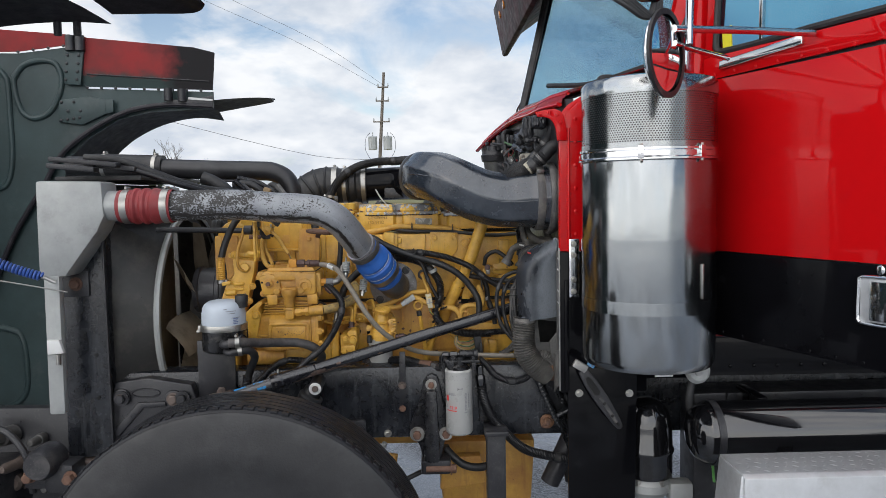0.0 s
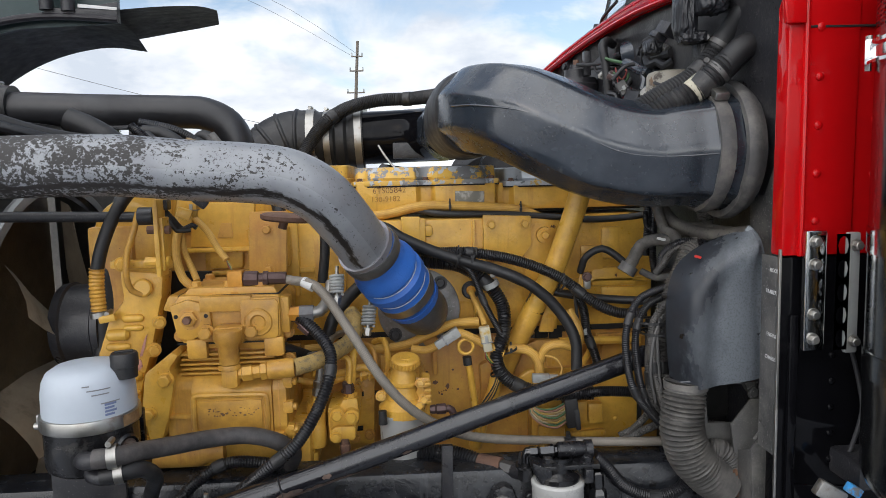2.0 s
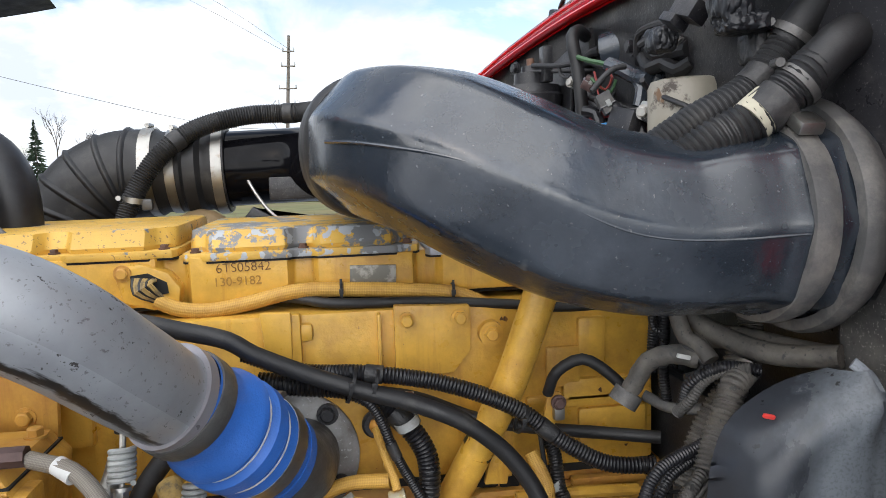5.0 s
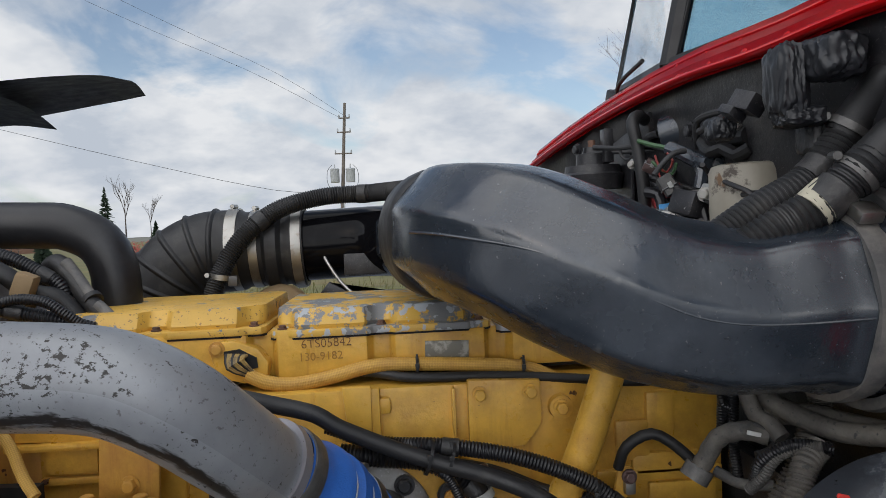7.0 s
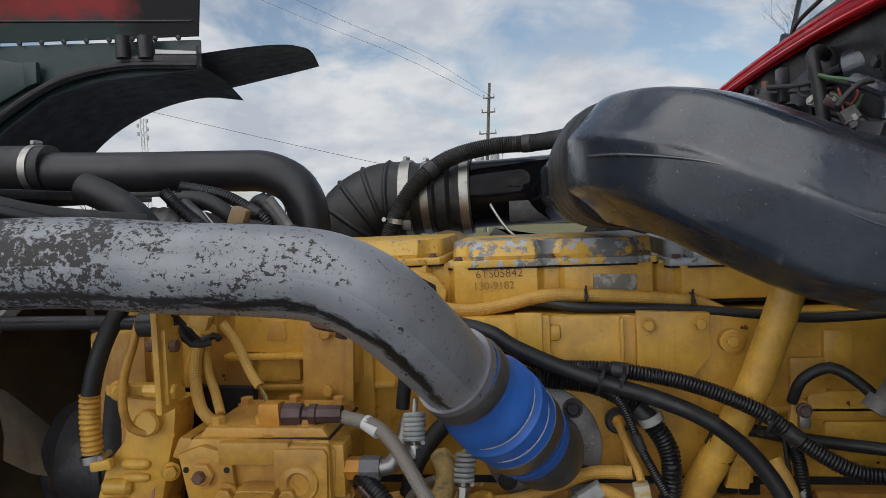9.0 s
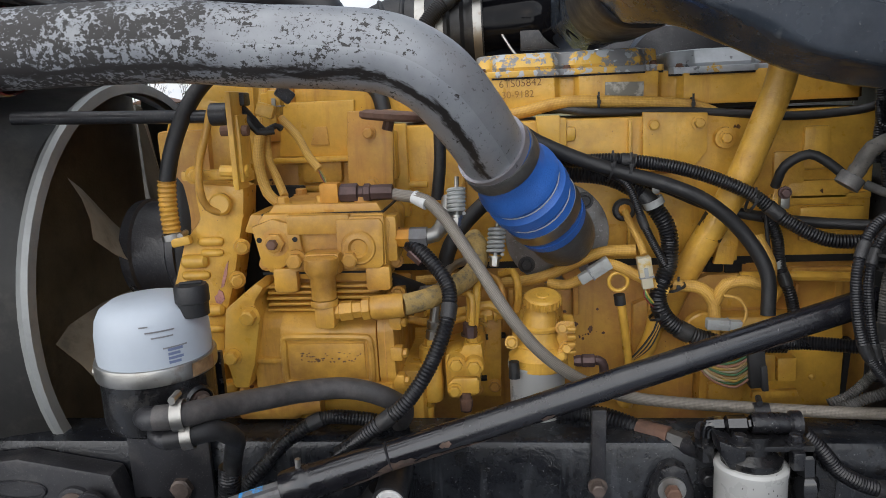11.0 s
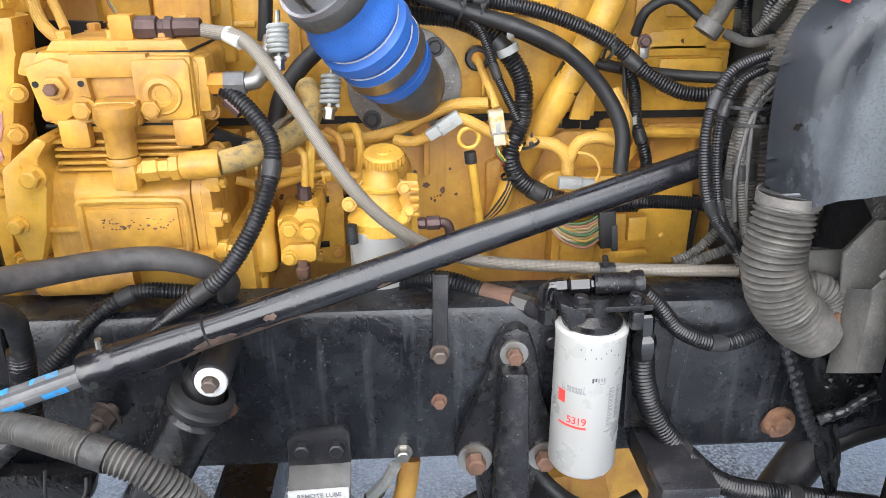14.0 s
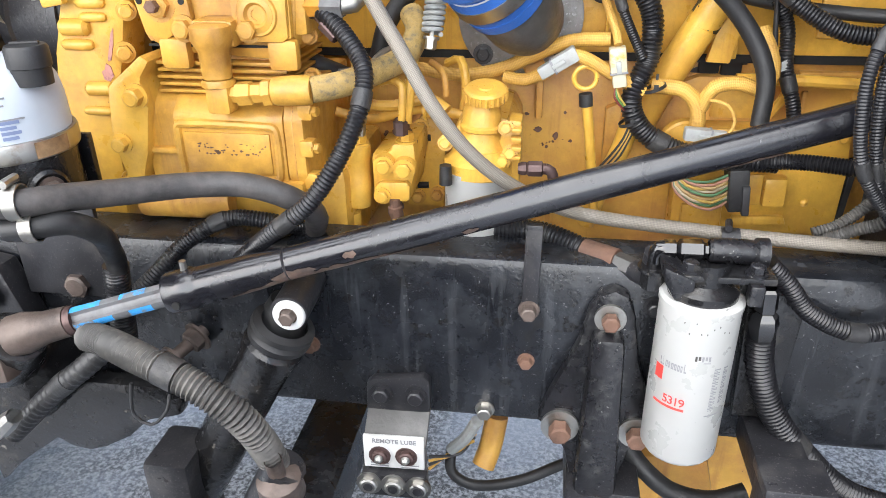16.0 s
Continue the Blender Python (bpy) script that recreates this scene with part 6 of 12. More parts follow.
# oil filter base, filler neck and cap
nb = part("filter_base", turned(B(), (-0.252, 3.085, 0.950), (0, 0, 1), [(0, 0), (0, 0.050), (0.004, 0.054), (0.024, 0.054), (0.030, 0.046), (0.042, 0.040), (0.048, 0.0)], 32), M["yellow"], ENG)
part("base_arm", slab(B(), [(-0.30, 0.965), (-0.20, 0.960), (-0.195, 1.0), (-0.21, 1.03), (-0.285, 1.03), (-0.30, 1.0)], 3.12, 3.31, bevel=0.012), M["yellow"], nb)
part("filler_neck", turned(B(), (-0.250, 3.092, 0.985), (0.03, -0.05, 1), [(0, 0.044), (0.012, 0.040), (0.03, 0.031), (0.066, 0.0285), (0.070, 0.026), (0.085, 0.026)], 28), M["yellow"], nb)
part("neck_ring", turned(B(), (-0.248, 3.090, 1.020), (0.03, -0.05, 1), [(0, 0.030), (0.003, 0.0345), (0.008, 0.0345), (0.011, 0.030)], 28), M["yellow"], nb)
for k in range(4):
    part("lug", bevel_box(B(), (-0.194, 3.068, 0.985 + k * 0.014), (0.016, 0.02, 0.007), 0.003), M["yellow"], nb)
part("black_boot", turned(B(), (-0.296, 3.030, 0.950), (0, 0, 1), [(0, 0.010), (0.03, 0.009), (0.032, 0)], 12), M["rubber"], nb)
fcap = part("filler_cap", turned(B(), (-0.243, 3.088, 1.068), (0.02, -0.25, 1), [(0, 0.026), (0, 0.032), (0.014, 0.032), (0.017, 0.029), (0.018, 0.026), (0.017, 0.012), (0.019, 0.010), (0.019, 0.0)], 32), M["yellow"], nb)
fcu, fcv, fcd = frame_of((0.02, -0.25, 1))
for k in range(22):
    w = fcu * math.cos(k * math.tau / 22) + fcv * math.sin(k * math.tau / 22)
    q = Vector((-0.243, 3.088, 1.068)) + w * 0.032
    part("grip_rib", rod(B(), q + fcd * 0.001, q + fcd * 0.013, 0.0030, 0.0024, n=6), M["yellow"], fcap)
part("oil_filter", turned(B(), (-0.255, 3.085, 0.73), (0, 0, 1), [(0, 0), (0, 0.045), (0.01, 0.05), (0.215, 0.05), (0.222, 0.053), (0.23, 0.053), (0.235, 0.045), (0.24, 0)], 32), M["white"], ENG, "white spin-on oil filter")
for x, y, z in ((-0.210, 3.068, 1.028), (-0.203, 3.068, 0.990), (-0.214, 3.062, 0.978), (-0.30, 3.06, 1.005)):
    part("bolt", hexbolt(B(), (x, y, z), (0, -1, 0.2), 0.009, 0.012), M["yellow"], nb)
part("side_post", slab(B(), [(-0.214, 0.940), (-0.188, 0.938), (-0.187, 1.038), (-0.206, 1.040), (-0.222, 1.004)], 3.072, 3.12, bevel=0.005), M["yellow"], nb)
part("side_fitting", turned(B(), (-0.190, 3.07, 0.965), (1, 0, 0.02), [(0, 0.0085), (0.006, 0.011), (0.012, 0.011), (0.013, 0.0095), (0.016, 0.0125), (0.036, 0.0125), (0.038, 0.009), (0.042, 0.009)], 8), M["brown_fitting"], nb, "oxidised brown fitting")
part("side_elbow", tube(B(), [(-0.150, 3.07, 0.967), (-0.140, 3.07, 0.962), (-0.136, 3.075, 0.948), (-0.136, 3.09, 0.925), (-0.138, 3.12, 0.90)], 0.0085, 12), M["brown_fitting"], nb)
part("plug", turned(B(), (-0.178, 3.305, 1.075), (0, -1, 0), [(0, 0.036), (0.012, 0.034), (0.016, 0.025), (0.016, 0)], 24), M["yellow_rusty"], ENG)
part("plug", hexbolt(B(), (-0.178, 3.29, 1.075), (0, -1, 0), 0.021, 0.012), M["yellow_rusty"], ENG)
# dipstick and fill tube
dt = part("dipstick_tube", tube(B(), [(-0.090, 3.20, 1.045), (-0.082, 3.205, 0.99), (-0.070, 3.22, 0.90), (-0.06, 3.24, 0.82)], 0.0085, 12), M["yellow"], ENG)
part("dipstick_grip", rod(B(), (-0.092, 3.2, 1.05), (-0.0895, 3.2, 1.03), 0.011, n=12), M["rubber"], dt)
bm = B()
tube(bm, [(-0.094 + 0.018 * math.cos(a * math.tau / 16), 3.198, 1.076 + 0.018 * math.sin(a * math.tau / 16)) for a in range(17)], 0.004, 8, 0.006)
part("pull_ring", bm, M["yellow"], dt)
part("fill_tube", tube(B(), [(0.205, 3.22, 1.50), (0.195, 3.22, 1.44), (0.170, 3.225, 1.36), (0.135, 3.235, 1.26), (0.085, 3.25, 1.155), (0.035, 3.27, 1.05), (0.0, 3.29, 0.96)], 0.0265, 24), M["yellow"], ENG, "thick yellow painted tube")
part("fill_tube_chip", tube(B(), [(0.101, 3.247, 1.190), (0.083, 3.251, 1.150)], 0.0268, 24), surface("chipped_yellow_paint", (0.62, 0.32, 0.025), 0.45, chip=(0.02, 0.016, 0.012), chip_at=(0.5, 0.52), chip_scale=55), ENG)
part("tube_bracket", bevel_box(B(), (0.135, 3.29, 1.13), (0.03, 0.02, 0.075), 0.004), M["yellow"], ENG)
# fuel priming block
pr = part("fuel_block", turned(B(), (-0.4525, 3.10, 0.880), (0.02, 0, 1), [(0, 0.0), (0, 0.0205), (0.004, 0.0220), (0.044, 0.0220), (0.048, 0.0205), (0.080, 0.0205), (0.083, 0.0225), (0.104, 0.0225), (0.107, 0.018), (0.108, 0)], 28), M["yellow"], ENG)
part("top_hex", hexbolt(B(), (-0.4485, 3.10, 0.986), (0.05, 0, 1), 0.014, 0.014), M["yellow"], pr)
part("steel_union", turned(B(), (-0.4475, 3.10, 1.000), (0.15, 0, 1), [(0, 0.0125), (0.016, 0.0125), (0.018, 0.010), (0.022, 0.0125), (0.034, 0.0125), (0.036, 0.009), (0.075, 0.0085), (0.075, 0)], 10), M["zinc"], pr, "bright steel union")
for z in (0.945, 0.918):
    part("side_stub", turned(B(), (-0.462, 3.095, z), (-1, -0.05, 0), [(0, 0.0125), (0.026, 0.0125), (0.030, 0.010), (0.030, 0)], 20), M["yellow"], pr)
part("drain_stem", turned(B(), (-0.463, 3.10, 0.884), (-0.05, 0, -1), [(0, 0.0), (0, 0.007), (0.016, 0.007), (0.018, 0.0135), (0.024, 0.0145), (0.052, 0.0145), (0.056, 0.011), (0.075, 0.009)], 16), M["yellow"], pr)
body = part("pump_body", slab(B(), [(-0.424, 0.893), (-0.362, 0.896), (-0.357, 0.935), (-0.352, 0.960), (-0.354, 0.992), (-0.390, 0.991), (-0.394, 0.978), (-0.425, 0.972)], 3.088, 3.21, bevel=0.008), M["yellow"], pr)
part("lower_plate", slab(B(), [(-0.420, 0.897), (-0.366, 0.898), (-0.361, 0.904), (-0.360, 0.926), (-0.366, 0.932), (-0.408, 0.931), (-0.420, 0.920)], 3.074, 3.09, bevel=0.005), M["yellow"], body)
for x, z, r in ((-0.402, 0.958, 0.0165), (-0.370, 0.953, 0.0175)):
    part("boss", turned(B(), (x, 3.09, z), (0.05, -1, 0), [(0, r + 0.002), (0.014, r), (0.016, r - 0.003), (0.016, 0)], 24), M["yellow"], body)
    part("plug", hexbolt(B(), (x, 3.075, z), (0.05, -1, 0), r * 0.74, 0.010), M["yellow"], body)
part("plug", hexbolt(B(), (-0.406, 3.074, 0.908), (0, -1, 0), 0.0105, 0.010), M["yellow"], body)
part("top_hex", hexbolt(B(), (-0.370, 3.105, 0.990), (0.03, 0, 1), 0.0125, 0.014), M["yellow"], body)
part("drain_nut", turned(B(), (-0.389, 3.10, 0.896), (0, 0, -1), [(0, 0.009), (0.012, 0.009), (0.013, 0.012), (0.020, 0.012), (0.022, 0.009), (0.028, 0.011), (0.040, 0.011), (0.042, 0)], 10), M["brown_fitting"], body)
bp_ = part("fuel_plate", slab(B(), [(-0.392, 0.838), (-0.326, 0.838), (-0.320, 1.012), (-0.365, 1.004), (-0.380, 0.97)], 3.205, 3.217, bevel=0.003), M["yellow"], ENG)
for x, z in ((-0.358, 0.965), (-0.363, 0.878)):
    part("plate_slot", tube(B(), [(x - 0.009, 3.204, z), (x + 0.010, 3.204, z + 0.001)], 0.0058, 10), M["dark_void"], bp_)
for x, z, m in ((-0.364, 0.985, "yellow"), (-0.373, 0.856, "yellow_rusty"), (-0.338, 0.862, "yellow_rusty")):
    part("bolt", hexbolt(B(), (x, 3.205, z), (0, -1, 0), 0.0105, 0.010), M[m], bp_)
part("steel_line", tube(B(), [(-0.436, 3.10, 1.075), (-0.430, 3.12, 1.095), (-0.41, 3.2, 1.115), (-0.36, 3.24, 1.12)], 0.0085, 10), M["zinc"], ENG)
part("yellow_line", tube(B(), [(-0.369, 3.105, 1.02), (-0.362, 3.12, 1.09), (-0.36, 3.2, 1.15), (-0.33, 3.24, 1.16)], 0.0085, 10), M["yellow"], ENG)
part("yellow_line", tube(B(), [(-0.46, 3.12, 1.045), (-0.40, 3.15, 1.035), (-0.34, 3.16, 1.045), (-0.31, 3.15, 1.03)], 0.009, 10), M["yellow"], ENG)
part("yellow_line", tube(B(), [(-0.32, 3.22, 1.09), (-0.295, 3.2, 1.10), (-0.285, 3.19, 1.06), (-0.29, 3.19, 1.02)], 0.0075, 10), M["yellow"], ENG)
# electronics box and rear details
ec = part("control_module", slab(B(), [(0.075, 0.790), (0.351, 0.800), (0.352, 0.905), (0.345, 0.985), (0.075, 0.985)], 3.250, 3.31, bevel=0.008), M["yellow"], ENG)
part("module_step", slab(B(), [(0.175, 0.815), (0.268, 0.819), (0.262, 0.835), (0.178, 0.830)], 3.238, 3.252, bevel=0.003), M["yellow"], ec)
part("module_step", slab(B(), [(0.090, 0.80), (0.160, 0.80), (0.158, 0.855), (0.090, 0.850)], 3.236, 3.252, bevel=0.006), M["yellow"], ec)
part("round_boss", turned(B(), (0.082, 3.252, 0.955), (0, -1, 0), [(0, 0.046), (0.012, 0.044), (0.015, 0.040), (0.015, 0)], 28), M["yellow"], ec)
part("module_box", bevel_box(B(), (0.234, 3.236, 0.885), (0.036, 0.034, 0.050), 0.005, (0, -2, 0)), M["yellow"], ec)
part("module_box", bevel_box(B(), (0.203, 3.240, 0.886), (0.024, 0.026, 0.056), 0.004, (0, -2, 0)), M["yellow"], ec)
part("dome", turned(B(), (0.294, 3.250, 0.858), (0, -1, 0), [(0, 0.007), (0.002, 0.006), (0.004, 0.003), (0.0045, 0)], 14), M["yellow"], ec)
part("joint_gap", bevel_box(B(), (0.358, 3.262, 0.87), (0.010, 0.02, 0.13), 0.0, (0, 3, 0)), M["dark_void"], ec)
cn = part("connector", bevel_box(B(), (0.166, 3.205, 0.900), (0.032, 0.050, 0.074), 0.004, (0, -6, 0)), M["rubber"], ec, "dusty black connector")
part("connector_latch", bevel_box(B(), (0.178, 3.180, 0.885), (0.012, 0.012, 0.052), 0.003, (0, -6, 0)), M["wire"], cn)
wire_mats = [surface("wire_green", (0.06, 0.13, 0.06), 0.6), surface("wire_tan", (0.30, 0.20, 0.09), 0.6), surface("wire_pale", (0.34, 0.29, 0.20), 0.6), surface("wire_pink", (0.26, 0.13, 0.09), 0.6), surface("wire_yellow", (0.34, 0.22, 0.05), 0.6)]
for k in range(12):
    f = k / 11
    part("wire", tube(B(), [(0.152, 3.196 - 0.004 * (k % 2), 0.925 - 0.048 * f), (0.125, 3.188 - 0.006 * (k % 3), 0.914 - 0.046 * f), (0.098 - 0.008 * f, 3.186 - 0.005 * (k % 2), 0.912 - 0.036 * f), (0.078 - 0.014 * f, 3.198, 0.914 - 0.016 * f), (0.076 - 0.010 * f, 3.212, 0.935)], 0.0024, 7), wire_mats[(k * 3) % 5], ec)
for x, z in ((0.33, 0.975), (0.31, 0.93), (0.135, 0.825)):
    part("bolt", hexbolt(B(), (x, 3.250, z), (0, -1, 0), 0.008, 0.008), M["yellow"], ec)
# places where the paint has flaked down to black iron
def flake(x, z, w, h, seed, y=3.3190, mat="dark_flake"):
    rnd = random.Random(seed)
    q = [(x + w * rnd.uniform(0.6, 1.1) * math.cos(k * math.tau / 13), z + h * rnd.uniform(0.55, 1.1) * math.sin(k * math.tau / 13)) for k in range(13)]
    part("flaked_patch", slab(B(), q, y - 0.0008, y + 0.004), M[mat], ENG)


for k, (x, z, w, h) in enumerate(((0.258, 1.045, 0.017, 0.020), (0.322, 1.050, 0.030, 0.008), (0.105, 1.066, 0.020, 0.007), (0.122, 1.046, 0.009, 0.010), (0.170, 1.000, 0.010, 0.009), (0.385, 1.02, 0.012, 0.02), (0.15, 1.078, 0.03, 0.006), (0.225, 1.085, 0.035, 0.005))):
    flake(x, z, w, h, k)
for k, (x, z, w, h) in enumerate(((-0.168, 0.952, 0.008, 0.006), (-0.135, 0.941, 0.006, 0.009), (-0.189, 0.981, 0.004, 0.004), (-0.151, 0.920, 0.003, 0.004), (-0.120, 0.985, 0.003, 0.003), (-0.108, 0.932, 0.004, 0.003))):
    flake(x, z, w, h, k + 20, mat="rust")
part("rear_line", tube(B(), [(0.15, 3.26, 1.065), (0.25, 3.26, 1.065), (0.36, 3.26, 1.06)], 0.010, 10), M["yellow"], ENG)
part("rear_line", tube(B(), [(0.235, 3.26, 1.065), (0.23, 3.27, 1.03), (0.215, 3.28, 1.0)], 0.008, 10), M["yellow"], ENG)
part("bell_housing", slab(B(), [(0.43, 0.60), (0.62, 0.62), (0.62, 1.15), (0.43, 1.25)], 3.12, 3.70, bevel=0.03), M["black_metal"], ENG)
# turbo and manifold seen behind the covers
part("exhaust_elbow", tube(B(), [(-0.36, 3.80, 1.36), (-0.375, 3.80, 1.455), (-0.42, 3.81, 1.49), (-0.50, 3.82, 1.44)], 0.043, 20), M["tan"], ENG, "tan cast exhaust elbow")
part("turbo_housing", turned(B(), (0.05, 3.90, 1.45), (0, 1, 0), [(0, 0), (0, 0.10), (0.05, 0.14), (0.12, 0.12), (0.14, 0)], 28), M["black_metal"], ENG)
# engine serial marks and plate
lettering("serial_mark", "6TS05842", 0.0215, pose(-0.315, 3.3425, 1.4515, 90, -1, 0), M["ink_brown"], ENG, 0.0004, -0.0003)
lettering("serial_mark", "130-9182", 0.020, pose(-0.320, 3.3425, 1.4295, 90, -1, 0), surface("faded_marker", (0.36, 0.19, 0.03), 0.6), ENG)
part("data_plate", bevel_box(B(), (-0.064, 3.341, 1.437), (0.076, 0.004, 0.030), 0.001, (0, 2, 0)), surface("worn_data_plate", (0.20, 0.19, 0.16), 0.5, metal=0.4, dirt=(0.4, 0.38, 0.33), dirt_at=(0.5, 0.6), dirt_scale=40), ENG)
ws = part("plug_housing", slab(B(), [(-0.469, 1.455), (-0.455, 1.472), (-0.427, 1.473), (-0.387, 1.457), (-0.369, 1.432), (-0.372, 1.406), (-0.412, 1.397), (-0.458, 1.411)], 3.335, 3.374, bevel=0.006), M["yellow"], ENG)
part("recess", slab(B(), [(-0.443, 1.455), (-0.417, 1.458), (-0.389, 1.442), (-0.387, 1.425), (-0.414, 1.420), (-0.441, 1.430)], 3.332, 3.3345), M["dark_void"], ws)
for k in range(9):
    f = k / 8
    part("wire", tube(B(), [(-0.439 + 0.034 * f, 3.331, 1.451 - 0.004 * f), (-0.435 + 0.026 * f, 3.318 - 0.006 * math.sin(f * 3), 1.429 + 0.014 * f), (-0.398 + 0.004 * f, 3.328, 1.410 + 0.008 * f)], 0.0030, 6), M["fabric"] if k % 3 else M["rubber"], ws)
part("bolt", hexbolt(B(), (-0.455, 3.335, 1.459), (0, -1, 0), 0.010, 0.008), M["yellow_rusty"], ws)

# --- air compressor on the engine side ---
AC = thing("air_compressor", (-0.61, 3.1, 0.95), "yellow painted air compressor bolted to the engine", "compressor")
bm = B()
slab(bm, [(-0.72, 1.168), (-0.70, 1.14), (-0.52, 1.13), (-0.495, 1.15), (-0.488, 1.235), (-0.50, 1.252), (-0.71, 1.256), (-0.725, 1.235)], 3.022, 3.20, bevel=0.008)
hd = part("compressor_head", bm, M["yellow_oily"], AC)
part("lug", slab(B(), [(-0.75, 1.222), (-0.70, 1.212), (-0.70, 1.252), (-0.735, 1.255)], 3.03, 3.14, bevel=0.007), M["yellow_oily"], hd)
part("boss_plate", bevel_box(B(), (-0.61, 3.018, 1.236), (0.11, 0.02, 0.034), 0.005), M["yellow_oily"], hd)
part("boss_plate", bevel_box(B(), (-0.535, 3.018, 1.205), (0.080, 0.018, 0.088), 0.012), M["yellow_oily"], hd)
part("foot_lug", bevel_box(B(), (-0.675, 3.018, 1.14), (0.044, 0.022, 0.044), 0.008), M["yellow_oily"], hd)
part("foot_lug", bevel_box(B(), (-0.512, 3.018, 1.14), (0.044, 0.022, 0.044), 0.008), M["yellow_oily"], hd)
part("face_rib", slab(B(), [(-0.715, 1.188), (-0.70, 1.168), (-0.655, 1.166), (-0.655, 1.176), (-0.695, 1.178), (-0.705, 1.192)], 3.012, 3.026, bevel=0.003), M["yellow_oily"], hd)
part("corner_post", bevel_box(B(), (-0.493, 3.05, 1.205), (0.03, 0.05, 0.08), 0.007), M["yellow_oily"], hd)
part("top_plate", slab(B(), [(-0.705, 1.252), (-0.50, 1.250), (-0.51, 1.268), (-0.69, 1.270)], 3.03, 3.19, bevel=0.004), M["yellow_rusty"], AC)
for x, y in ((-0.68, 3.05), (-0.61, 3.05), (-0.54, 3.05), (-0.68, 3.16), (-0.6, 3.17), (-0.52, 3.16)):
    part("bolt", hexbolt(B(), (x, y, 1.268), (0, 0, 1), 0.011, 0.012), M["yellow_rusty"], AC)
part("nut", hexbolt(B(), (-0.687, 3.012, 1.207), (0, -1, 0), 0.018, 0.012), M["yellow_rusty"], AC)
part("stud", hexbolt(B(), (-0.687, 3.000, 1.207), (0, -1, 0), 0.009, 0.014), M["rust"], AC)
part("port", turned(B(), (-0.541, 3.006, 1.196), (0, -1, 0), [(0, 0.026), (0.006, 0.024), (0.008, 0.017), (0.003, 0.013), (0.003, 0.008), (0.0, 0.008), (0.0, 0)], 28), M["yellow_oily"], AC)
for x in (-0.715, -0.652):
    part("hole", rod(B(), (x, 3.012, 1.212), (x, 3.0085, 1.212), 0.0045, n=12), M["dark_void"], AC)
part("hole", rod(B(), (-0.676, 3.0135, 1.138), (-0.676, 3.012, 1.138), 0.010, n=14), M["dark_void"], AC)
part("unloader", turned(B(), (-0.602, 2.985, 1.188), (0, 0, -1), [(0, 0), (0, 0.022), (0.004, 0.029), (0.022, 0.030), (0.032, 0.025), (0.038, 0.0215), (0.074, 0.021), (0.078, 0.018), (0.084, 0.018)], 28), M["yellow_oily"], AC)
part("unloader_back", bevel_box(B(), (-0.602, 3.010, 1.172), (0.064, 0.05, 0.040), 0.012), M["yellow_oily"], AC)
part("collar", turned(B(), (-0.602, 2.985, 1.112), (0, 0, -1), [(0, 0.0215), (0.004, 0.0235), (0.010, 0.0235), (0.012, 0.018)], 28), M["yellow_oily"], AC)
for x in (-0.652, -0.556):
    part("bolt", hexbolt(B(), (x, 3.006, 1.176), (0, -1, 0), 0.014, 0.014), M["yellow_oily"], AC)
part("unloader_flange", slab(B(), [(-0.67, 1.185), (-0.54, 1.185), (-0.55, 1.165), (-0.66, 1.165)], 3.005, 3.024, bevel=0.006), M["yellow_oily"], AC)
for k in range(5):
    part("fin", bevel_box(B(), (-0.615, 3.11, 1.124 - k * 0.0105), (0.205 - 0.004 * (k % 2), 0.17, 0.0048), 0.0015), M["yellow_oily"], AC)
part("fin_core", bevel_box(B(), (-0.615, 3.12, 1.10), (0.18, 0.15, 0.075), 0.006), M["yellow_rusty"], AC)
CY = 3.0
bm = B()
slab(bm, [(3.26, 0.930), (CY + 0.030, 0.930), (CY + 0.018, 0.940), (CY + 0.016, 1.050), (CY + 0.022, 1.066), (CY + 0.040, 1.080), (CY + 0.070, 1.087), (3.26, 1.087)], -0.750, -0.492, "x", bevel=0.004)
part("housing", bm, M["yellow_oily"], AC)
bm = B()
slab(bm, [(3.10, 0.938), (CY + 0.006, 0.938), (CY, 0.944), (CY, 1.048), (CY + 0.006, 1.058), (CY + 0.024, 1.074), (CY + 0.05, 1.084), (3.10, 1.084)], -0.692, -0.520, "x", bevel=0.005)
part("front_face", bm, M["yellow_oily"], AC)
bm = B()
ring = [(-0.686, 0.962), (-0.686, 1.034), (-0.680, 1.040), (-0.538, 1.038), (-0.532, 1.032), (-0.532, 0.962), (-0.538, 0.956), (-0.680, 0.956)]
tube(bm, [(x, CY, z) for x, z in ring + ring[:2]], 0.0065, 8, 0.006)
part("plate_frame", bm, M["yellow_oily"], AC)
part("cover_plate", slab(B(), [(-0.676, 0.966), (-0.542, 0.966), (-0.542, 1.028), (-0.676, 1.028)], CY - 0.0035, CY + 0.003, bevel=0.002), M["yellow_oily"], AC)
part("rib", bevel_box(B(), (-0.722, CY + 0.020, 0.992), (0.062, 0.022, 0.010), 0.004), M["yellow_oily"], AC)
for x in (-0.655, -0.545):
    part("casting_pad", bevel_box(B(), (x, CY + 0.004, 0.941), (0.036, 0.020, 0.024), 0.006), M["yellow_oily"], AC)
part("end_cap", slab(B(), [(3.24, 0.935), (CY + 0.020, 0.935), (CY + 0.006, 0.946), (CY - 0.002, 0.965), (CY - 0.002, 1.050), (CY + 0.008, 1.072), (CY + 0.03, 1.088), (3.24, 1.09)], -0.519, -0.489, "x", bevel=0.005), M["yellow_oily"], AC)
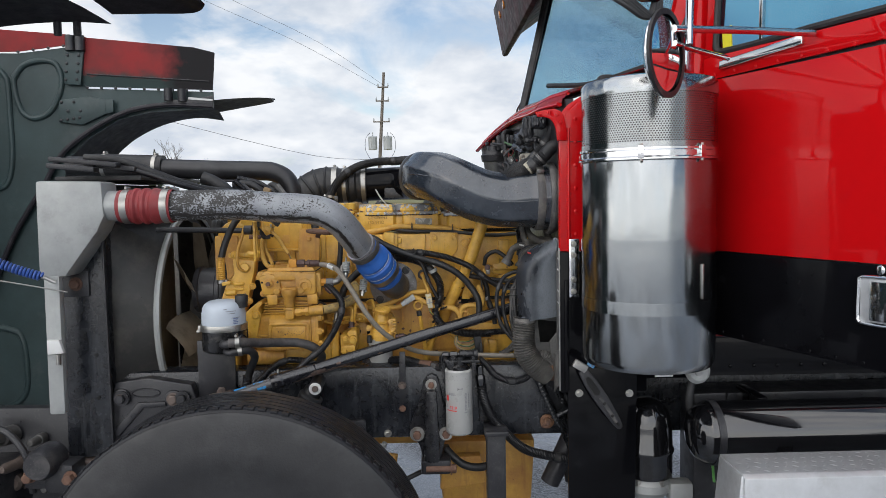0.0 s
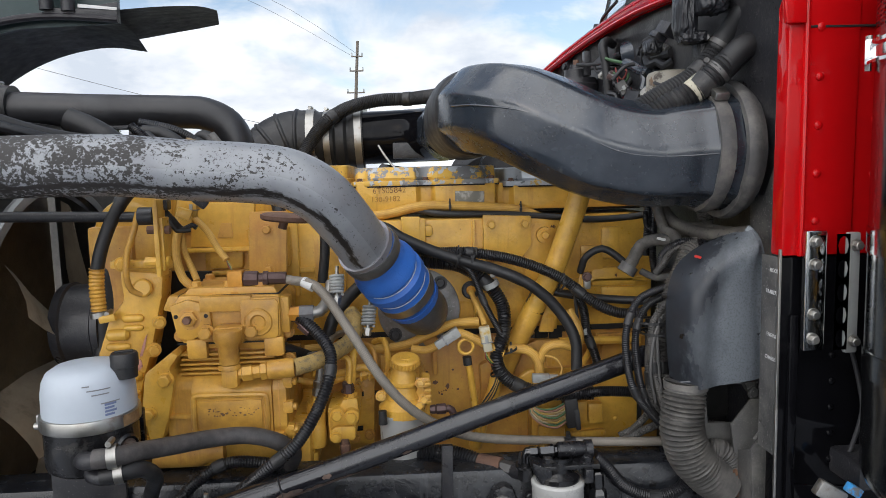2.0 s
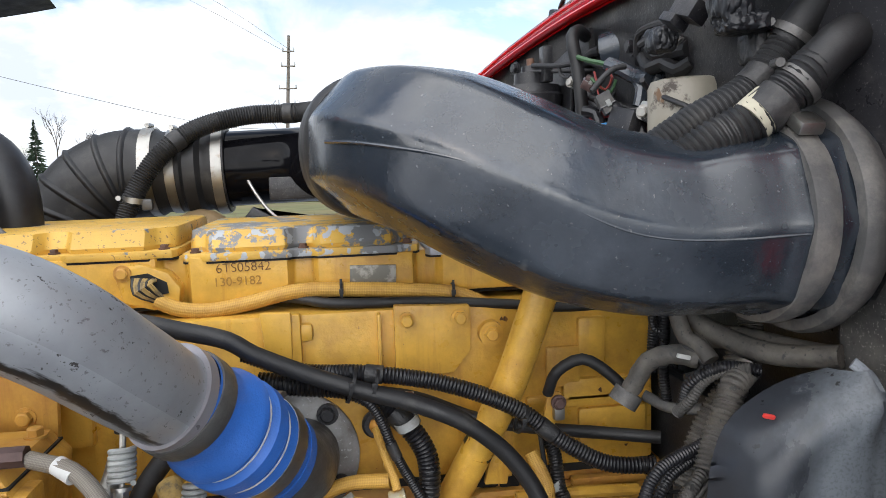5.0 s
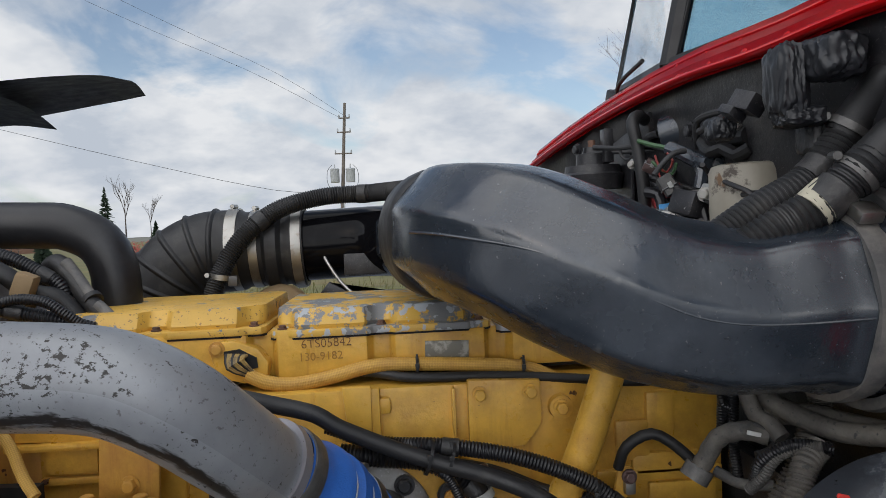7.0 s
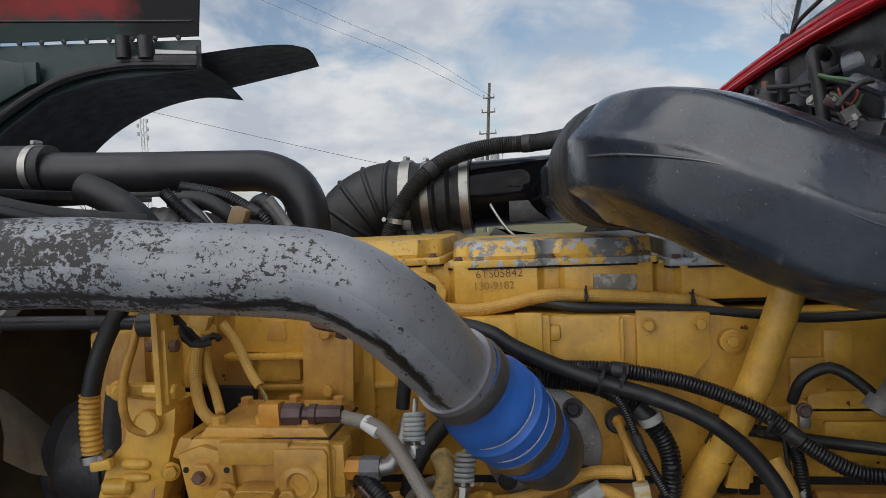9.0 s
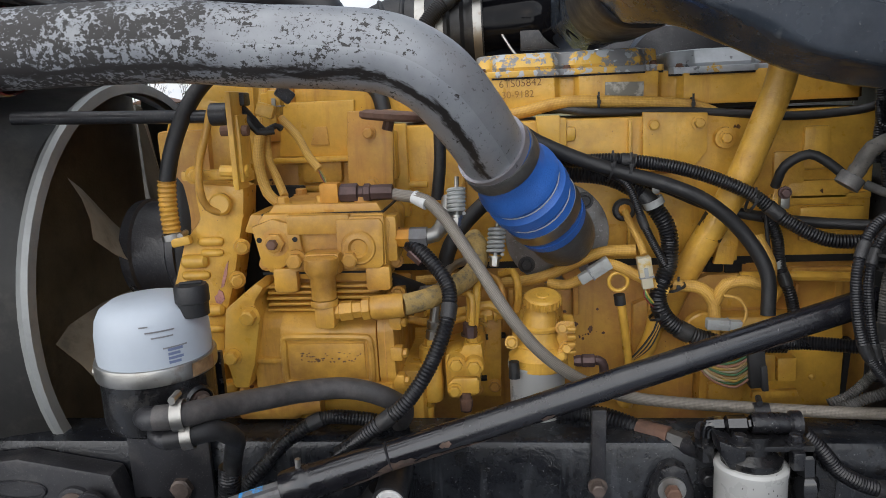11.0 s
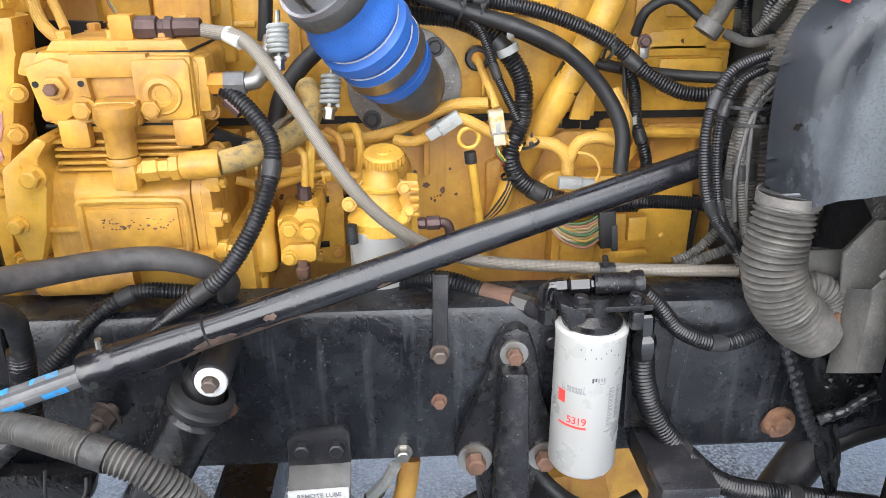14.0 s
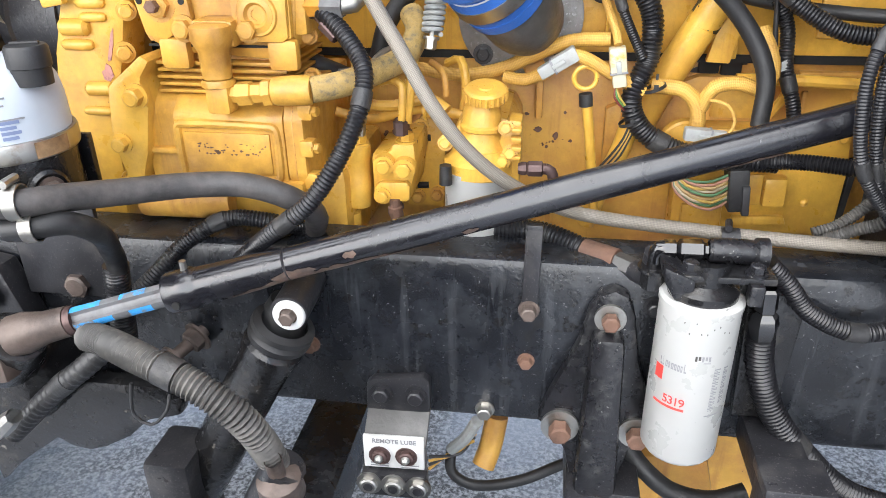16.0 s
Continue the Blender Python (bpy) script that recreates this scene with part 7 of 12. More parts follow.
part("end_joint", slab(B(), [(3.24, 0.936), (CY + 0.021, 0.936), (CY + 0.0055, 0.947), (CY - 0.0028, 0.966), (CY - 0.0028, 1.050), (CY + 0.0072, 1.0725), (CY + 0.03, 1.089), (3.24, 1.09)], -0.5065, -0.5045, "x"), M["yellow_rusty"], AC)
for z, y in ((1.062, 0.0), (1.008, -0.006), (0.955, 0.0)):
    part("cap_lug", bevel_box(B(), (-0.486, CY + y + 0.012, z), (0.022, 0.024, 0.026), 0.005), M["yellow_oily"], AC)
    part("bolt", hexbolt(B(), (-0.478, CY + y + 0.010, z), (1, -0.2, 0), 0.008, 0.010), M["yellow_oily"], AC)
part("foot", bevel_box(B(), (-0.60, 3.02, 0.945), (0.21, 0.06, 0.02), 0.006), M["yellow_oily"], AC)
part("side_fitting", turned(B(), (-0.488, 3.04, 1.205), (1, 0, 0), [(0, 0.012), (0.012, 0.017), (0.03, 0.017), (0.03, 0.012), (0.045, 0.012)], 6), M["brass"], AC)
part("side_elbow", tube(B(), [(-0.445, 3.04, 1.205), (-0.415, 3.045, 1.207), (-0.398, 3.06, 1.23), (-0.392, 3.09, 1.262)], 0.0135, 14), M["zinc"], AC, "silver elbow fitting")
part("elbow_nut", turned(B(), (-0.458, 3.04, 1.205), (1, 0, 0), [(0, 0.018), (0.03, 0.018), (0.03, 0.014), (0.034, 0)], 6), M["spline_steel"], AC)
part("brass_elbow", bevel_box(B(), (-0.594, 3.05, 1.282), (0.034, 0.03, 0.042), 0.006), M["brass"], AC, "orange painted elbow")
part("brass_nut", hexbolt(B(), (-0.594, 3.05, 1.256), (0, 0, 1), 0.016, 0.01), M["brass"], AC)
fx = turned(B(), (-0.580, 3.05, 1.283), (1, 0, 0), [(0, 0.012), (0.006, 0.017), (0.034, 0.017), (0.036, 0.012), (0.044, 0.012), (0.046, 0.016), (0.056, 0.016), (0.058, 0.0135), (0.095, 0.0135), (0.095, 0)], 8)
part("hose_fitting", fx, M["brown_fitting"], AC, "oxidised purple brown fitting")
part("lower_fitting", turned(B(), (-0.487, 3.05, 1.215), (0.75, -0.25, -0.75), [(0, 0.011), (0.01, 0.014), (0.03, 0.014), (0.032, 0.010), (0.045, 0.010), (0.047, 0.015), (0.075, 0.013)], 8), M["brown_fitting"], AC)
part("fitting_elbow", bevel_box(B(), (-0.600, 2.985, 1.085), (0.036, 0.036, 0.044), 0.009), M["yellow_oily"], AC)
hf = part("fin_fitting", turned(B(), (-0.585, 2.985, 1.090), (1, 0.06, 0.07), [(0, 0), (0, 0.013), (0.008, 0.013), (0.010, 0.0175), (0.030, 0.0175), (0.032, 0.0145), (0.046, 0.0145), (0.048, 0.0195), (0.060, 0.0195), (0.062, 0.0165)], 6), M["yellow_oily"], AC, "yellow hex hose fitting")
part("crimp_sleeve", turned(B(), (-0.523, 2.989, 1.0945), (1, 0.06, 0.05), [(0, 0.0), (0, 0.0185), (0.006, 0.0205), (0.05, 0.0215), (0.056, 0.0195), (0.056, 0.0)], 24), M["yellow_oily"], AC)
part("sleeve_hose", tube(B(), [(-0.47, 2.992, 1.097), (-0.43, 3.015, 1.101), (-0.39, 3.055, 1.110), (-0.355, 3.11, 1.125), (-0.345, 3.15, 1.155), (-0.36, 3.18, 1.175)], 0.0185, 18), M["fabric"], AC, "fabric covered hose, yellow overspray")

# joint lines, oval flange and oil holes of the compressor head
part("oval_flange", slab(B(), [(-0.728, 1.235), (-0.715, 1.165), (-0.685, 1.158), (-0.640, 1.185), (-0.645, 1.235), (-0.69, 1.248)], 3.010, 3.024, bevel=0.005), M["yellow_oily"], AC)
part("port_panel", slab(B(), [(-0.578, 1.245), (-0.502, 1.245), (-0.497, 1.235), (-0.499, 1.165), (-0.508, 1.158), (-0.572, 1.158), (-0.580, 1.168)], 3.004, 3.024, bevel=0.006), M["yellow_oily"], AC)
part("joint_line", bevel_box(B(), (-0.606, 3.0225, 1.150), (0.225, 0.004, 0.0035), 0.0), M["dark_void"], AC)
part("plate_joint", bevel_box(B(), (-0.606, 3.11, 1.2525), (0.215, 0.165, 0.003), 0.0), M["dark_void"], AC)
for x, z in ((-0.724, 1.16), (-0.488, 1.16), (-0.488, 1.10)):
    part("stud_nut", hexbolt(B(), (x, 3.06, z), (0, -1, 0), 0.010, 0.014), M["yellow_rusty"], AC)
part("flange_ring", turned(B(), (-0.541, 3.0035, 1.196), (0, -1, 0), [(0, 0.030), (0.003, 0.028), (0.003, 0.022)], 28), M["yellow_oily"], AC)
rnd = random.Random(5)
for k in range(40):
    x, z = rnd.uniform(-0.655, -0.548), rnd.choice((1.008, 0.998)) + rnd.uniform(-0.004, 0.004)
    w, h = rnd.uniform(0.0012, 0.004), rnd.uniform(0.001, 0.003)
    mark = [(x + math.cos(a) * w * rnd.uniform(0.4, 1), z + math.sin(a) * h * rnd.uniform(0.4, 1)) for a in (0.3, 1.3, 2.4, 3.4, 4.4, 5.4)]
    part("worn_mark", slab(B(), mark, CY - 0.0039, CY - 0.0033), M["rust"], AC)

# --- charge air pipe, hoses and clamps ---
CP = [(-1.077, 2.839, 1.532), (-0.788, 2.854, 1.533), (-0.628, 2.868, 1.519), (-0.541, 2.878, 1.513), (-0.457, 2.888, 1.500), (-0.398, 2.903, 1.466), (-0.352, 2.962, 1.403), (-0.322, 3.030, 1.346)]
cp = thing("charge_air_pipe", (-0.7, 2.85, 1.47), "grey aluminium charge air pipe with flaked coating", "pipe")
part("pipe", tube(B(), CP, 0.0575, 40, 0.01), M["pipe"], cp)
part("bead", tube(B(), [(-0.325, 3.026, 1.353), (-0.318, 3.036, 1.345)], 0.0650, 40), surface("rolled_bead", (0.26, 0.25, 0.27), 0.35, metal=0.4), cp, "pale rolled bead at the pipe end")
bh = thing("blue_hose", (-0.26, 3.1, 1.2), "bright blue silicone coupler hose at the pipe end", "hose")
e0, e1 = Vector((-0.318, 3.036, 1.345)), Vector((-0.222, 3.17, 1.205))
dd = (e1 - e0)
bm = B()
prof = [(0.0, 0.064), (0.2, 0.066), (0.27, 0.066), (0.33, 0.074), (0.40, 0.076), (0.44, 0.069), (0.47, 0.069), (0.51, 0.077), (0.60, 0.077), (0.65, 0.069), (0.68, 0.069), (0.73, 0.073), (0.80, 0.071), (1.0, 0.067)]
turned(bm, e0, dd, [(f * dd.length, r) for f, r in prof], 44)
part("hose_body", bm, M["blue"], bh)
part("hose_collar", turned(B(), e0 + dd * 0.02, dd, [(0, 0.064), (0, 0.0668), (0.004, 0.0678), (0.022, 0.0678), (0.026, 0.0668), (0.026, 0.064)], 44), M["oily_steel"], bh, "dull steel end clamp")
for f in (0.455, 0.665):
    part("hose_ring", turned(B(), e0 + dd * f, dd, [(0, 0.068), (0, 0.0703), (0.002, 0.0703), (0.002, 0.068)], 44), M["ink_white"], bh)
part("hose_clamp", clamp_band(B(), e0 + dd * 0.80, dd, 0.0725, 0.024, True), M["zinc"], bh, "stainless band clamp")
part("hose_collar", turned(B(), e0 + dd * 0.93, dd, [(0, 0.066), (0, 0.070), (0.018, 0.068)], 44), M["blue"], bh)
fl = thing("intake_flange", (-0.2, 3.28, 1.1), "dark oily steel intake elbow with round flange", "flange")
part("elbow", tube(B(), [tuple(e1 - dd * 0.05), tuple(e1 + dd * 0.18), (-0.197, 3.235, 1.165), (-0.195, 3.30, 1.155)], 0.063, 36, 0.008), M["oily_steel"], fl)
part("flange_plate", turned(B(), (-0.205, 3.300, 1.155), (0, -1, 0.03), [(0, 0.0), (0, 0.103), (0.002, 0.105), (0.010, 0.105), (0.012, 0.102), (0.012, 0.0)], 48), M["dirty_flange"], fl, "grey round flange plate")
for a in (50, -35, -135, 140):
    part("bolt", hexbolt(B(), (-0.205 + 0.088 * math.cos(radians(a)), 3.288, 1.155 + 0.088 * math.sin(radians(a))), (0, -1, 0), 0.013, 0.009), M["black_metal"], fl)
part("lock_tab", bevel_box(B(), (-0.155, 3.275, 1.13), (0.008, 0.012, 0.055), 0.002, (0, 40, 0)), M["zinc"], fl)
def spring(a, b, r, turns):
    a, b = Vector(a), Vector(b)
    u, v, d = frame_of(b - a)
    t = thing("coil_spring", b, "grey coil spring on a tension bolt", "spring", "tension springs")
    bm = B()
    n = int(turns * 10)
    tube(bm, [tuple(a.lerp(b, 0.25 + 0.5 * i / n) + (u * math.cos(i / 10 * math.tau) + v * math.sin(i / 10 * math.tau)) * r) for i in range(n + 1)], 0.0035, 7, 0.006)
    part("coil", bm, M["clay"], t)
    part("rod", rod(B(), a, b, 0.004, n=8), M["zinc"], t)
    part("nut", hexbolt(B(), a.lerp(b, 0.82), b - a, 0.009, 0.016), M["zinc"], t)
spring((-0.385, 3.05, 1.305), (-0.388, 3.03, 1.225), 0.0135, 6)
spring((-0.318, 3.12, 1.225), (-0.328, 3.10, 1.135), 0.0135, 6)
rh = thing("red_hose", (-1.15, 2.84, 1.467), "dusty red silicone hose with steel clamps", "hose")
bm = B()
turned(bm, (-1.265, 2.838, 1.534), (1, 0, -0.01), [(0, 0.062), (0.03, 0.063), (0.05, 0.063), (0.058, 0.069), (0.068, 0.069), (0.076, 0.063), (0.086, 0.063), (0.094, 0.069), (0.104, 0.069), (0.112, 0.063), (0.122, 0.063), (0.13, 0.069), (0.14, 0.069), (0.15, 0.063), (0.20, 0.063)], 40)
part("hose_body", bm, M["red_hose"], rh)
for x in (-1.237, -1.088):
    part("clamp", clamp_band(B(), (x, 2.839, 1.533), (1, 0, 0), 0.0645, 0.026), M["zinc"], rh, "wide steel T-bolt clamp")
shift(rh, 0.058, 0.0, 0.0)

# --- intake duct, tube and elbow ---
du = thing("intake_duct", (0.2, 3.0, 1.4), "black moulded plastic intake duct with a scuffed seam", "duct")
DU = [(0.47, 2.99, 1.535, 0.128), (0.40, 2.985, 1.535, 0.120), (0.36, 2.985, 1.535, 0.112), (0.27, 2.985, 1.53, 0.106), (0.17, 2.985, 1.55, 0.104), (0.08, 2.99, 1.59, 0.103), (0.01, 3.03, 1.625, 0.101), (-0.045, 3.12, 1.640, 0.098), (-0.065, 3.26, 1.64, 0.092), (-0.075, 3.5, 1.635, 0.09), (-0.10, 3.75, 1.63, 0.09)]
part("duct_body", tube(B(), DU, 0.1, 96, 0.012, sq=2.15, facets=34.0), M["duct"], du)
part("duct_cuff", tube(B(), [(-0.0555, 3.165, 1.640, 0.094), (-0.0565, 3.17, 1.640, 0.1005), (-0.060, 3.21, 1.640, 0.103), (-0.066, 3.27, 1.64, 0.1035), (-0.072, 3.42, 1.637, 0.1035), (-0.0725, 3.425, 1.637, 0.092)], 0.1, 48, 0.01, sq=2.3), M["rubber"], du, "black rubber cuff over the duct end")
SEAM = [(-0.130, 3.05, 1.645), (-0.100, 2.985, 1.642), (-0.055, 2.93, 1.634), (-0.015, 2.905, 1.626), (0.020, 2.895, 1.616), (0.058, 2.890, 1.603), (0.096, 2.888, 1.584), (0.134, 2.886, 1.561), (0.186, 2.885, 1.538), (0.238, 2.885, 1.527), (0.304, 2.884, 1.524), (0.390, 2.882, 1.528)]
def on_duct(p):
    """Moves a point onto the duct's skin."""
    p = Vector(p)
    c, r = min(curve_points(DU, 0.006), key=lambda q: (q[0] - p).length)
    d = (p - c).normalized()
    return (c + d * r * 1.012).to_tuple()


part("mould_seam", tube(B(), [on_duct(p) for p in SEAM], 0.0022, 8, 0.01), M["duct"], du)
cb = B()
turned(cb, (0.385, 2.985, 1.535), (1, 0.02, 0), [(0, 0.118), (0, 0.1275), (0.012, 0.13), (0.02, 0.13), (0.03, 0.1275), (0.03, 0.118)], 48)
part("duct_clamp", cb, M["rubber_grey"], du, "dusty band clamp at the duct end")
part("clamp_tab", bevel_box(B(), (0.40, 2.90, 1.645), (0.03, 0.03, 0.016), 0.004, (30, 0, 0)), M["zinc"], du)
part("end_ring", turned(B(), (0.435, 2.99, 1.535), (1, 0.02, 0), [(0, 0.128), (0, 0.142), (0.01, 0.146), (0.02, 0.146), (0.03, 0.140), (0.04, 0.135)], 48), M["rubber_grey"], du)
it = thing("intake_tube", (-0.3, 3.87, 1.5), "black steel intake tube with rubber elbow and steel clamps", "duct")
TZ = 1.622
part("tube", tube(B(), [(-0.09, 3.60, 1.63), (-0.10, 3.74, TZ), (-0.20, 3.85, TZ), (-0.40, 3.87, TZ - 0.005)], 0.0855, 36), M["black_gloss"], it)
part("coupler", turned(B(), (-0.36, 3.87, TZ - 0.004), (-1, 0, -0.02), [(0, 0.087), (0, 0.098), (0.03, 0.098), (0.04, 0.091), (0.05, 0.091), (0.06, 0.103), (0.085, 0.103), (0.095, 0.091), (0.11, 0.091), (0.14, 0.091), (0.15, 0.097), (0.18, 0.097), (0.18, 0.082)], 40), M["rubber"], it)
EL = [(-0.53, 3.87, TZ - 0.008), (-0.60, 3.87, TZ - 0.012), (-0.665, 3.86, TZ - 0.05), (-0.71, 3.85, TZ - 0.13), (-0.72, 3.84, TZ - 0.24), (-0.72, 3.83, TZ - 0.34)]
el = part("rubber_elbow", tube(B(), EL, 0.099, 40), M["rubber"], it, "dusty ribbed rubber elbow")
ecp = curve_points(EL, 0.01)
for f in (0.10, 0.19, 0.28, 0.37, 0.46, 0.56, 0.68, 0.82):
    k = int(f * (len(ecp) - 1))
    c, dv = ecp[k][0], (ecp[k + 1][0] - ecp[k - 1][0])
    part("elbow_rib", turned(B(), c, dv, [(-0.010, 0.096), (-0.004, 0.1025), (-0.001, 0.1045), (0.001, 0.1045), (0.004, 0.1025), (0.010, 0.096)], 40), M["rubber"], el)
for x, w in ((-0.375, 0.022), (-0.475, 0.02), (-0.525, 0.026)):
    part("clamp", clamp_band(B(), (x, 3.87, TZ - 0.006), (1, 0, 0.02), 0.0985 if x > -0.4 else 0.093 if x > -0.5 else 0.0985, w), M["zinc"], it, "bright stainless hose clamp")
part("tube_bracket", bevel_box(B(), (-0.20, 3.775, 1.572), (0.13, 0.02, 0.05), 0.003), M["black_metal"], it)
part("tube_skirt", slab(B(), [(-0.33, 1.50), (-0.30, 1.535), (-0.24, 1.50), (-0.10, 1.497)], 3.75, 3.77, bevel=0.002), M["black_metal"], it)
part("breather_clamp", clamp_band(B(), (-0.535, 3.725, 1.56), (0.2, 0, 1), 0.022, 0.012), M["zinc"], it)
part("breather_clip", bevel_box(B(), (-0.508, 3.72, 1.55), (0.022, 0.016, 0.024), 0.005), M["oily_steel"], it)
tp = thing("coolant_pipe", (-1.0, 3.55, 1.6), "black steel upper coolant pipe bending down to the engine", "pipe")
part("pipe", tube(B(), [(-1.75, 3.55, 1.729), (-1.45, 3.55, 1.715), (-1.1, 3.55, 1.697), (-0.84, 3.55, 1.687), (-0.782, 3.55, 1.681), (-0.722, 3.55, 1.648), (-0.696, 3.55, 1.588), (-0.694, 3.545, 1.45)], 0.0455, 28), M["pipe_black"], tp)
part("rubber_sleeve", tube(B(), [(-1.62, 3.55, 1.729), (-1.30, 3.55, 1.715)], 0.054, 28), M["rubber"], tp)
for x in (-1.575, -1.335):
    part("clamp", clamp_band(B(), (x, 3.55, 1.716 + (-1.335 - x) * 0.045), (1, 0, -0.045), 0.055, 0.018), M["zinc"], tp)

part("front_housing", slab(B(), [(-0.90, 1.36), (-0.745, 1.36), (-0.745, 1.475), (-0.80, 1.49), (-0.88, 1.47)], 3.30, 3.62, bevel=0.02), M["yellow_rusty"], ENG)
part("rear_cover", slab(B(), [(-1.02, 1.25), (-0.72, 1.25), (-0.72, 1.525), (-0.80, 1.53), (-1.02, 1.48)], 3.56, 3.72, bevel=0.03), M["yellow_oily"], ENG)

# --- radiator, charge cooler, fan ---
RA = thing("radiator_stack", (-1.4, 3.4, 0.5), "radiator with black side frame, fan shroud and grey charge cooler tank", "radiator")
part("core", bevel_box(B(), (-1.43, 3.4, 1.05), (0.10, 0.92, 0.95), 0.01), M["tan"], RA)
part("side_frame", slab(B(), [(-1.492, 0.54), (-1.315, 0.54), (-1.305, 1.50), (-1.48, 1.50)], 2.90, 2.96, bevel=0.006), M["black_rail"], RA, "black steel side frame with bolt holes")
for z in (0.60, 0.78, 0.95, 1.40):
    part("frame_hole", rod(B(), (-1.36, 2.9005, z), (-1.36, 2.897, z), 0.008, n=12), M["dark_void"], RA)
part("edge_flange", bevel_box(B(), (-1.308, 2.893, 1.02), (0.008, 0.02, 0.95), 0.002), M["black_metal"], RA)
part("top_tank", bevel_box(B(), (-1.42, 3.4, 1.56), (0.16, 1.0, 0.13), 0.03), M["black_metal"], RA)
part("top_plate", bevel_box(B(), (-1.34, 3.35, 1.645), (0.34, 0.8, 0.02), 0.006), M["rubber"], RA)
bm = B()
slab(bm, [(-1.495, 1.635), (-1.25, 1.628), (-1.245, 1.50), (-1.275, 1.44), (-1.40, 1.275), (-1.50, 1.265)], 2.775, 2.91, bevel=0.016)
slab(bm, [(-1.484, 1.285), (-1.424, 1.285), (-1.430, 0.752), (-1.491, 0.750)], 2.775, 2.812, bevel=0.012)
tank = part("cooler_tank", bm, M["alu_cast"], RA, "light grey cast charge cooler tank")
part("cooler_neck", rod(B(), (-1.27, 2.839, 1.537), (-1.20, 2.839, 1.535), 0.058, n=32), M["alu_cast"], tank)
part("latch_plate", slab(B(), [(-1.475, 1.04), (-1.43, 1.04), (-1.415, 0.99), (-1.475, 0.985)], 2.758, 2.776, bevel=0.003), M["label_white"], tank)
part("latch_bolt", rod(B(), (-1.44, 2.768, 0.985), (-1.44, 2.768, 0.945), 0.009, n=10), M["zinc"], tank)
part("hook_plate", bevel_box(B(), (-1.42, 2.895, 1.235), (0.10, 0.012, 0.10), 0.004), M["black_metal"], RA)
part("hook_bolt", hexbolt(B(), (-1.42, 2.889, 1.235), (0, -1, 0), 0.02, 0.02), M["rust"], RA)
# fan shroud, square at the core and round at the fan
bm = B()
n = 64
rings = []
for f in (0.0, 0.35, 0.7, 0.92, 1.0):
    ring = []
    for i in range(n):
        a = i * math.tau / n
        c, s = math.cos(a), math.sin(a)
        sq = 0.46 / max(abs(c), abs(s))
        r = sq * (1 - f) + 0.435 * f if f < 1 else 0.45
        ring.append(bm.verts.new((-1.36 + 0.22 * f, 3.4 + c * r, 1.05 + s * r)))
    rings.append(ring)
for a, b in zip(rings, rings[1:]):
    for i in range(n):
        bm.faces.new((a[i], a[(i + 1) % n], b[(i + 1) % n], b[i]))
bmesh.ops.solidify(bm, geom=list(bm.faces), thickness=0.006)
shr = part("fan_shroud", bm, M["shroud"], RA, "dusty dark fan shroud")
part("shroud_lip", turned(B(), (-1.150, 3.4, 1.05), (1, 0, 0), [(0, 0.430), (0, 0.452), (0.012, 0.456), (0.022, 0.452), (0.022, 0.430)], 64), M["alu_cast"], shr)
fan = thing("engine_fan", (-1.08, 3.4, 0.7), "faded brown engine cooling fan with broad blades", "fan")
for k in range(8):
    a = k * math.tau / 8 + 0.2
    bm = B()
    vs = []
    for r, w, tw in ((0.10, 0.05, 0.9), (0.22, 0.075, 0.75), (0.34, 0.085, 0.6), (0.40, 0.075, 0.55)):
        ca, sa = math.cos(a), math.sin(a)
        row = []
        for q in (-1, -0.3, 0.4, 1):
            off = w * q
            x = -1.08 + off * math.sin(tw) + 0.012 * (1 - q * q)
            t = off * math.cos(tw)
            row.append(bm.verts.new((x, 3.4 + ca * r - sa * t, 1.05 + sa * r + ca * t)))
        vs.append(row)
    for p, q in zip(vs, vs[1:]):
        for i in range(3):
            bm.faces.new((p[i], p[i + 1], q[i + 1], q[i]))
    bmesh.ops.solidify(bm, geom=list(bm.faces), thickness=0.005)
    part("blade", bm, M["olive"], fan)
part("hub", turned(B(), (-1.12, 3.4, 1.05), (1, 0, 0), [(0, 0), (0, 0.11), (0.05, 0.13), (0.10, 0.12), (0.12, 0.09), (0.16, 0.08), (0.16, 0)], 36), M["shroud"], fan)
part("shaft", rod(B(), (-1.0, 3.4, 1.05), (-0.84, 3.4, 1.05), 0.05), M["black_metal"], fan)
pu = thing("drive_pulley", (-0.95, 3.2, 1.0), "dark grey grooved belt pulley in front of the engine", "pulley")
part("pulley", turned(B(), (-1.06, 3.22, 1.16), (1, 0, 0), [(0, 0), (0, 0.07), (0.01, 0.10), (0.03, 0.104), (0.034, 0.098), (0.10, 0.098), (0.105, 0.104), (0.12, 0.104), (0.125, 0.09), (0.17, 0.075), (0.2, 0.07), (0.2, 0)], 44), M["black_metal"], pu, "dark drum with rim lines")
part("belt", tube(B(), [(-0.925, 3.20, 1.42), (-0.90, 3.16, 1.36), (-0.905, 3.14, 1.25), (-0.925, 3.14, 1.10)], 0.03, 12, flat=0.35), M["rubber"], pu)
for k, (x, z) in enumerate(((-0.745, 1.45), (-0.70, 1.43), (-0.665, 1.455))):
    solid("wire_clip", bevel_box(B(), (x, 3.03, z), (0.03, 0.03, 0.022), 0.004, (0, 20 * k, 10 * k)), M["black_metal"] if k != 1 else M["yellow"], "small wiring clip on the harness", "clip", "wiring clips")
solid("inline_plug", bevel_box(B(), (-0.715, 3.10, 1.43), (0.026, 0.026, 0.06), 0.004), M["yellow"], "yellow painted inline wiring plug", "plug", "wiring plugs")

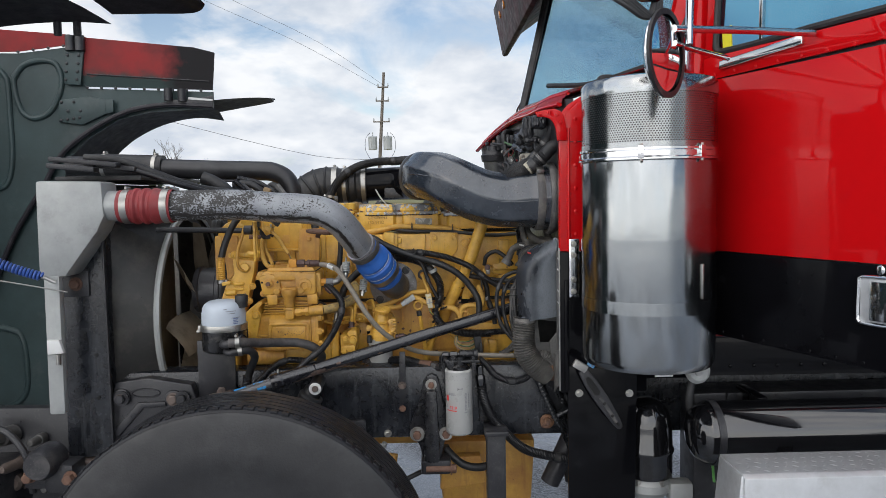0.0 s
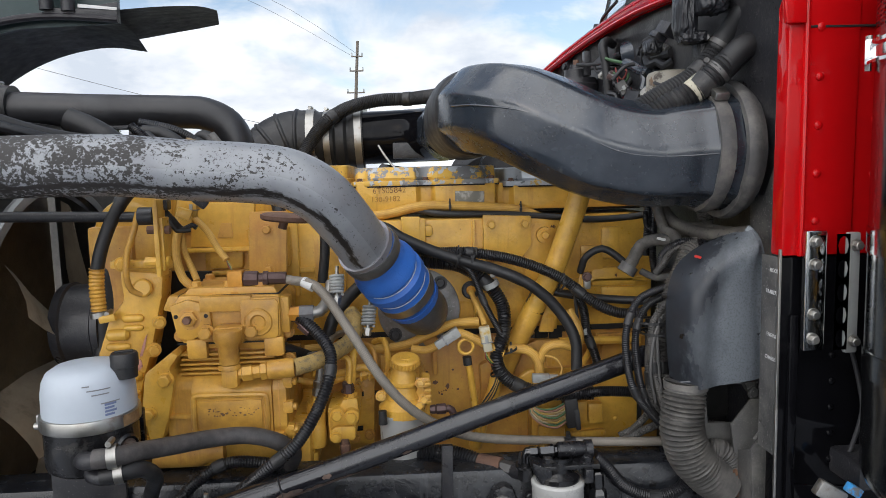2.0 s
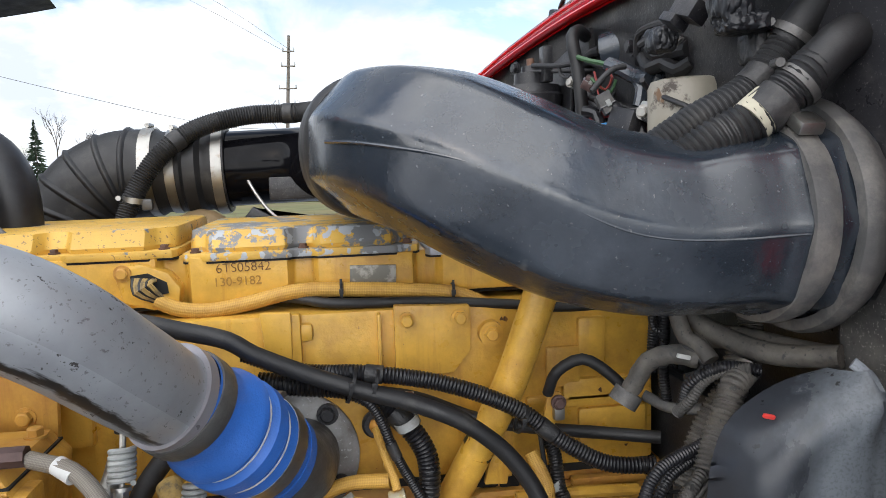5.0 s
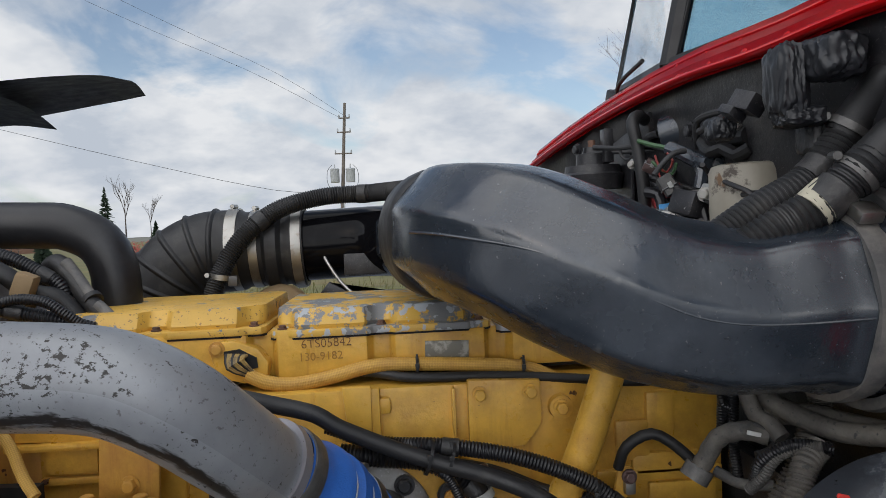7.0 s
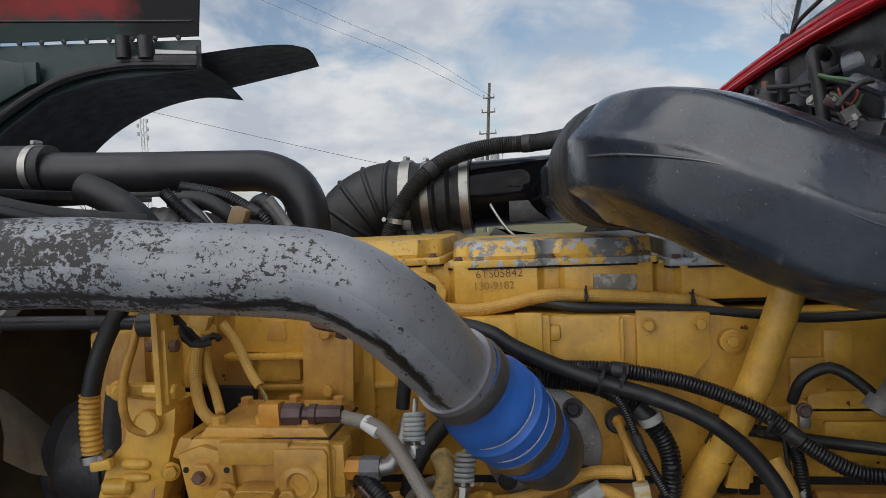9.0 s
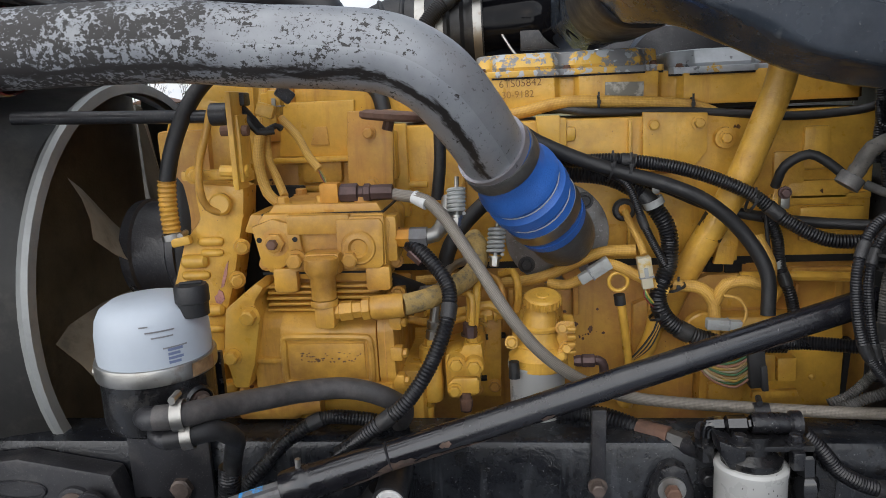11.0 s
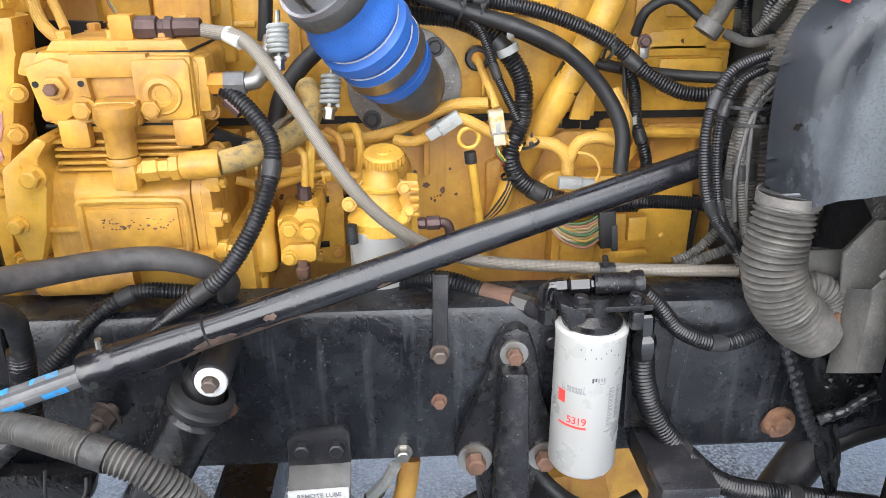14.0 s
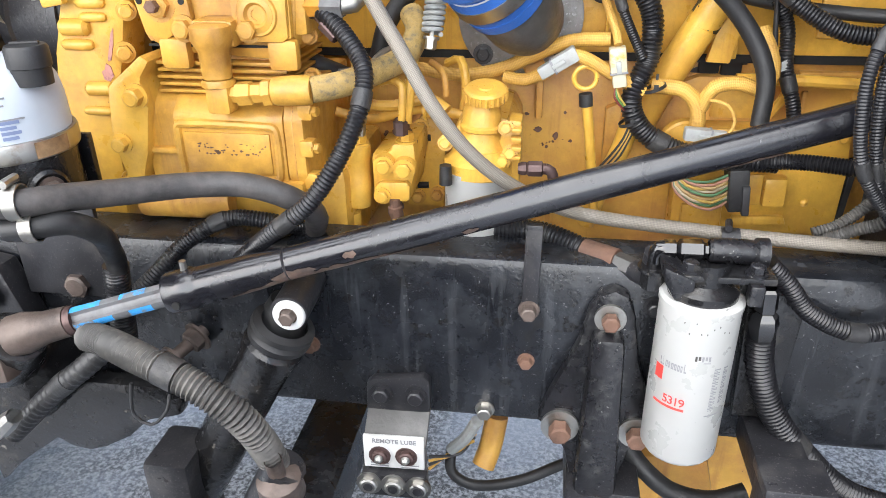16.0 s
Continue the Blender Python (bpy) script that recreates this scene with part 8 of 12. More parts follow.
# --- power steering reservoir ---
def label_arc(cx, cy, r, z, h, a0, width):
    """A thin printed bar lying on a round wall: a0 degrees from the front, width in radians."""
    bm = B()
    k = max(2, int(width / 0.06))
    a = [radians(a0) + width * i / k for i in range(k + 1)]
    lo = [bm.verts.new((cx + r * math.sin(t), cy - r * math.cos(t), z)) for t in a]
    hi = [bm.verts.new((cx + r * math.sin(t), cy - r * math.cos(t), z + h)) for t in a]
    for i in range(k):
        bm.faces.new((lo[i], lo[i + 1], hi[i + 1], hi[i]))
    return bm


rx, ry = -0.830, 2.815
RS = thing("fluid_reservoir", (rx, ry, 0.76), "white plastic fluid reservoir on a black metal cup", "reservoir")
part("tank", turned(B(), (rx, ry, 1.078), (0, 0, 1), [(0, 0.0805), (0.010, 0.0820), (0.045, 0.0810), (0.066, 0.0773), (0.080, 0.0700), (0.090, 0.0543), (0.094, 0.03), (0.095, 0)], 48), M["white_tank"], RS, "translucent white tank")
part("band", turned(B(), (rx, ry, 1.058), (0, 0, 1), [(0, 0.0815), (0, 0.0862), (0.003, 0.0873), (0.021, 0.0873), (0.024, 0.0862), (0.024, 0.0815)], 48), M["zinc"], RS, "steel clamp band")
part("band_stain", label_arc(rx, ry, 0.0876, 1.060, 0.020, 60, 0.55), M["rust_stain"], RS, "brown rust stain")
part("band_screw", rod(B(), (rx - 0.094, ry + 0.005, 1.051), (rx - 0.106, ry + 0.005, 1.051), 0.007, n=10), M["zinc"], RS)
part("band_lug", bevel_box(B(), (rx - 0.090, ry + 0.005, 1.062), (0.022, 0.012, 0.024), 0.003), M["zinc"], RS)
part("cup", turned(B(), (rx, ry, 0.976), (0, 0, 1), [(0, 0), (0, 0.0711), (0.006, 0.0794), (0.014, 0.0820), (0.082, 0.0820), (0.082, 0.0)], 48), M["wet_black"], RS)
part("port_boss", turned(B(), (rx + 0.062, ry - 0.030, 1.020), (0.85, -0.52, 0), [(0, 0.026), (0.020, 0.025), (0.024, 0.021), (0.020, 0.016), (0.014, 0.015), (0.014, 0)], 28), M["wet_black"], RS)
part("outlet_plug", hexbolt(B(), (rx + 0.0794, ry - 0.039, 1.020), (0.85, -0.52, 0), 0.012, 0.014), M["worn_iron"], RS)
cp = part("cap", turned(B(), (rx + 0.073, ry - 0.012, 1.144), (0, 0, 1), [(0, 0.022), (0.020, 0.0225), (0.021, 0.0245), (0.042, 0.0245), (0.046, 0.022), (0.047, 0.0)], 28), M["rubber"], RS, "black screw cap")
part("cap_tab", bevel_box(B(), (rx + 0.073, ry - 0.012, 1.192), (0.032, 0.007, 0.004), 0.0015, (0, 0, 20)), M["rubber"], cp)
part("cap_neck", turned(B(), (rx + 0.045, ry - 0.006, 1.132), (0.6, -0.05, 1), [(0, 0.030), (0.012, 0.026), (0.020, 0.020), (0.020, 0)], 24), M["white_tank"], RS)
part("bracket", bevel_box(B(), (-0.905, 2.950, 0.875), (0.150, 0.010, 0.23), 0.003), M["black_metal"], RS)
part("bracket_arm", bevel_box(B(), (-0.880, 2.895, 0.985), (0.090, 0.12, 0.012), 0.003), M["black_metal"], RS)
part("side_plate", bevel_box(B(), (-0.767, 2.88, 1.020), (0.020, 0.012, 0.080), 0.003), M["wet_black"], RS)
part("elbow", tube(B(), [(rx + 0.02, ry - 0.06, 1.016), (rx + 0.02, ry - 0.090, 1.017), (rx + 0.035, ry - 0.098, 1.019), (rx + 0.07, ry - 0.094, 1.023)], 0.0155, 14), M["black_metal"], RS)
part("lower_elbow", tube(B(), [(rx + 0.02, ry - 0.05, 1.0), (rx + 0.03, ry - 0.082, 0.985), (rx + 0.06, ry - 0.092, 0.985), (rx + 0.085, ry - 0.090, 0.988)], 0.013, 14), M["black_metal"], RS)
part("hose_clamp", clamp_band(B(), (-0.757, 2.722, 1.024), (1, 0.22, 0.04), 0.0205, 0.016), M["zinc"], RS)
part("hose_clamp", clamp_band(B(), (-0.749, 2.725, 0.991), (1, 0.2, 0.1), 0.0172, 0.015), M["zinc"], RS)
for k, w in enumerate((0.012, 0.040, 0.030, 0.0, 0.034)):
    if w:
        part("print_bar", label_arc(rx, ry, 0.0822 - 0.0005 * max(0, 3 - k), 1.144 - k * 0.0085, 0.0022, 16 + 5 * k, w / 0.0815), M["ink_grey"], RS)
for k in range(4):
    part("print_block", label_arc(rx, ry, 0.0826, 1.106 - k * 0.0062, 0.0040, 40, 0.26 - 0.05 * (k % 2)), M["ink_blue"], RS)

# --- fuel filter ---
FF = thing("fuel_filter", (0.09, 2.90, 0.56), "white spin-on fuel filter hanging from a black head", "fuel filter")
fx0, fy0, fr = 0.067, 2.898, 0.0535
part("canister", turned(B(), (fx0, fy0, 0.603), (0, 0, 1), [(0, 0), (0, fr - 0.012), (0.004, fr - 0.005), (0.012, fr), (0.246, fr), (0.250, fr + 0.0015), (0.258, fr + 0.0015), (0.262, fr - 0.003), (0.263, fr - 0.012)], 56), M["white"], FF)
part("neck", turned(B(), (fx0, fy0, 0.856), (0, 0, 1), [(0, fr - 0.008), (0.02, fr - 0.008), (0.03, 0.03), (0.06, 0.03)], 28), M["wet_black"], FF)
fh = part("filter_head", slab(B(), [(0.020, 2.868), (0.150, 2.872), (0.148, 2.945), (0.020, 2.945)], 0.893, 0.903, "z", bevel=0.003), M["wet_black"], FF)
part("head_web", slab(B(), [(0.008, 0.915), (0.050, 0.897), (0.050, 0.872), (0.040, 0.862), (0.026, 0.866), (0.012, 0.890)], 2.866, 2.940, bevel=0.006), M["cast_black"], fh)
part("head_lug", bevel_box(B(), (0.126, 2.875, 0.880), (0.018, 0.022, 0.030), 0.004), M["cast_black"], fh)
part("head_body", turned(B(), (0.070, 2.905, 0.868), (0, 0, 1), [(0, 0.040), (0.012, 0.038), (0.018, 0.030), (0.026, 0.030)], 24), M["cast_black"], fh)
for x in (0.044, 0.126):
    part("head_bolt", hexbolt(B(), (x, 2.885, 0.903), (0, 0, 1), 0.0105, 0.012), M["cast_black"], fh)
part("head_pipe", turned(B(), (0.070, 2.918, 0.918), (1, 0, 0), [(0, 0.013), (0.004, 0.0165), (0.050, 0.0165), (0.056, 0.015), (0.060, 0.0195), (0.074, 0.0195), (0.076, 0.014)], 18), M["cast_black"], fh)
part("head_union", turned(B(), (0.010, 2.918, 0.916), (1, 0, 0.02), [(0, 0.009), (0.004, 0.0125), (0.018, 0.0125), (0.020, 0.009), (0.024, 0.014), (0.052, 0.014), (0.055, 0.010), (0.060, 0.010)], 6), M["tank_gloss"], fh)
part("elbow", tube(B(), [(0.007, 2.925, 0.872), (0.006, 2.922, 0.905), (0.009, 2.919, 0.915), (0.020, 2.918, 0.916)], 0.0115, 14), M["tank_gloss"], fh)
part("elbow_nut", hexbolt(B(), (0.006, 2.925, 0.884), (0, 0, -1), 0.017, 0.030), M["wet_black"], fh)
part("mount_leg", bevel_box(B(), (0.055, 2.948, 0.875), (0.10, 0.034, 0.05), 0.006), M["cast_black"], fh)
part("down_fitting", turned(B(), (0.151, 2.905, 0.874), (0.06, 0, -1), [(0, 0.011), (0.004, 0.0145), (0.034, 0.0145), (0.037, 0.012), (0.042, 0.0175), (0.056, 0.0200), (0.074, 0.0165), (0.080, 0.0150)], 6), M["tank_gloss"], fh)
part("rail_plate", slab(B(), [(0.15, 0.63), (0.21, 0.63), (0.22, 0.84), (0.19, 0.87), (0.14, 0.87)], 2.945, 2.966, bevel=0.003), M["wet_black"], FF)
ang = lambda a: (fx0 + (fr + 0.0004) * math.sin(radians(a)), fy0 - (fr + 0.0004) * math.cos(radians(a)))


def wrap_bar(a0, a1, z0, z1, mat):
    """A printed bar lying on the filter's side."""
    bm = B()
    k = max(2, int(abs(a1 - a0) / 5))
    lo = [bm.verts.new((*ang(a0 + (a1 - a0) * i / k), z0)) for i in range(k + 1)]
    hi = [bm.verts.new((*ang(a0 + (a1 - a0) * i / k), z1)) for i in range(k + 1)]
    for i in range(k):
        bm.faces.new((lo[i], lo[i + 1], hi[i + 1], hi[i]))
    part("print", bm, mat, FF)


wrap_bar(-66, -51, 0.744, 0.766, M["ink_red"])
wrap_bar(-62, -12, 0.705, 0.709, M["ink_red"])
for k, (w, up) in enumerate(((3.0, 12), (1.4, 14), (3.0, 10), (2.2, 10), (3.2, 10), (3.0, 10), (3.0, 10), (2.0, 10), (3.0, 14))):
    a = -58 + k * 4.7
    wrap_bar(a, a + w * 0.42, 0.768, 0.768 + up * 0.001, M["ink_grey"])
    wrap_bar(a + w * 0.42, a + w + 0.6, 0.768, 0.7705, M["ink_grey"])
    if up < 12:
        wrap_bar(a + w * 0.42, a + w + 0.6, 0.7755, 0.778, M["ink_grey"])
        wrap_bar(a + w * 0.75, a + w + 0.6, 0.7705, 0.7755, M["ink_grey"])
for k in range(5):
    wrap_bar(-8 + k * 4.6, -5.0 + k * 4.6, 0.790 + 0.002 * (k % 2), 0.798, M["ink"] if k < 2 else M["ink_grey"])
wrap_bar(4, 14, 0.787, 0.7885, M["ink_grey"])
for k in range(26):
    z = 0.708 + k * 0.0027
    wrap_bar(22, 32 if k % 3 else 28, z, z + 0.0012 + 0.0008 * (k % 2), M["ink_grey"])
    if k < 22:
        wrap_bar(38, 47 if k % 4 else 43, z + 0.010, z + 0.0115 + 0.0008 * (k % 3 == 0), M["ink_grey"])
wrap_bar(18, 46, 0.699, 0.7008, M["ink_grey"])
for k, ch in enumerate("5319"):
    a = -46 + k * 8.2
    x, y = ang(a)
    lettering("print", ch, 0.0185, pose(x, y, 0.7125, 90, 0, a), M["ink_red"], FF, 0.0003)
for k in range(9):
    rnd = random.Random(k)
    z = 0.836 + rnd.uniform(-0.010, 0.010)
    wrap_bar(-30 + 8 * k, -28.5 + 8 * k, z, z + 0.0025, M["ink"])

# --- brackets on the rail ---
MB = thing("engine_mount", (-0.04, 2.93, 0.45), "black cast engine mount bracket with rusty bolts", "engine mount")
bm = B()
slab(bm, [(-0.140, 0.595), (-0.128, 0.635), (-0.085, 0.745), (-0.074, 0.80), (-0.060, 0.828), (-0.040, 0.836), (-0.020, 0.828), (-0.008, 0.795), (0.004, 0.72), (0.030, 0.635), (0.033, 0.60), (0.015, 0.585), (-0.005, 0.50), (-0.015, 0.45), (-0.075, 0.45), (-0.095, 0.54), (-0.115, 0.572)], 2.935, 2.965, bevel=0.008)
slab(bm, [(-0.078, 0.47), (-0.068, 0.775), (-0.022, 0.775), (-0.010, 0.47)], 2.900, 2.945, bevel=0.014)
part("casting", bm, M["cast_black"], MB)
for x, z, m, r in ((-0.044, 0.793, "rust", 0.013), (-0.104, 0.590, "rust", 0.017), (0.013, 0.590, "rust", 0.016)):
    part("washer", rod(B(), (x, 2.936, z), (x, 2.930, z), r * 1.75, n=24), M["zinc"], MB)
    part("bolt", hexbolt(B(), (x, 2.930, z), (0, -1, 0), r, r * 1.3, False), M[m], MB)
part("lower_arm", bevel_box(B(), (-0.03, 3.0, 0.46), (0.12, 0.2, 0.06), 0.012), M["black_metal"], MB)
part("lower_bolt", hexbolt(rod(B(), (-0.07, 2.90, 0.455), (0.03, 2.90, 0.455), 0.012), (0.03, 2.90, 0.455), (1, 0, 0), 0.018, 0.02), M["rust"], MB)

SB = thing("strap_bracket", (-0.15, 2.955, 0.79), "black flat strap bolted to the rail", "bracket")
part("strap", slab(B(), [(-0.173, 0.774), (-0.149, 0.774), (-0.146, 0.925), (-0.170, 0.925)], 2.950, 2.963, bevel=0.003), M["black_metal"], SB)
part("strap_foot", hexbolt(B(), (-0.161, 2.952, 0.787), (0, -1, 0), 0.012, 0.018), M["worn_iron"], SB)

RL = thing("lube_manifold", (-0.355, 2.93, 0.45), "aluminium remote lube block with grease fittings on a bracket", "lube block")
part("bracket", slab(B(), [(-0.412, 0.56), (-0.305, 0.57), (-0.305, 0.63), (-0.315, 0.64), (-0.40, 0.628), (-0.41, 0.618)], 2.948, 2.967, bevel=0.004), M["black_metal"], RL)
part("bend", slab(B(), [(2.952, 0.572), (2.906, 0.535), (2.906, 0.43), (2.914, 0.43), (2.914, 0.53), (2.962, 0.568)], -0.410, -0.306, "x", bevel=0.002), M["oily_steel"], RL)
part("label_plate", slab(B(), [(-0.408, 0.488), (-0.308, 0.492), (-0.308, 0.556), (-0.408, 0.552)], 2.899, 2.9055, bevel=0.001), M["label_white"], RL, "white label plate")
lettering("label_text", "REMOTE LUBE", 0.0115, pose(-0.393, 2.8985, 0.5405, 90, -2, 0), M["ink_grey"], RL, 0.0003, 0.0002)
for k in range(4):
    part("label_bar", bevel_box(B(), (-0.382 + (k % 2) * 0.05, 2.8985, 0.4985 - (k // 2) * 0.005), (0.030, 0.001, 0.0016), 0.0), M["ink_grey"], RL)
for x, z, m in ((-0.381, 0.515, "zinc"), (-0.337, 0.517, "zinc")):
    g = part("grease_fitting", hexbolt(B(), (x, 2.899, z), (0, -1, 0), 0.0135, 0.007), M["brown_fitting"], RL)
    part("fitting_ball", turned(B(), (x, 2.893, z), (0, -1, 0), [(0, 0.008), (0.006, 0.007), (0.01, 0.004), (0.012, 0)], 12), M["zinc"], g)
part("manifold", bevel_box(B(), (-0.358, 2.90, 0.462), (0.108, 0.03, 0.045), 0.005), M["black_metal"], RL)
for x in (-0.398, -0.357, -0.316):
    g = part("port_fitting", hexbolt(B(), (x, 2.885, 0.466), (0, -1, 0), 0.016, 0.008), M["zinc"], RL)
    part("port_ball", turned(B(), (x, 2.878, 0.466), (0, -1, 0), [(0, 0.009), (0.004, 0.008), (0.005, 0.0)], 12), M["black_metal"], g)
for x in (-0.385, -0.328):
    part("bolt", hexbolt(B(), (x, 2.948, 0.603), (0, -1, 0), 0.014, 0.012), M["black_metal"], RL)

SH = thing("shock_absorber", (-0.5, 2.9, 0.45), "black shock absorber with a white rubber bushing", "shock absorber")
part("eye", rod(B(), (-0.491, 2.96, 0.806), (-0.491, 2.865, 0.798), 0.0275, n=32), M["black_metal"], SH)
part("bushing", turned(B(), (-0.490, 2.866, 0.797), (0, -1, 0), [(0, 0.0240), (0.006, 0.0240), (0.008, 0.0222), (0.008, 0.0135), (0.004, 0.012)], 32), M["label_white"], SH, "white rubber bushing")
part("bolt", hexbolt(B(), (-0.490, 2.862, 0.797), (0, -1, 0), 0.0115, 0.014), M["worn_iron"], SH)
part("dust_cap", turned(B(), (-0.518, 2.885, 0.750), (-0.56, 0.02, -1), [(0, 0.02), (0.0, 0.040), (0.01, 0.045), (0.016, 0.041), (0.022, 0.047), (0.034, 0.047), (0.05, 0.043), (0.44, 0.043), (0.45, 0)], 32), M["wet_black"], SH)

part("boot", turned(B(), (-0.506, 2.91, 0.790), (-0.45, -0.1, -1), [(0, 0), (0.0, 0.030), (0.03, 0.036), (0.06, 0.041), (0.07, 0.0)], 28), M["rubber"], SH)
part("shock_collar", turned(B(), (-0.507, 2.885, 0.770), (-0.50, 0.0, -1), [(0, 0.036), (0.004, 0.048), (0.012, 0.049), (0.016, 0.043), (0.022, 0.049), (0.032, 0.047), (0.036, 0.03)], 32), M["rubber"], SH)
shift(RL, -0.008, 0, 0.010)
shift(SH, -0.009, 0, 0.008)
GF = thing("steering_gear", (-0.9, 2.85, 0.45), "greasy dark steering gear box with hose fittings", "steering gear")
bm = B()
turned(bm, (-1.00, 2.97, 0.63), (0, -1, 0), [(0, 0), (0, 0.09), (0.09, 0.085), (0.12, 0.070), (0.130, 0.04), (0.130, 0)], 32)
rod(bm, (-0.885, 2.80, 0.775), (-0.97, 2.85, 0.71), 0.036, 0.06)
part("gear_case", bm, M["wet_black"], GF)
part("case_foot", slab(B(), [(-1.15, 0.335), (-1.095, 0.390), (-0.999, 0.462), (-0.975, 0.446), (-0.940, 0.440), (-0.905, 0.452), (-0.853, 0.482), (-0.811, 0.523), (-0.745, 0.541), (-0.730, 0.60), (-1.15, 0.60)], 2.925, 2.964, bevel=0.012), M["wet_black"], GF)
st = part("stud", rod(B(), (-0.694, 2.965, 0.697), (-0.735, 2.875, 0.672), 0.011, n=14), M["worn_iron"], GF)
part("stud_nut", hexbolt(B(), (-0.700, 2.952, 0.693), (-0.4, -0.9, -0.25), 0.020, 0.018), M["worn_iron"], st)
part("stud_nut", hexbolt(B(), (-0.722, 2.905, 0.680), (-0.4, -0.9, -0.25), 0.017, 0.016), M["worn_iron"], st)
part("fitting", turned(B(), (-0.885, 2.745, 0.675), (-0.55, 0.1, -0.5), [(0, 0.012), (0.02, 0.015), (0.05, 0.015), (0.05, 0.011), (0.08, 0.011)], 8), M["zinc"], GF)
part("tie_rod", rod(B(), (-0.60, 2.70, 0.40), (-0.47, 2.72, 0.66), 0.030), M["black_metal"], GF)
part("ball_joint", turned(B(), (-0.475, 2.715, 0.60), (0, -0.2, 1), [(0, 0.02), (0.02, 0.032), (0.05, 0.03), (0.06, 0.012), (0.09, 0.012)], 16), M["worn_iron"], GF)
part("beam", bevel_box(B(), (-0.56, 3.4, 0.30), (0.13, 2.2, 0.12), 0.03), M["black_rail"], AX)
solid("axle_block", bevel_box(B(), (-0.718, 2.86, 0.43), (0.076, 0.10, 0.22), 0.010), M["black_metal"], "black steel block standing over the axle beam", "block")
BP = thing("bumper_support", (-1.9, 3.0, 0.2), "dark greasy front crossmember and bumper support plates", "crossmember")
part("plate", slab(B(), [(-2.6, -0.10), (-1.42, -0.10), (-1.42, 0.52), (-1.50, 0.70), (-2.6, 0.72)], 3.04, 3.10, bevel=0.01), M["black_metal"], BP)
part("beam", bevel_box(B(), (-1.8, 3.2, 0.42), (0.16, 1.2, 0.2), 0.02), M["black_metal"], BP)
for k, (x, z, r, L) in enumerate(((-1.78, 0.60, 0.03, 0.16), (-1.70, 0.50, 0.022, 0.2), (-1.66, 0.58, 0.018, 0.1), (-1.74, 0.42, 0.035, 0.12), (-1.62, 0.40, 0.02, 0.14))):
    part("pin", turned(B(), (x, 3.03, z), (0.1 * k - 0.2, -1, 0.1), [(0, r * 1.3), (L * 0.4, r * 1.25), (L * 0.45, r), (L * 0.9, r * 0.95), (L, r * 0.6), (L, 0)], 16), M["worn_iron"] if k % 2 else M["oily_steel"], BP)
part("stay", tube(B(), [(-1.86, 2.95, 0.66), (-1.74, 2.92, 0.64), (-1.66, 2.90, 0.55), (-1.64, 2.90, 0.40)], 0.014, 10), M["black_metal"], BP)
part("stay", tube(B(), [(-1.80, 2.90, 0.40), (-1.70, 2.88, 0.36), (-1.60, 2.88, 0.36)], 0.018, 10), M["oily_steel"], BP)
LJ = thing("front_hanger", (-1.5, 2.8, 0.4), "rusty front spring eye hanger with bolts", "bracket")
bm = B()
bevel_box(bm, (-1.56, 2.84, 0.50), (0.12, 0.10, 0.10), 0.03)
bevel_box(bm, (-1.47, 2.83, 0.50), (0.12, 0.12, 0.12), 0.03)
turned(bm, (-1.52, 2.72, 0.57), (0, 1, 0), [(0, 0), (0, 0.05), (0.02, 0.06), (0.12, 0.06), (0.12, 0)], 24)
part("hanger", bm, M["black_metal"], LJ)
for x, z in ((-1.57, 0.52), (-1.42, 0.51)):
    part("bolt", hexbolt(B(), (x, 2.765, z), (0, -1, 0), 0.02, 0.03), M["rust"], LJ)
part("shackle", bevel_box(B(), (-1.42, 2.92, 0.525), (0.25, 0.1, 0.02), 0.006), M["worn_iron"], LJ)

# --- heat shield, bellows and cowl side ---
HS = thing("heat_shield", (0.38, 2.88, 1.08), "bulged grey black metal heat shield with chipped paint", "heat shield")
bm = B()
nu, nv = 26, 26
LEFT = curve_points([(0.314, 2.925, 1.051), (0.306, 2.925, 1.126), (0.303, 2.925, 1.201), (0.308, 2.925, 1.256), (0.325, 2.925, 1.300), (0.352, 2.920, 1.328), (0.391, 2.912, 1.352), (0.432, 2.896, 1.368)], 0.004)
RIGHT = curve_points([(0.492, 2.865, 1.080), (0.490, 2.860, 1.130), (0.484, 2.860, 1.200), (0.477, 2.862, 1.275), (0.466, 2.866, 1.340), (0.450, 2.880, 1.378)], 0.004)


def along(pts, f):
    """A point at the share f of an evenly spaced curve."""
    s = f * (len(pts) - 1)
    k = min(int(s), len(pts) - 2)
    return pts[k][0].lerp(pts[k + 1][0], s - k)


grid = []
for j in range(nv + 1):
    v = j / nv
    a, b = along(LEFT, v), along(RIGHT, v)
    row = []
    for i in range(nu + 1):
        u = i / nu
        h = 0.064 * (1 - 0.5 * v ** 4)
        uc = 0.18 + 0.06 * v + 1.6 * max(0.0, v - 0.5) ** 1.6
        uv_ = uc + 0.26
        dip = 0.30 * (1 - min(1.0, max(0.0, (v - 0.55) / 0.32)))
        if u < uc:
            bul = math.sin(u / uc * math.pi / 2) ** 0.75
        elif u < uv_:
            bul = 1 - dip * (0.5 - 0.5 * math.cos((u - uc) / 0.26 * math.pi))
        else:
            bul = (1 - dip) - (0.75 - dip) * ((u - uv_) / (1.0001 - uv_)) ** 1.5
        bul -= 0.06 * math.exp(-((u - 0.86) / 0.03) ** 2) * (1 - v * 0.5)
        bul += 0.05 * math.exp(-((u - 0.93) / 0.03) ** 2)
        p = a.lerp(b, u)
        row.append(bm.verts.new((p.x, p.y - h * bul, p.z)))
    grid.append(row)
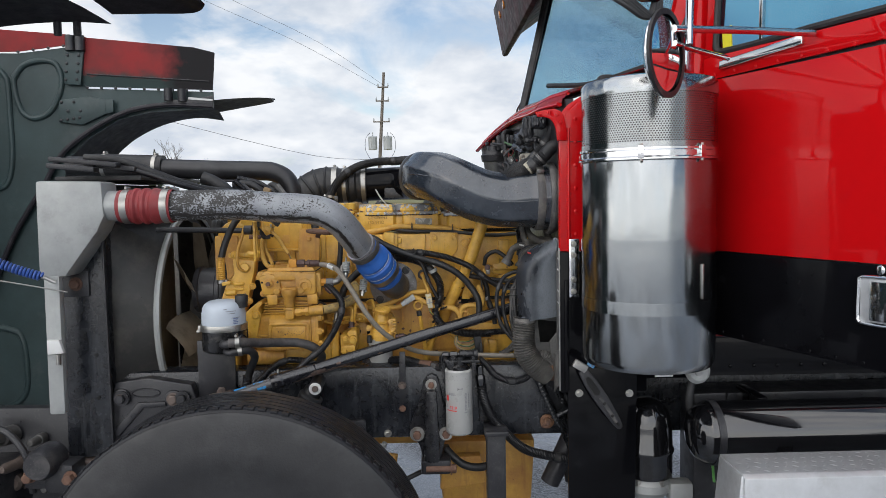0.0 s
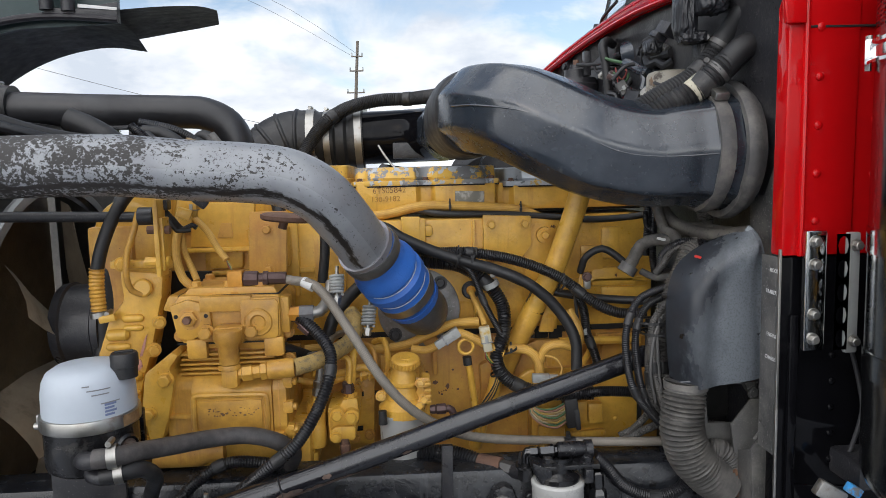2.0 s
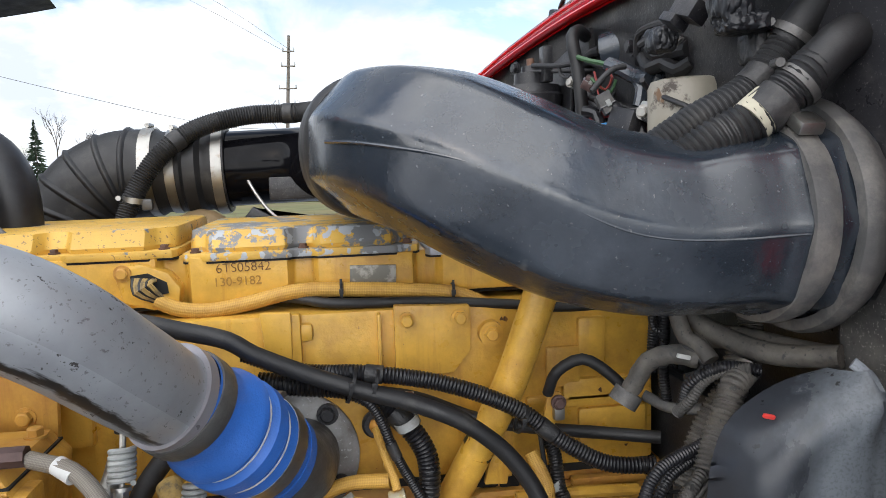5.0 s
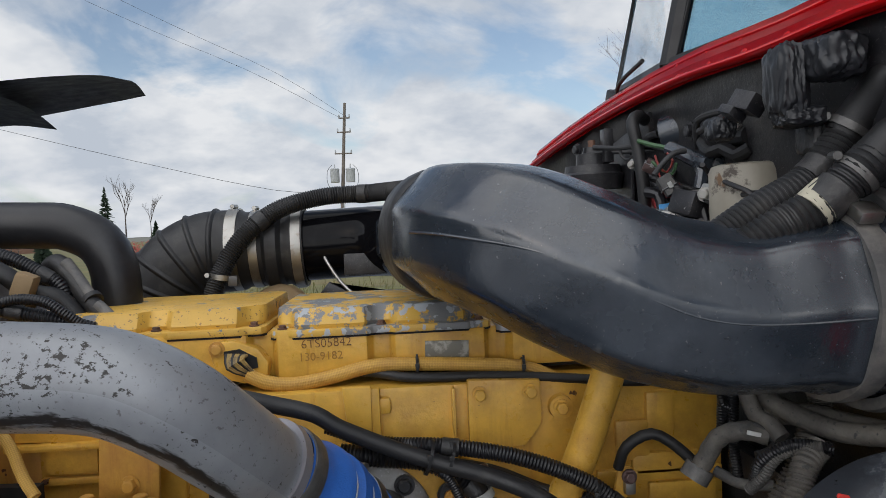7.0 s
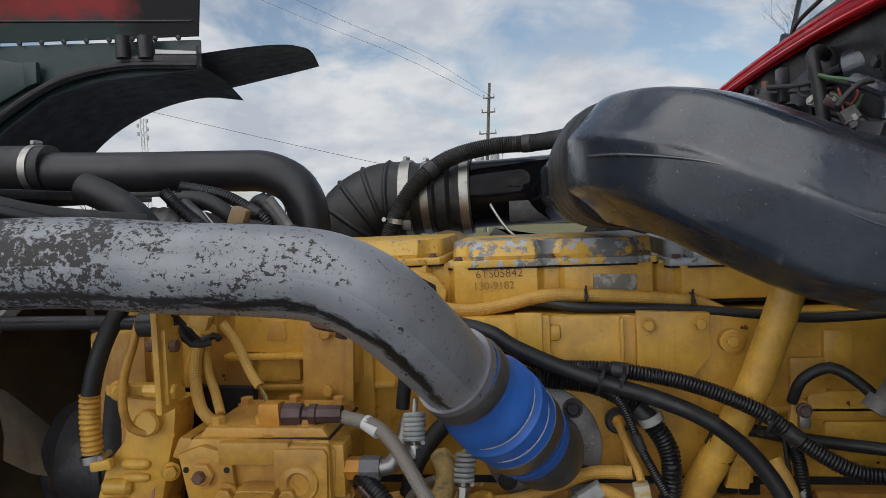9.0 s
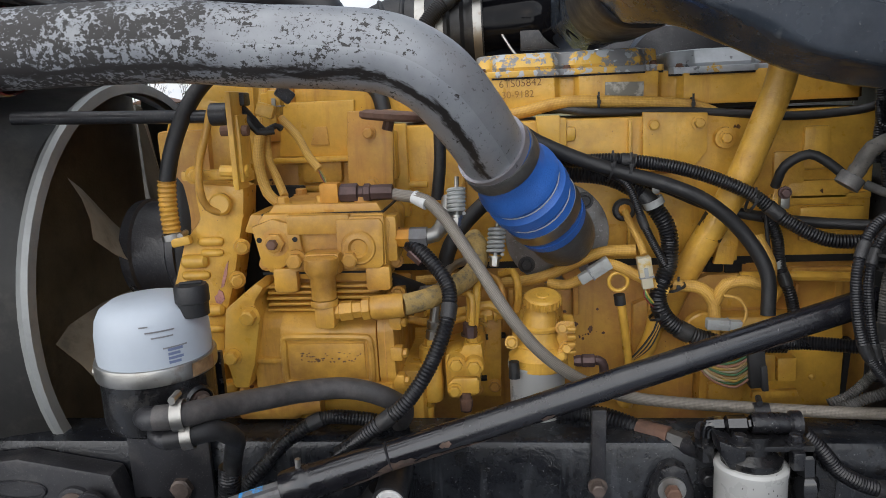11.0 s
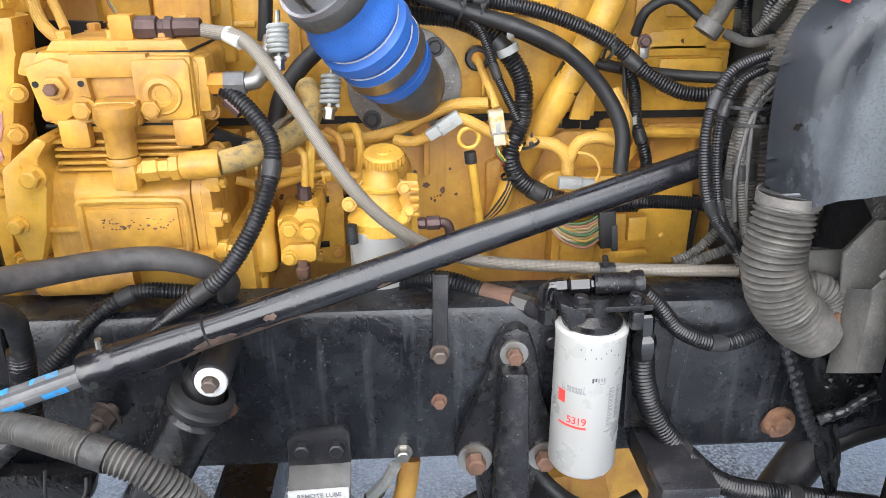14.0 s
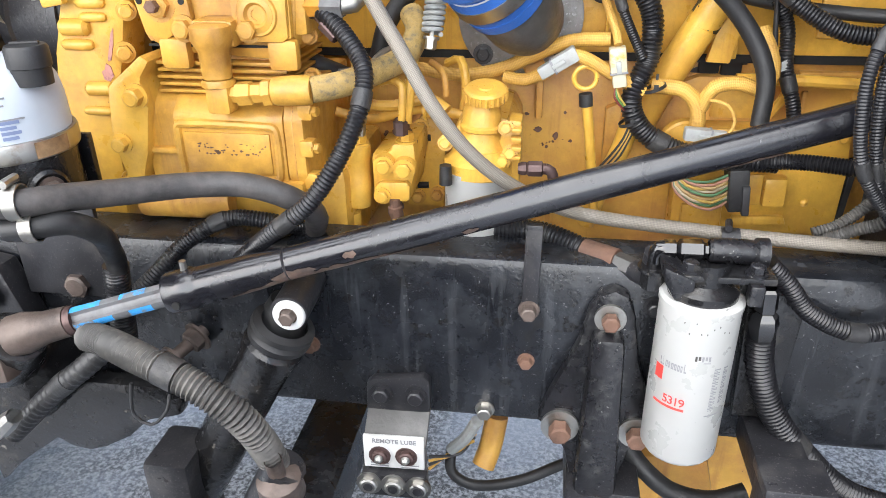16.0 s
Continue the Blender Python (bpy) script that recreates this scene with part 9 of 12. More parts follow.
fs = [bm.faces.new((grid[j][i], grid[j][i + 1], grid[j + 1][i + 1], grid[j + 1][i])) for j in range(nv) for i in range(nu)]
bmesh.ops.solidify(bm, geom=fs, thickness=0.004)
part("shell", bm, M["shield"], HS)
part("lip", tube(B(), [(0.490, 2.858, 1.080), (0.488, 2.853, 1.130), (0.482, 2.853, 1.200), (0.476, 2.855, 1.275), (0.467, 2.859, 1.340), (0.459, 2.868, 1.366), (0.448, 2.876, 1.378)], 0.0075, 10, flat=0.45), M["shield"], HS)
part("paint_dab", bevel_box(B(), (0.351, 2.880, 1.322), (0.014, 0.004, 0.005), 0.001, (20, 15, 0)), M["ink_red"], HS, "red paint dab")
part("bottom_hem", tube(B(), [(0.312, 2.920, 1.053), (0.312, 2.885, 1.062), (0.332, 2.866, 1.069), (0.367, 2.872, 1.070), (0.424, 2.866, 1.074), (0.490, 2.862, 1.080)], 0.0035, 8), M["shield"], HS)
BH = thing("bellows_hose", (0.35, 2.9, 0.85), "grey ribbed bellows air hose below the heat shield", "hose")
part("hose", tube(B(), [(0.335, 2.895, 1.061, 0.040), (0.329, 2.890, 1.020, 0.041), (0.326, 2.888, 0.961, 0.042), (0.343, 2.890, 0.909, 0.043), (0.382, 2.895, 0.862, 0.042), (0.429, 2.905, 0.826, 0.039)], 0.043, 40, ripple=0.095, pitch=0.0088), M["loom_grey"], BH)
part("hose_collar", turned(B(), (0.335, 2.895, 1.047), (0, 0, 1), [(0, 0.042), (0, 0.0445), (0.018, 0.0445), (0.018, 0.042)], 28), M["rubber_grey"], BH)
hose("bellows_hose", "grey ribbed hose behind the access hole", "hose", M["loom_grey"], 0.024, [(0.404, 2.960, 0.926), (0.438, 2.955, 0.924), (0.481, 2.955, 0.917), (0.544, 2.960, 0.907)], ripple=0.07, pitch=0.008, group="bellows hoses")
hose("bellows_hose", "short grey ribbed hose beside the bellows", "hose", M["loom_grey"], 0.022, [(0.396, 2.910, 0.907), (0.413, 2.905, 0.908), (0.432, 2.905, 0.892), (0.447, 2.910, 0.862)], ripple=0.07, pitch=0.008, group="bellows hoses")
CS = thing("cowl_side_plate", (0.47, 2.87, 0.82), "dusty black cowl side sheet with an access hole", "panel")
bm = B()
HOLE = [(0.388, 1.051), (0.426, 1.045), (0.470, 1.040), (0.494, 1.005), (0.477, 0.982), (0.458, 0.956), (0.398, 0.956)]
RIM = [(0.353, 1.089), (0.480, 1.093), (0.572, 1.094), (0.587, 0.972), (0.594, 0.886), (0.460, 0.894), (0.372, 0.899)]
for y0 in (2.928, 2.934):
    o = [bm.verts.new((x, y0, z)) for x, z in RIM]
    h = [bm.verts.new((x, y0, z)) for x, z in HOLE]
    for k in range(7):
        bm.faces.new((o[k], o[(k + 1) % 7], h[(k + 1) % 7], h[k]))
part("holed_sheet", bm, M["firewall"], CS, "dusty sheet with a black access hole")
part("hole_back", bevel_box(B(), (0.42, 3.10, 1.03), (0.2, 0.004, 0.24), 0.0), M["dark_void"], CS)
part("side_sheet", slab(B(), [(2.75, 1.085), (2.962, 1.085), (2.966, 1.84), (2.75, 1.84)], 0.498, 0.504, "x"), M["side_sheet"], CS, "dusty black inner side sheet")
part("ledge", slab(B(), [(0.468, 1.049), (0.543, 1.053), (0.564, 1.030), (0.568, 0.987), (0.486, 1.011)], 2.910, 2.918, bevel=0.003), M["firewall"], CS)
part("gusset", slab(B(), [(0.430, 0.968), (0.470, 1.020), (0.541, 1.014), (0.567, 0.798), (0.450, 0.807)], 2.888, 2.894, bevel=0.002), M["firewall"], CS, "bent sheet gusset")
part("flap", slab(B(), [(0.442, 0.938), (0.505, 1.018), (0.513, 1.017), (0.542, 0.801), (0.451, 0.802)], 2.826, 2.832, bevel=0.002), M["firewall"], CS, "folded sheet flap")
part("flap_fold", slab(B(), [(2.829, 0.938), (2.89, 0.911), (2.89, 0.763), (2.829, 0.801)], 0.446, 0.451, "x"), M["firewall"], CS)
part("flap_rib", tube(B(), [(0.447, 2.824, 0.959), (0.475, 2.824, 0.993), (0.495, 2.824, 1.015)], 0.004, 8), M["firewall"], CS)
part("rust_patch", slab(B(), [(0.428, 0.866), (0.441, 0.874), (0.455, 0.813), (0.428, 0.811)], 2.880, 2.888, bevel=0.002), M["rust_bright"], CS, "rusty corner")
for p in ((0.503, 2.909, 1.042), (0.536, 2.909, 1.025), (0.486, 2.909, 1.027)):
    part("screw", hexbolt(B(), p, (0, -1, 0), 0.010, 0.005), M["side_sheet"], CS)
LP = thing("switch_label_panel", (0.444, 2.77, 1.1), "dusty label strip with worn white words on the cowl post", "label panel")
part("panel", slab(B(), [(2.7375, 0.96), (2.80, 0.96), (2.80, 1.335), (2.7375, 1.335)], 0.4425, 0.4450, "x"), M["side_sheet"], LP)
for y, z, w in ((2.770, 1.305, "HOOD"), (2.783, 1.264, "TRAILER"), (2.777, 1.183, "ENGINE"), (2.781, 1.139, "CHASSIS")):
    lettering("label_text", w, 0.0105, pose(0.4422, y, z, 90, 0, -90), M["ink_white"], LP, 0.0002)

# --- firewall clutter ---
CN = thing("washer_canister", (0.40, 3.05, 1.5), "old cream canister with burnt peeling paint on the firewall", "canister")
part("canister", turned(B(), (0.416, 3.20, 1.56), (0, 0, 1), [(0, 0), (0, 0.056), (0.01, 0.0605), (0.155, 0.0605), (0.165, 0.056), (0.168, 0.046), (0.168, 0)], 36), M["bottle"], CN)
part("bracket", bevel_box(B(), (0.42, 3.18, 1.66), (0.06, 0.08, 0.05), 0.006), M["black_metal"], CN)
WB = thing("wrapped_bundle", (0.42, 2.98, 1.78), "bulky tape wrapped wiring bundle under the cowl edge", "wiring")
def wad(c, size, seed):
    """A boxy lump of folded sheeting with upright creases."""
    bm = B()
    bmesh.ops.create_icosphere(bm, subdivisions=5, radius=1.0)
    for v in bm.verts:
        p = v.co.normalized()
        k = (abs(p.x) ** 4 + abs(p.y) ** 4 + abs(p.z) ** 4) ** -0.25
        fold = 0.13 * noise.noise((p.x * 2.2 + seed, p.y * 2.2, p.z * 0.8)) + 0.10 * noise.noise((p.x * 6 + seed, p.y * 6, p.z * 1.5)) + 0.035 * noise.noise((p.x * 14, p.y * 14 + seed, p.z * 3))
        v.co = Vector(c) + Vector((p.x * size[0], p.y * size[1], p.z * size[2])) * k * (1 + fold)
    return bm


part("wad", wad((0.404, 2.96, 1.838), (0.029, 0.036, 0.028), 2.0), M["sheeting"], WB)
part("wad", wad((0.366, 3.00, 1.818), (0.021, 0.030, 0.046), 5.0), M["sheeting"], WB)
part("wad", wad((0.380, 3.00, 1.771), (0.028, 0.028, 0.013), 7.0), M["sheeting"], WB)
part("wad", wad((0.357, 3.17, 1.780), (0.018, 0.028, 0.018), 3.0), M["sheeting"], WB)
part("tape_band", wad((0.415, 3.02, 1.744), (0.018, 0.025, 0.022), 9.0), M["tape"], WB)
solid("heater_box", slab(B(), [(0.396, 1.772), (0.416, 1.784), (0.460, 1.800), (0.500, 1.786), (0.510, 1.690), (0.380, 1.690)], 3.270, 3.330, bevel=0.010), M["duct"], "smooth blue black moulded heater box on the firewall", "heater box")
bm = B()
bevel_box(bm, (0.366, 3.10, 1.807), (0.030, 0.045, 0.028), 0.003, (20, 25, 20))
bevel_box(bm, (0.352, 3.12, 1.796), (0.030, 0.030, 0.014), 0.003, (20, 30, 20))
solid("relay_box", bm, M["black_metal"], "square black relay box on the firewall", "box")
AB = thing("vacuum_canister", (0.36, 3.62, 1.7), "round black horn canister with a stepped top", "canister")
part("drum", turned(B(), (0.285, 3.62, 1.715), (0, 0, 1), [(0, 0), (0, 0.06), (0.03, 0.065), (0.035, 0.06), (0.05, 0.058), (0.052, 0.035), (0.075, 0.034), (0.078, 0.02), (0.09, 0.018), (0.09, 0)], 32), M["black_metal"], AB)
part("stud", rod(B(), (0.285, 3.62, 1.80), (0.285, 3.62, 1.82), 0.008), M["rust"], AB)
for k, (x, y, z, s) in enumerate(((0.39, 3.35, 1.62, 0.05), (0.36, 3.30, 1.67, 0.04), (0.38, 3.42, 1.60, 0.045), (0.40, 3.52, 1.63, 0.05), (0.37, 3.26, 1.60, 0.05), (0.385, 3.46, 1.69, 0.035), (0.37, 3.72, 1.66, 0.05), (0.38, 3.14, 1.52, 0.05))):
    bm = B()
    bevel_box(bm, (x, y, z), (s, s * 1.5, s * 1.1), 0.008, (10 * k, 15, 20 * k))
    rod(bm, (x, y, z), (x - 0.02, y + 0.05, z + 0.05), s * 0.25)
    solid("air_fitting", bm, M["black_metal"] if k % 3 else M["brown_fitting"], "small dusty air valve on the firewall", "valve", "firewall valves")
for k in range(16):
    rnd = random.Random(70 + k)
    y, z = rnd.uniform(3.1, 3.8), rnd.uniform(1.5, 1.8)
    pts = [(0.41 - rnd.uniform(0, 0.03), y, z)]
    for _ in range(4):
        y, z = y + rnd.uniform(-0.1, 0.1), z + rnd.uniform(-0.07, 0.06)
        pts.append((0.40 - rnd.uniform(0.0, 0.06), y, min(z, 1.81)))
    hose("wire", "tangled dark wires on the firewall" if k % 5 else "faded red wire on the firewall", "wire", M["wire"] if k % 5 else M["red_hose"], rnd.uniform(0.003, 0.008), pts, n=8, group="firewall wires")
for y, z in ((3.45, 1.80), (3.35, 1.80), (3.62, 1.81)):
    solid("firewall_bolt", hexbolt(B(), (0.39, y, z), (-1, 0, 0), 0.012, 0.01), M["black_metal"], "black bolt on the firewall", "bolt", "firewall bolts")
for p, d, r in (((0.433, 2.976, 1.753), (0.008, -0.004, 0.013), 0.027), ((0.405, 2.923, 1.690), (0.012, -0.003, 0.011), 0.030)):
    solid("hose_clamp", clamp_band(B(), p, d, r - 0.003, 0.010), M["oily_steel"], "dull worm-drive clamp on a heater hose", "clamp", "hose clamps")
solid("hose_label", tube(B(), [(0.353, 2.932, 1.649), (0.378, 2.930, 1.669)], 0.0258, 20), M["torn_label"], "torn pale label wrapped round the heater hose", "label")

# --- the open hood, seen inside ---
HD = thing("open_hood", (-2.0, 3.4, 1.2), "open tilted truck hood, dark green inside with red edge", "hood")
HY = 4.25
bm = B()
slab(bm, [(-3.1, -0.1), (-1.95, -0.1), (-1.98, 1.0), (-2.16, 1.55), (-2.10, 1.80), (-1.97, 1.92), (-1.80, 2.02), (-1.62, 2.06), (-1.26, 2.075)] + [(-1.258, 2.168), (-1.970, 2.198), (-2.071, 2.430), (-2.345, 2.400)] + [(-3.1, 2.42)], HY, HY + 0.012)
inner = part("inner_panel", bm, M["green_inner"], HD, "dark green dusty inner side")
part("upper_panel", slab(B(), [(-1.258, 2.178), (-1.240, 2.387), (-1.353, 2.417), (-1.942, 2.479), (-2.055, 2.499), (-2.438, 2.533)] + [(-3.1, 2.54), (-3.1, 2.41)] + [(-2.345, 2.409), (-2.071, 2.440), (-1.969, 2.208)], HY - 0.010, HY), M["hood_red"], HD, "red upper strip, black towards its rear end")
part("strip_lap", tube(B(), [(x, HY - 0.011, z) for x, z in [(-1.959, 2.277), (-1.275, 2.226)]], 0.004, 8), M["black_metal"], HD)
part("hood_top", slab(B(), [(2.20, 2.66), (2.26, 2.66), (2.3, 0.3), (2.2, 0.3)], -3.12, -3.10, "x"), M["green_inner"], HD)
part("front_wall", slab(B(), [(2.2, 0.2), (4.62, 0.2), (4.62, 2.56), (2.2, 2.56)], -3.14, -3.11, "x"), M["green_inner"], HD)
for ring in ([(-2.376, 2.259), (-2.324, 2.327), (-2.228, 2.357), (-2.140, 2.340), (-2.107, 2.254), (-2.128, 2.160), (-2.188, 2.065), (-2.279, 2.035), (-2.346, 2.084)], [(-2.452, 2.307), (-2.417, 2.259), (-2.410, 2.069), (-2.415, 1.782), (-2.462, 1.654), (-2.558, 1.655), (-2.547, 2.071), (-2.501, 2.292)], [(-2.545, 0.837), (-2.434, 0.802), (-2.402, 0.634), (-2.424, 0.433), (-2.542, 0.369), (-2.669, 0.439), (-2.668, 0.707)]):
    part("pressing", tube(B(), [(x, HY - 0.003, z) for x, z in ring + ring[:2]], 0.016, 10, 0.02), M["green_inner"], inner)
hg = part("hinge_leaf", slab(B(), [(-2.066, 2.418), (-1.964, 2.416), (-1.991, 2.211), (-2.083, 2.222)], HY - 0.030, HY - 0.010, bevel=0.005), M["green_inner"], HD)
for q in ((-2.036, 4.220, 2.449), (-1.983, 4.220, 2.448)):
    part("hinge_barrel", rod(B(), Vector(q) - Vector((0, 0, 0.045)), Vector(q) + Vector((0, 0, 0.04)), 0.026, n=16), M["black_metal"], hg)
hx = part("side_bracket", slab(B(), [(-2.120, 2.134), (-1.953, 2.151), (-1.827, 2.123), (-1.813, 2.091), (-1.820, 2.069), (-1.994, 1.992), (-2.133, 2.010)], HY - 0.022, HY, bevel=0.008), M["green_inner"], HD)
part("bracket_boss", slab(B(), [(-1.859, 2.130), (-1.807, 2.129), (-1.811, 2.059), (-1.856, 2.047)], HY - 0.040, HY - 0.020, bevel=0.006), M["green_inner"], hx)
hr = finish("rivet", turned(B(), (0, 0, 0), (0, -1, 0), [(0, 0.009), (0.005, 0.008), (0.009, 0)], 8), M["black_metal"])
for k in range(9):
    rivet(hr, HD, -1.963 + k * 0.080, HY - 0.010, 2.202 - k * 0.0032)
for k in range(4):
    rivet(hr, HD, -2.339 + k * 0.085, HY - 0.010, 2.406 + k * 0.010)
for k in range(4):
    rivet(hr, HD, -2.055 - k * 0.006, HY - 0.030, 2.380 - k * 0.045)
    rivet(hr, HD, -1.992 - k * 0.006, HY - 0.030, 2.379 - k * 0.045)
    rivet(hr, HD, -2.108 + k * 0.035, HY - 0.022, 2.121 - 0.05 * (k % 2))
    rivet(hr, HD, -2.114 + k * 0.035, HY - 0.022, 2.020 + 0.004 * k)
hn = part("fender_hinge", slab(B(), [(-1.512, 2.127), (-1.401, 2.119), (-1.247, 2.142), (-1.250, 2.075), (-1.402, 2.087), (-1.507, 2.101)], 4.205, 4.235, bevel=0.005), M["black_metal"], HD)
for q in ((-1.496, 4.205, 2.150), (-1.420, 4.205, 2.145)):
    part("knuckle", rod(B(), Vector(q) - Vector((0, 0, 0.035)), Vector(q) + Vector((0, 0, 0.035)), 0.024, n=16), M["black_metal"], hn)
part("paint_scrape", slab(B(), [(-1.384, 2.135), (-1.248, 2.120), (-1.249, 2.111), (-1.385, 2.122)], 4.200, 4.2045), M["label_white"], hn, "pale scraped paint")


def sheet(near, far, y0, y1, thick):
    """A curved sheet between a near and a far edge that run alike."""
    a, b = ([c for c, _ in curve_points([(x, y, z) for x, z in pts], 0.03)] for pts, y in ((near, y0), (far, y1)))
    n = 40
    bm = B()
    rows = []
    for i in range(n + 1):
        p, q = (along_list(e, i / n) for e in (a, b))
        rows.append([bm.verts.new(p.lerp(q, f) + Vector((0, 0, 0.018 * math.sin(f * math.pi)))) for f in (0, 0.1, 0.3, 0.5, 0.7, 0.9, 1.0)])
    fs = [bm.faces.new((r[k], r[k + 1], q[k + 1], q[k])) for r, q in zip(rows, rows[1:]) for k in range(6)]
    bmesh.ops.solidify(bm, geom=fs, thickness=thick)
    return bm


def along_list(pts, f):
    s = f * (len(pts) - 1)
    k = min(int(s), len(pts) - 2)
    return pts[k].lerp(pts[k + 1], s - k)


NEAR = [(-2.62, 0.9), (-2.42, 1.35), (-2.22, 1.66)] + [(-2.116, 1.823), (-1.983, 1.932), (-1.819, 2.024), (-1.690, 2.070), (-1.498, 2.092), (-1.250, 2.078)]
FAR = [(-2.75, 0.9), (-2.52, 1.35), (-2.25, 1.68)] + [(-2.086, 1.848), (-1.952, 1.959), (-1.764, 2.048), (-1.541, 2.091), (-1.369, 2.070)]
part("fender", sheet(NEAR, FAR, 4.22, 4.85, 0.014), M["fender_black"], HD, "black fender arch seen from inside")
part("fender_lip", tube(B(), [(x, 4.215, z + 0.004) for x, z in NEAR], 0.014, 10), M["fender_black"], HD)
part("fender_flap", sheet([(-1.480, 2.098), (-1.238, 2.122), (-1.067, 2.131), (-0.958, 2.128), (-0.904, 2.114)], [(-1.600, 2.096), (-1.376, 2.130), (-1.248, 2.151), (-1.127, 2.170), (-1.044, 2.185)], 4.24, 4.85, 0.020), M["fender_black"], HD)
# the near fender, seen from below
NN = [(-1.649, 2.069), (-1.367, 2.103), (-1.232, 2.114), (-1.106, 2.114), (-1.020, 2.107)]
part("fender", sheet(NN, [(x - 0.10, z + 0.02) for x, z in NN], 2.4, 1.95, 0.014), M["fender_black"], HD, "near black fender arch edge")
NF = [(-1.017, 2.137), (-0.892, 2.137), (-0.770, 2.137), (-0.738, 2.147), (-0.727, 2.164)]
part("fender_flap", sheet(NF, [(x - 0.06, z + 0.03) for x, z in NF], 2.4, 1.95, 0.020), M["fender_black"], HD)
for q in ((-1.189, 2.400, 2.097), (-1.128, 2.400, 2.096)):
    part("hinge_pin", rod(B(), Vector(q) - Vector((0, 0, 0.022)), Vector(q) + Vector((0, 0, 0.03)), 0.012, n=12), M["black_metal"], HD)

# --- hoses, looms and lines ---
bhose = hose("braided_hose", "stainless braided oil line curving across the engine", "hose", M["braid"], 0.0105, [(-0.494, 3.050, 1.279), (-0.428, 3.020, 1.265), (-0.359, 2.980, 1.178), (-0.301, 2.960, 1.086), (-0.249, 2.970, 1.017), (-0.184, 3.000, 0.958), (-0.089, 3.050, 0.903), (0.110, 3.040, 0.888), (0.225, 3.030, 0.885), (0.341, 3.020, 0.885)], group="hoses of the engine bay")
part("tie", tube(B(), [(0.335, 3.040, 0.876), (0.345, 3.040, 0.876)], 0.0125, 14), M["rubber"], bhose)
part("end_crimp", tube(B(), [(0.348, 3.040, 0.874), (0.375, 3.040, 0.873)], 0.0118, 14), M["rust_bright"], bhose, "rusty crimped end")
hose("corrugated_hose", "black ribbed conduit looping down from the compressor", "hose", M["loom"], 0.0125, [(-0.474, 3.040, 1.200), (-0.433, 3.020, 1.167), (-0.400, 2.985, 1.122), (-0.412, 2.940, 1.052), (-0.464, 2.905, 0.966), (-0.533, 2.905, 0.909), (-0.595, 2.940, 0.851)], ripple=0.065, pitch=0.0075, group="hoses of the engine bay")
hose("rubber_hose", "thick dusty rubber return hose from the reservoir", "hose", M["dusty_black"], 0.0178, [(-0.788, 2.715, 1.023), (-0.757, 2.722, 1.022), (-0.728, 2.765, 1.014), (-0.688, 2.828, 0.999), (-0.627, 2.890, 0.987), (-0.565, 2.925, 0.976), (-0.512, 2.945, 0.952), (-0.488, 2.982, 0.911), (-0.505, 3.020, 0.868)], group="hoses of the engine bay")
hose("rubber_hose", "black rubber hose dropping from the reservoir base", "hose", M["rubber"], 0.015, [(-0.779, 2.722, 0.987), (-0.749, 2.725, 0.991), (-0.720, 2.750, 0.987), (-0.712, 2.790, 0.955), (-0.738, 2.840, 0.905), (-0.757, 2.872, 0.868), (-0.765, 2.880, 0.845)], group="hoses of the engine bay")
hose("corrugated_hose", "ribbed black hose end beside the frame rail", "hose", M["loom"], 0.018, [(-0.765, 2.880, 0.859), (-0.772, 2.880, 0.801), (-0.779, 2.880, 0.729)], ripple=0.065, pitch=0.007, group="hoses of the engine bay")
hose("corrugated_hose", "black loom lying on the frame rail top", "hose", M["loom"], 0.0125, [(-0.810, 2.930, 0.753), (-0.750, 2.940, 0.808), (-0.700, 2.970, 0.856), (-0.637, 2.990, 0.891), (-0.568, 3.000, 0.887), (-0.503, 3.020, 0.862)], ripple=0.065, pitch=0.007, group="hoses of the engine bay")
hose("corrugated_hose", "thin black loom resting on the frame rail", "hose", M["loom"], 0.0065, [(-0.606, 2.960, 0.827), (-0.563, 2.980, 0.864), (-0.523, 3.000, 0.880), (-0.489, 3.020, 0.865)], ripple=0.065, pitch=0.005, group="hoses of the engine bay")
hose("corrugated_hose", "dusty grey ribbed hose over the front axle", "hose", M["loom_grey"], 0.0195, [(-0.774, 2.800, 0.784), (-0.721, 2.760, 0.809), (-0.651, 2.720, 0.818), (-0.562, 2.700, 0.793), (-0.509, 2.700, 0.747), (-0.486, 2.720, 0.666), (-0.487, 2.740, 0.577), (-0.508, 2.760, 0.464)], ripple=0.09, pitch=0.009, group="hoses of the engine bay")
hose("wire", "thin black wire loop below the grey hose", "wire", M["wire"], 0.0025, [(-0.728, 2.800, 0.708), (-0.736, 2.800, 0.649), (-0.712, 2.800, 0.633), (-0.681, 2.800, 0.663), (-0.685, 2.820, 0.676)], group="wires")
hose("hydraulic_hose", "dark taped steering hose with a clamp near the steering gear", "hose", M["tape"], 0.0165, [(-0.953, 2.800, 0.590), (-0.925, 2.800, 0.616), (-0.854, 2.800, 0.683), (-0.796, 2.800, 0.730), (-0.750, 2.815, 0.768)], ripple=0.05, pitch=0.016, group="hoses of the engine bay")
hose("corrugated_hose", "black ribbed fuel hose curving from the filter head", "hose", M["loom"], 0.0125, [(0.152, 2.930, 0.897), (0.181, 2.930, 0.869), (0.219, 2.930, 0.825), (0.282, 2.930, 0.799), (0.343, 2.940, 0.810), (0.370, 2.950, 0.847)], ripple=0.065, pitch=0.0065, group="hoses of the engine bay")
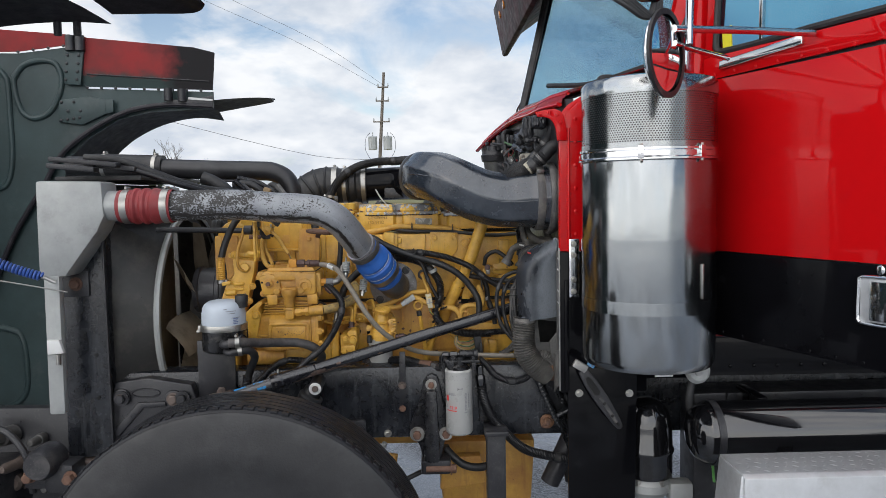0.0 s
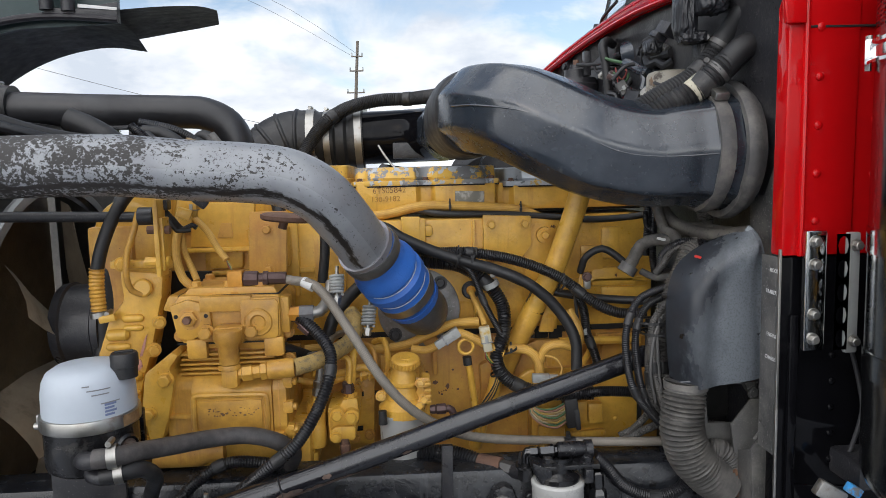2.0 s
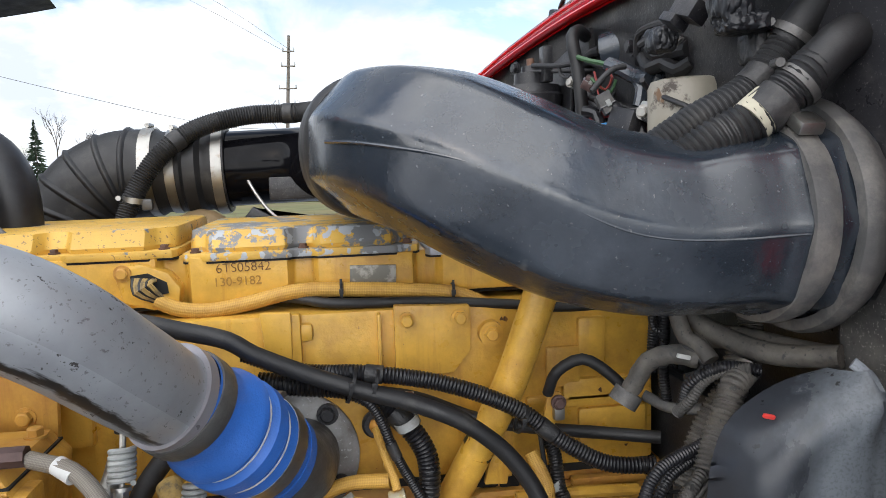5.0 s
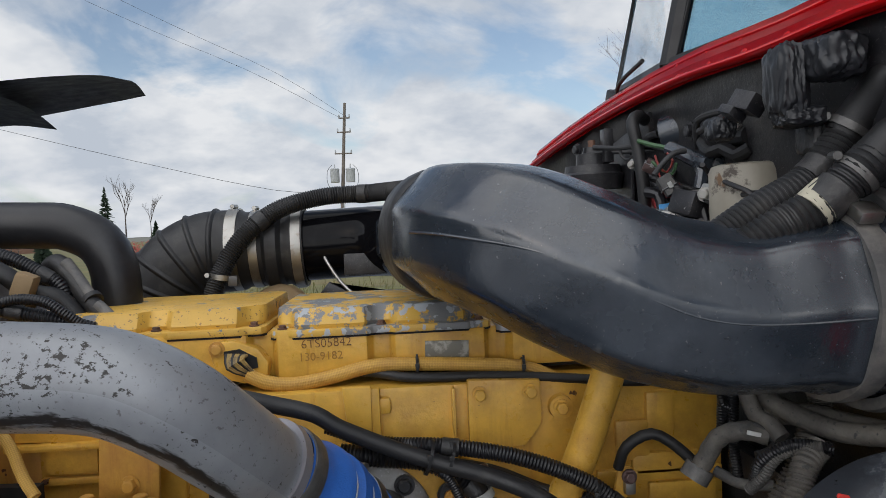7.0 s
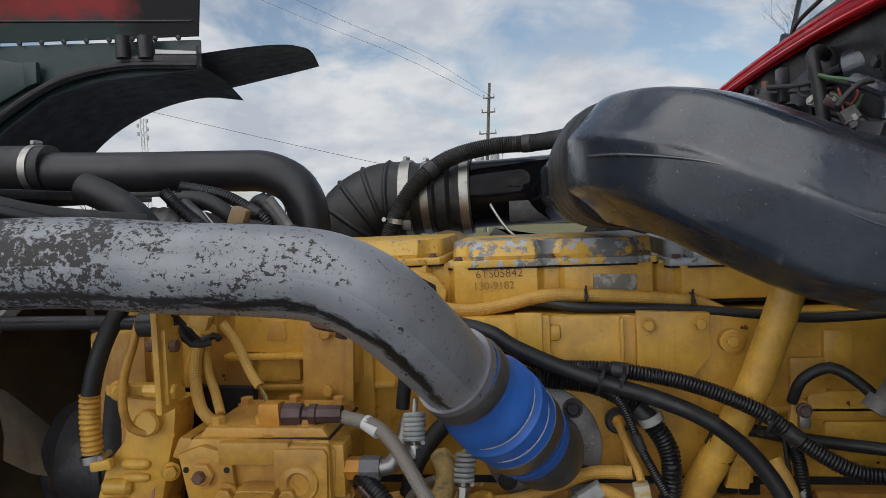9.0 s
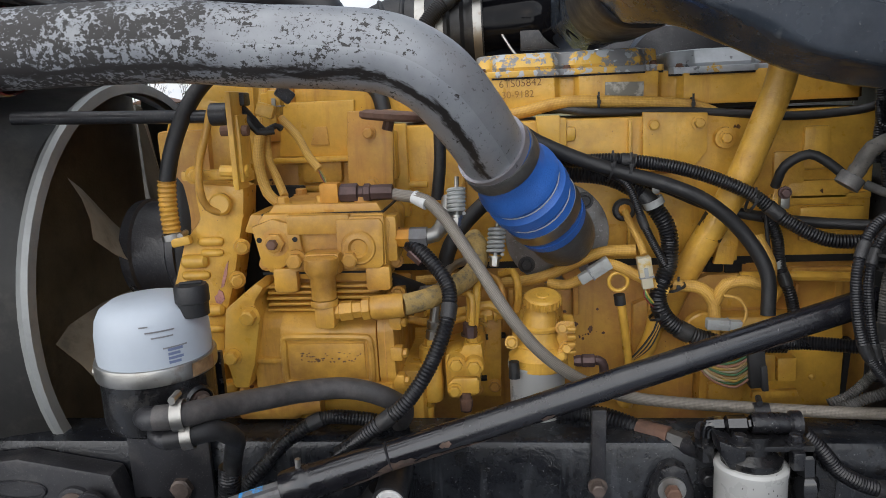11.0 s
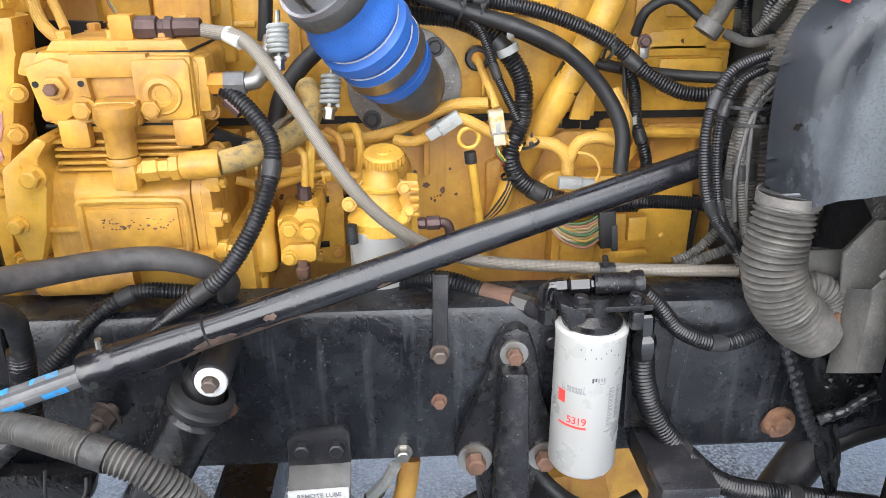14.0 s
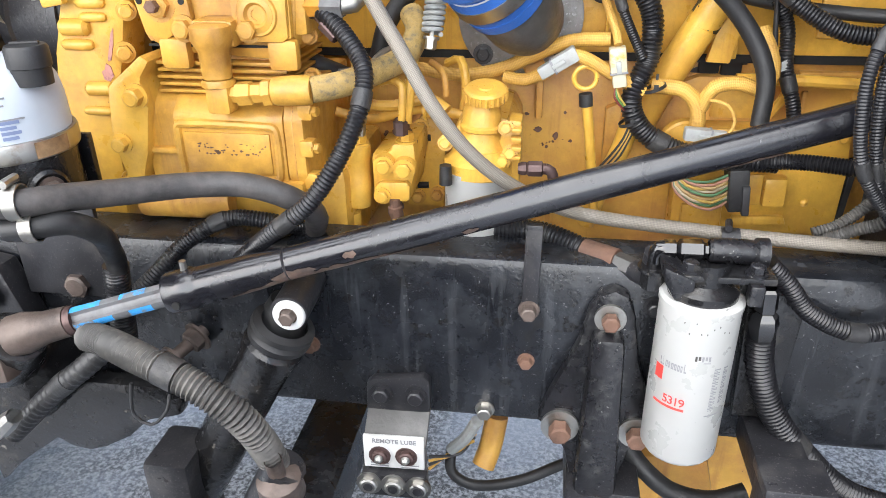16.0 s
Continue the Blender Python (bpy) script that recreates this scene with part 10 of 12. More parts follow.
hose("corrugated_hose", "black ribbed fuel hose hanging beside the white filter", "hose", M["loom"], 0.0185, [(0.158, 2.920, 0.798), (0.167, 2.920, 0.737), (0.198, 2.920, 0.660), (0.257, 2.920, 0.587), (0.331, 2.920, 0.522), (0.440, 2.930, 0.486), (0.630, 2.930, 0.448)], ripple=0.065, pitch=0.0085, group="hoses of the engine bay")
hose("rubber_hose", "smooth black hose sweeping down over the engine side", "hose", M["rubber"], 0.0135, [(-0.414, 3.200, 1.411), (-0.345, 3.200, 1.392), (-0.280, 3.200, 1.373), (-0.245, 3.200, 1.350), (-0.163, 3.200, 1.312), (-0.090, 3.190, 1.287), (-0.016, 3.180, 1.265), (0.057, 3.170, 1.232), (0.124, 3.170, 1.172), (0.167, 3.160, 1.097), (0.169, 3.150, 1.020)], group="hoses of the engine bay")
hose("corrugated_hose", "black ribbed wiring loom along the cylinder head", "hose", M["loom"], 0.0125, [(-0.268, 3.260, 1.337), (-0.182, 3.240, 1.309), (-0.087, 3.210, 1.308), (0.030, 3.200, 1.286), (0.139, 3.190, 1.241), (0.204, 3.180, 1.190), (0.267, 3.160, 1.157), (0.337, 3.140, 1.155)], ripple=0.065, pitch=0.007, group="hoses of the engine bay")
hose("corrugated_hose", "black ribbed loom behind the blue hose", "hose", M["loom"], 0.0165, [(-0.249, 3.270, 1.287), (-0.183, 3.260, 1.281), (-0.106, 3.250, 1.271), (-0.048, 3.230, 1.239), (-0.001, 3.220, 1.176), (0.002, 3.210, 1.110), (-0.019, 3.200, 1.038), (0.010, 3.200, 0.987), (0.091, 3.200, 0.952), (0.222, 3.200, 0.945)], ripple=0.065, pitch=0.008, group="hoses of the engine bay")
hose("corrugated_hose", "thin black loom dropping to the sensor plugs", "hose", M["loom"], 0.0075, [(-0.121, 3.200, 1.290), (-0.079, 3.190, 1.262), (-0.046, 3.190, 1.182), (-0.009, 3.190, 1.109)], ripple=0.065, pitch=0.005, group="hoses of the engine bay")
hose("rubber_hose", "black hose behind the ribbed looms", "hose", M["rubber"], 0.0105, [(-0.084, 3.250, 1.268), (-0.006, 3.250, 1.250), (0.086, 3.250, 1.210), (0.191, 3.250, 1.184), (0.283, 3.240, 1.173), (0.373, 3.200, 1.172)], group="hoses of the engine bay")
hose("corrugated_hose", "black loom running down by the yellow clamp", "hose", M["loom"], 0.011, [(0.188, 3.240, 1.192), (0.209, 3.240, 1.148), (0.215, 3.230, 1.091), (0.234, 3.220, 1.033), (0.244, 3.220, 0.984)], ripple=0.065, pitch=0.0065, group="hoses of the engine bay")
hose("rubber_hose", "short black hose arching beside the head end", "hose", M["rubber"], 0.009, [(0.201, 3.240, 1.245), (0.210, 3.220, 1.285), (0.248, 3.210, 1.306), (0.285, 3.200, 1.285), (0.319, 3.180, 1.248)], group="hoses of the engine bay")
hose("rubber_hose", "grey hose passing behind the heat shield", "hose", M["rubber_grey"], 0.0085, [(0.336, 3.180, 1.251), (0.363, 3.150, 1.239), (0.393, 3.100, 1.252)], group="hoses of the engine bay")
hose("corrugated_hose", "black loom bent round at the strut end", "hose", M["loom"], 0.008, [(0.337, 3.000, 1.244), (0.266, 2.980, 1.221), (0.233, 2.960, 1.169), (0.228, 2.950, 1.104), (0.247, 2.950, 1.024), (0.308, 2.970, 0.946)], ripple=0.065, pitch=0.0055, group="hoses of the engine bay")
hose("corrugated_hose", "second black loom bent round at the strut end", "hose", M["loom"], 0.008, [(0.355, 3.020, 1.226), (0.290, 3.000, 1.202), (0.259, 2.980, 1.154), (0.258, 2.970, 1.077), (0.279, 2.970, 0.995), (0.328, 2.980, 0.930)], ripple=0.065, pitch=0.0055, group="hoses of the engine bay")
hose("corrugated_hose", "dusty loom in the bundle beside the shield", "hose", M["loom_grey"], 0.0105, [(0.346, 3.020, 1.192), (0.305, 3.000, 1.153), (0.292, 2.990, 1.070), (0.304, 2.990, 0.976), (0.329, 2.980, 0.914)], ripple=0.07, pitch=0.006, group="hoses of the engine bay")
hose("corrugated_hose", "dusty ribbed loom tied into the bundle", "hose", M["loom_grey"], 0.0115, [(0.369, 3.040, 1.178), (0.336, 3.020, 1.137), (0.327, 3.010, 1.074), (0.336, 3.000, 0.981)], ripple=0.07, pitch=0.0065, group="hoses of the engine bay")
hose("corrugated_hose", "wide dusty grey ribbed hose behind the shield", "hose", M["dusty_wrap"], 0.021, [(0.442, 3.080, 1.350), (0.409, 3.060, 1.293), (0.368, 3.050, 1.236), (0.342, 3.040, 1.169), (0.348, 3.030, 1.078), (0.344, 3.030, 1.003)], ripple=0.08, pitch=0.009, group="hoses of the engine bay")
hose("corrugated_hose", "black loom hanging from behind the duct", "hose", M["loom"], 0.0085, [(0.360, 3.160, 1.419), (0.359, 3.160, 1.359), (0.357, 3.160, 1.297), (0.364, 3.160, 1.238)], ripple=0.065, pitch=0.0055, group="hoses of the engine bay")
hose("corrugated_hose", "black loom beside the head end", "hose", M["loom"], 0.0085, [(0.416, 3.000, 1.335), (0.372, 3.020, 1.337), (0.339, 3.040, 1.311), (0.338, 3.060, 1.271)], ripple=0.065, pitch=0.0055, group="hoses of the engine bay")
hose("braided_sleeve", "yellow braided wiring sleeve clipped along the valve cover base", "wiring", M["yellow_braid"], 0.0125, [(-0.406, 3.330, 1.415), (-0.377, 3.330, 1.400), (-0.329, 3.332, 1.393), (-0.266, 3.335, 1.401), (-0.193, 3.335, 1.416), (-0.115, 3.335, 1.415), (0.022, 3.335, 1.405), (0.081, 3.335, 1.395), (0.137, 3.325, 1.367), (0.165, 3.320, 1.344)], group="yellow wiring sleeves")
hose("rubber_hose", "black pipe running along the cylinder head", "hose", M["rubber"], 0.0085, [(-0.223, 3.345, 1.408), (-0.179, 3.335, 1.402), (-0.136, 3.320, 1.396), (0.020, 3.312, 1.391), (0.147, 3.305, 1.381), (0.242, 3.290, 1.373), (0.318, 3.280, 1.376), (0.373, 3.260, 1.385), (0.397, 3.200, 1.412)], group="hoses of the engine bay")
hose("braided_sleeve", "yellow painted braided harness below the blue hose", "wiring", M["yellow_braid"], 0.0115, [(-0.494, 3.250, 1.071), (-0.396, 3.270, 1.071), (-0.306, 3.270, 1.060), (-0.236, 3.260, 1.073), (-0.178, 3.250, 1.100), (-0.121, 3.240, 1.125), (-0.056, 3.220, 1.133)], group="yellow wiring sleeves")
hose("braided_sleeve", "yellow braided harness looping to the plugs", "wiring", M["yellow_braid"], 0.0105, [(-0.226, 3.240, 1.066), (-0.192, 3.230, 1.063), (-0.152, 3.220, 1.082), (-0.114, 3.200, 1.111), (-0.058, 3.200, 1.086), (-0.002, 3.200, 1.054)], group="yellow wiring sleeves")
hose("braided_sleeve", "yellow braided harness branch near the dipstick", "wiring", M["yellow_braid"], 0.0125, [(0.013, 3.220, 1.061), (0.063, 3.210, 1.057), (0.086, 3.210, 1.030), (0.091, 3.210, 0.982), (0.096, 3.220, 0.930)], group="yellow wiring sleeves")
hose("braided_sleeve", "yellow braided harness branch under the hose", "wiring", M["yellow_braid"], 0.0115, [(0.092, 3.210, 1.030), (0.106, 3.200, 1.065), (0.147, 3.200, 1.072), (0.179, 3.200, 1.062), (0.190, 3.210, 1.097), (0.172, 3.240, 1.149)], group="yellow wiring sleeves")
hose("braided_sleeve", "yellow braided lead to the fuel fitting", "wiring", M["yellow_braid"], 0.0075, [(-0.698, 3.100, 1.414), (-0.665, 3.080, 1.383), (-0.641, 3.060, 1.348), (-0.622, 3.050, 1.326)], group="yellow wiring sleeves")
hose("braided_sleeve", "yellow braided sleeve down the gear housing", "wiring", M["yellow_braid"], 0.0095, [(-0.725, 3.120, 1.489), (-0.736, 3.100, 1.401), (-0.739, 3.080, 1.340), (-0.721, 3.060, 1.287), (-0.702, 3.060, 1.268)], group="yellow wiring sleeves")
hose("braided_sleeve", "second yellow braided sleeve by the gear housing", "wiring", M["yellow_braid"], 0.0075, [(-0.731, 3.120, 1.410), (-0.728, 3.100, 1.347), (-0.707, 3.080, 1.307), (-0.691, 3.060, 1.281)], group="yellow wiring sleeves")
hose("rubber_hose", "black hose behind the springs", "hose", M["rubber"], 0.0155, [(-0.338, 3.240, 1.239), (-0.382, 3.220, 1.200), (-0.415, 3.200, 1.155), (-0.432, 3.200, 1.101)], group="hoses of the engine bay")
hose("rubber_hose", "black hose behind the charge pipe end", "hose", M["rubber"], 0.012, [(-0.428, 3.220, 1.373), (-0.430, 3.220, 1.312), (-0.439, 3.220, 1.244)], group="hoses of the engine bay")
hose("corrugated_hose", "black loom with rusty end below the strut", "hose", M["loom"], 0.0165, [(-0.214, 3.060, 0.866), (-0.153, 3.050, 0.870), (-0.102, 3.030, 0.862), (-0.077, 3.020, 0.853)], ripple=0.065, pitch=0.0075, group="hoses of the engine bay")
hose("cable", "thick black cable drooping under the frame rail", "cable", M["rubber"], 0.0105, [(-0.297, 3.080, 0.394), (-0.295, 3.060, 0.349), (-0.250, 3.050, 0.331), (-0.165, 3.050, 0.354), (-0.083, 3.080, 0.379), (-0.018, 3.120, 0.378)], group="cables")
hose("corrugated_hose", "dusty ribbed heater hose climbing to the cowl", "hose", M["rubber"], 0.0215, [(0.238, 2.980, 1.607), (0.307, 2.980, 1.650), (0.380, 2.980, 1.689), (0.417, 2.980, 1.730), (0.443, 2.980, 1.764), (0.465, 2.980, 1.787)], ripple=0.07, pitch=0.009, group="hoses of the engine bay")
hose("corrugated_hose", "second dusty ribbed heater hose climbing to the cowl", "hose", M["rubber"], 0.0245, [(0.264, 2.950, 1.597), (0.315, 2.940, 1.629), (0.365, 2.930, 1.657), (0.407, 2.920, 1.695), (0.438, 2.920, 1.720)], ripple=0.07, pitch=0.01, group="hoses of the engine bay")
hose("rubber_hose", "black rubber elbow entering the cowl panel", "hose", M["rubber"], 0.0235, [(0.428, 2.980, 1.744), (0.444, 2.970, 1.770), (0.456, 2.950, 1.796), (0.467, 2.930, 1.817), (0.539, 2.960, 1.821)], group="hoses of the engine bay")
hose("rubber_hose", "lower black rubber elbow entering the cowl panel", "hose", M["rubber"], 0.0262, [(0.396, 2.925, 1.681), (0.424, 2.920, 1.707), (0.444, 2.910, 1.731), (0.466, 2.910, 1.741), (0.539, 2.950, 1.743)], group="hoses of the engine bay")
hose("corrugated_hose", "black ribbed breather hose arching over the intake tube", "hose", M["rubber"], 0.0205, [(-0.555, 3.720, 1.519), (-0.536, 3.730, 1.570), (-0.486, 3.750, 1.648), (-0.412, 3.780, 1.705), (-0.309, 3.800, 1.732), (-0.203, 3.800, 1.736), (-0.097, 3.700, 1.738)], ripple=0.06, pitch=0.007, group="hoses of the engine bay")
hose("rubber_hose", "dark vertical rubber hose on the firewall", "hose", M["rubber"], 0.012, [(0.325, 3.420, 1.640), (0.324, 3.420, 1.708), (0.319, 3.430, 1.782), (0.314, 3.440, 1.831), (0.332, 3.460, 1.846), (0.360, 3.500, 1.843)], group="hoses of the engine bay")
hose("wire", "orange and black wires by the firewall plug", "wire", M["wire"], 0.005, [(0.300, 3.300, 1.722), (0.320, 3.300, 1.745), (0.338, 3.300, 1.758), (0.357, 3.300, 1.761)], group="wires")
hose("wire", "thin black pipe bracket line on the firewall", "wire", M["wire"], 0.004, [(0.280, 3.600, 1.792), (0.334, 3.550, 1.786), (0.394, 3.500, 1.782), (0.427, 3.450, 1.770)], group="wires")
hose("wire", "thin steel cable hooked on the radiator frame", "wire", M["zinc"], 0.0025, [(-1.674, 2.660, 1.296), (-1.528, 2.700, 1.261), (-1.388, 2.760, 1.220)], group="wires")
hose("wire", "thin wire from the latch to the cowl", "wire", M["wire"], 0.004, [(0.569, 2.720, 1.175), (0.589, 2.720, 1.100), (0.590, 2.710, 1.049), (0.561, 2.710, 0.947)], group="wires")
hose("coolant_rod", "black support rod behind the charge pipe", "rod", M["black_metal"], 0.0115, [(-1.148, 3.020, 1.436), (-0.987, 3.050, 1.430), (-0.777, 3.080, 1.422)])
hose("strap_wire", "silver wire hook under the intake tube", "wire", M["zinc"], 0.004, [(-0.291, 3.820, 1.608), (-0.315, 3.800, 1.606), (-0.301, 3.780, 1.573), (-0.269, 3.760, 1.527), (-0.247, 3.750, 1.507)], group="wires")
hose("corrugated_hose", "ribbed black loom lying behind the strap", "hose", M["loom"], 0.0155, [(-0.329, 3.070, 0.854), (-0.276, 3.070, 0.862), (-0.214, 3.060, 0.866)], ripple=0.065, pitch=0.0075, group="hoses of the engine bay")
hose("corrugated_hose", "black loom under the strut to the module", "hose", M["loom"], 0.0125, [(0.186, 3.200, 0.944), (0.247, 3.170, 0.958), (0.332, 3.120, 0.966)], ripple=0.08, pitch=0.0065, group="hoses of the engine bay")
hose("rubber_hose", "black hose behind the compressor fins", "hose", M["rubber"], 0.0165, [(-0.543, 3.160, 1.102), (-0.511, 3.170, 1.087), (-0.476, 3.200, 1.063)], group="hoses of the engine bay")
hose("corrugated_hose", "dusty ribbed hose lying by the braided line", "hose", M["loom_grey"], 0.0085, [(0.247, 3.060, 0.886), (0.279, 3.060, 0.901), (0.315, 3.060, 0.939), (0.335, 3.060, 0.972)], ripple=0.08, pitch=0.006, group="hoses of the engine bay")
hose("corrugated_hose", "dusty grey loom crossing behind the bundle", "hose", M["loom_grey"], 0.009, [(0.251, 3.040, 0.882), (0.289, 3.030, 0.907), (0.321, 3.020, 0.926), (0.340, 3.020, 0.952)], ripple=0.08, pitch=0.006, group="hoses of the engine bay")
hose("corrugated_hose", "dusty grey loom hanging in the bundle", "hose", M["loom_grey"], 0.0085, [(0.355, 3.000, 1.224), (0.316, 2.980, 1.200), (0.293, 2.975, 1.163), (0.291, 2.970, 1.096), (0.305, 2.970, 1.024), (0.327, 2.975, 0.959)], ripple=0.08, pitch=0.006, group="hoses of the engine bay")
hose("wire", "dusty wire tied in the bundle", "wire", M["rubber_grey"], 0.004, [(0.348, 2.990, 1.207), (0.306, 2.970, 1.173), (0.301, 2.965, 1.097), (0.310, 2.965, 1.016)], group="wires")
hose("wire", "dusty wire hanging in the bundle", "wire", M["rubber_grey"], 0.0035, [(0.342, 2.990, 1.188), (0.301, 2.968, 1.160), (0.284, 2.960, 1.069), (0.297, 2.965, 0.995)], group="wires")
hose("corrugated_hose", "black loom hanging behind the duct end", "hose", M["loom"], 0.0095, [(0.345, 3.170, 1.429), (0.349, 3.170, 1.379), (0.347, 3.170, 1.338), (0.345, 3.170, 1.291)], ripple=0.065, pitch=0.0055, group="hoses of the engine bay")
hose("corrugated_hose", "dusty loom hanging under the duct", "hose", M["loom_grey"], 0.016, [(0.452, 3.100, 1.407), (0.461, 3.100, 1.373), (0.452, 3.080, 1.335)], ripple=0.08, pitch=0.007, group="hoses of the engine bay")
hose("rubber_hose", "dark pipe crossing under the duct", "hose", M["dusty_wrap"], 0.017, [(0.393, 3.120, 1.354), (0.431, 3.080, 1.358), (0.470, 3.030, 1.353), (0.502, 2.990, 1.350), (0.561, 2.960, 1.345)], group="hoses of the engine bay")
hose("wire", "thin yellow lead to the pale plug", "wire", M["yellow_braid"], 0.003, [(0.101, 3.190, 1.047), (0.125, 3.180, 1.043), (0.139, 3.175, 1.020), (0.132, 3.170, 0.998)], group="wires")
hose("wire", "thin black wire beside the ribbed loom", "wire", M["rubber"], 0.004, [(0.183, 3.230, 1.194), (0.192, 3.230, 1.127), (0.201, 3.230, 1.092)], group="wires")
hose("wrapped_hose", "dusty taped hose hanging under the duct end", "hose", M["dusty_wrap"], 0.012, [(0.353, 3.130, 1.427), (0.357, 3.120, 1.395), (0.364, 3.100, 1.357), (0.373, 3.080, 1.351), (0.380, 3.060, 1.334)], group="hoses of the engine bay")
hose("corrugated_hose", "thin dusty loom curving under the duct end", "hose", M["loom_grey"], 0.008, [(0.402, 3.000, 1.339), (0.373, 3.020, 1.332), (0.352, 3.030, 1.316), (0.340, 3.040, 1.289), (0.331, 3.060, 1.265)], ripple=0.07, pitch=0.0055, group="hoses of the engine bay")
hose("corrugated_hose", "short black loom beside the head end corner", "hose", M["loom"], 0.006, [(0.338, 3.160, 1.399), (0.340, 3.160, 1.373), (0.344, 3.160, 1.359), (0.355, 3.160, 1.353)], ripple=0.07, pitch=0.005, group="hoses of the engine bay")
hose("wrapped_hose", "thick dusty taped hose running towards the cab", "hose", M["dusty_wrap"], 0.015, [(0.372, 3.150, 1.412), (0.385, 3.130, 1.383), (0.397, 3.110, 1.369), (0.418, 3.070, 1.357), (0.436, 3.030, 1.351), (0.457, 3.000, 1.352), (0.491, 2.950, 1.362)], group="hoses of the engine bay")
hose("wrapped_hose", "black taped lead looping by the hose joint", "hose", M["tape"], 0.008, [(0.338, 3.120, 1.317), (0.350, 3.100, 1.341), (0.365, 3.080, 1.341), (0.376, 3.070, 1.327), (0.364, 3.060, 1.316), (0.343, 3.060, 1.311)], group="hoses of the engine bay")
hose("corrugated_hose", "wide dusty ribbed hose dropping behind the shield", "hose", M["dusty_wrap"], 0.017, [(0.407, 3.020, 1.331), (0.378, 3.000, 1.317), (0.362, 2.990, 1.288), (0.344, 2.980, 1.257), (0.328, 2.970, 1.222)], ripple=0.08, pitch=0.008, group="hoses of the engine bay")

# --- small parts on the engine ---


def zip_tie(p, d, r):
    """A black cable tie with its locking head and cut tail."""
    p, d = Vector(p), Vector(d).normalized()
    t = thing("cable_tie", p, "black nylon cable tie round the harness", "cable tie", "cable ties")
    part("band", clamp_band(B(), p, d, r, 0.005, False), M["rubber"], t)
    part("head", bevel_box(B(), p + Vector((0, -r - 0.002, r * 0.3)), (0.007, 0.006, 0.008), 0.001), M["rubber"], t)
    part("tail", bevel_box(B(), p + Vector((0, -r, r + 0.004)), (0.004, 0.0015, 0.009), 0.0), M["rubber"], t)


def sensor_plug(p, q, w, label, mat):
    """A two-row wiring connector with its lock tab and seal."""
    p, q = Vector(p), Vector(q)
    d = (q - p).normalized()
    L = (q - p).length
    t = thing("sensor_plug", p.lerp(q, 0.5), label, "wiring plug", "wiring plugs")
    rot = Vector((1, 0, 0)).rotation_difference(d).to_euler()
    deg = [math.degrees(v) for v in rot]
    part("shell", bevel_box(B(), p.lerp(q, 0.36), (L * 0.62, w, w), w * 0.14, deg), mat, t)
    part("socket", bevel_box(B(), p.lerp(q, 0.80), (L * 0.36, w * 0.82, w * 0.82), w * 0.12, deg), mat, t)
    part("lock_tab", bevel_box(B(), p.lerp(q, 0.5) + Vector((0, -w * 0.52, 0.0)), (L * 0.30, w * 0.12, w * 0.3), 0.001, deg), M["clay"], t)
    part("seal", bevel_box(B(), p.lerp(q, 0.635), (L * 0.05, w * 1.06, w * 1.06), 0.001, deg), M["ink_grey"], t)


sensor_plug((-0.107, 3.200, 1.118), (-0.168, 3.200, 1.079), 0.024, "grey wiring plug on the yellow harness", M["clay"])
sensor_plug((-0.050, 3.190, 1.130), (-0.040, 3.190, 1.064), 0.026, "pale grey upright wiring plug with coloured wires", surface("pale_plug", (0.50, 0.46, 0.34), 0.5, vary=0.15, dirt=(0.5, 0.33, 0.08), dirt_at=(0.5, 0.6), dirt_scale=25))
sensor_plug((0.061, 3.170, 0.999), (0.130, 3.170, 0.995), 0.020, "pale grey plug beside the strut", M["clay"])
sensor_plug((-0.690, 3.060, 1.465), (-0.692, 3.060, 1.420), 0.024, "yellow painted plug above the compressor", M["yellow"])
for k, (m, dx) in enumerate((("wire_red", 0), ("wire_green", 4), ("wire_yellow", 8))):
    col = {"wire_red": (0.20, 0.03, 0.025), "wire_green": (0.09, 0.24, 0.06), "wire_yellow": (0.50, 0.37, 0.08)}[m]
    hose("wire", "thin coloured sensor wire at the plug", "wire", surface(m, col, 0.45), 0.0016, [(-0.046, 3.190, 1.065), (Vector((-0.047, 3.185, 1.049)) + Vector((dx * 0.001, 0, 0))).to_tuple(), (Vector((-0.031, 3.190, 1.029)) + Vector((dx * 0.0006, 0, 0.002 * k))).to_tuple(), (-0.014, 3.195, 1.013)], n=6, group="coloured wires")
    hose("wire", "thin coloured wire end above the compressor", "wire", bpy.data.materials[m], 0.0014, [(-0.623, 3.050, 1.328), (Vector((-0.616, 3.050, 1.312)) + Vector((0.003 * k - 0.003, 0, 0))).to_tuple(), (-0.610, 3.050, 1.297)], n=6, group="coloured wires")
zip_tie((-0.117, 3.335, 1.410), (1, 0, 0), 0.0165)
zip_tie((0.066, 3.335, 1.398), (1, 0, -0.1), 0.0165)
zip_tie((-0.108, 3.200, 1.295), (1, 0, -0.3), 0.026)
zip_tie((-0.075, 3.200, 1.292), (1, 0, -0.3), 0.024)
zip_tie((-0.016, 3.200, 1.007), (0.4, 0, -1), 0.019)
zip_tie((0.015, 3.200, 1.062), (0.4, 0, -1), 0.017)
zip_tie((0.143, 3.185, 1.226), (1, 0, -0.5), 0.02)
zip_tie((0.299, 2.990, 1.170), (0, 0, 1), 0.036)
zip_tie((0.308, 2.990, 1.145), (0, 0, 1), 0.036)
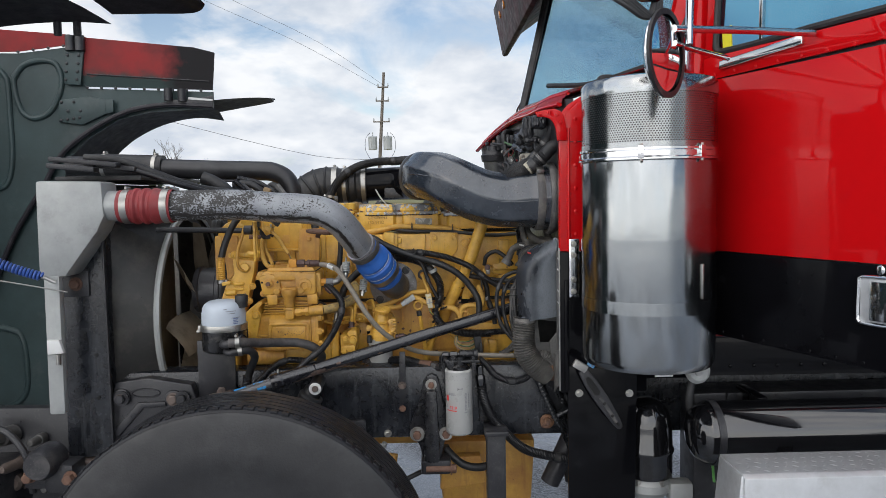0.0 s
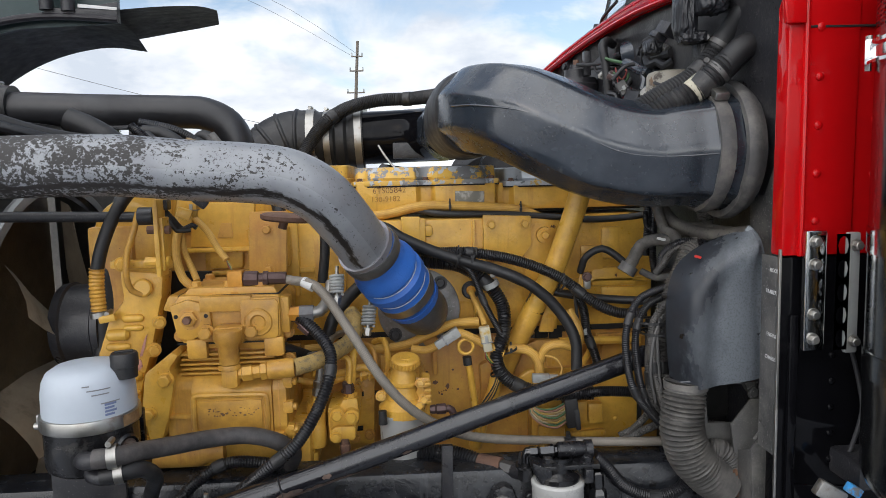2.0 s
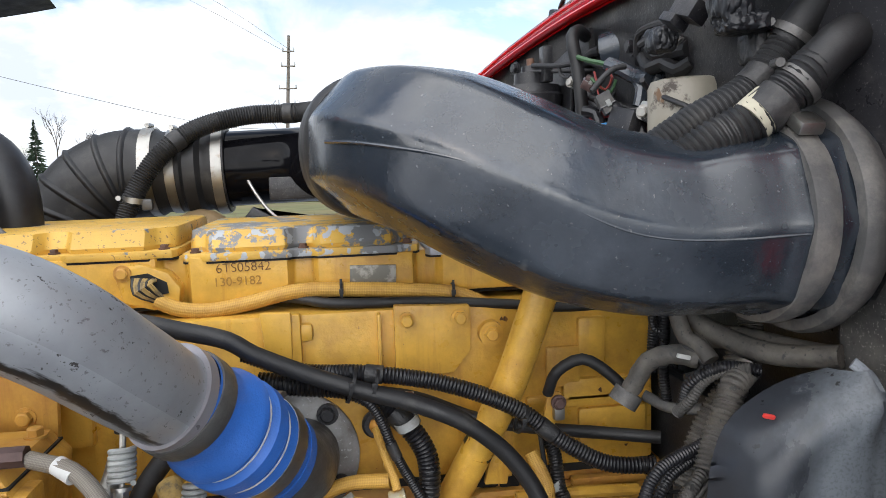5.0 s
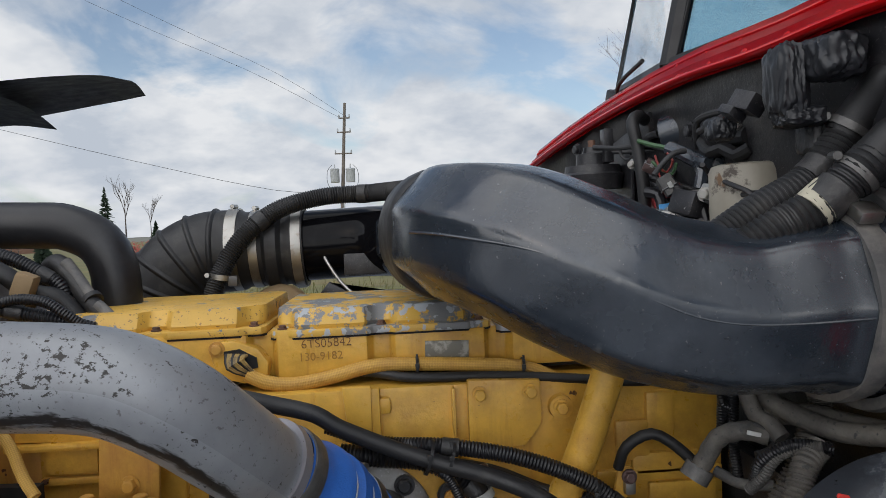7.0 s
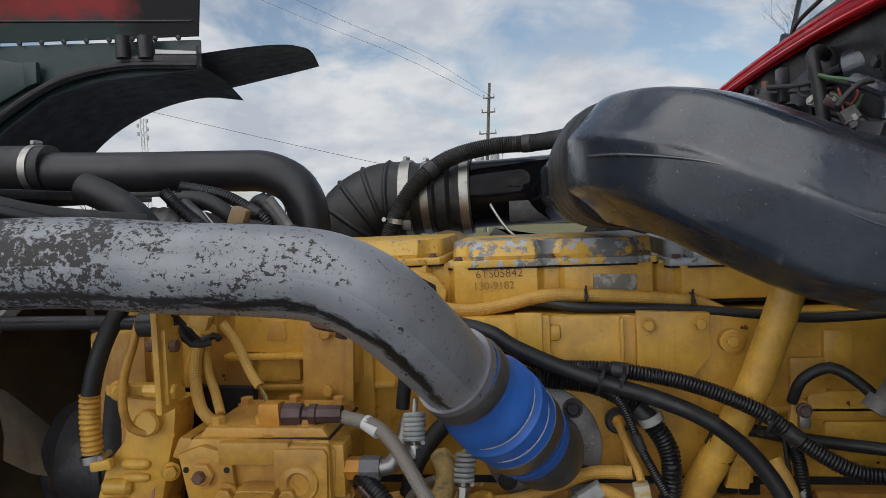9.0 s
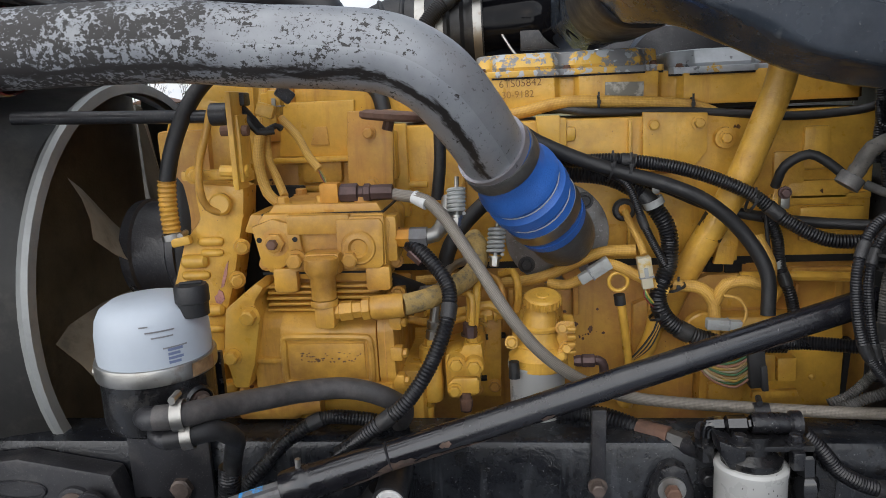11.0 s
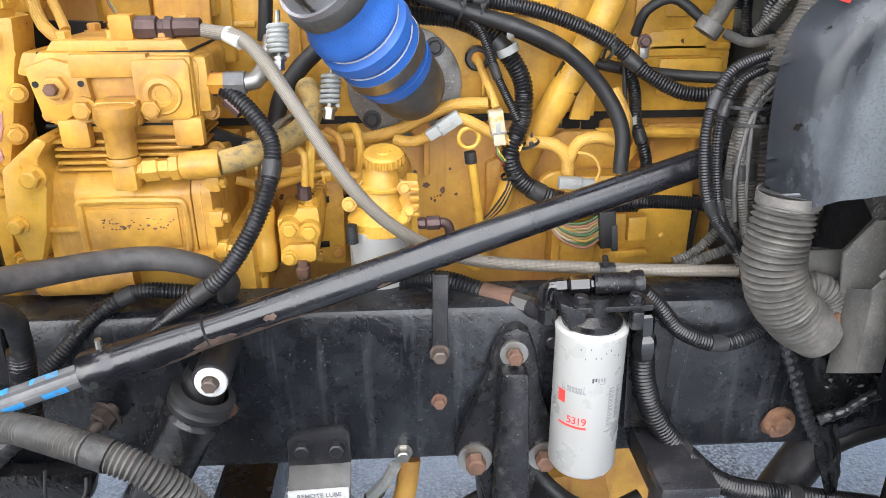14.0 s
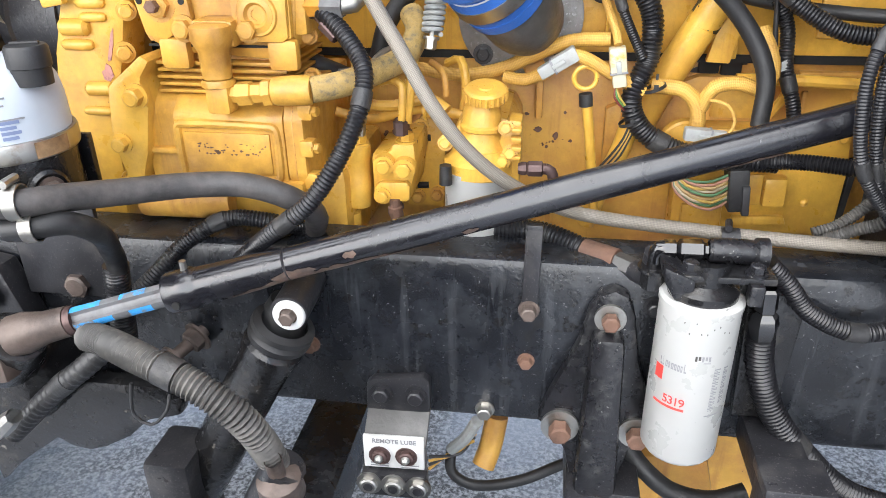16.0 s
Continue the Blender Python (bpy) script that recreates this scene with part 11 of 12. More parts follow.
# oil pressure sensor with ring, beside the flange
sr = thing("head_sensor", (-0.074, 3.270, 1.204), "dark round sensor with a yellow lead in the head", "sensor")
part("ring", turned(B(), (-0.072, 3.285, 1.202), (0, -1, 0), [(0, 0.023), (0.006, 0.023), (0.010, 0.019), (0.010, 0.012)], 24), M["black_metal"], sr)
part("body", turned(B(), (-0.072, 3.285, 1.202), (0, -1, 0.1), [(0, 0.012), (0.02, 0.012), (0.022, 0.008), (0.03, 0.0)], 8), M["brass"], sr)
part("lead", tube(B(), [(-0.073, 3.260, 1.202), (-0.068, 3.240, 1.186), (-0.061, 3.220, 1.170), (-0.051, 3.200, 1.144), (-0.048, 3.190, 1.130)], 0.007, 10), M["yellow_braid"], sr)
# clamps holding the looms to the head
def p_clip(p, r, label):
    t = thing("p_clip", p, label, "clip", "cushioned clips")
    p = Vector(p)
    part("band", clamp_band(B(), p, (0.5, 0, -1), r, 0.014, False), M["clay"], t)
    part("ear", bevel_box(B(), p + Vector((r * 0.3, 0.01, r + 0.012)), (0.014, 0.006, 0.03), 0.002), M["zinc"], t)
    part("screw", hexbolt(B(), p + Vector((r * 0.3, 0.006, r + 0.02)), (0, -1, 0), 0.006, 0.008), M["rust"], t)


p_clip((-0.027, 3.215, 1.225), 0.0185, "grey cushioned clip round the ribbed loom")
p_clip((0.208, 3.235, 1.096), 0.014, "yellow painted band round the black loom")
# grey fitting bracket at the head end
hb = thing("hose_bracket", (0.220, 3.250, 1.221), "small steel bracket with bolted hose fitting", "bracket")
part("block", bevel_box(B(), (0.216, 3.235, 1.220), (0.018, 0.02, 0.034), 0.004), M["zinc"], hb)
part("nut", hexbolt(B(), (0.213, 3.222, 1.235), (0, -1, 0), 0.009, 0.01), M["brown_fitting"], hb)
part("strip", bevel_box(B(), (0.205, 3.240, 1.214), (0.022, 0.008, 0.07), 0.003, (0, 12, 0)), M["yellow"], hb)
fb = thing("wrapped_joint", (0.306, 3.140, 1.289), "black taped hose joint beside the engine end", "hose joint")
part("body", tube(B(), [(0.291, 3.140, 1.264), (0.301, 3.130, 1.290), (0.316, 3.120, 1.321), (0.344, 3.100, 1.336), (0.373, 3.080, 1.332)], 0.0165, 16, ripple=0.05, pitch=0.022, flat=0.85), M["dusty_wrap"], fb)
part("cap", tube(B(), [(0.284, 3.140, 1.255), (0.296, 3.140, 1.273)], 0.022, 12), M["rubber_grey"], fb)
part("tape_tail", bevel_box(B(), (0.345, 3.070, 1.340), (0.02, 0.004, 0.006), 0.001, (0, 15, 0)), M["label_white"], fb)
# plates, straps and steps of the block side
for p, w, h in (((0.323, 3.302, 1.065), 0.13, 0.014), ((0.352, 3.302, 1.007), 0.012, 0.085), ((0.273, 3.302, 1.010), 0.010, 0.06), ((-0.167, 3.300, 1.030), 0.012, 0.10), ((-0.017, 3.296, 0.999), 0.010, 0.09), ((-0.301, 3.305, 0.972), 0.012, 0.13)):
    part("block_rib", bevel_box(B(), p, (w, 0.02, h), 0.004), M["yellow_rusty"], ENG)
for p in ((-0.358, 3.262, 0.963), (-0.360, 3.262, 0.929), (-0.324, 3.262, 0.949)):
    part("slot", bevel_box(B(), p, (0.02, 0.02, 0.009), 0.004), M["dark_void"], ENG)
# black boxes on the block side stand in for shade between castings
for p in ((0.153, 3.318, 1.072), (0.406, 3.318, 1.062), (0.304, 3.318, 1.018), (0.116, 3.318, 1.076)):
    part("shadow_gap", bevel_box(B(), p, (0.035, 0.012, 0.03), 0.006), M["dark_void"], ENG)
# raised casting frames and bosses on the head side
for p, w, h in (((-0.687, 3.300, 1.378), 0.040, 0.046), ((-0.683, 3.298, 1.313), 0.085, 0.075), ((-0.179, 3.302, 1.355), 0.03, 0.03), ((0.294, 3.302, 1.310), 0.05, 0.085), ((0.302, 3.302, 1.223), 0.12, 0.05)):
    part("casting_pad", bevel_box(B(), p, (w, 0.02, h), 0.009), M["yellow"], ENG)
for p in ((-0.762, 3.296, 1.411), (-0.669, 3.296, 1.409)):
    part("casting_edge", bevel_box(B(), p, (0.16, 0.012, 0.006), 0.002), M["yellow"], ENG)
part("strap_plate", slab(B(), [(-0.244, 3.280, 1.394)[0::2], (-0.196, 3.280, 1.393)[0::2], (-0.197, 3.280, 1.313)[0::2], (-0.236, 3.280, 1.314)[0::2]], 3.276, 3.29, bevel=0.003), M["yellow"], ENG)
part("strap_plate", slab(B(), [(0.126, 3.280, 1.208)[0::2], (0.158, 3.280, 1.207)[0::2], (0.137, 3.280, 1.089)[0::2], (0.099, 3.280, 1.091)[0::2]], 3.262, 3.276, bevel=0.003), M["yellow"], ENG)
# wire harness strands below the plugs
for k in range(5):
    hose("wire", "bare harness strand beside the dipstick", "wire", M["yellow_braid"] if k % 2 else M["wire"], 0.0022, [(Vector((-0.016, 3.200, 1.007)) + Vector((0.002 * k, 0, 0))).to_tuple(), (Vector((-0.025, 3.200, 0.977)) + Vector((0.003 * k, 0, 0.002 * k))).to_tuple(), (Vector((-0.049, 3.210, 0.935)) + Vector((0.004 * k, 0, 0.0))).to_tuple(), (-0.073, 3.230, 0.898)], n=6, group="harness strands")
hose("pipe", "thick yellow drain pipe beside the strut", "pipe", M["yellow"], 0.017, [(-0.013, 3.240, 0.990), (-0.025, 3.240, 0.942), (-0.045, 3.250, 0.889), (-0.072, 3.260, 0.796)])
hose("pipe", "thin yellow fuel line dropping to the pump", "pipe", M["yellow_rusty"], 0.0055, [(-0.344, 3.200, 1.095), (-0.324, 3.180, 1.088), (-0.316, 3.170, 1.070), (-0.315, 3.170, 1.048)])
hose("pipe", "thin yellow fuel line with a union nut", "pipe", M["yellow"], 0.0085, [(-0.375, 3.140, 1.080), (-0.375, 3.130, 1.040), (-0.378, 3.120, 1.010)])
hose("pipe", "yellow fuel line lying along the block", "pipe", M["yellow"], 0.0085, [(-0.500, 3.160, 1.020), (-0.445, 3.170, 1.005), (-0.390, 3.170, 1.019), (-0.347, 3.170, 1.026), (-0.278, 3.180, 1.012)])
fu = thing("line_union", (-0.379, 3.120, 1.008), "brown oxidised union nut on a fuel line", "fitting", "line fittings")
part("nut", hexbolt(B(), (-0.379, 3.120, 1.001), (0, 0, 1), 0.012, 0.022), M["brown_fitting"], fu)
part("collar", rod(B(), (-0.380, 3.120, 0.988), (-0.379, 3.120, 1.001), 0.009, n=10), M["yellow"], fu)
for p in ((-0.350, 3.170, 1.024), (-0.331, 3.170, 1.026)):
    lf = thing("line_union", p, "yellow painted union nut on a fuel line", "fitting", "line fittings")
    part("nut", hexbolt(B(), p, (1, 0, 0.1), 0.013, 0.014), M["yellow"], lf)
# saddle clamp and tab levers at the gear housing
tl = thing("lever_bracket", (-0.751, 3.020, 1.386), "yellow two-plate bracket with a black coupling and rusty pin", "bracket")
part("coupling", turned(B(), (-0.794, 3.030, 1.427), (1, 0, 0), [(0, 0), (0, 0.019), (0.030, 0.019), (0.034, 0.015), (0.05, 0.014), (0.05, 0)], 20), M["black_metal"], tl)
part("plate", bevel_box(B(), (-0.743, 3.000, 1.383), (0.010, 0.05, 0.16), 0.003), M["yellow"], tl)
part("plate", bevel_box(B(), (-0.736, 3.010, 1.370), (0.008, 0.05, 0.11), 0.003), M["yellow"], tl)
part("pin", rod(B(), (-0.768, 3.000, 1.400), (-0.722, 3.000, 1.399), 0.009, n=10), M["rust"], tl)
part("lower_pin", hexbolt(rod(B(), (-0.776, 3.000, 1.334), (-0.735, 3.000, 1.332), 0.010, n=10), (-0.738, 3.000, 1.333), (1, 0, 0), 0.012, 0.01), M["yellow"], tl)
hose("wire", "black lead running to the yellow plug", "wire", M["rubber"], 0.0065, [(-0.751, 3.030, 1.434), (-0.734, 3.030, 1.417), (-0.721, 3.040, 1.395), (-0.695, 3.050, 1.395)], n=8, group="wires")
# rusty hose end and fitting over the rail
rf = thing("hose_end", (-0.066, 3.000, 0.854), "rusty crimped hose end with a black elbow", "fitting", "line fittings")
part("crimp", tube(B(), [(-0.084, 3.020, 0.856), (-0.038, 2.990, 0.856)], 0.0195, 16), M["rust"], rf)
part("nut", tube(B(), [(-0.039, 2.990, 0.856), (-0.011, 2.970, 0.853)], 0.0165, 6), M["oily_steel"], rf)
part("elbow", tube(B(), [(-0.014, 2.970, 0.855), (-0.000, 2.950, 0.857), (0.005, 2.940, 0.878), (0.006, 2.930, 0.904)], 0.0155, 12), M["black_metal"], rf)
# things under the rail
hose("pipe", "yellow painted leg below the frame rail", "pipe", M["yellow_rusty"], 0.022, [(-0.215, 3.120, 0.445), (-0.225, 3.100, 0.385), (-0.237, 3.080, 0.352)])
part("engine_foot", slab(B(), [(-0.002, 3.060, 0.448)[0::2], (0.159, 3.060, 0.454)[0::2], (0.188, 3.060, 0.337)[0::2], (-0.015, 3.060, 0.308)[0::2]], 3.04, 3.10, bevel=0.01), M["yellow_rusty"], ENG, "yellow mounting leg below the rail")
hose("cable", "black brake hose below the fuel filter", "cable", M["rubber"], 0.016, [(0.013, 3.000, 0.503), (0.042, 2.980, 0.475), (0.091, 2.970, 0.441), (0.156, 2.970, 0.431), (0.209, 2.980, 0.447)], group="cables")
hose("rubber_hose", "thick black air hose at the rail end", "hose", M["rubber"], 0.022, [(0.653, 2.980, 0.591), (0.576, 2.980, 0.567), (0.538, 2.990, 0.526), (0.521, 3.000, 0.457), (0.535, 3.020, 0.346)], group="hoses of the engine bay")
wl2 = thing("wiring_block", (-0.278, 3.020, 0.436), "small grey fitting with thin wires under the rail", "fitting", "line fittings")
part("body", tube(B(), [(-0.240, 2.990, 0.537), (-0.261, 3.000, 0.489), (-0.289, 3.020, 0.442)], 0.011, 10), M["clay"], wl2)
for k in range(4):
    hose("wire", "thin wire under the frame rail", "wire", M["wire"] if k % 2 else M["yellow_braid"], 0.003, [(Vector((-0.337, 3.050, 0.360)) + Vector((0, 0, 0.01 * k))).to_tuple(), (Vector((-0.295, 3.060, 0.398)) + Vector((0.006 * k, 0, 0))).to_tuple(), (Vector((-0.254, 3.080, 0.413)) + Vector((0, 0.01 * k, 0))).to_tuple()], n=6, group="wires")
# grey tag on the braided hose and the black sleeve
solid("hose_tag", tube(B(), [(-0.457, 3.035, 1.275), (-0.434, 3.022, 1.265)], 0.0118, 16), M["label_white"], "small silver tag wrapped round the braided hose", "label")
solid("hose_sleeve", tube(B(), [(-0.453, 3.045, 1.096), (-0.429, 3.060, 1.095)], 0.0196, 18), M["rubber_grey"], "dark sleeve on the fabric covered hose", "sleeve")
# fittings on the braided line over the rail
bt = thing("line_clip", (0.124, 3.030, 0.888), "black strap clip on the braided line", "clip", "cushioned clips")
part("band", clamp_band(B(), (0.124, 3.035, 0.884), (1, 0, 0), 0.013, 0.026, True), M["black_metal"], bt)
part("post", bevel_box(B(), (0.125, 3.030, 0.872), (0.012, 0.02, 0.03), 0.003), M["black_metal"], bt)

# coiled blue air line
def coil(name, label, a, b, R, r, turns, mat):
    a, b = Vector(a), Vector(b)
    u, v, d = frame_of(b - a)
    t = thing(name, b, label, "air line")
    bm = B()
    n = int(turns * 9)
    tube(bm, [(a.lerp(b, i / n) + Vector((0, 0, -0.02 * math.sin(i / n * math.pi))) + (u * math.cos(i / 9 * math.tau) + v * math.sin(i / 9 * math.tau)) * R).to_tuple() for i in range(n + 1)], r, 6, 0.01)
    part("coil", bm, mat, t)
    part("end_fitting", rod(B(), b, b + d * 0.05, r * 1.3, n=10), M["zinc"], t)


coil("coiled_air_line", "coiled blue air line hooked on the radiator frame", (-1.708, 2.600, 1.449), (-1.435, 2.680, 1.288), 0.013, 0.0052, 26, M["blue_air"])
# black arms and hoses over the charge cooler
hose("hood_cable", "black hose draped over the radiator top", "hose", M["rubber"], 0.016, [(-1.388, 2.950, 1.727), (-1.249, 2.950, 1.712), (-1.124, 2.980, 1.660), (-0.985, 3.050, 1.604), (-0.846, 3.150, 1.578)], group="hoses of the engine bay")
hose("hood_cable", "second black hose over the radiator top", "hose", M["loom"], 0.012, [(-1.345, 2.930, 1.699), (-1.204, 2.950, 1.677), (-1.039, 3.000, 1.617), (-0.881, 3.100, 1.562)], group="hoses of the engine bay")
for p, w in (((-1.365, 2.900, 1.707), 0.26), ((-1.392, 2.860, 1.684), 0.18), ((-1.285, 2.950, 1.689), 0.2)):
    solid("hood_stop", bevel_box(B(), p, (w, 0.05, 0.02), 0.006, (0, 6, 0)), M["black_metal"], "black steel stop arm on the radiator top", "arm", "stop arms")
# hoses on the front of the engine
lh = hose("label_hose", "thick black hose with a printed band over the front cover", "hose", M["rubber"], 0.0165, [(-0.808, 3.500, 1.550), (-0.792, 3.480, 1.598), (-0.764, 3.460, 1.616), (-0.733, 3.440, 1.594), (-0.700, 3.420, 1.553), (-0.662, 3.400, 1.518), (-0.620, 3.380, 1.489), (-0.567, 3.340, 1.457), (-0.548, 3.320, 1.398)], group="hoses of the engine bay")
part("printed_band", tube(B(), [(-0.740, 3.438, 1.618), (-0.721, 3.432, 1.594), (-0.690, 3.413, 1.556)], 0.0105, 14), M["rubber_grey"], lh, "pale printed band")
part("printed_band", tube(B(), [(-0.673, 3.402, 1.539), (-0.650, 3.390, 1.521), (-0.623, 3.375, 1.501)], 0.0105, 14), M["rubber_grey"], lh, "pale printed band")
part("cable_tie", tube(B(), [(-0.691, 3.418, 1.550), (-0.684, 3.413, 1.544)], 0.0185, 16), M["rubber"], lh)
hose("front_hose", "wide ribbed black rubber hose behind the fan shroud", "hose", M["dusty_black"], 0.046, [(-1.100, 3.440, 1.571), (-1.002, 3.440, 1.567), (-0.937, 3.440, 1.562), (-0.872, 3.440, 1.546), (-0.831, 3.440, 1.514)], ripple=0.03, pitch=0.021, n=28, group="hoses of the engine bay")
hose("front_hose", "black ribbed loom dropping to the front cover", "hose", M["loom"], 0.0125, [(-0.919, 3.420, 1.650), (-0.877, 3.420, 1.642), (-0.824, 3.420, 1.627), (-0.778, 3.420, 1.601), (-0.740, 3.420, 1.571), (-0.729, 3.420, 1.512)], ripple=0.05, pitch=0.007, group="hoses of the engine bay")
hose("front_hose", "thick black hose under the coolant pipe", "hose", M["rubber"], 0.0165, [(-0.897, 3.380, 1.626), (-0.851, 3.380, 1.620), (-0.811, 3.380, 1.597), (-0.781, 3.390, 1.568), (-0.739, 3.400, 1.555), (-0.703, 3.400, 1.513)], group="hoses of the engine bay")
hose("front_hose", "black loom looping over the charge pipe", "hose", M["loom"], 0.0115, [(-0.907, 3.330, 1.636), (-0.878, 3.320, 1.611), (-0.839, 3.310, 1.580), (-0.796, 3.300, 1.553), (-0.748, 3.300, 1.540), (-0.700, 3.300, 1.528), (-0.642, 3.310, 1.508)], ripple=0.07, pitch=0.007, group="hoses of the engine bay")
hose("front_hose", "thin black loom arching over the ribbed loom", "hose", M["loom"], 0.0085, [(-0.801, 3.290, 1.546), (-0.776, 3.290, 1.560), (-0.742, 3.290, 1.564), (-0.708, 3.290, 1.557), (-0.681, 3.290, 1.538), (-0.652, 3.300, 1.512)], ripple=0.06, pitch=0.006, group="hoses of the engine bay")
hose("front_hose", "tape wrapped wiring bundle above the front cover", "hose", M["black_metal"], 0.014, [(-0.880, 3.350, 1.614), (-0.856, 3.340, 1.596), (-0.826, 3.330, 1.576), (-0.802, 3.320, 1.552)], group="hoses of the engine bay")
hose("front_hose", "black hose coming down from the radiator top", "hose", M["rubber"], 0.028, [(-1.024, 3.250, 1.651), (-0.975, 3.250, 1.629), (-0.927, 3.250, 1.596), (-0.901, 3.260, 1.552), (-0.898, 3.270, 1.476)], n=18, group="hoses of the engine bay")
vb = thing("air_valve", (-0.894, 3.400, 1.616), "dusty black valve body among the front hoses", "valve")
part("body", bevel_box(B(), (-0.890, 3.400, 1.620), (0.07, 0.05, 0.032), 0.008, (0, 8, 0)), M["black_metal"], vb)
part("side_port", rod(B(), (-0.936, 3.400, 1.620), (-0.909, 3.400, 1.621), 0.013), M["black_metal"], vb)
part("mount_bar", bevel_box(B(), (-1.006, 3.420, 1.639), (0.16, 0.03, 0.010), 0.002), M["black_metal"], vb)
solid("hose_connector", bevel_box(B(), (-0.774, 3.360, 1.581), (0.034, 0.03, 0.046), 0.008, (0, 22, 0)), M["tan"], "brown dusty connector between the hoses", "fitting", "line fittings")
hose("wire", "thin steel wire across the front hoses", "wire", M["zinc"], 0.0016, [(-0.829, 3.325, 1.598), (-0.811, 3.315, 1.580), (-0.793, 3.305, 1.565)], group="wires")

# --- fittings along the firewall under the cowl edge ---
solid("firewall_duct", tube(B(), [(0.392, 3.460, 1.804), (0.428, 3.420, 1.816), (0.477, 3.360, 1.829)], 0.042, 24), M["duct"], "dark plastic air duct along the firewall", "duct")
fp = thing("firewall_plate", (0.257, 3.750, 1.765), "black pressed plate with an angle bracket on the firewall", "plate")
part("plate", slab(B(), [(3.55, 1.66), (3.95, 1.62), (3.95, 1.78), (3.55, 1.83)], 0.345, 0.352, "x", bevel=0.002), M["black_metal"], fp)
part("angle", bevel_box(B(), (0.306, 3.580, 1.803), (0.02, 0.03, 0.07), 0.003), M["black_metal"], fp)
part("bolt", hexbolt(B(), (0.254, 3.620, 1.801), (-1, -0.3, 0), 0.010, 0.008), M["black_metal"], fp)
wb = thing("recess_frame", (0.393, 3.500, 1.808), "black pressed frame round a firewall recess", "frame")
part("rail", tube(B(), [(0.387, 3.440, 1.796), (0.387, 3.440, 1.828), (0.390, 3.430, 1.842), (0.429, 3.380, 1.862)], 0.006, 8), M["black_gloss"], wb)
part("cover", bevel_box(B(), (0.384, 3.520, 1.824), (0.05, 0.05, 0.07), 0.006, (0, 0, 10)), M["black_metal"], wb)
cw = [("wire_green", 0.0045, [(0.317, 3.420, 1.794), (0.330, 3.400, 1.785), (0.344, 3.380, 1.778), (0.352, 3.360, 1.772)]),
      ("wire_red", 0.0022, [(0.326, 3.360, 1.760), (0.325, 3.340, 1.738), (0.338, 3.340, 1.728), (0.346, 3.330, 1.747), (0.340, 3.340, 1.762)]),
      ("wire_green", 0.0028, [(0.320, 3.360, 1.750), (0.332, 3.350, 1.734), (0.348, 3.340, 1.725), (0.352, 3.330, 1.743)]),
      ("wire_red", 0.0018, [(0.327, 3.350, 1.734), (0.328, 3.340, 1.714), (0.336, 3.330, 1.703)])]
for m, r, pts in cw:
    hose("wire", "coloured wire in the firewall tangle", "wire", bpy.data.materials[m], r, pts, n=6, group="firewall wires")
for pts, r, m in (([(0.352, 3.360, 1.772), (0.365, 3.330, 1.759), (0.377, 3.300, 1.743), (0.385, 3.270, 1.736)], 0.013, "duct"),
                  ([(0.377, 3.300, 1.743), (0.382, 3.290, 1.723), (0.376, 3.290, 1.695)], 0.012, "duct"),
                  ([(0.318, 3.360, 1.655), (0.347, 3.330, 1.652), (0.374, 3.300, 1.654), (0.395, 3.270, 1.647)], 0.011, "zinc"),
                  ([(0.355, 3.310, 1.680), (0.369, 3.290, 1.681), (0.384, 3.270, 1.684)], 0.013, "rubber_grey"),
                  ([(0.315, 3.380, 1.696), (0.329, 3.360, 1.690), (0.332, 3.350, 1.660), (0.326, 3.350, 1.635)], 0.010, "loom"),
                  ([(0.367, 3.290, 1.679), (0.376, 3.280, 1.657), (0.378, 3.270, 1.624)], 0.009, "loom"),
                  ([(0.288, 3.460, 1.695), (0.303, 3.440, 1.686), (0.311, 3.440, 1.667), (0.295, 3.450, 1.665)], 0.005, "wire"),
                  ([(0.279, 3.580, 1.801), (0.308, 3.500, 1.790), (0.342, 3.450, 1.789), (0.361, 3.400, 1.772)], 0.005, "wire"),
                  ([(0.308, 3.500, 1.787), (0.311, 3.500, 1.773), (0.320, 3.480, 1.765), (0.329, 3.460, 1.783)], 0.0035, "wire"),
                  ([(0.388, 3.300, 1.776), (0.386, 3.270, 1.754), (0.399, 3.250, 1.759), (0.408, 3.220, 1.744), (0.421, 3.200, 1.753)], 0.012, "rubber"),
                  ([(0.391, 3.280, 1.788), (0.394, 3.260, 1.771), (0.409, 3.240, 1.773), (0.417, 3.200, 1.773)], 0.014, "rubber"),
                  ([(0.393, 3.270, 1.805), (0.397, 3.250, 1.786), (0.405, 3.240, 1.791), (0.411, 3.210, 1.781)], 0.010, "rubber_grey")):
    hose("air_pipe", "dusty pipe in the firewall tangle", "pipe", M[m], r, pts, n=10, group="firewall pipes")
sensor_plug((0.329, 3.340, 1.722), (0.344, 3.330, 1.688), 0.026, "dusty grey plug in the firewall tangle", M["rubber_grey"])
sensor_plug((0.324, 3.350, 1.663), (0.357, 3.340, 1.667), 0.018, "blue plug in the firewall tangle", M["blue_tape"])
sensor_plug((0.316, 3.380, 1.732), (0.326, 3.370, 1.754), 0.022, "brown dusty plug on the firewall", M["brown_fitting"])
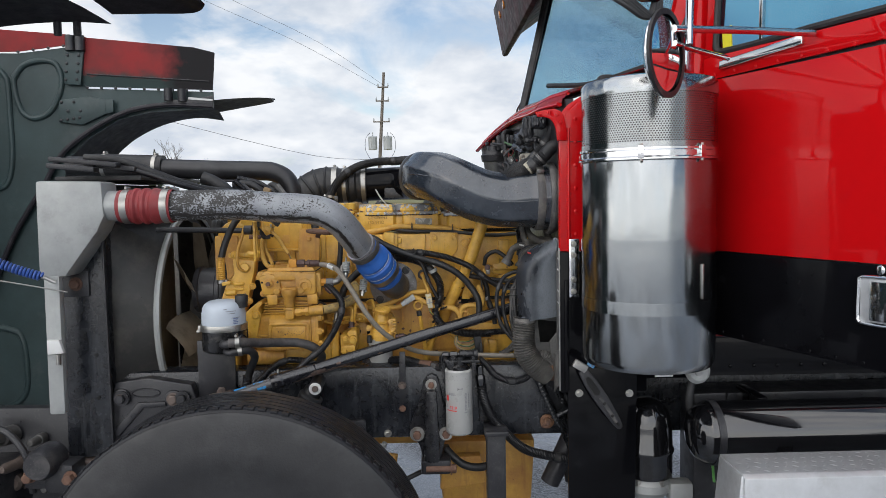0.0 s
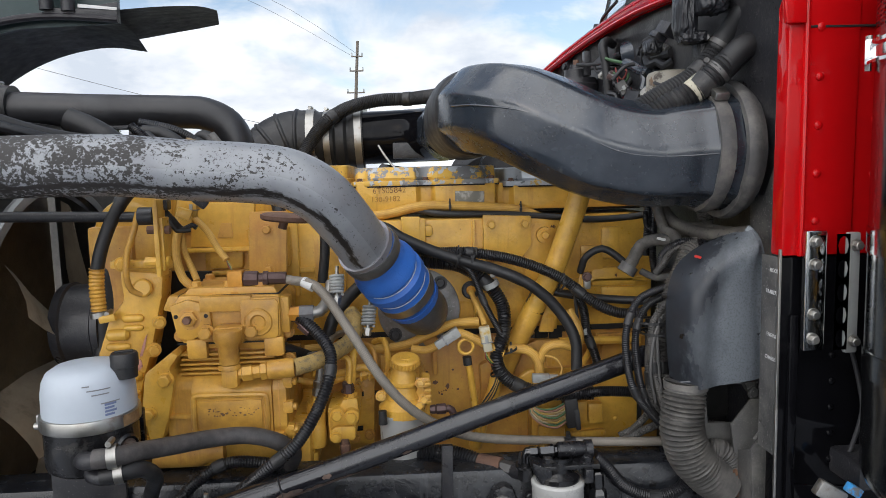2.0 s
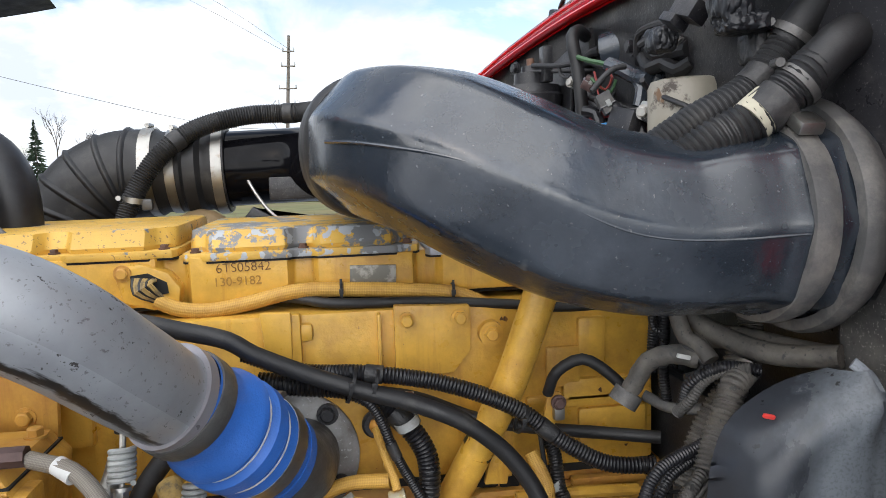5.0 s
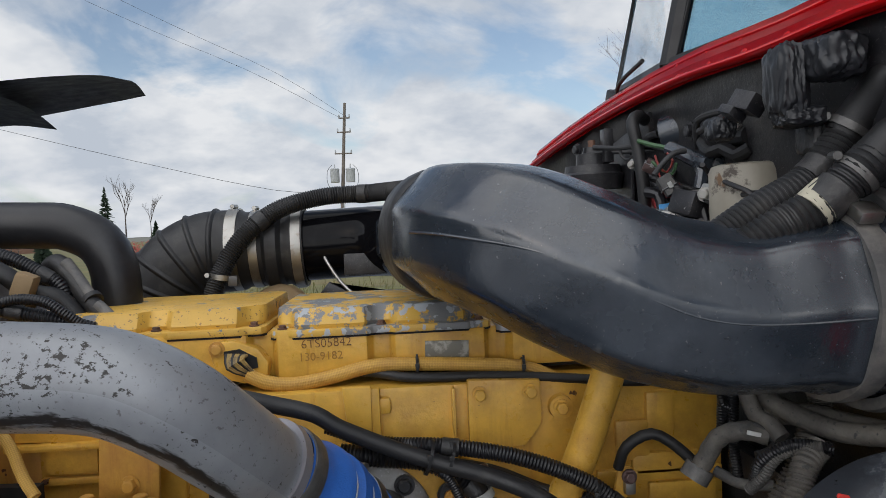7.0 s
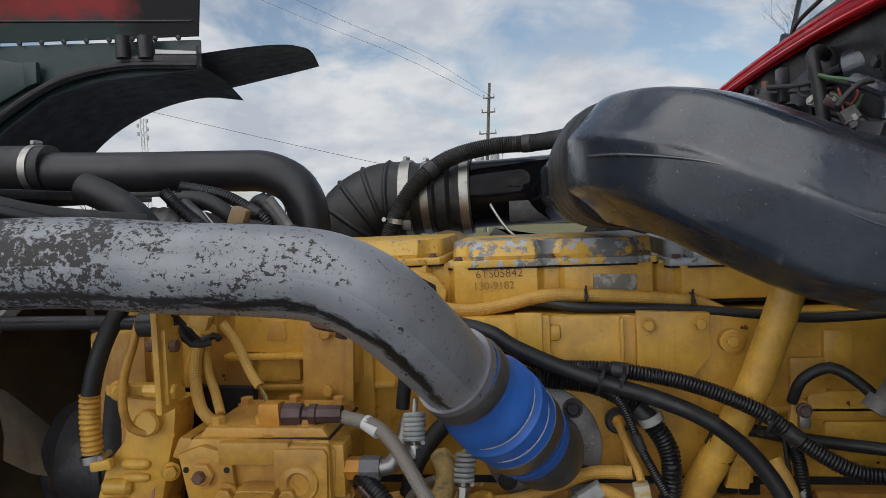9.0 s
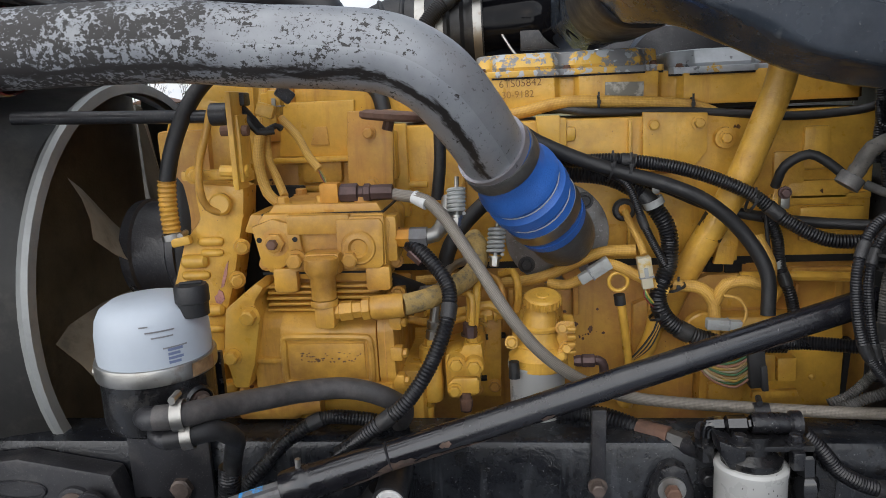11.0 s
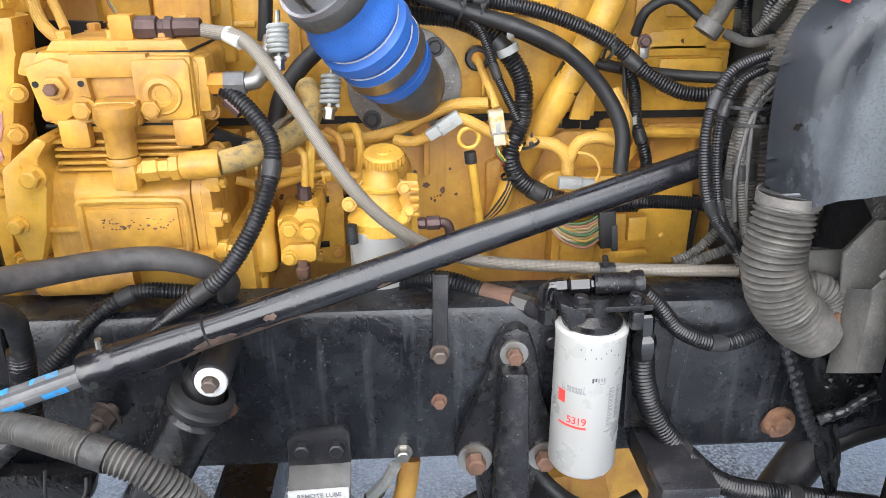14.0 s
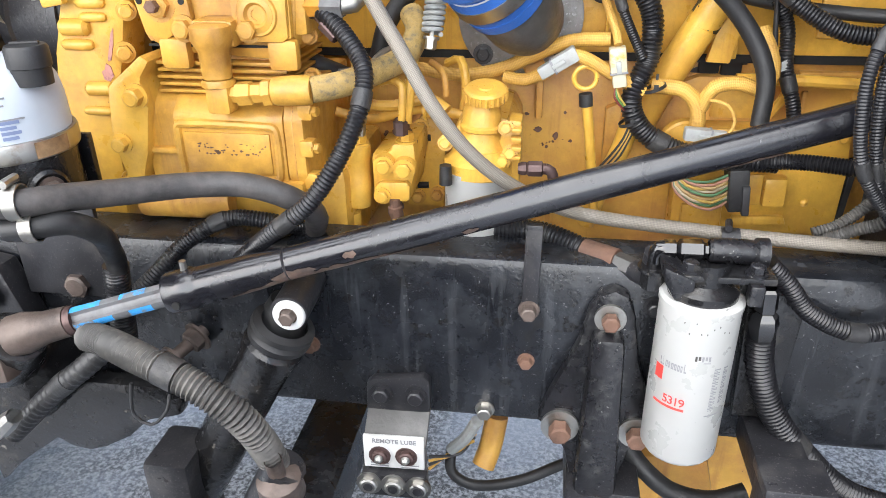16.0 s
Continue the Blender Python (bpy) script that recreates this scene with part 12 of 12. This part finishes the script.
for p, s in (((0.382, 3.265, 1.684), 0.028), ((0.363, 3.290, 1.660), 0.022), ((0.348, 3.320, 1.649), 0.02), ((0.316, 3.440, 1.751), 0.018)):
    u = thing("valve_body", p, "small cast air valve on the firewall", "valve", "firewall valves")
    part("body", bevel_box(B(), p, (s, s, s * 1.1), s * 0.2, (10, 20, 15)), M["alu_cast"], u)
    part("nut", hexbolt(B(), (p[0] - s * 0.45, p[1] - s * 0.3, p[2]), (-0.7, -0.7, 0), s * 0.33, s * 0.4), M["zinc"], u)
# added dark body, filling the bright gap on the far side of the engine front
al_ = thing("alternator", (-0.95, 3.85, 1.2), "dark body filling the gap on the far engine side", "alternator")
part("body", turned(B(), (-1.12, 3.90, 1.40), (1, 0, 0), [(0, 0), (0, 0.09), (0.02, 0.115), (0.20, 0.115), (0.22, 0.09), (0.24, 0)], 28), M["black_metal"], al_)
part("pulley", turned(B(), (-1.18, 3.90, 1.40), (1, 0, 0), [(0, 0), (0, 0.05), (0.01, 0.055), (0.02, 0.045), (0.03, 0.055), (0.04, 0.04), (0.06, 0.03)], 24), M["oily_steel"], al_)
part("bracket", bevel_box(B(), (-0.93, 3.82, 1.30), (0.2, 0.08, 0.12), 0.015), M["yellow_oily"], al_)

# --- front drive case of the engine ---
gh = part("gear_cover", slab(B(), [(p[0], p[2]) for p in ((-0.858, 3.060, 1.311), (-0.762, 3.060, 1.300), (-0.769, 3.060, 1.247), (-0.783, 3.060, 1.192), (-0.800, 3.060, 1.122), (-0.821, 3.060, 1.062), (-0.842, 3.060, 0.935), (-0.855, 3.060, 0.824), (-0.976, 3.060, 0.830), (-0.915, 3.060, 1.127), (-0.887, 3.060, 1.205), (-0.853, 3.060, 1.242), (-0.856, 3.060, 1.279))], 3.06, 3.13, bevel=0.012), M["yellow"], ENG)
part("case_back", slab(B(), [(-0.95, 0.80), (-0.86, 0.80), (-0.85, 1.40), (-0.95, 1.40)], 3.13, 3.45, bevel=0.01), M["yellow_rusty"], ENG)
part("drum_cover", turned(B(), (-0.864, 3.200, 1.377), (0.10, -1, 0.05), [(0, 0), (0, 0.086), (0.028, 0.086), (0.040, 0.082), (0.048, 0.070), (0.052, 0.055), (0.054, 0.0)], 44), M["yellow"], ENG, "round yellow drive cover")
part("cover_neck", slab(B(), [(p[0], p[2]) for p in ((-0.872, 3.160, 1.484), (-0.764, 3.160, 1.485), (-0.767, 3.160, 1.405), (-0.783, 3.160, 1.295), (-0.903, 3.160, 1.298), (-0.910, 3.160, 1.360), (-0.900, 3.160, 1.418))], 3.16, 3.22, bevel=0.012), M["yellow"], ENG)
# black plate put in for the deep shade between drive case and compressor
part("deep_shade_plate", slab(B(), [(p[0], p[2]) for p in ((-0.853, 3.240, 1.281), (-0.714, 3.240, 1.276), (-0.713, 3.240, 1.004), (-0.915, 3.240, 1.011))], 3.24, 3.26), M["dark_void"], ENG, "plain black plate standing in for deep shade by the compressor")
part("peg", turned(B(), (-0.809, 3.065, 1.269), (0.25, -1, 0.12), [(0, 0.021), (0.026, 0.0195), (0.030, 0.016), (0.030, 0)], 24), M["yellow"], gh)
for p, r in (((-0.778, 3.058, 1.192), 0.011), ((-0.794, 3.058, 1.131), 0.012), ((-0.827, 3.058, 0.984), 0.011), ((-0.829, 3.058, 0.925), 0.011), ((-0.842, 3.040, 1.325), 0.012)):
    part("bolt", hexbolt(B(), p, (0.5, -1, 0), r, 0.014), M["yellow"], gh)
part("cross_tab", bevel_box(B(), (-0.813, 3.055, 1.323), (0.115, 0.02, 0.018), 0.005), M["yellow"], gh)
for p, w, h in (((-0.833, 3.058, 1.203), 0.038, 0.012), ((-0.833, 3.058, 1.182), 0.034, 0.010), ((-0.867, 3.058, 1.167), 0.040, 0.018), ((-0.868, 3.058, 1.141), 0.042, 0.012), ((-0.846, 3.058, 1.074), 0.040, 0.016), ((-0.855, 3.058, 1.038), 0.045, 0.010)):
    part("cast_rib", tube(B(), [(p[0] - w * 0.62, p[1], p[2], h * 0.45), (p[0] - w * 0.5, p[1], p[2], h * 0.72), (p[0], p[1], p[2], h * 0.75), (p[0] + w * 0.45, p[1], p[2], h * 0.70), (p[0] + w * 0.6, p[1], p[2], h * 0.35)], h * 0.7, 12), M["yellow"], gh)
for q in ([(-0.838, 1.088), (-0.829, 1.085), (-0.821, 1.094), (-0.823, 1.108), (-0.830, 1.113), (-0.834, 1.104), (-0.840, 1.100)], [(-0.826, 1.116), (-0.820, 1.118), (-0.812, 1.140), (-0.806, 1.166), (-0.811, 1.160), (-0.819, 1.138)]):
    part("primer_scrape", slab(B(), q, 3.0585, 3.0605), M["primer"], gh)
fh = hose("front_hose", "black hose with yellow overspray beside the drive case", "hose", M["rubber"], 0.0140, [(-0.806, 3.100, 1.506), (-0.840, 3.080, 1.466), (-0.863, 3.060, 1.420), (-0.884, 3.050, 1.365), (-0.899, 3.050, 1.313)], n=16, group="hoses of the engine bay")
part("ribbed_end", tube(B(), [(-0.899, 3.050, 1.316), (-0.902, 3.050, 1.274), (-0.901, 3.050, 1.224)], 0.0155, 16, ripple=0.09, pitch=0.0085), M["yellow_oily"], fh, "ribbed end under yellow overspray")
part("hose_clamp", clamp_band(B(), (-0.902, 3.050, 1.215), (0.15, 0, -1), 0.016, 0.012), M["zinc"], fh)
part("clamp_foot", bevel_box(B(), (-0.880, 3.040, 1.208), (0.036, 0.014, 0.016), 0.004, (0, -10, 0)), M["yellow"], fh)
hose("front_hose", "thin yellow painted lead looping over the drive case", "hose", M["yellow_oily"], 0.0068, [(-0.796, 3.030, 1.435), (-0.806, 3.020, 1.391), (-0.822, 3.020, 1.347), (-0.826, 3.020, 1.298), (-0.821, 3.030, 1.269), (-0.803, 3.040, 1.258)], n=12, group="hoses of the engine bay")
hose("wire", "second black lead zip-tied to the yellow plug", "wire", M["rubber"], 0.0055, [(-0.745, 3.030, 1.443), (-0.726, 3.040, 1.416), (-0.712, 3.050, 1.396), (-0.695, 3.060, 1.403), (-0.685, 3.060, 1.397)], n=8, group="wires")
# castings of the head behind the compressor
part("head_panel", slab(B(), [(p[0], p[2]) for p in ((-0.755, 3.290, 1.442), (-0.604, 3.290, 1.442), (-0.613, 3.290, 1.328), (-0.769, 3.290, 1.333))], 3.284, 3.302, bevel=0.005), M["yellow"], ENG)
part("panel_recess", slab(B(), [(p[0], p[2]) for p in ((-0.689, 3.280, 1.391), (-0.664, 3.280, 1.391), (-0.661, 3.280, 1.354), (-0.700, 3.280, 1.355))], 3.2805, 3.286, bevel=0.002), M["yellow_rusty"], ENG)
part("panel_step", bevel_box(B(), (-0.652, 3.288, 1.325), (0.26, 0.03, 0.012), 0.005), M["yellow"], ENG)

# --- torn black film and clutter behind the rail end ---
def film(corners, nu, nv, amp, seed):
    """A wrinkled sheet stretched between four corners."""
    a, b, c, d = (Vector(p) for p in corners)
    bm = B()
    rows = []
    for j in range(nv + 1):
        row = []
        for i in range(nu + 1):
            u, v = i / nu, j / nv
            p = a.lerp(b, u).lerp(d.lerp(c, u), v)
            w = noise.noise((u * 3 + seed, v * 1.4, 0)) + 0.5 * noise.noise((u * 9 + seed, v * 3.5, 2))
            row.append(bm.verts.new(p + Vector((0.2 * w * amp, -w * amp, 0.3 * w * amp))))
        rows.append(row)
    fs = [bm.faces.new((rows[j][i], rows[j][i + 1], rows[j + 1][i + 1], rows[j + 1][i])) for j in range(nv) for i in range(nu)]
    bmesh.ops.solidify(bm, geom=fs, thickness=0.002)
    return bm


pf = thing("plastic_film", (0.494, 2.940, 0.698), "torn wet black plastic film hanging at the rail end", "plastic sheet")
part("sheet", film(((0.385, 2.930, 0.816), (0.557, 2.930, 0.773), (0.575, 2.940, 0.643), (0.492, 2.940, 0.600)), 30, 22, 0.012, 1.0), M["film"], pf)
part("gathered_edge", tube(B(), [(0.375, 2.915, 0.833), (0.399, 2.912, 0.774), (0.426, 2.912, 0.709), (0.450, 2.912, 0.658), (0.478, 2.915, 0.611)], 0.011, 10, ripple=0.18, pitch=0.016, flat=0.5), M["film"], pf)
part("torn_tail", film(((0.460, 2.910, 0.642), (0.499, 2.910, 0.649), (0.543, 2.920, 0.497), (0.522, 2.920, 0.473)), 10, 20, 0.014, 4.0), M["film"], pf)
part("torn_flap", film(((0.514, 2.900, 0.756), (0.549, 2.900, 0.760), (0.562, 2.900, 0.722), (0.534, 2.900, 0.712)), 10, 8, 0.014, 7.0), M["film"], pf)
part("rolled_hem", tube(B(), [(0.462, 2.905, 0.662), (0.503, 2.900, 0.683), (0.527, 2.890, 0.714), (0.580, 2.890, 0.728)], 0.009, 10, ripple=0.12, pitch=0.02), M["film"], pf)
solid("cross_pipe", tube(B(), [(0.541, 3.000, 0.557), (0.515, 3.000, 0.501), (0.476, 3.000, 0.416), (0.444, 3.000, 0.348)], 0.040, 20), M["black_metal"], "dusty dark pipe passing under the frame rail", "pipe")
part("rust_bloom", turned(B(), (0.428, 2.955, 0.623), (0.05, -1, 0.1), [(0, 0.030), (0.004, 0.028), (0.006, 0.018), (0.016, 0.015), (0.018, 0)], 14), M["rust_bright"], SB, "rusty bolt washer")
solid("splash_panel", slab(B(), [(-1.50, 0.45), (-0.66, 0.45), (-0.66, 1.46), (-1.50, 1.46)], 4.04, 4.05, bevel=0.003), M["shroud"], "dusty dark splash panel beyond the fan", "panel")
# black slab added to keep the gap beyond the valve covers dark
part("far_gap_filler", slab(B(), [(0.0, 1.28), (0.40, 1.28), (0.42, 1.56), (0.36, 1.61), (0.08, 1.60), (0.02, 1.54)], 3.84, 3.96, bevel=0.03), M["black_metal"], ENG, "black slab filling the gap beyond the valve covers")
ff = part("fuel_stem", tube(B(), [(-0.372, 3.080, 1.022), (-0.369, 3.080, 1.058), (-0.370, 3.085, 1.083), (-0.386, 3.090, 1.091), (-0.408, 3.100, 1.084)], 0.0062, 12), M["yellow"], ENG)
part("stem_nut", turned(B(), (-0.373, 3.080, 1.009), (0, 0, 1), [(0, 0.0), (0, 0.0115), (0.020, 0.0115), (0.022, 0.009), (0.026, 0.0)], 6), M["brown_fitting"], ff, "brown hex nut")
part("drain_fitting", turned(B(), (-0.386, 3.075, 0.869), (0, 0, 1), [(0, 0.0), (0, 0.008), (0.008, 0.012), (0.020, 0.012), (0.022, 0.009), (0.034, 0.009), (0.034, 0)], 8), M["rust"], ENG, "rusty drain fitting")
for p in ((-0.370, 3.256, 0.944), (-0.376, 3.256, 0.850)):
    part("plate_slot", tube(B(), [(p[0] - 0.011, p[1], p[2]), (p[0] + 0.011, p[1], p[2])], 0.0055, 10), M["dark_void"], ENG)
AC.location.x -= 0.011
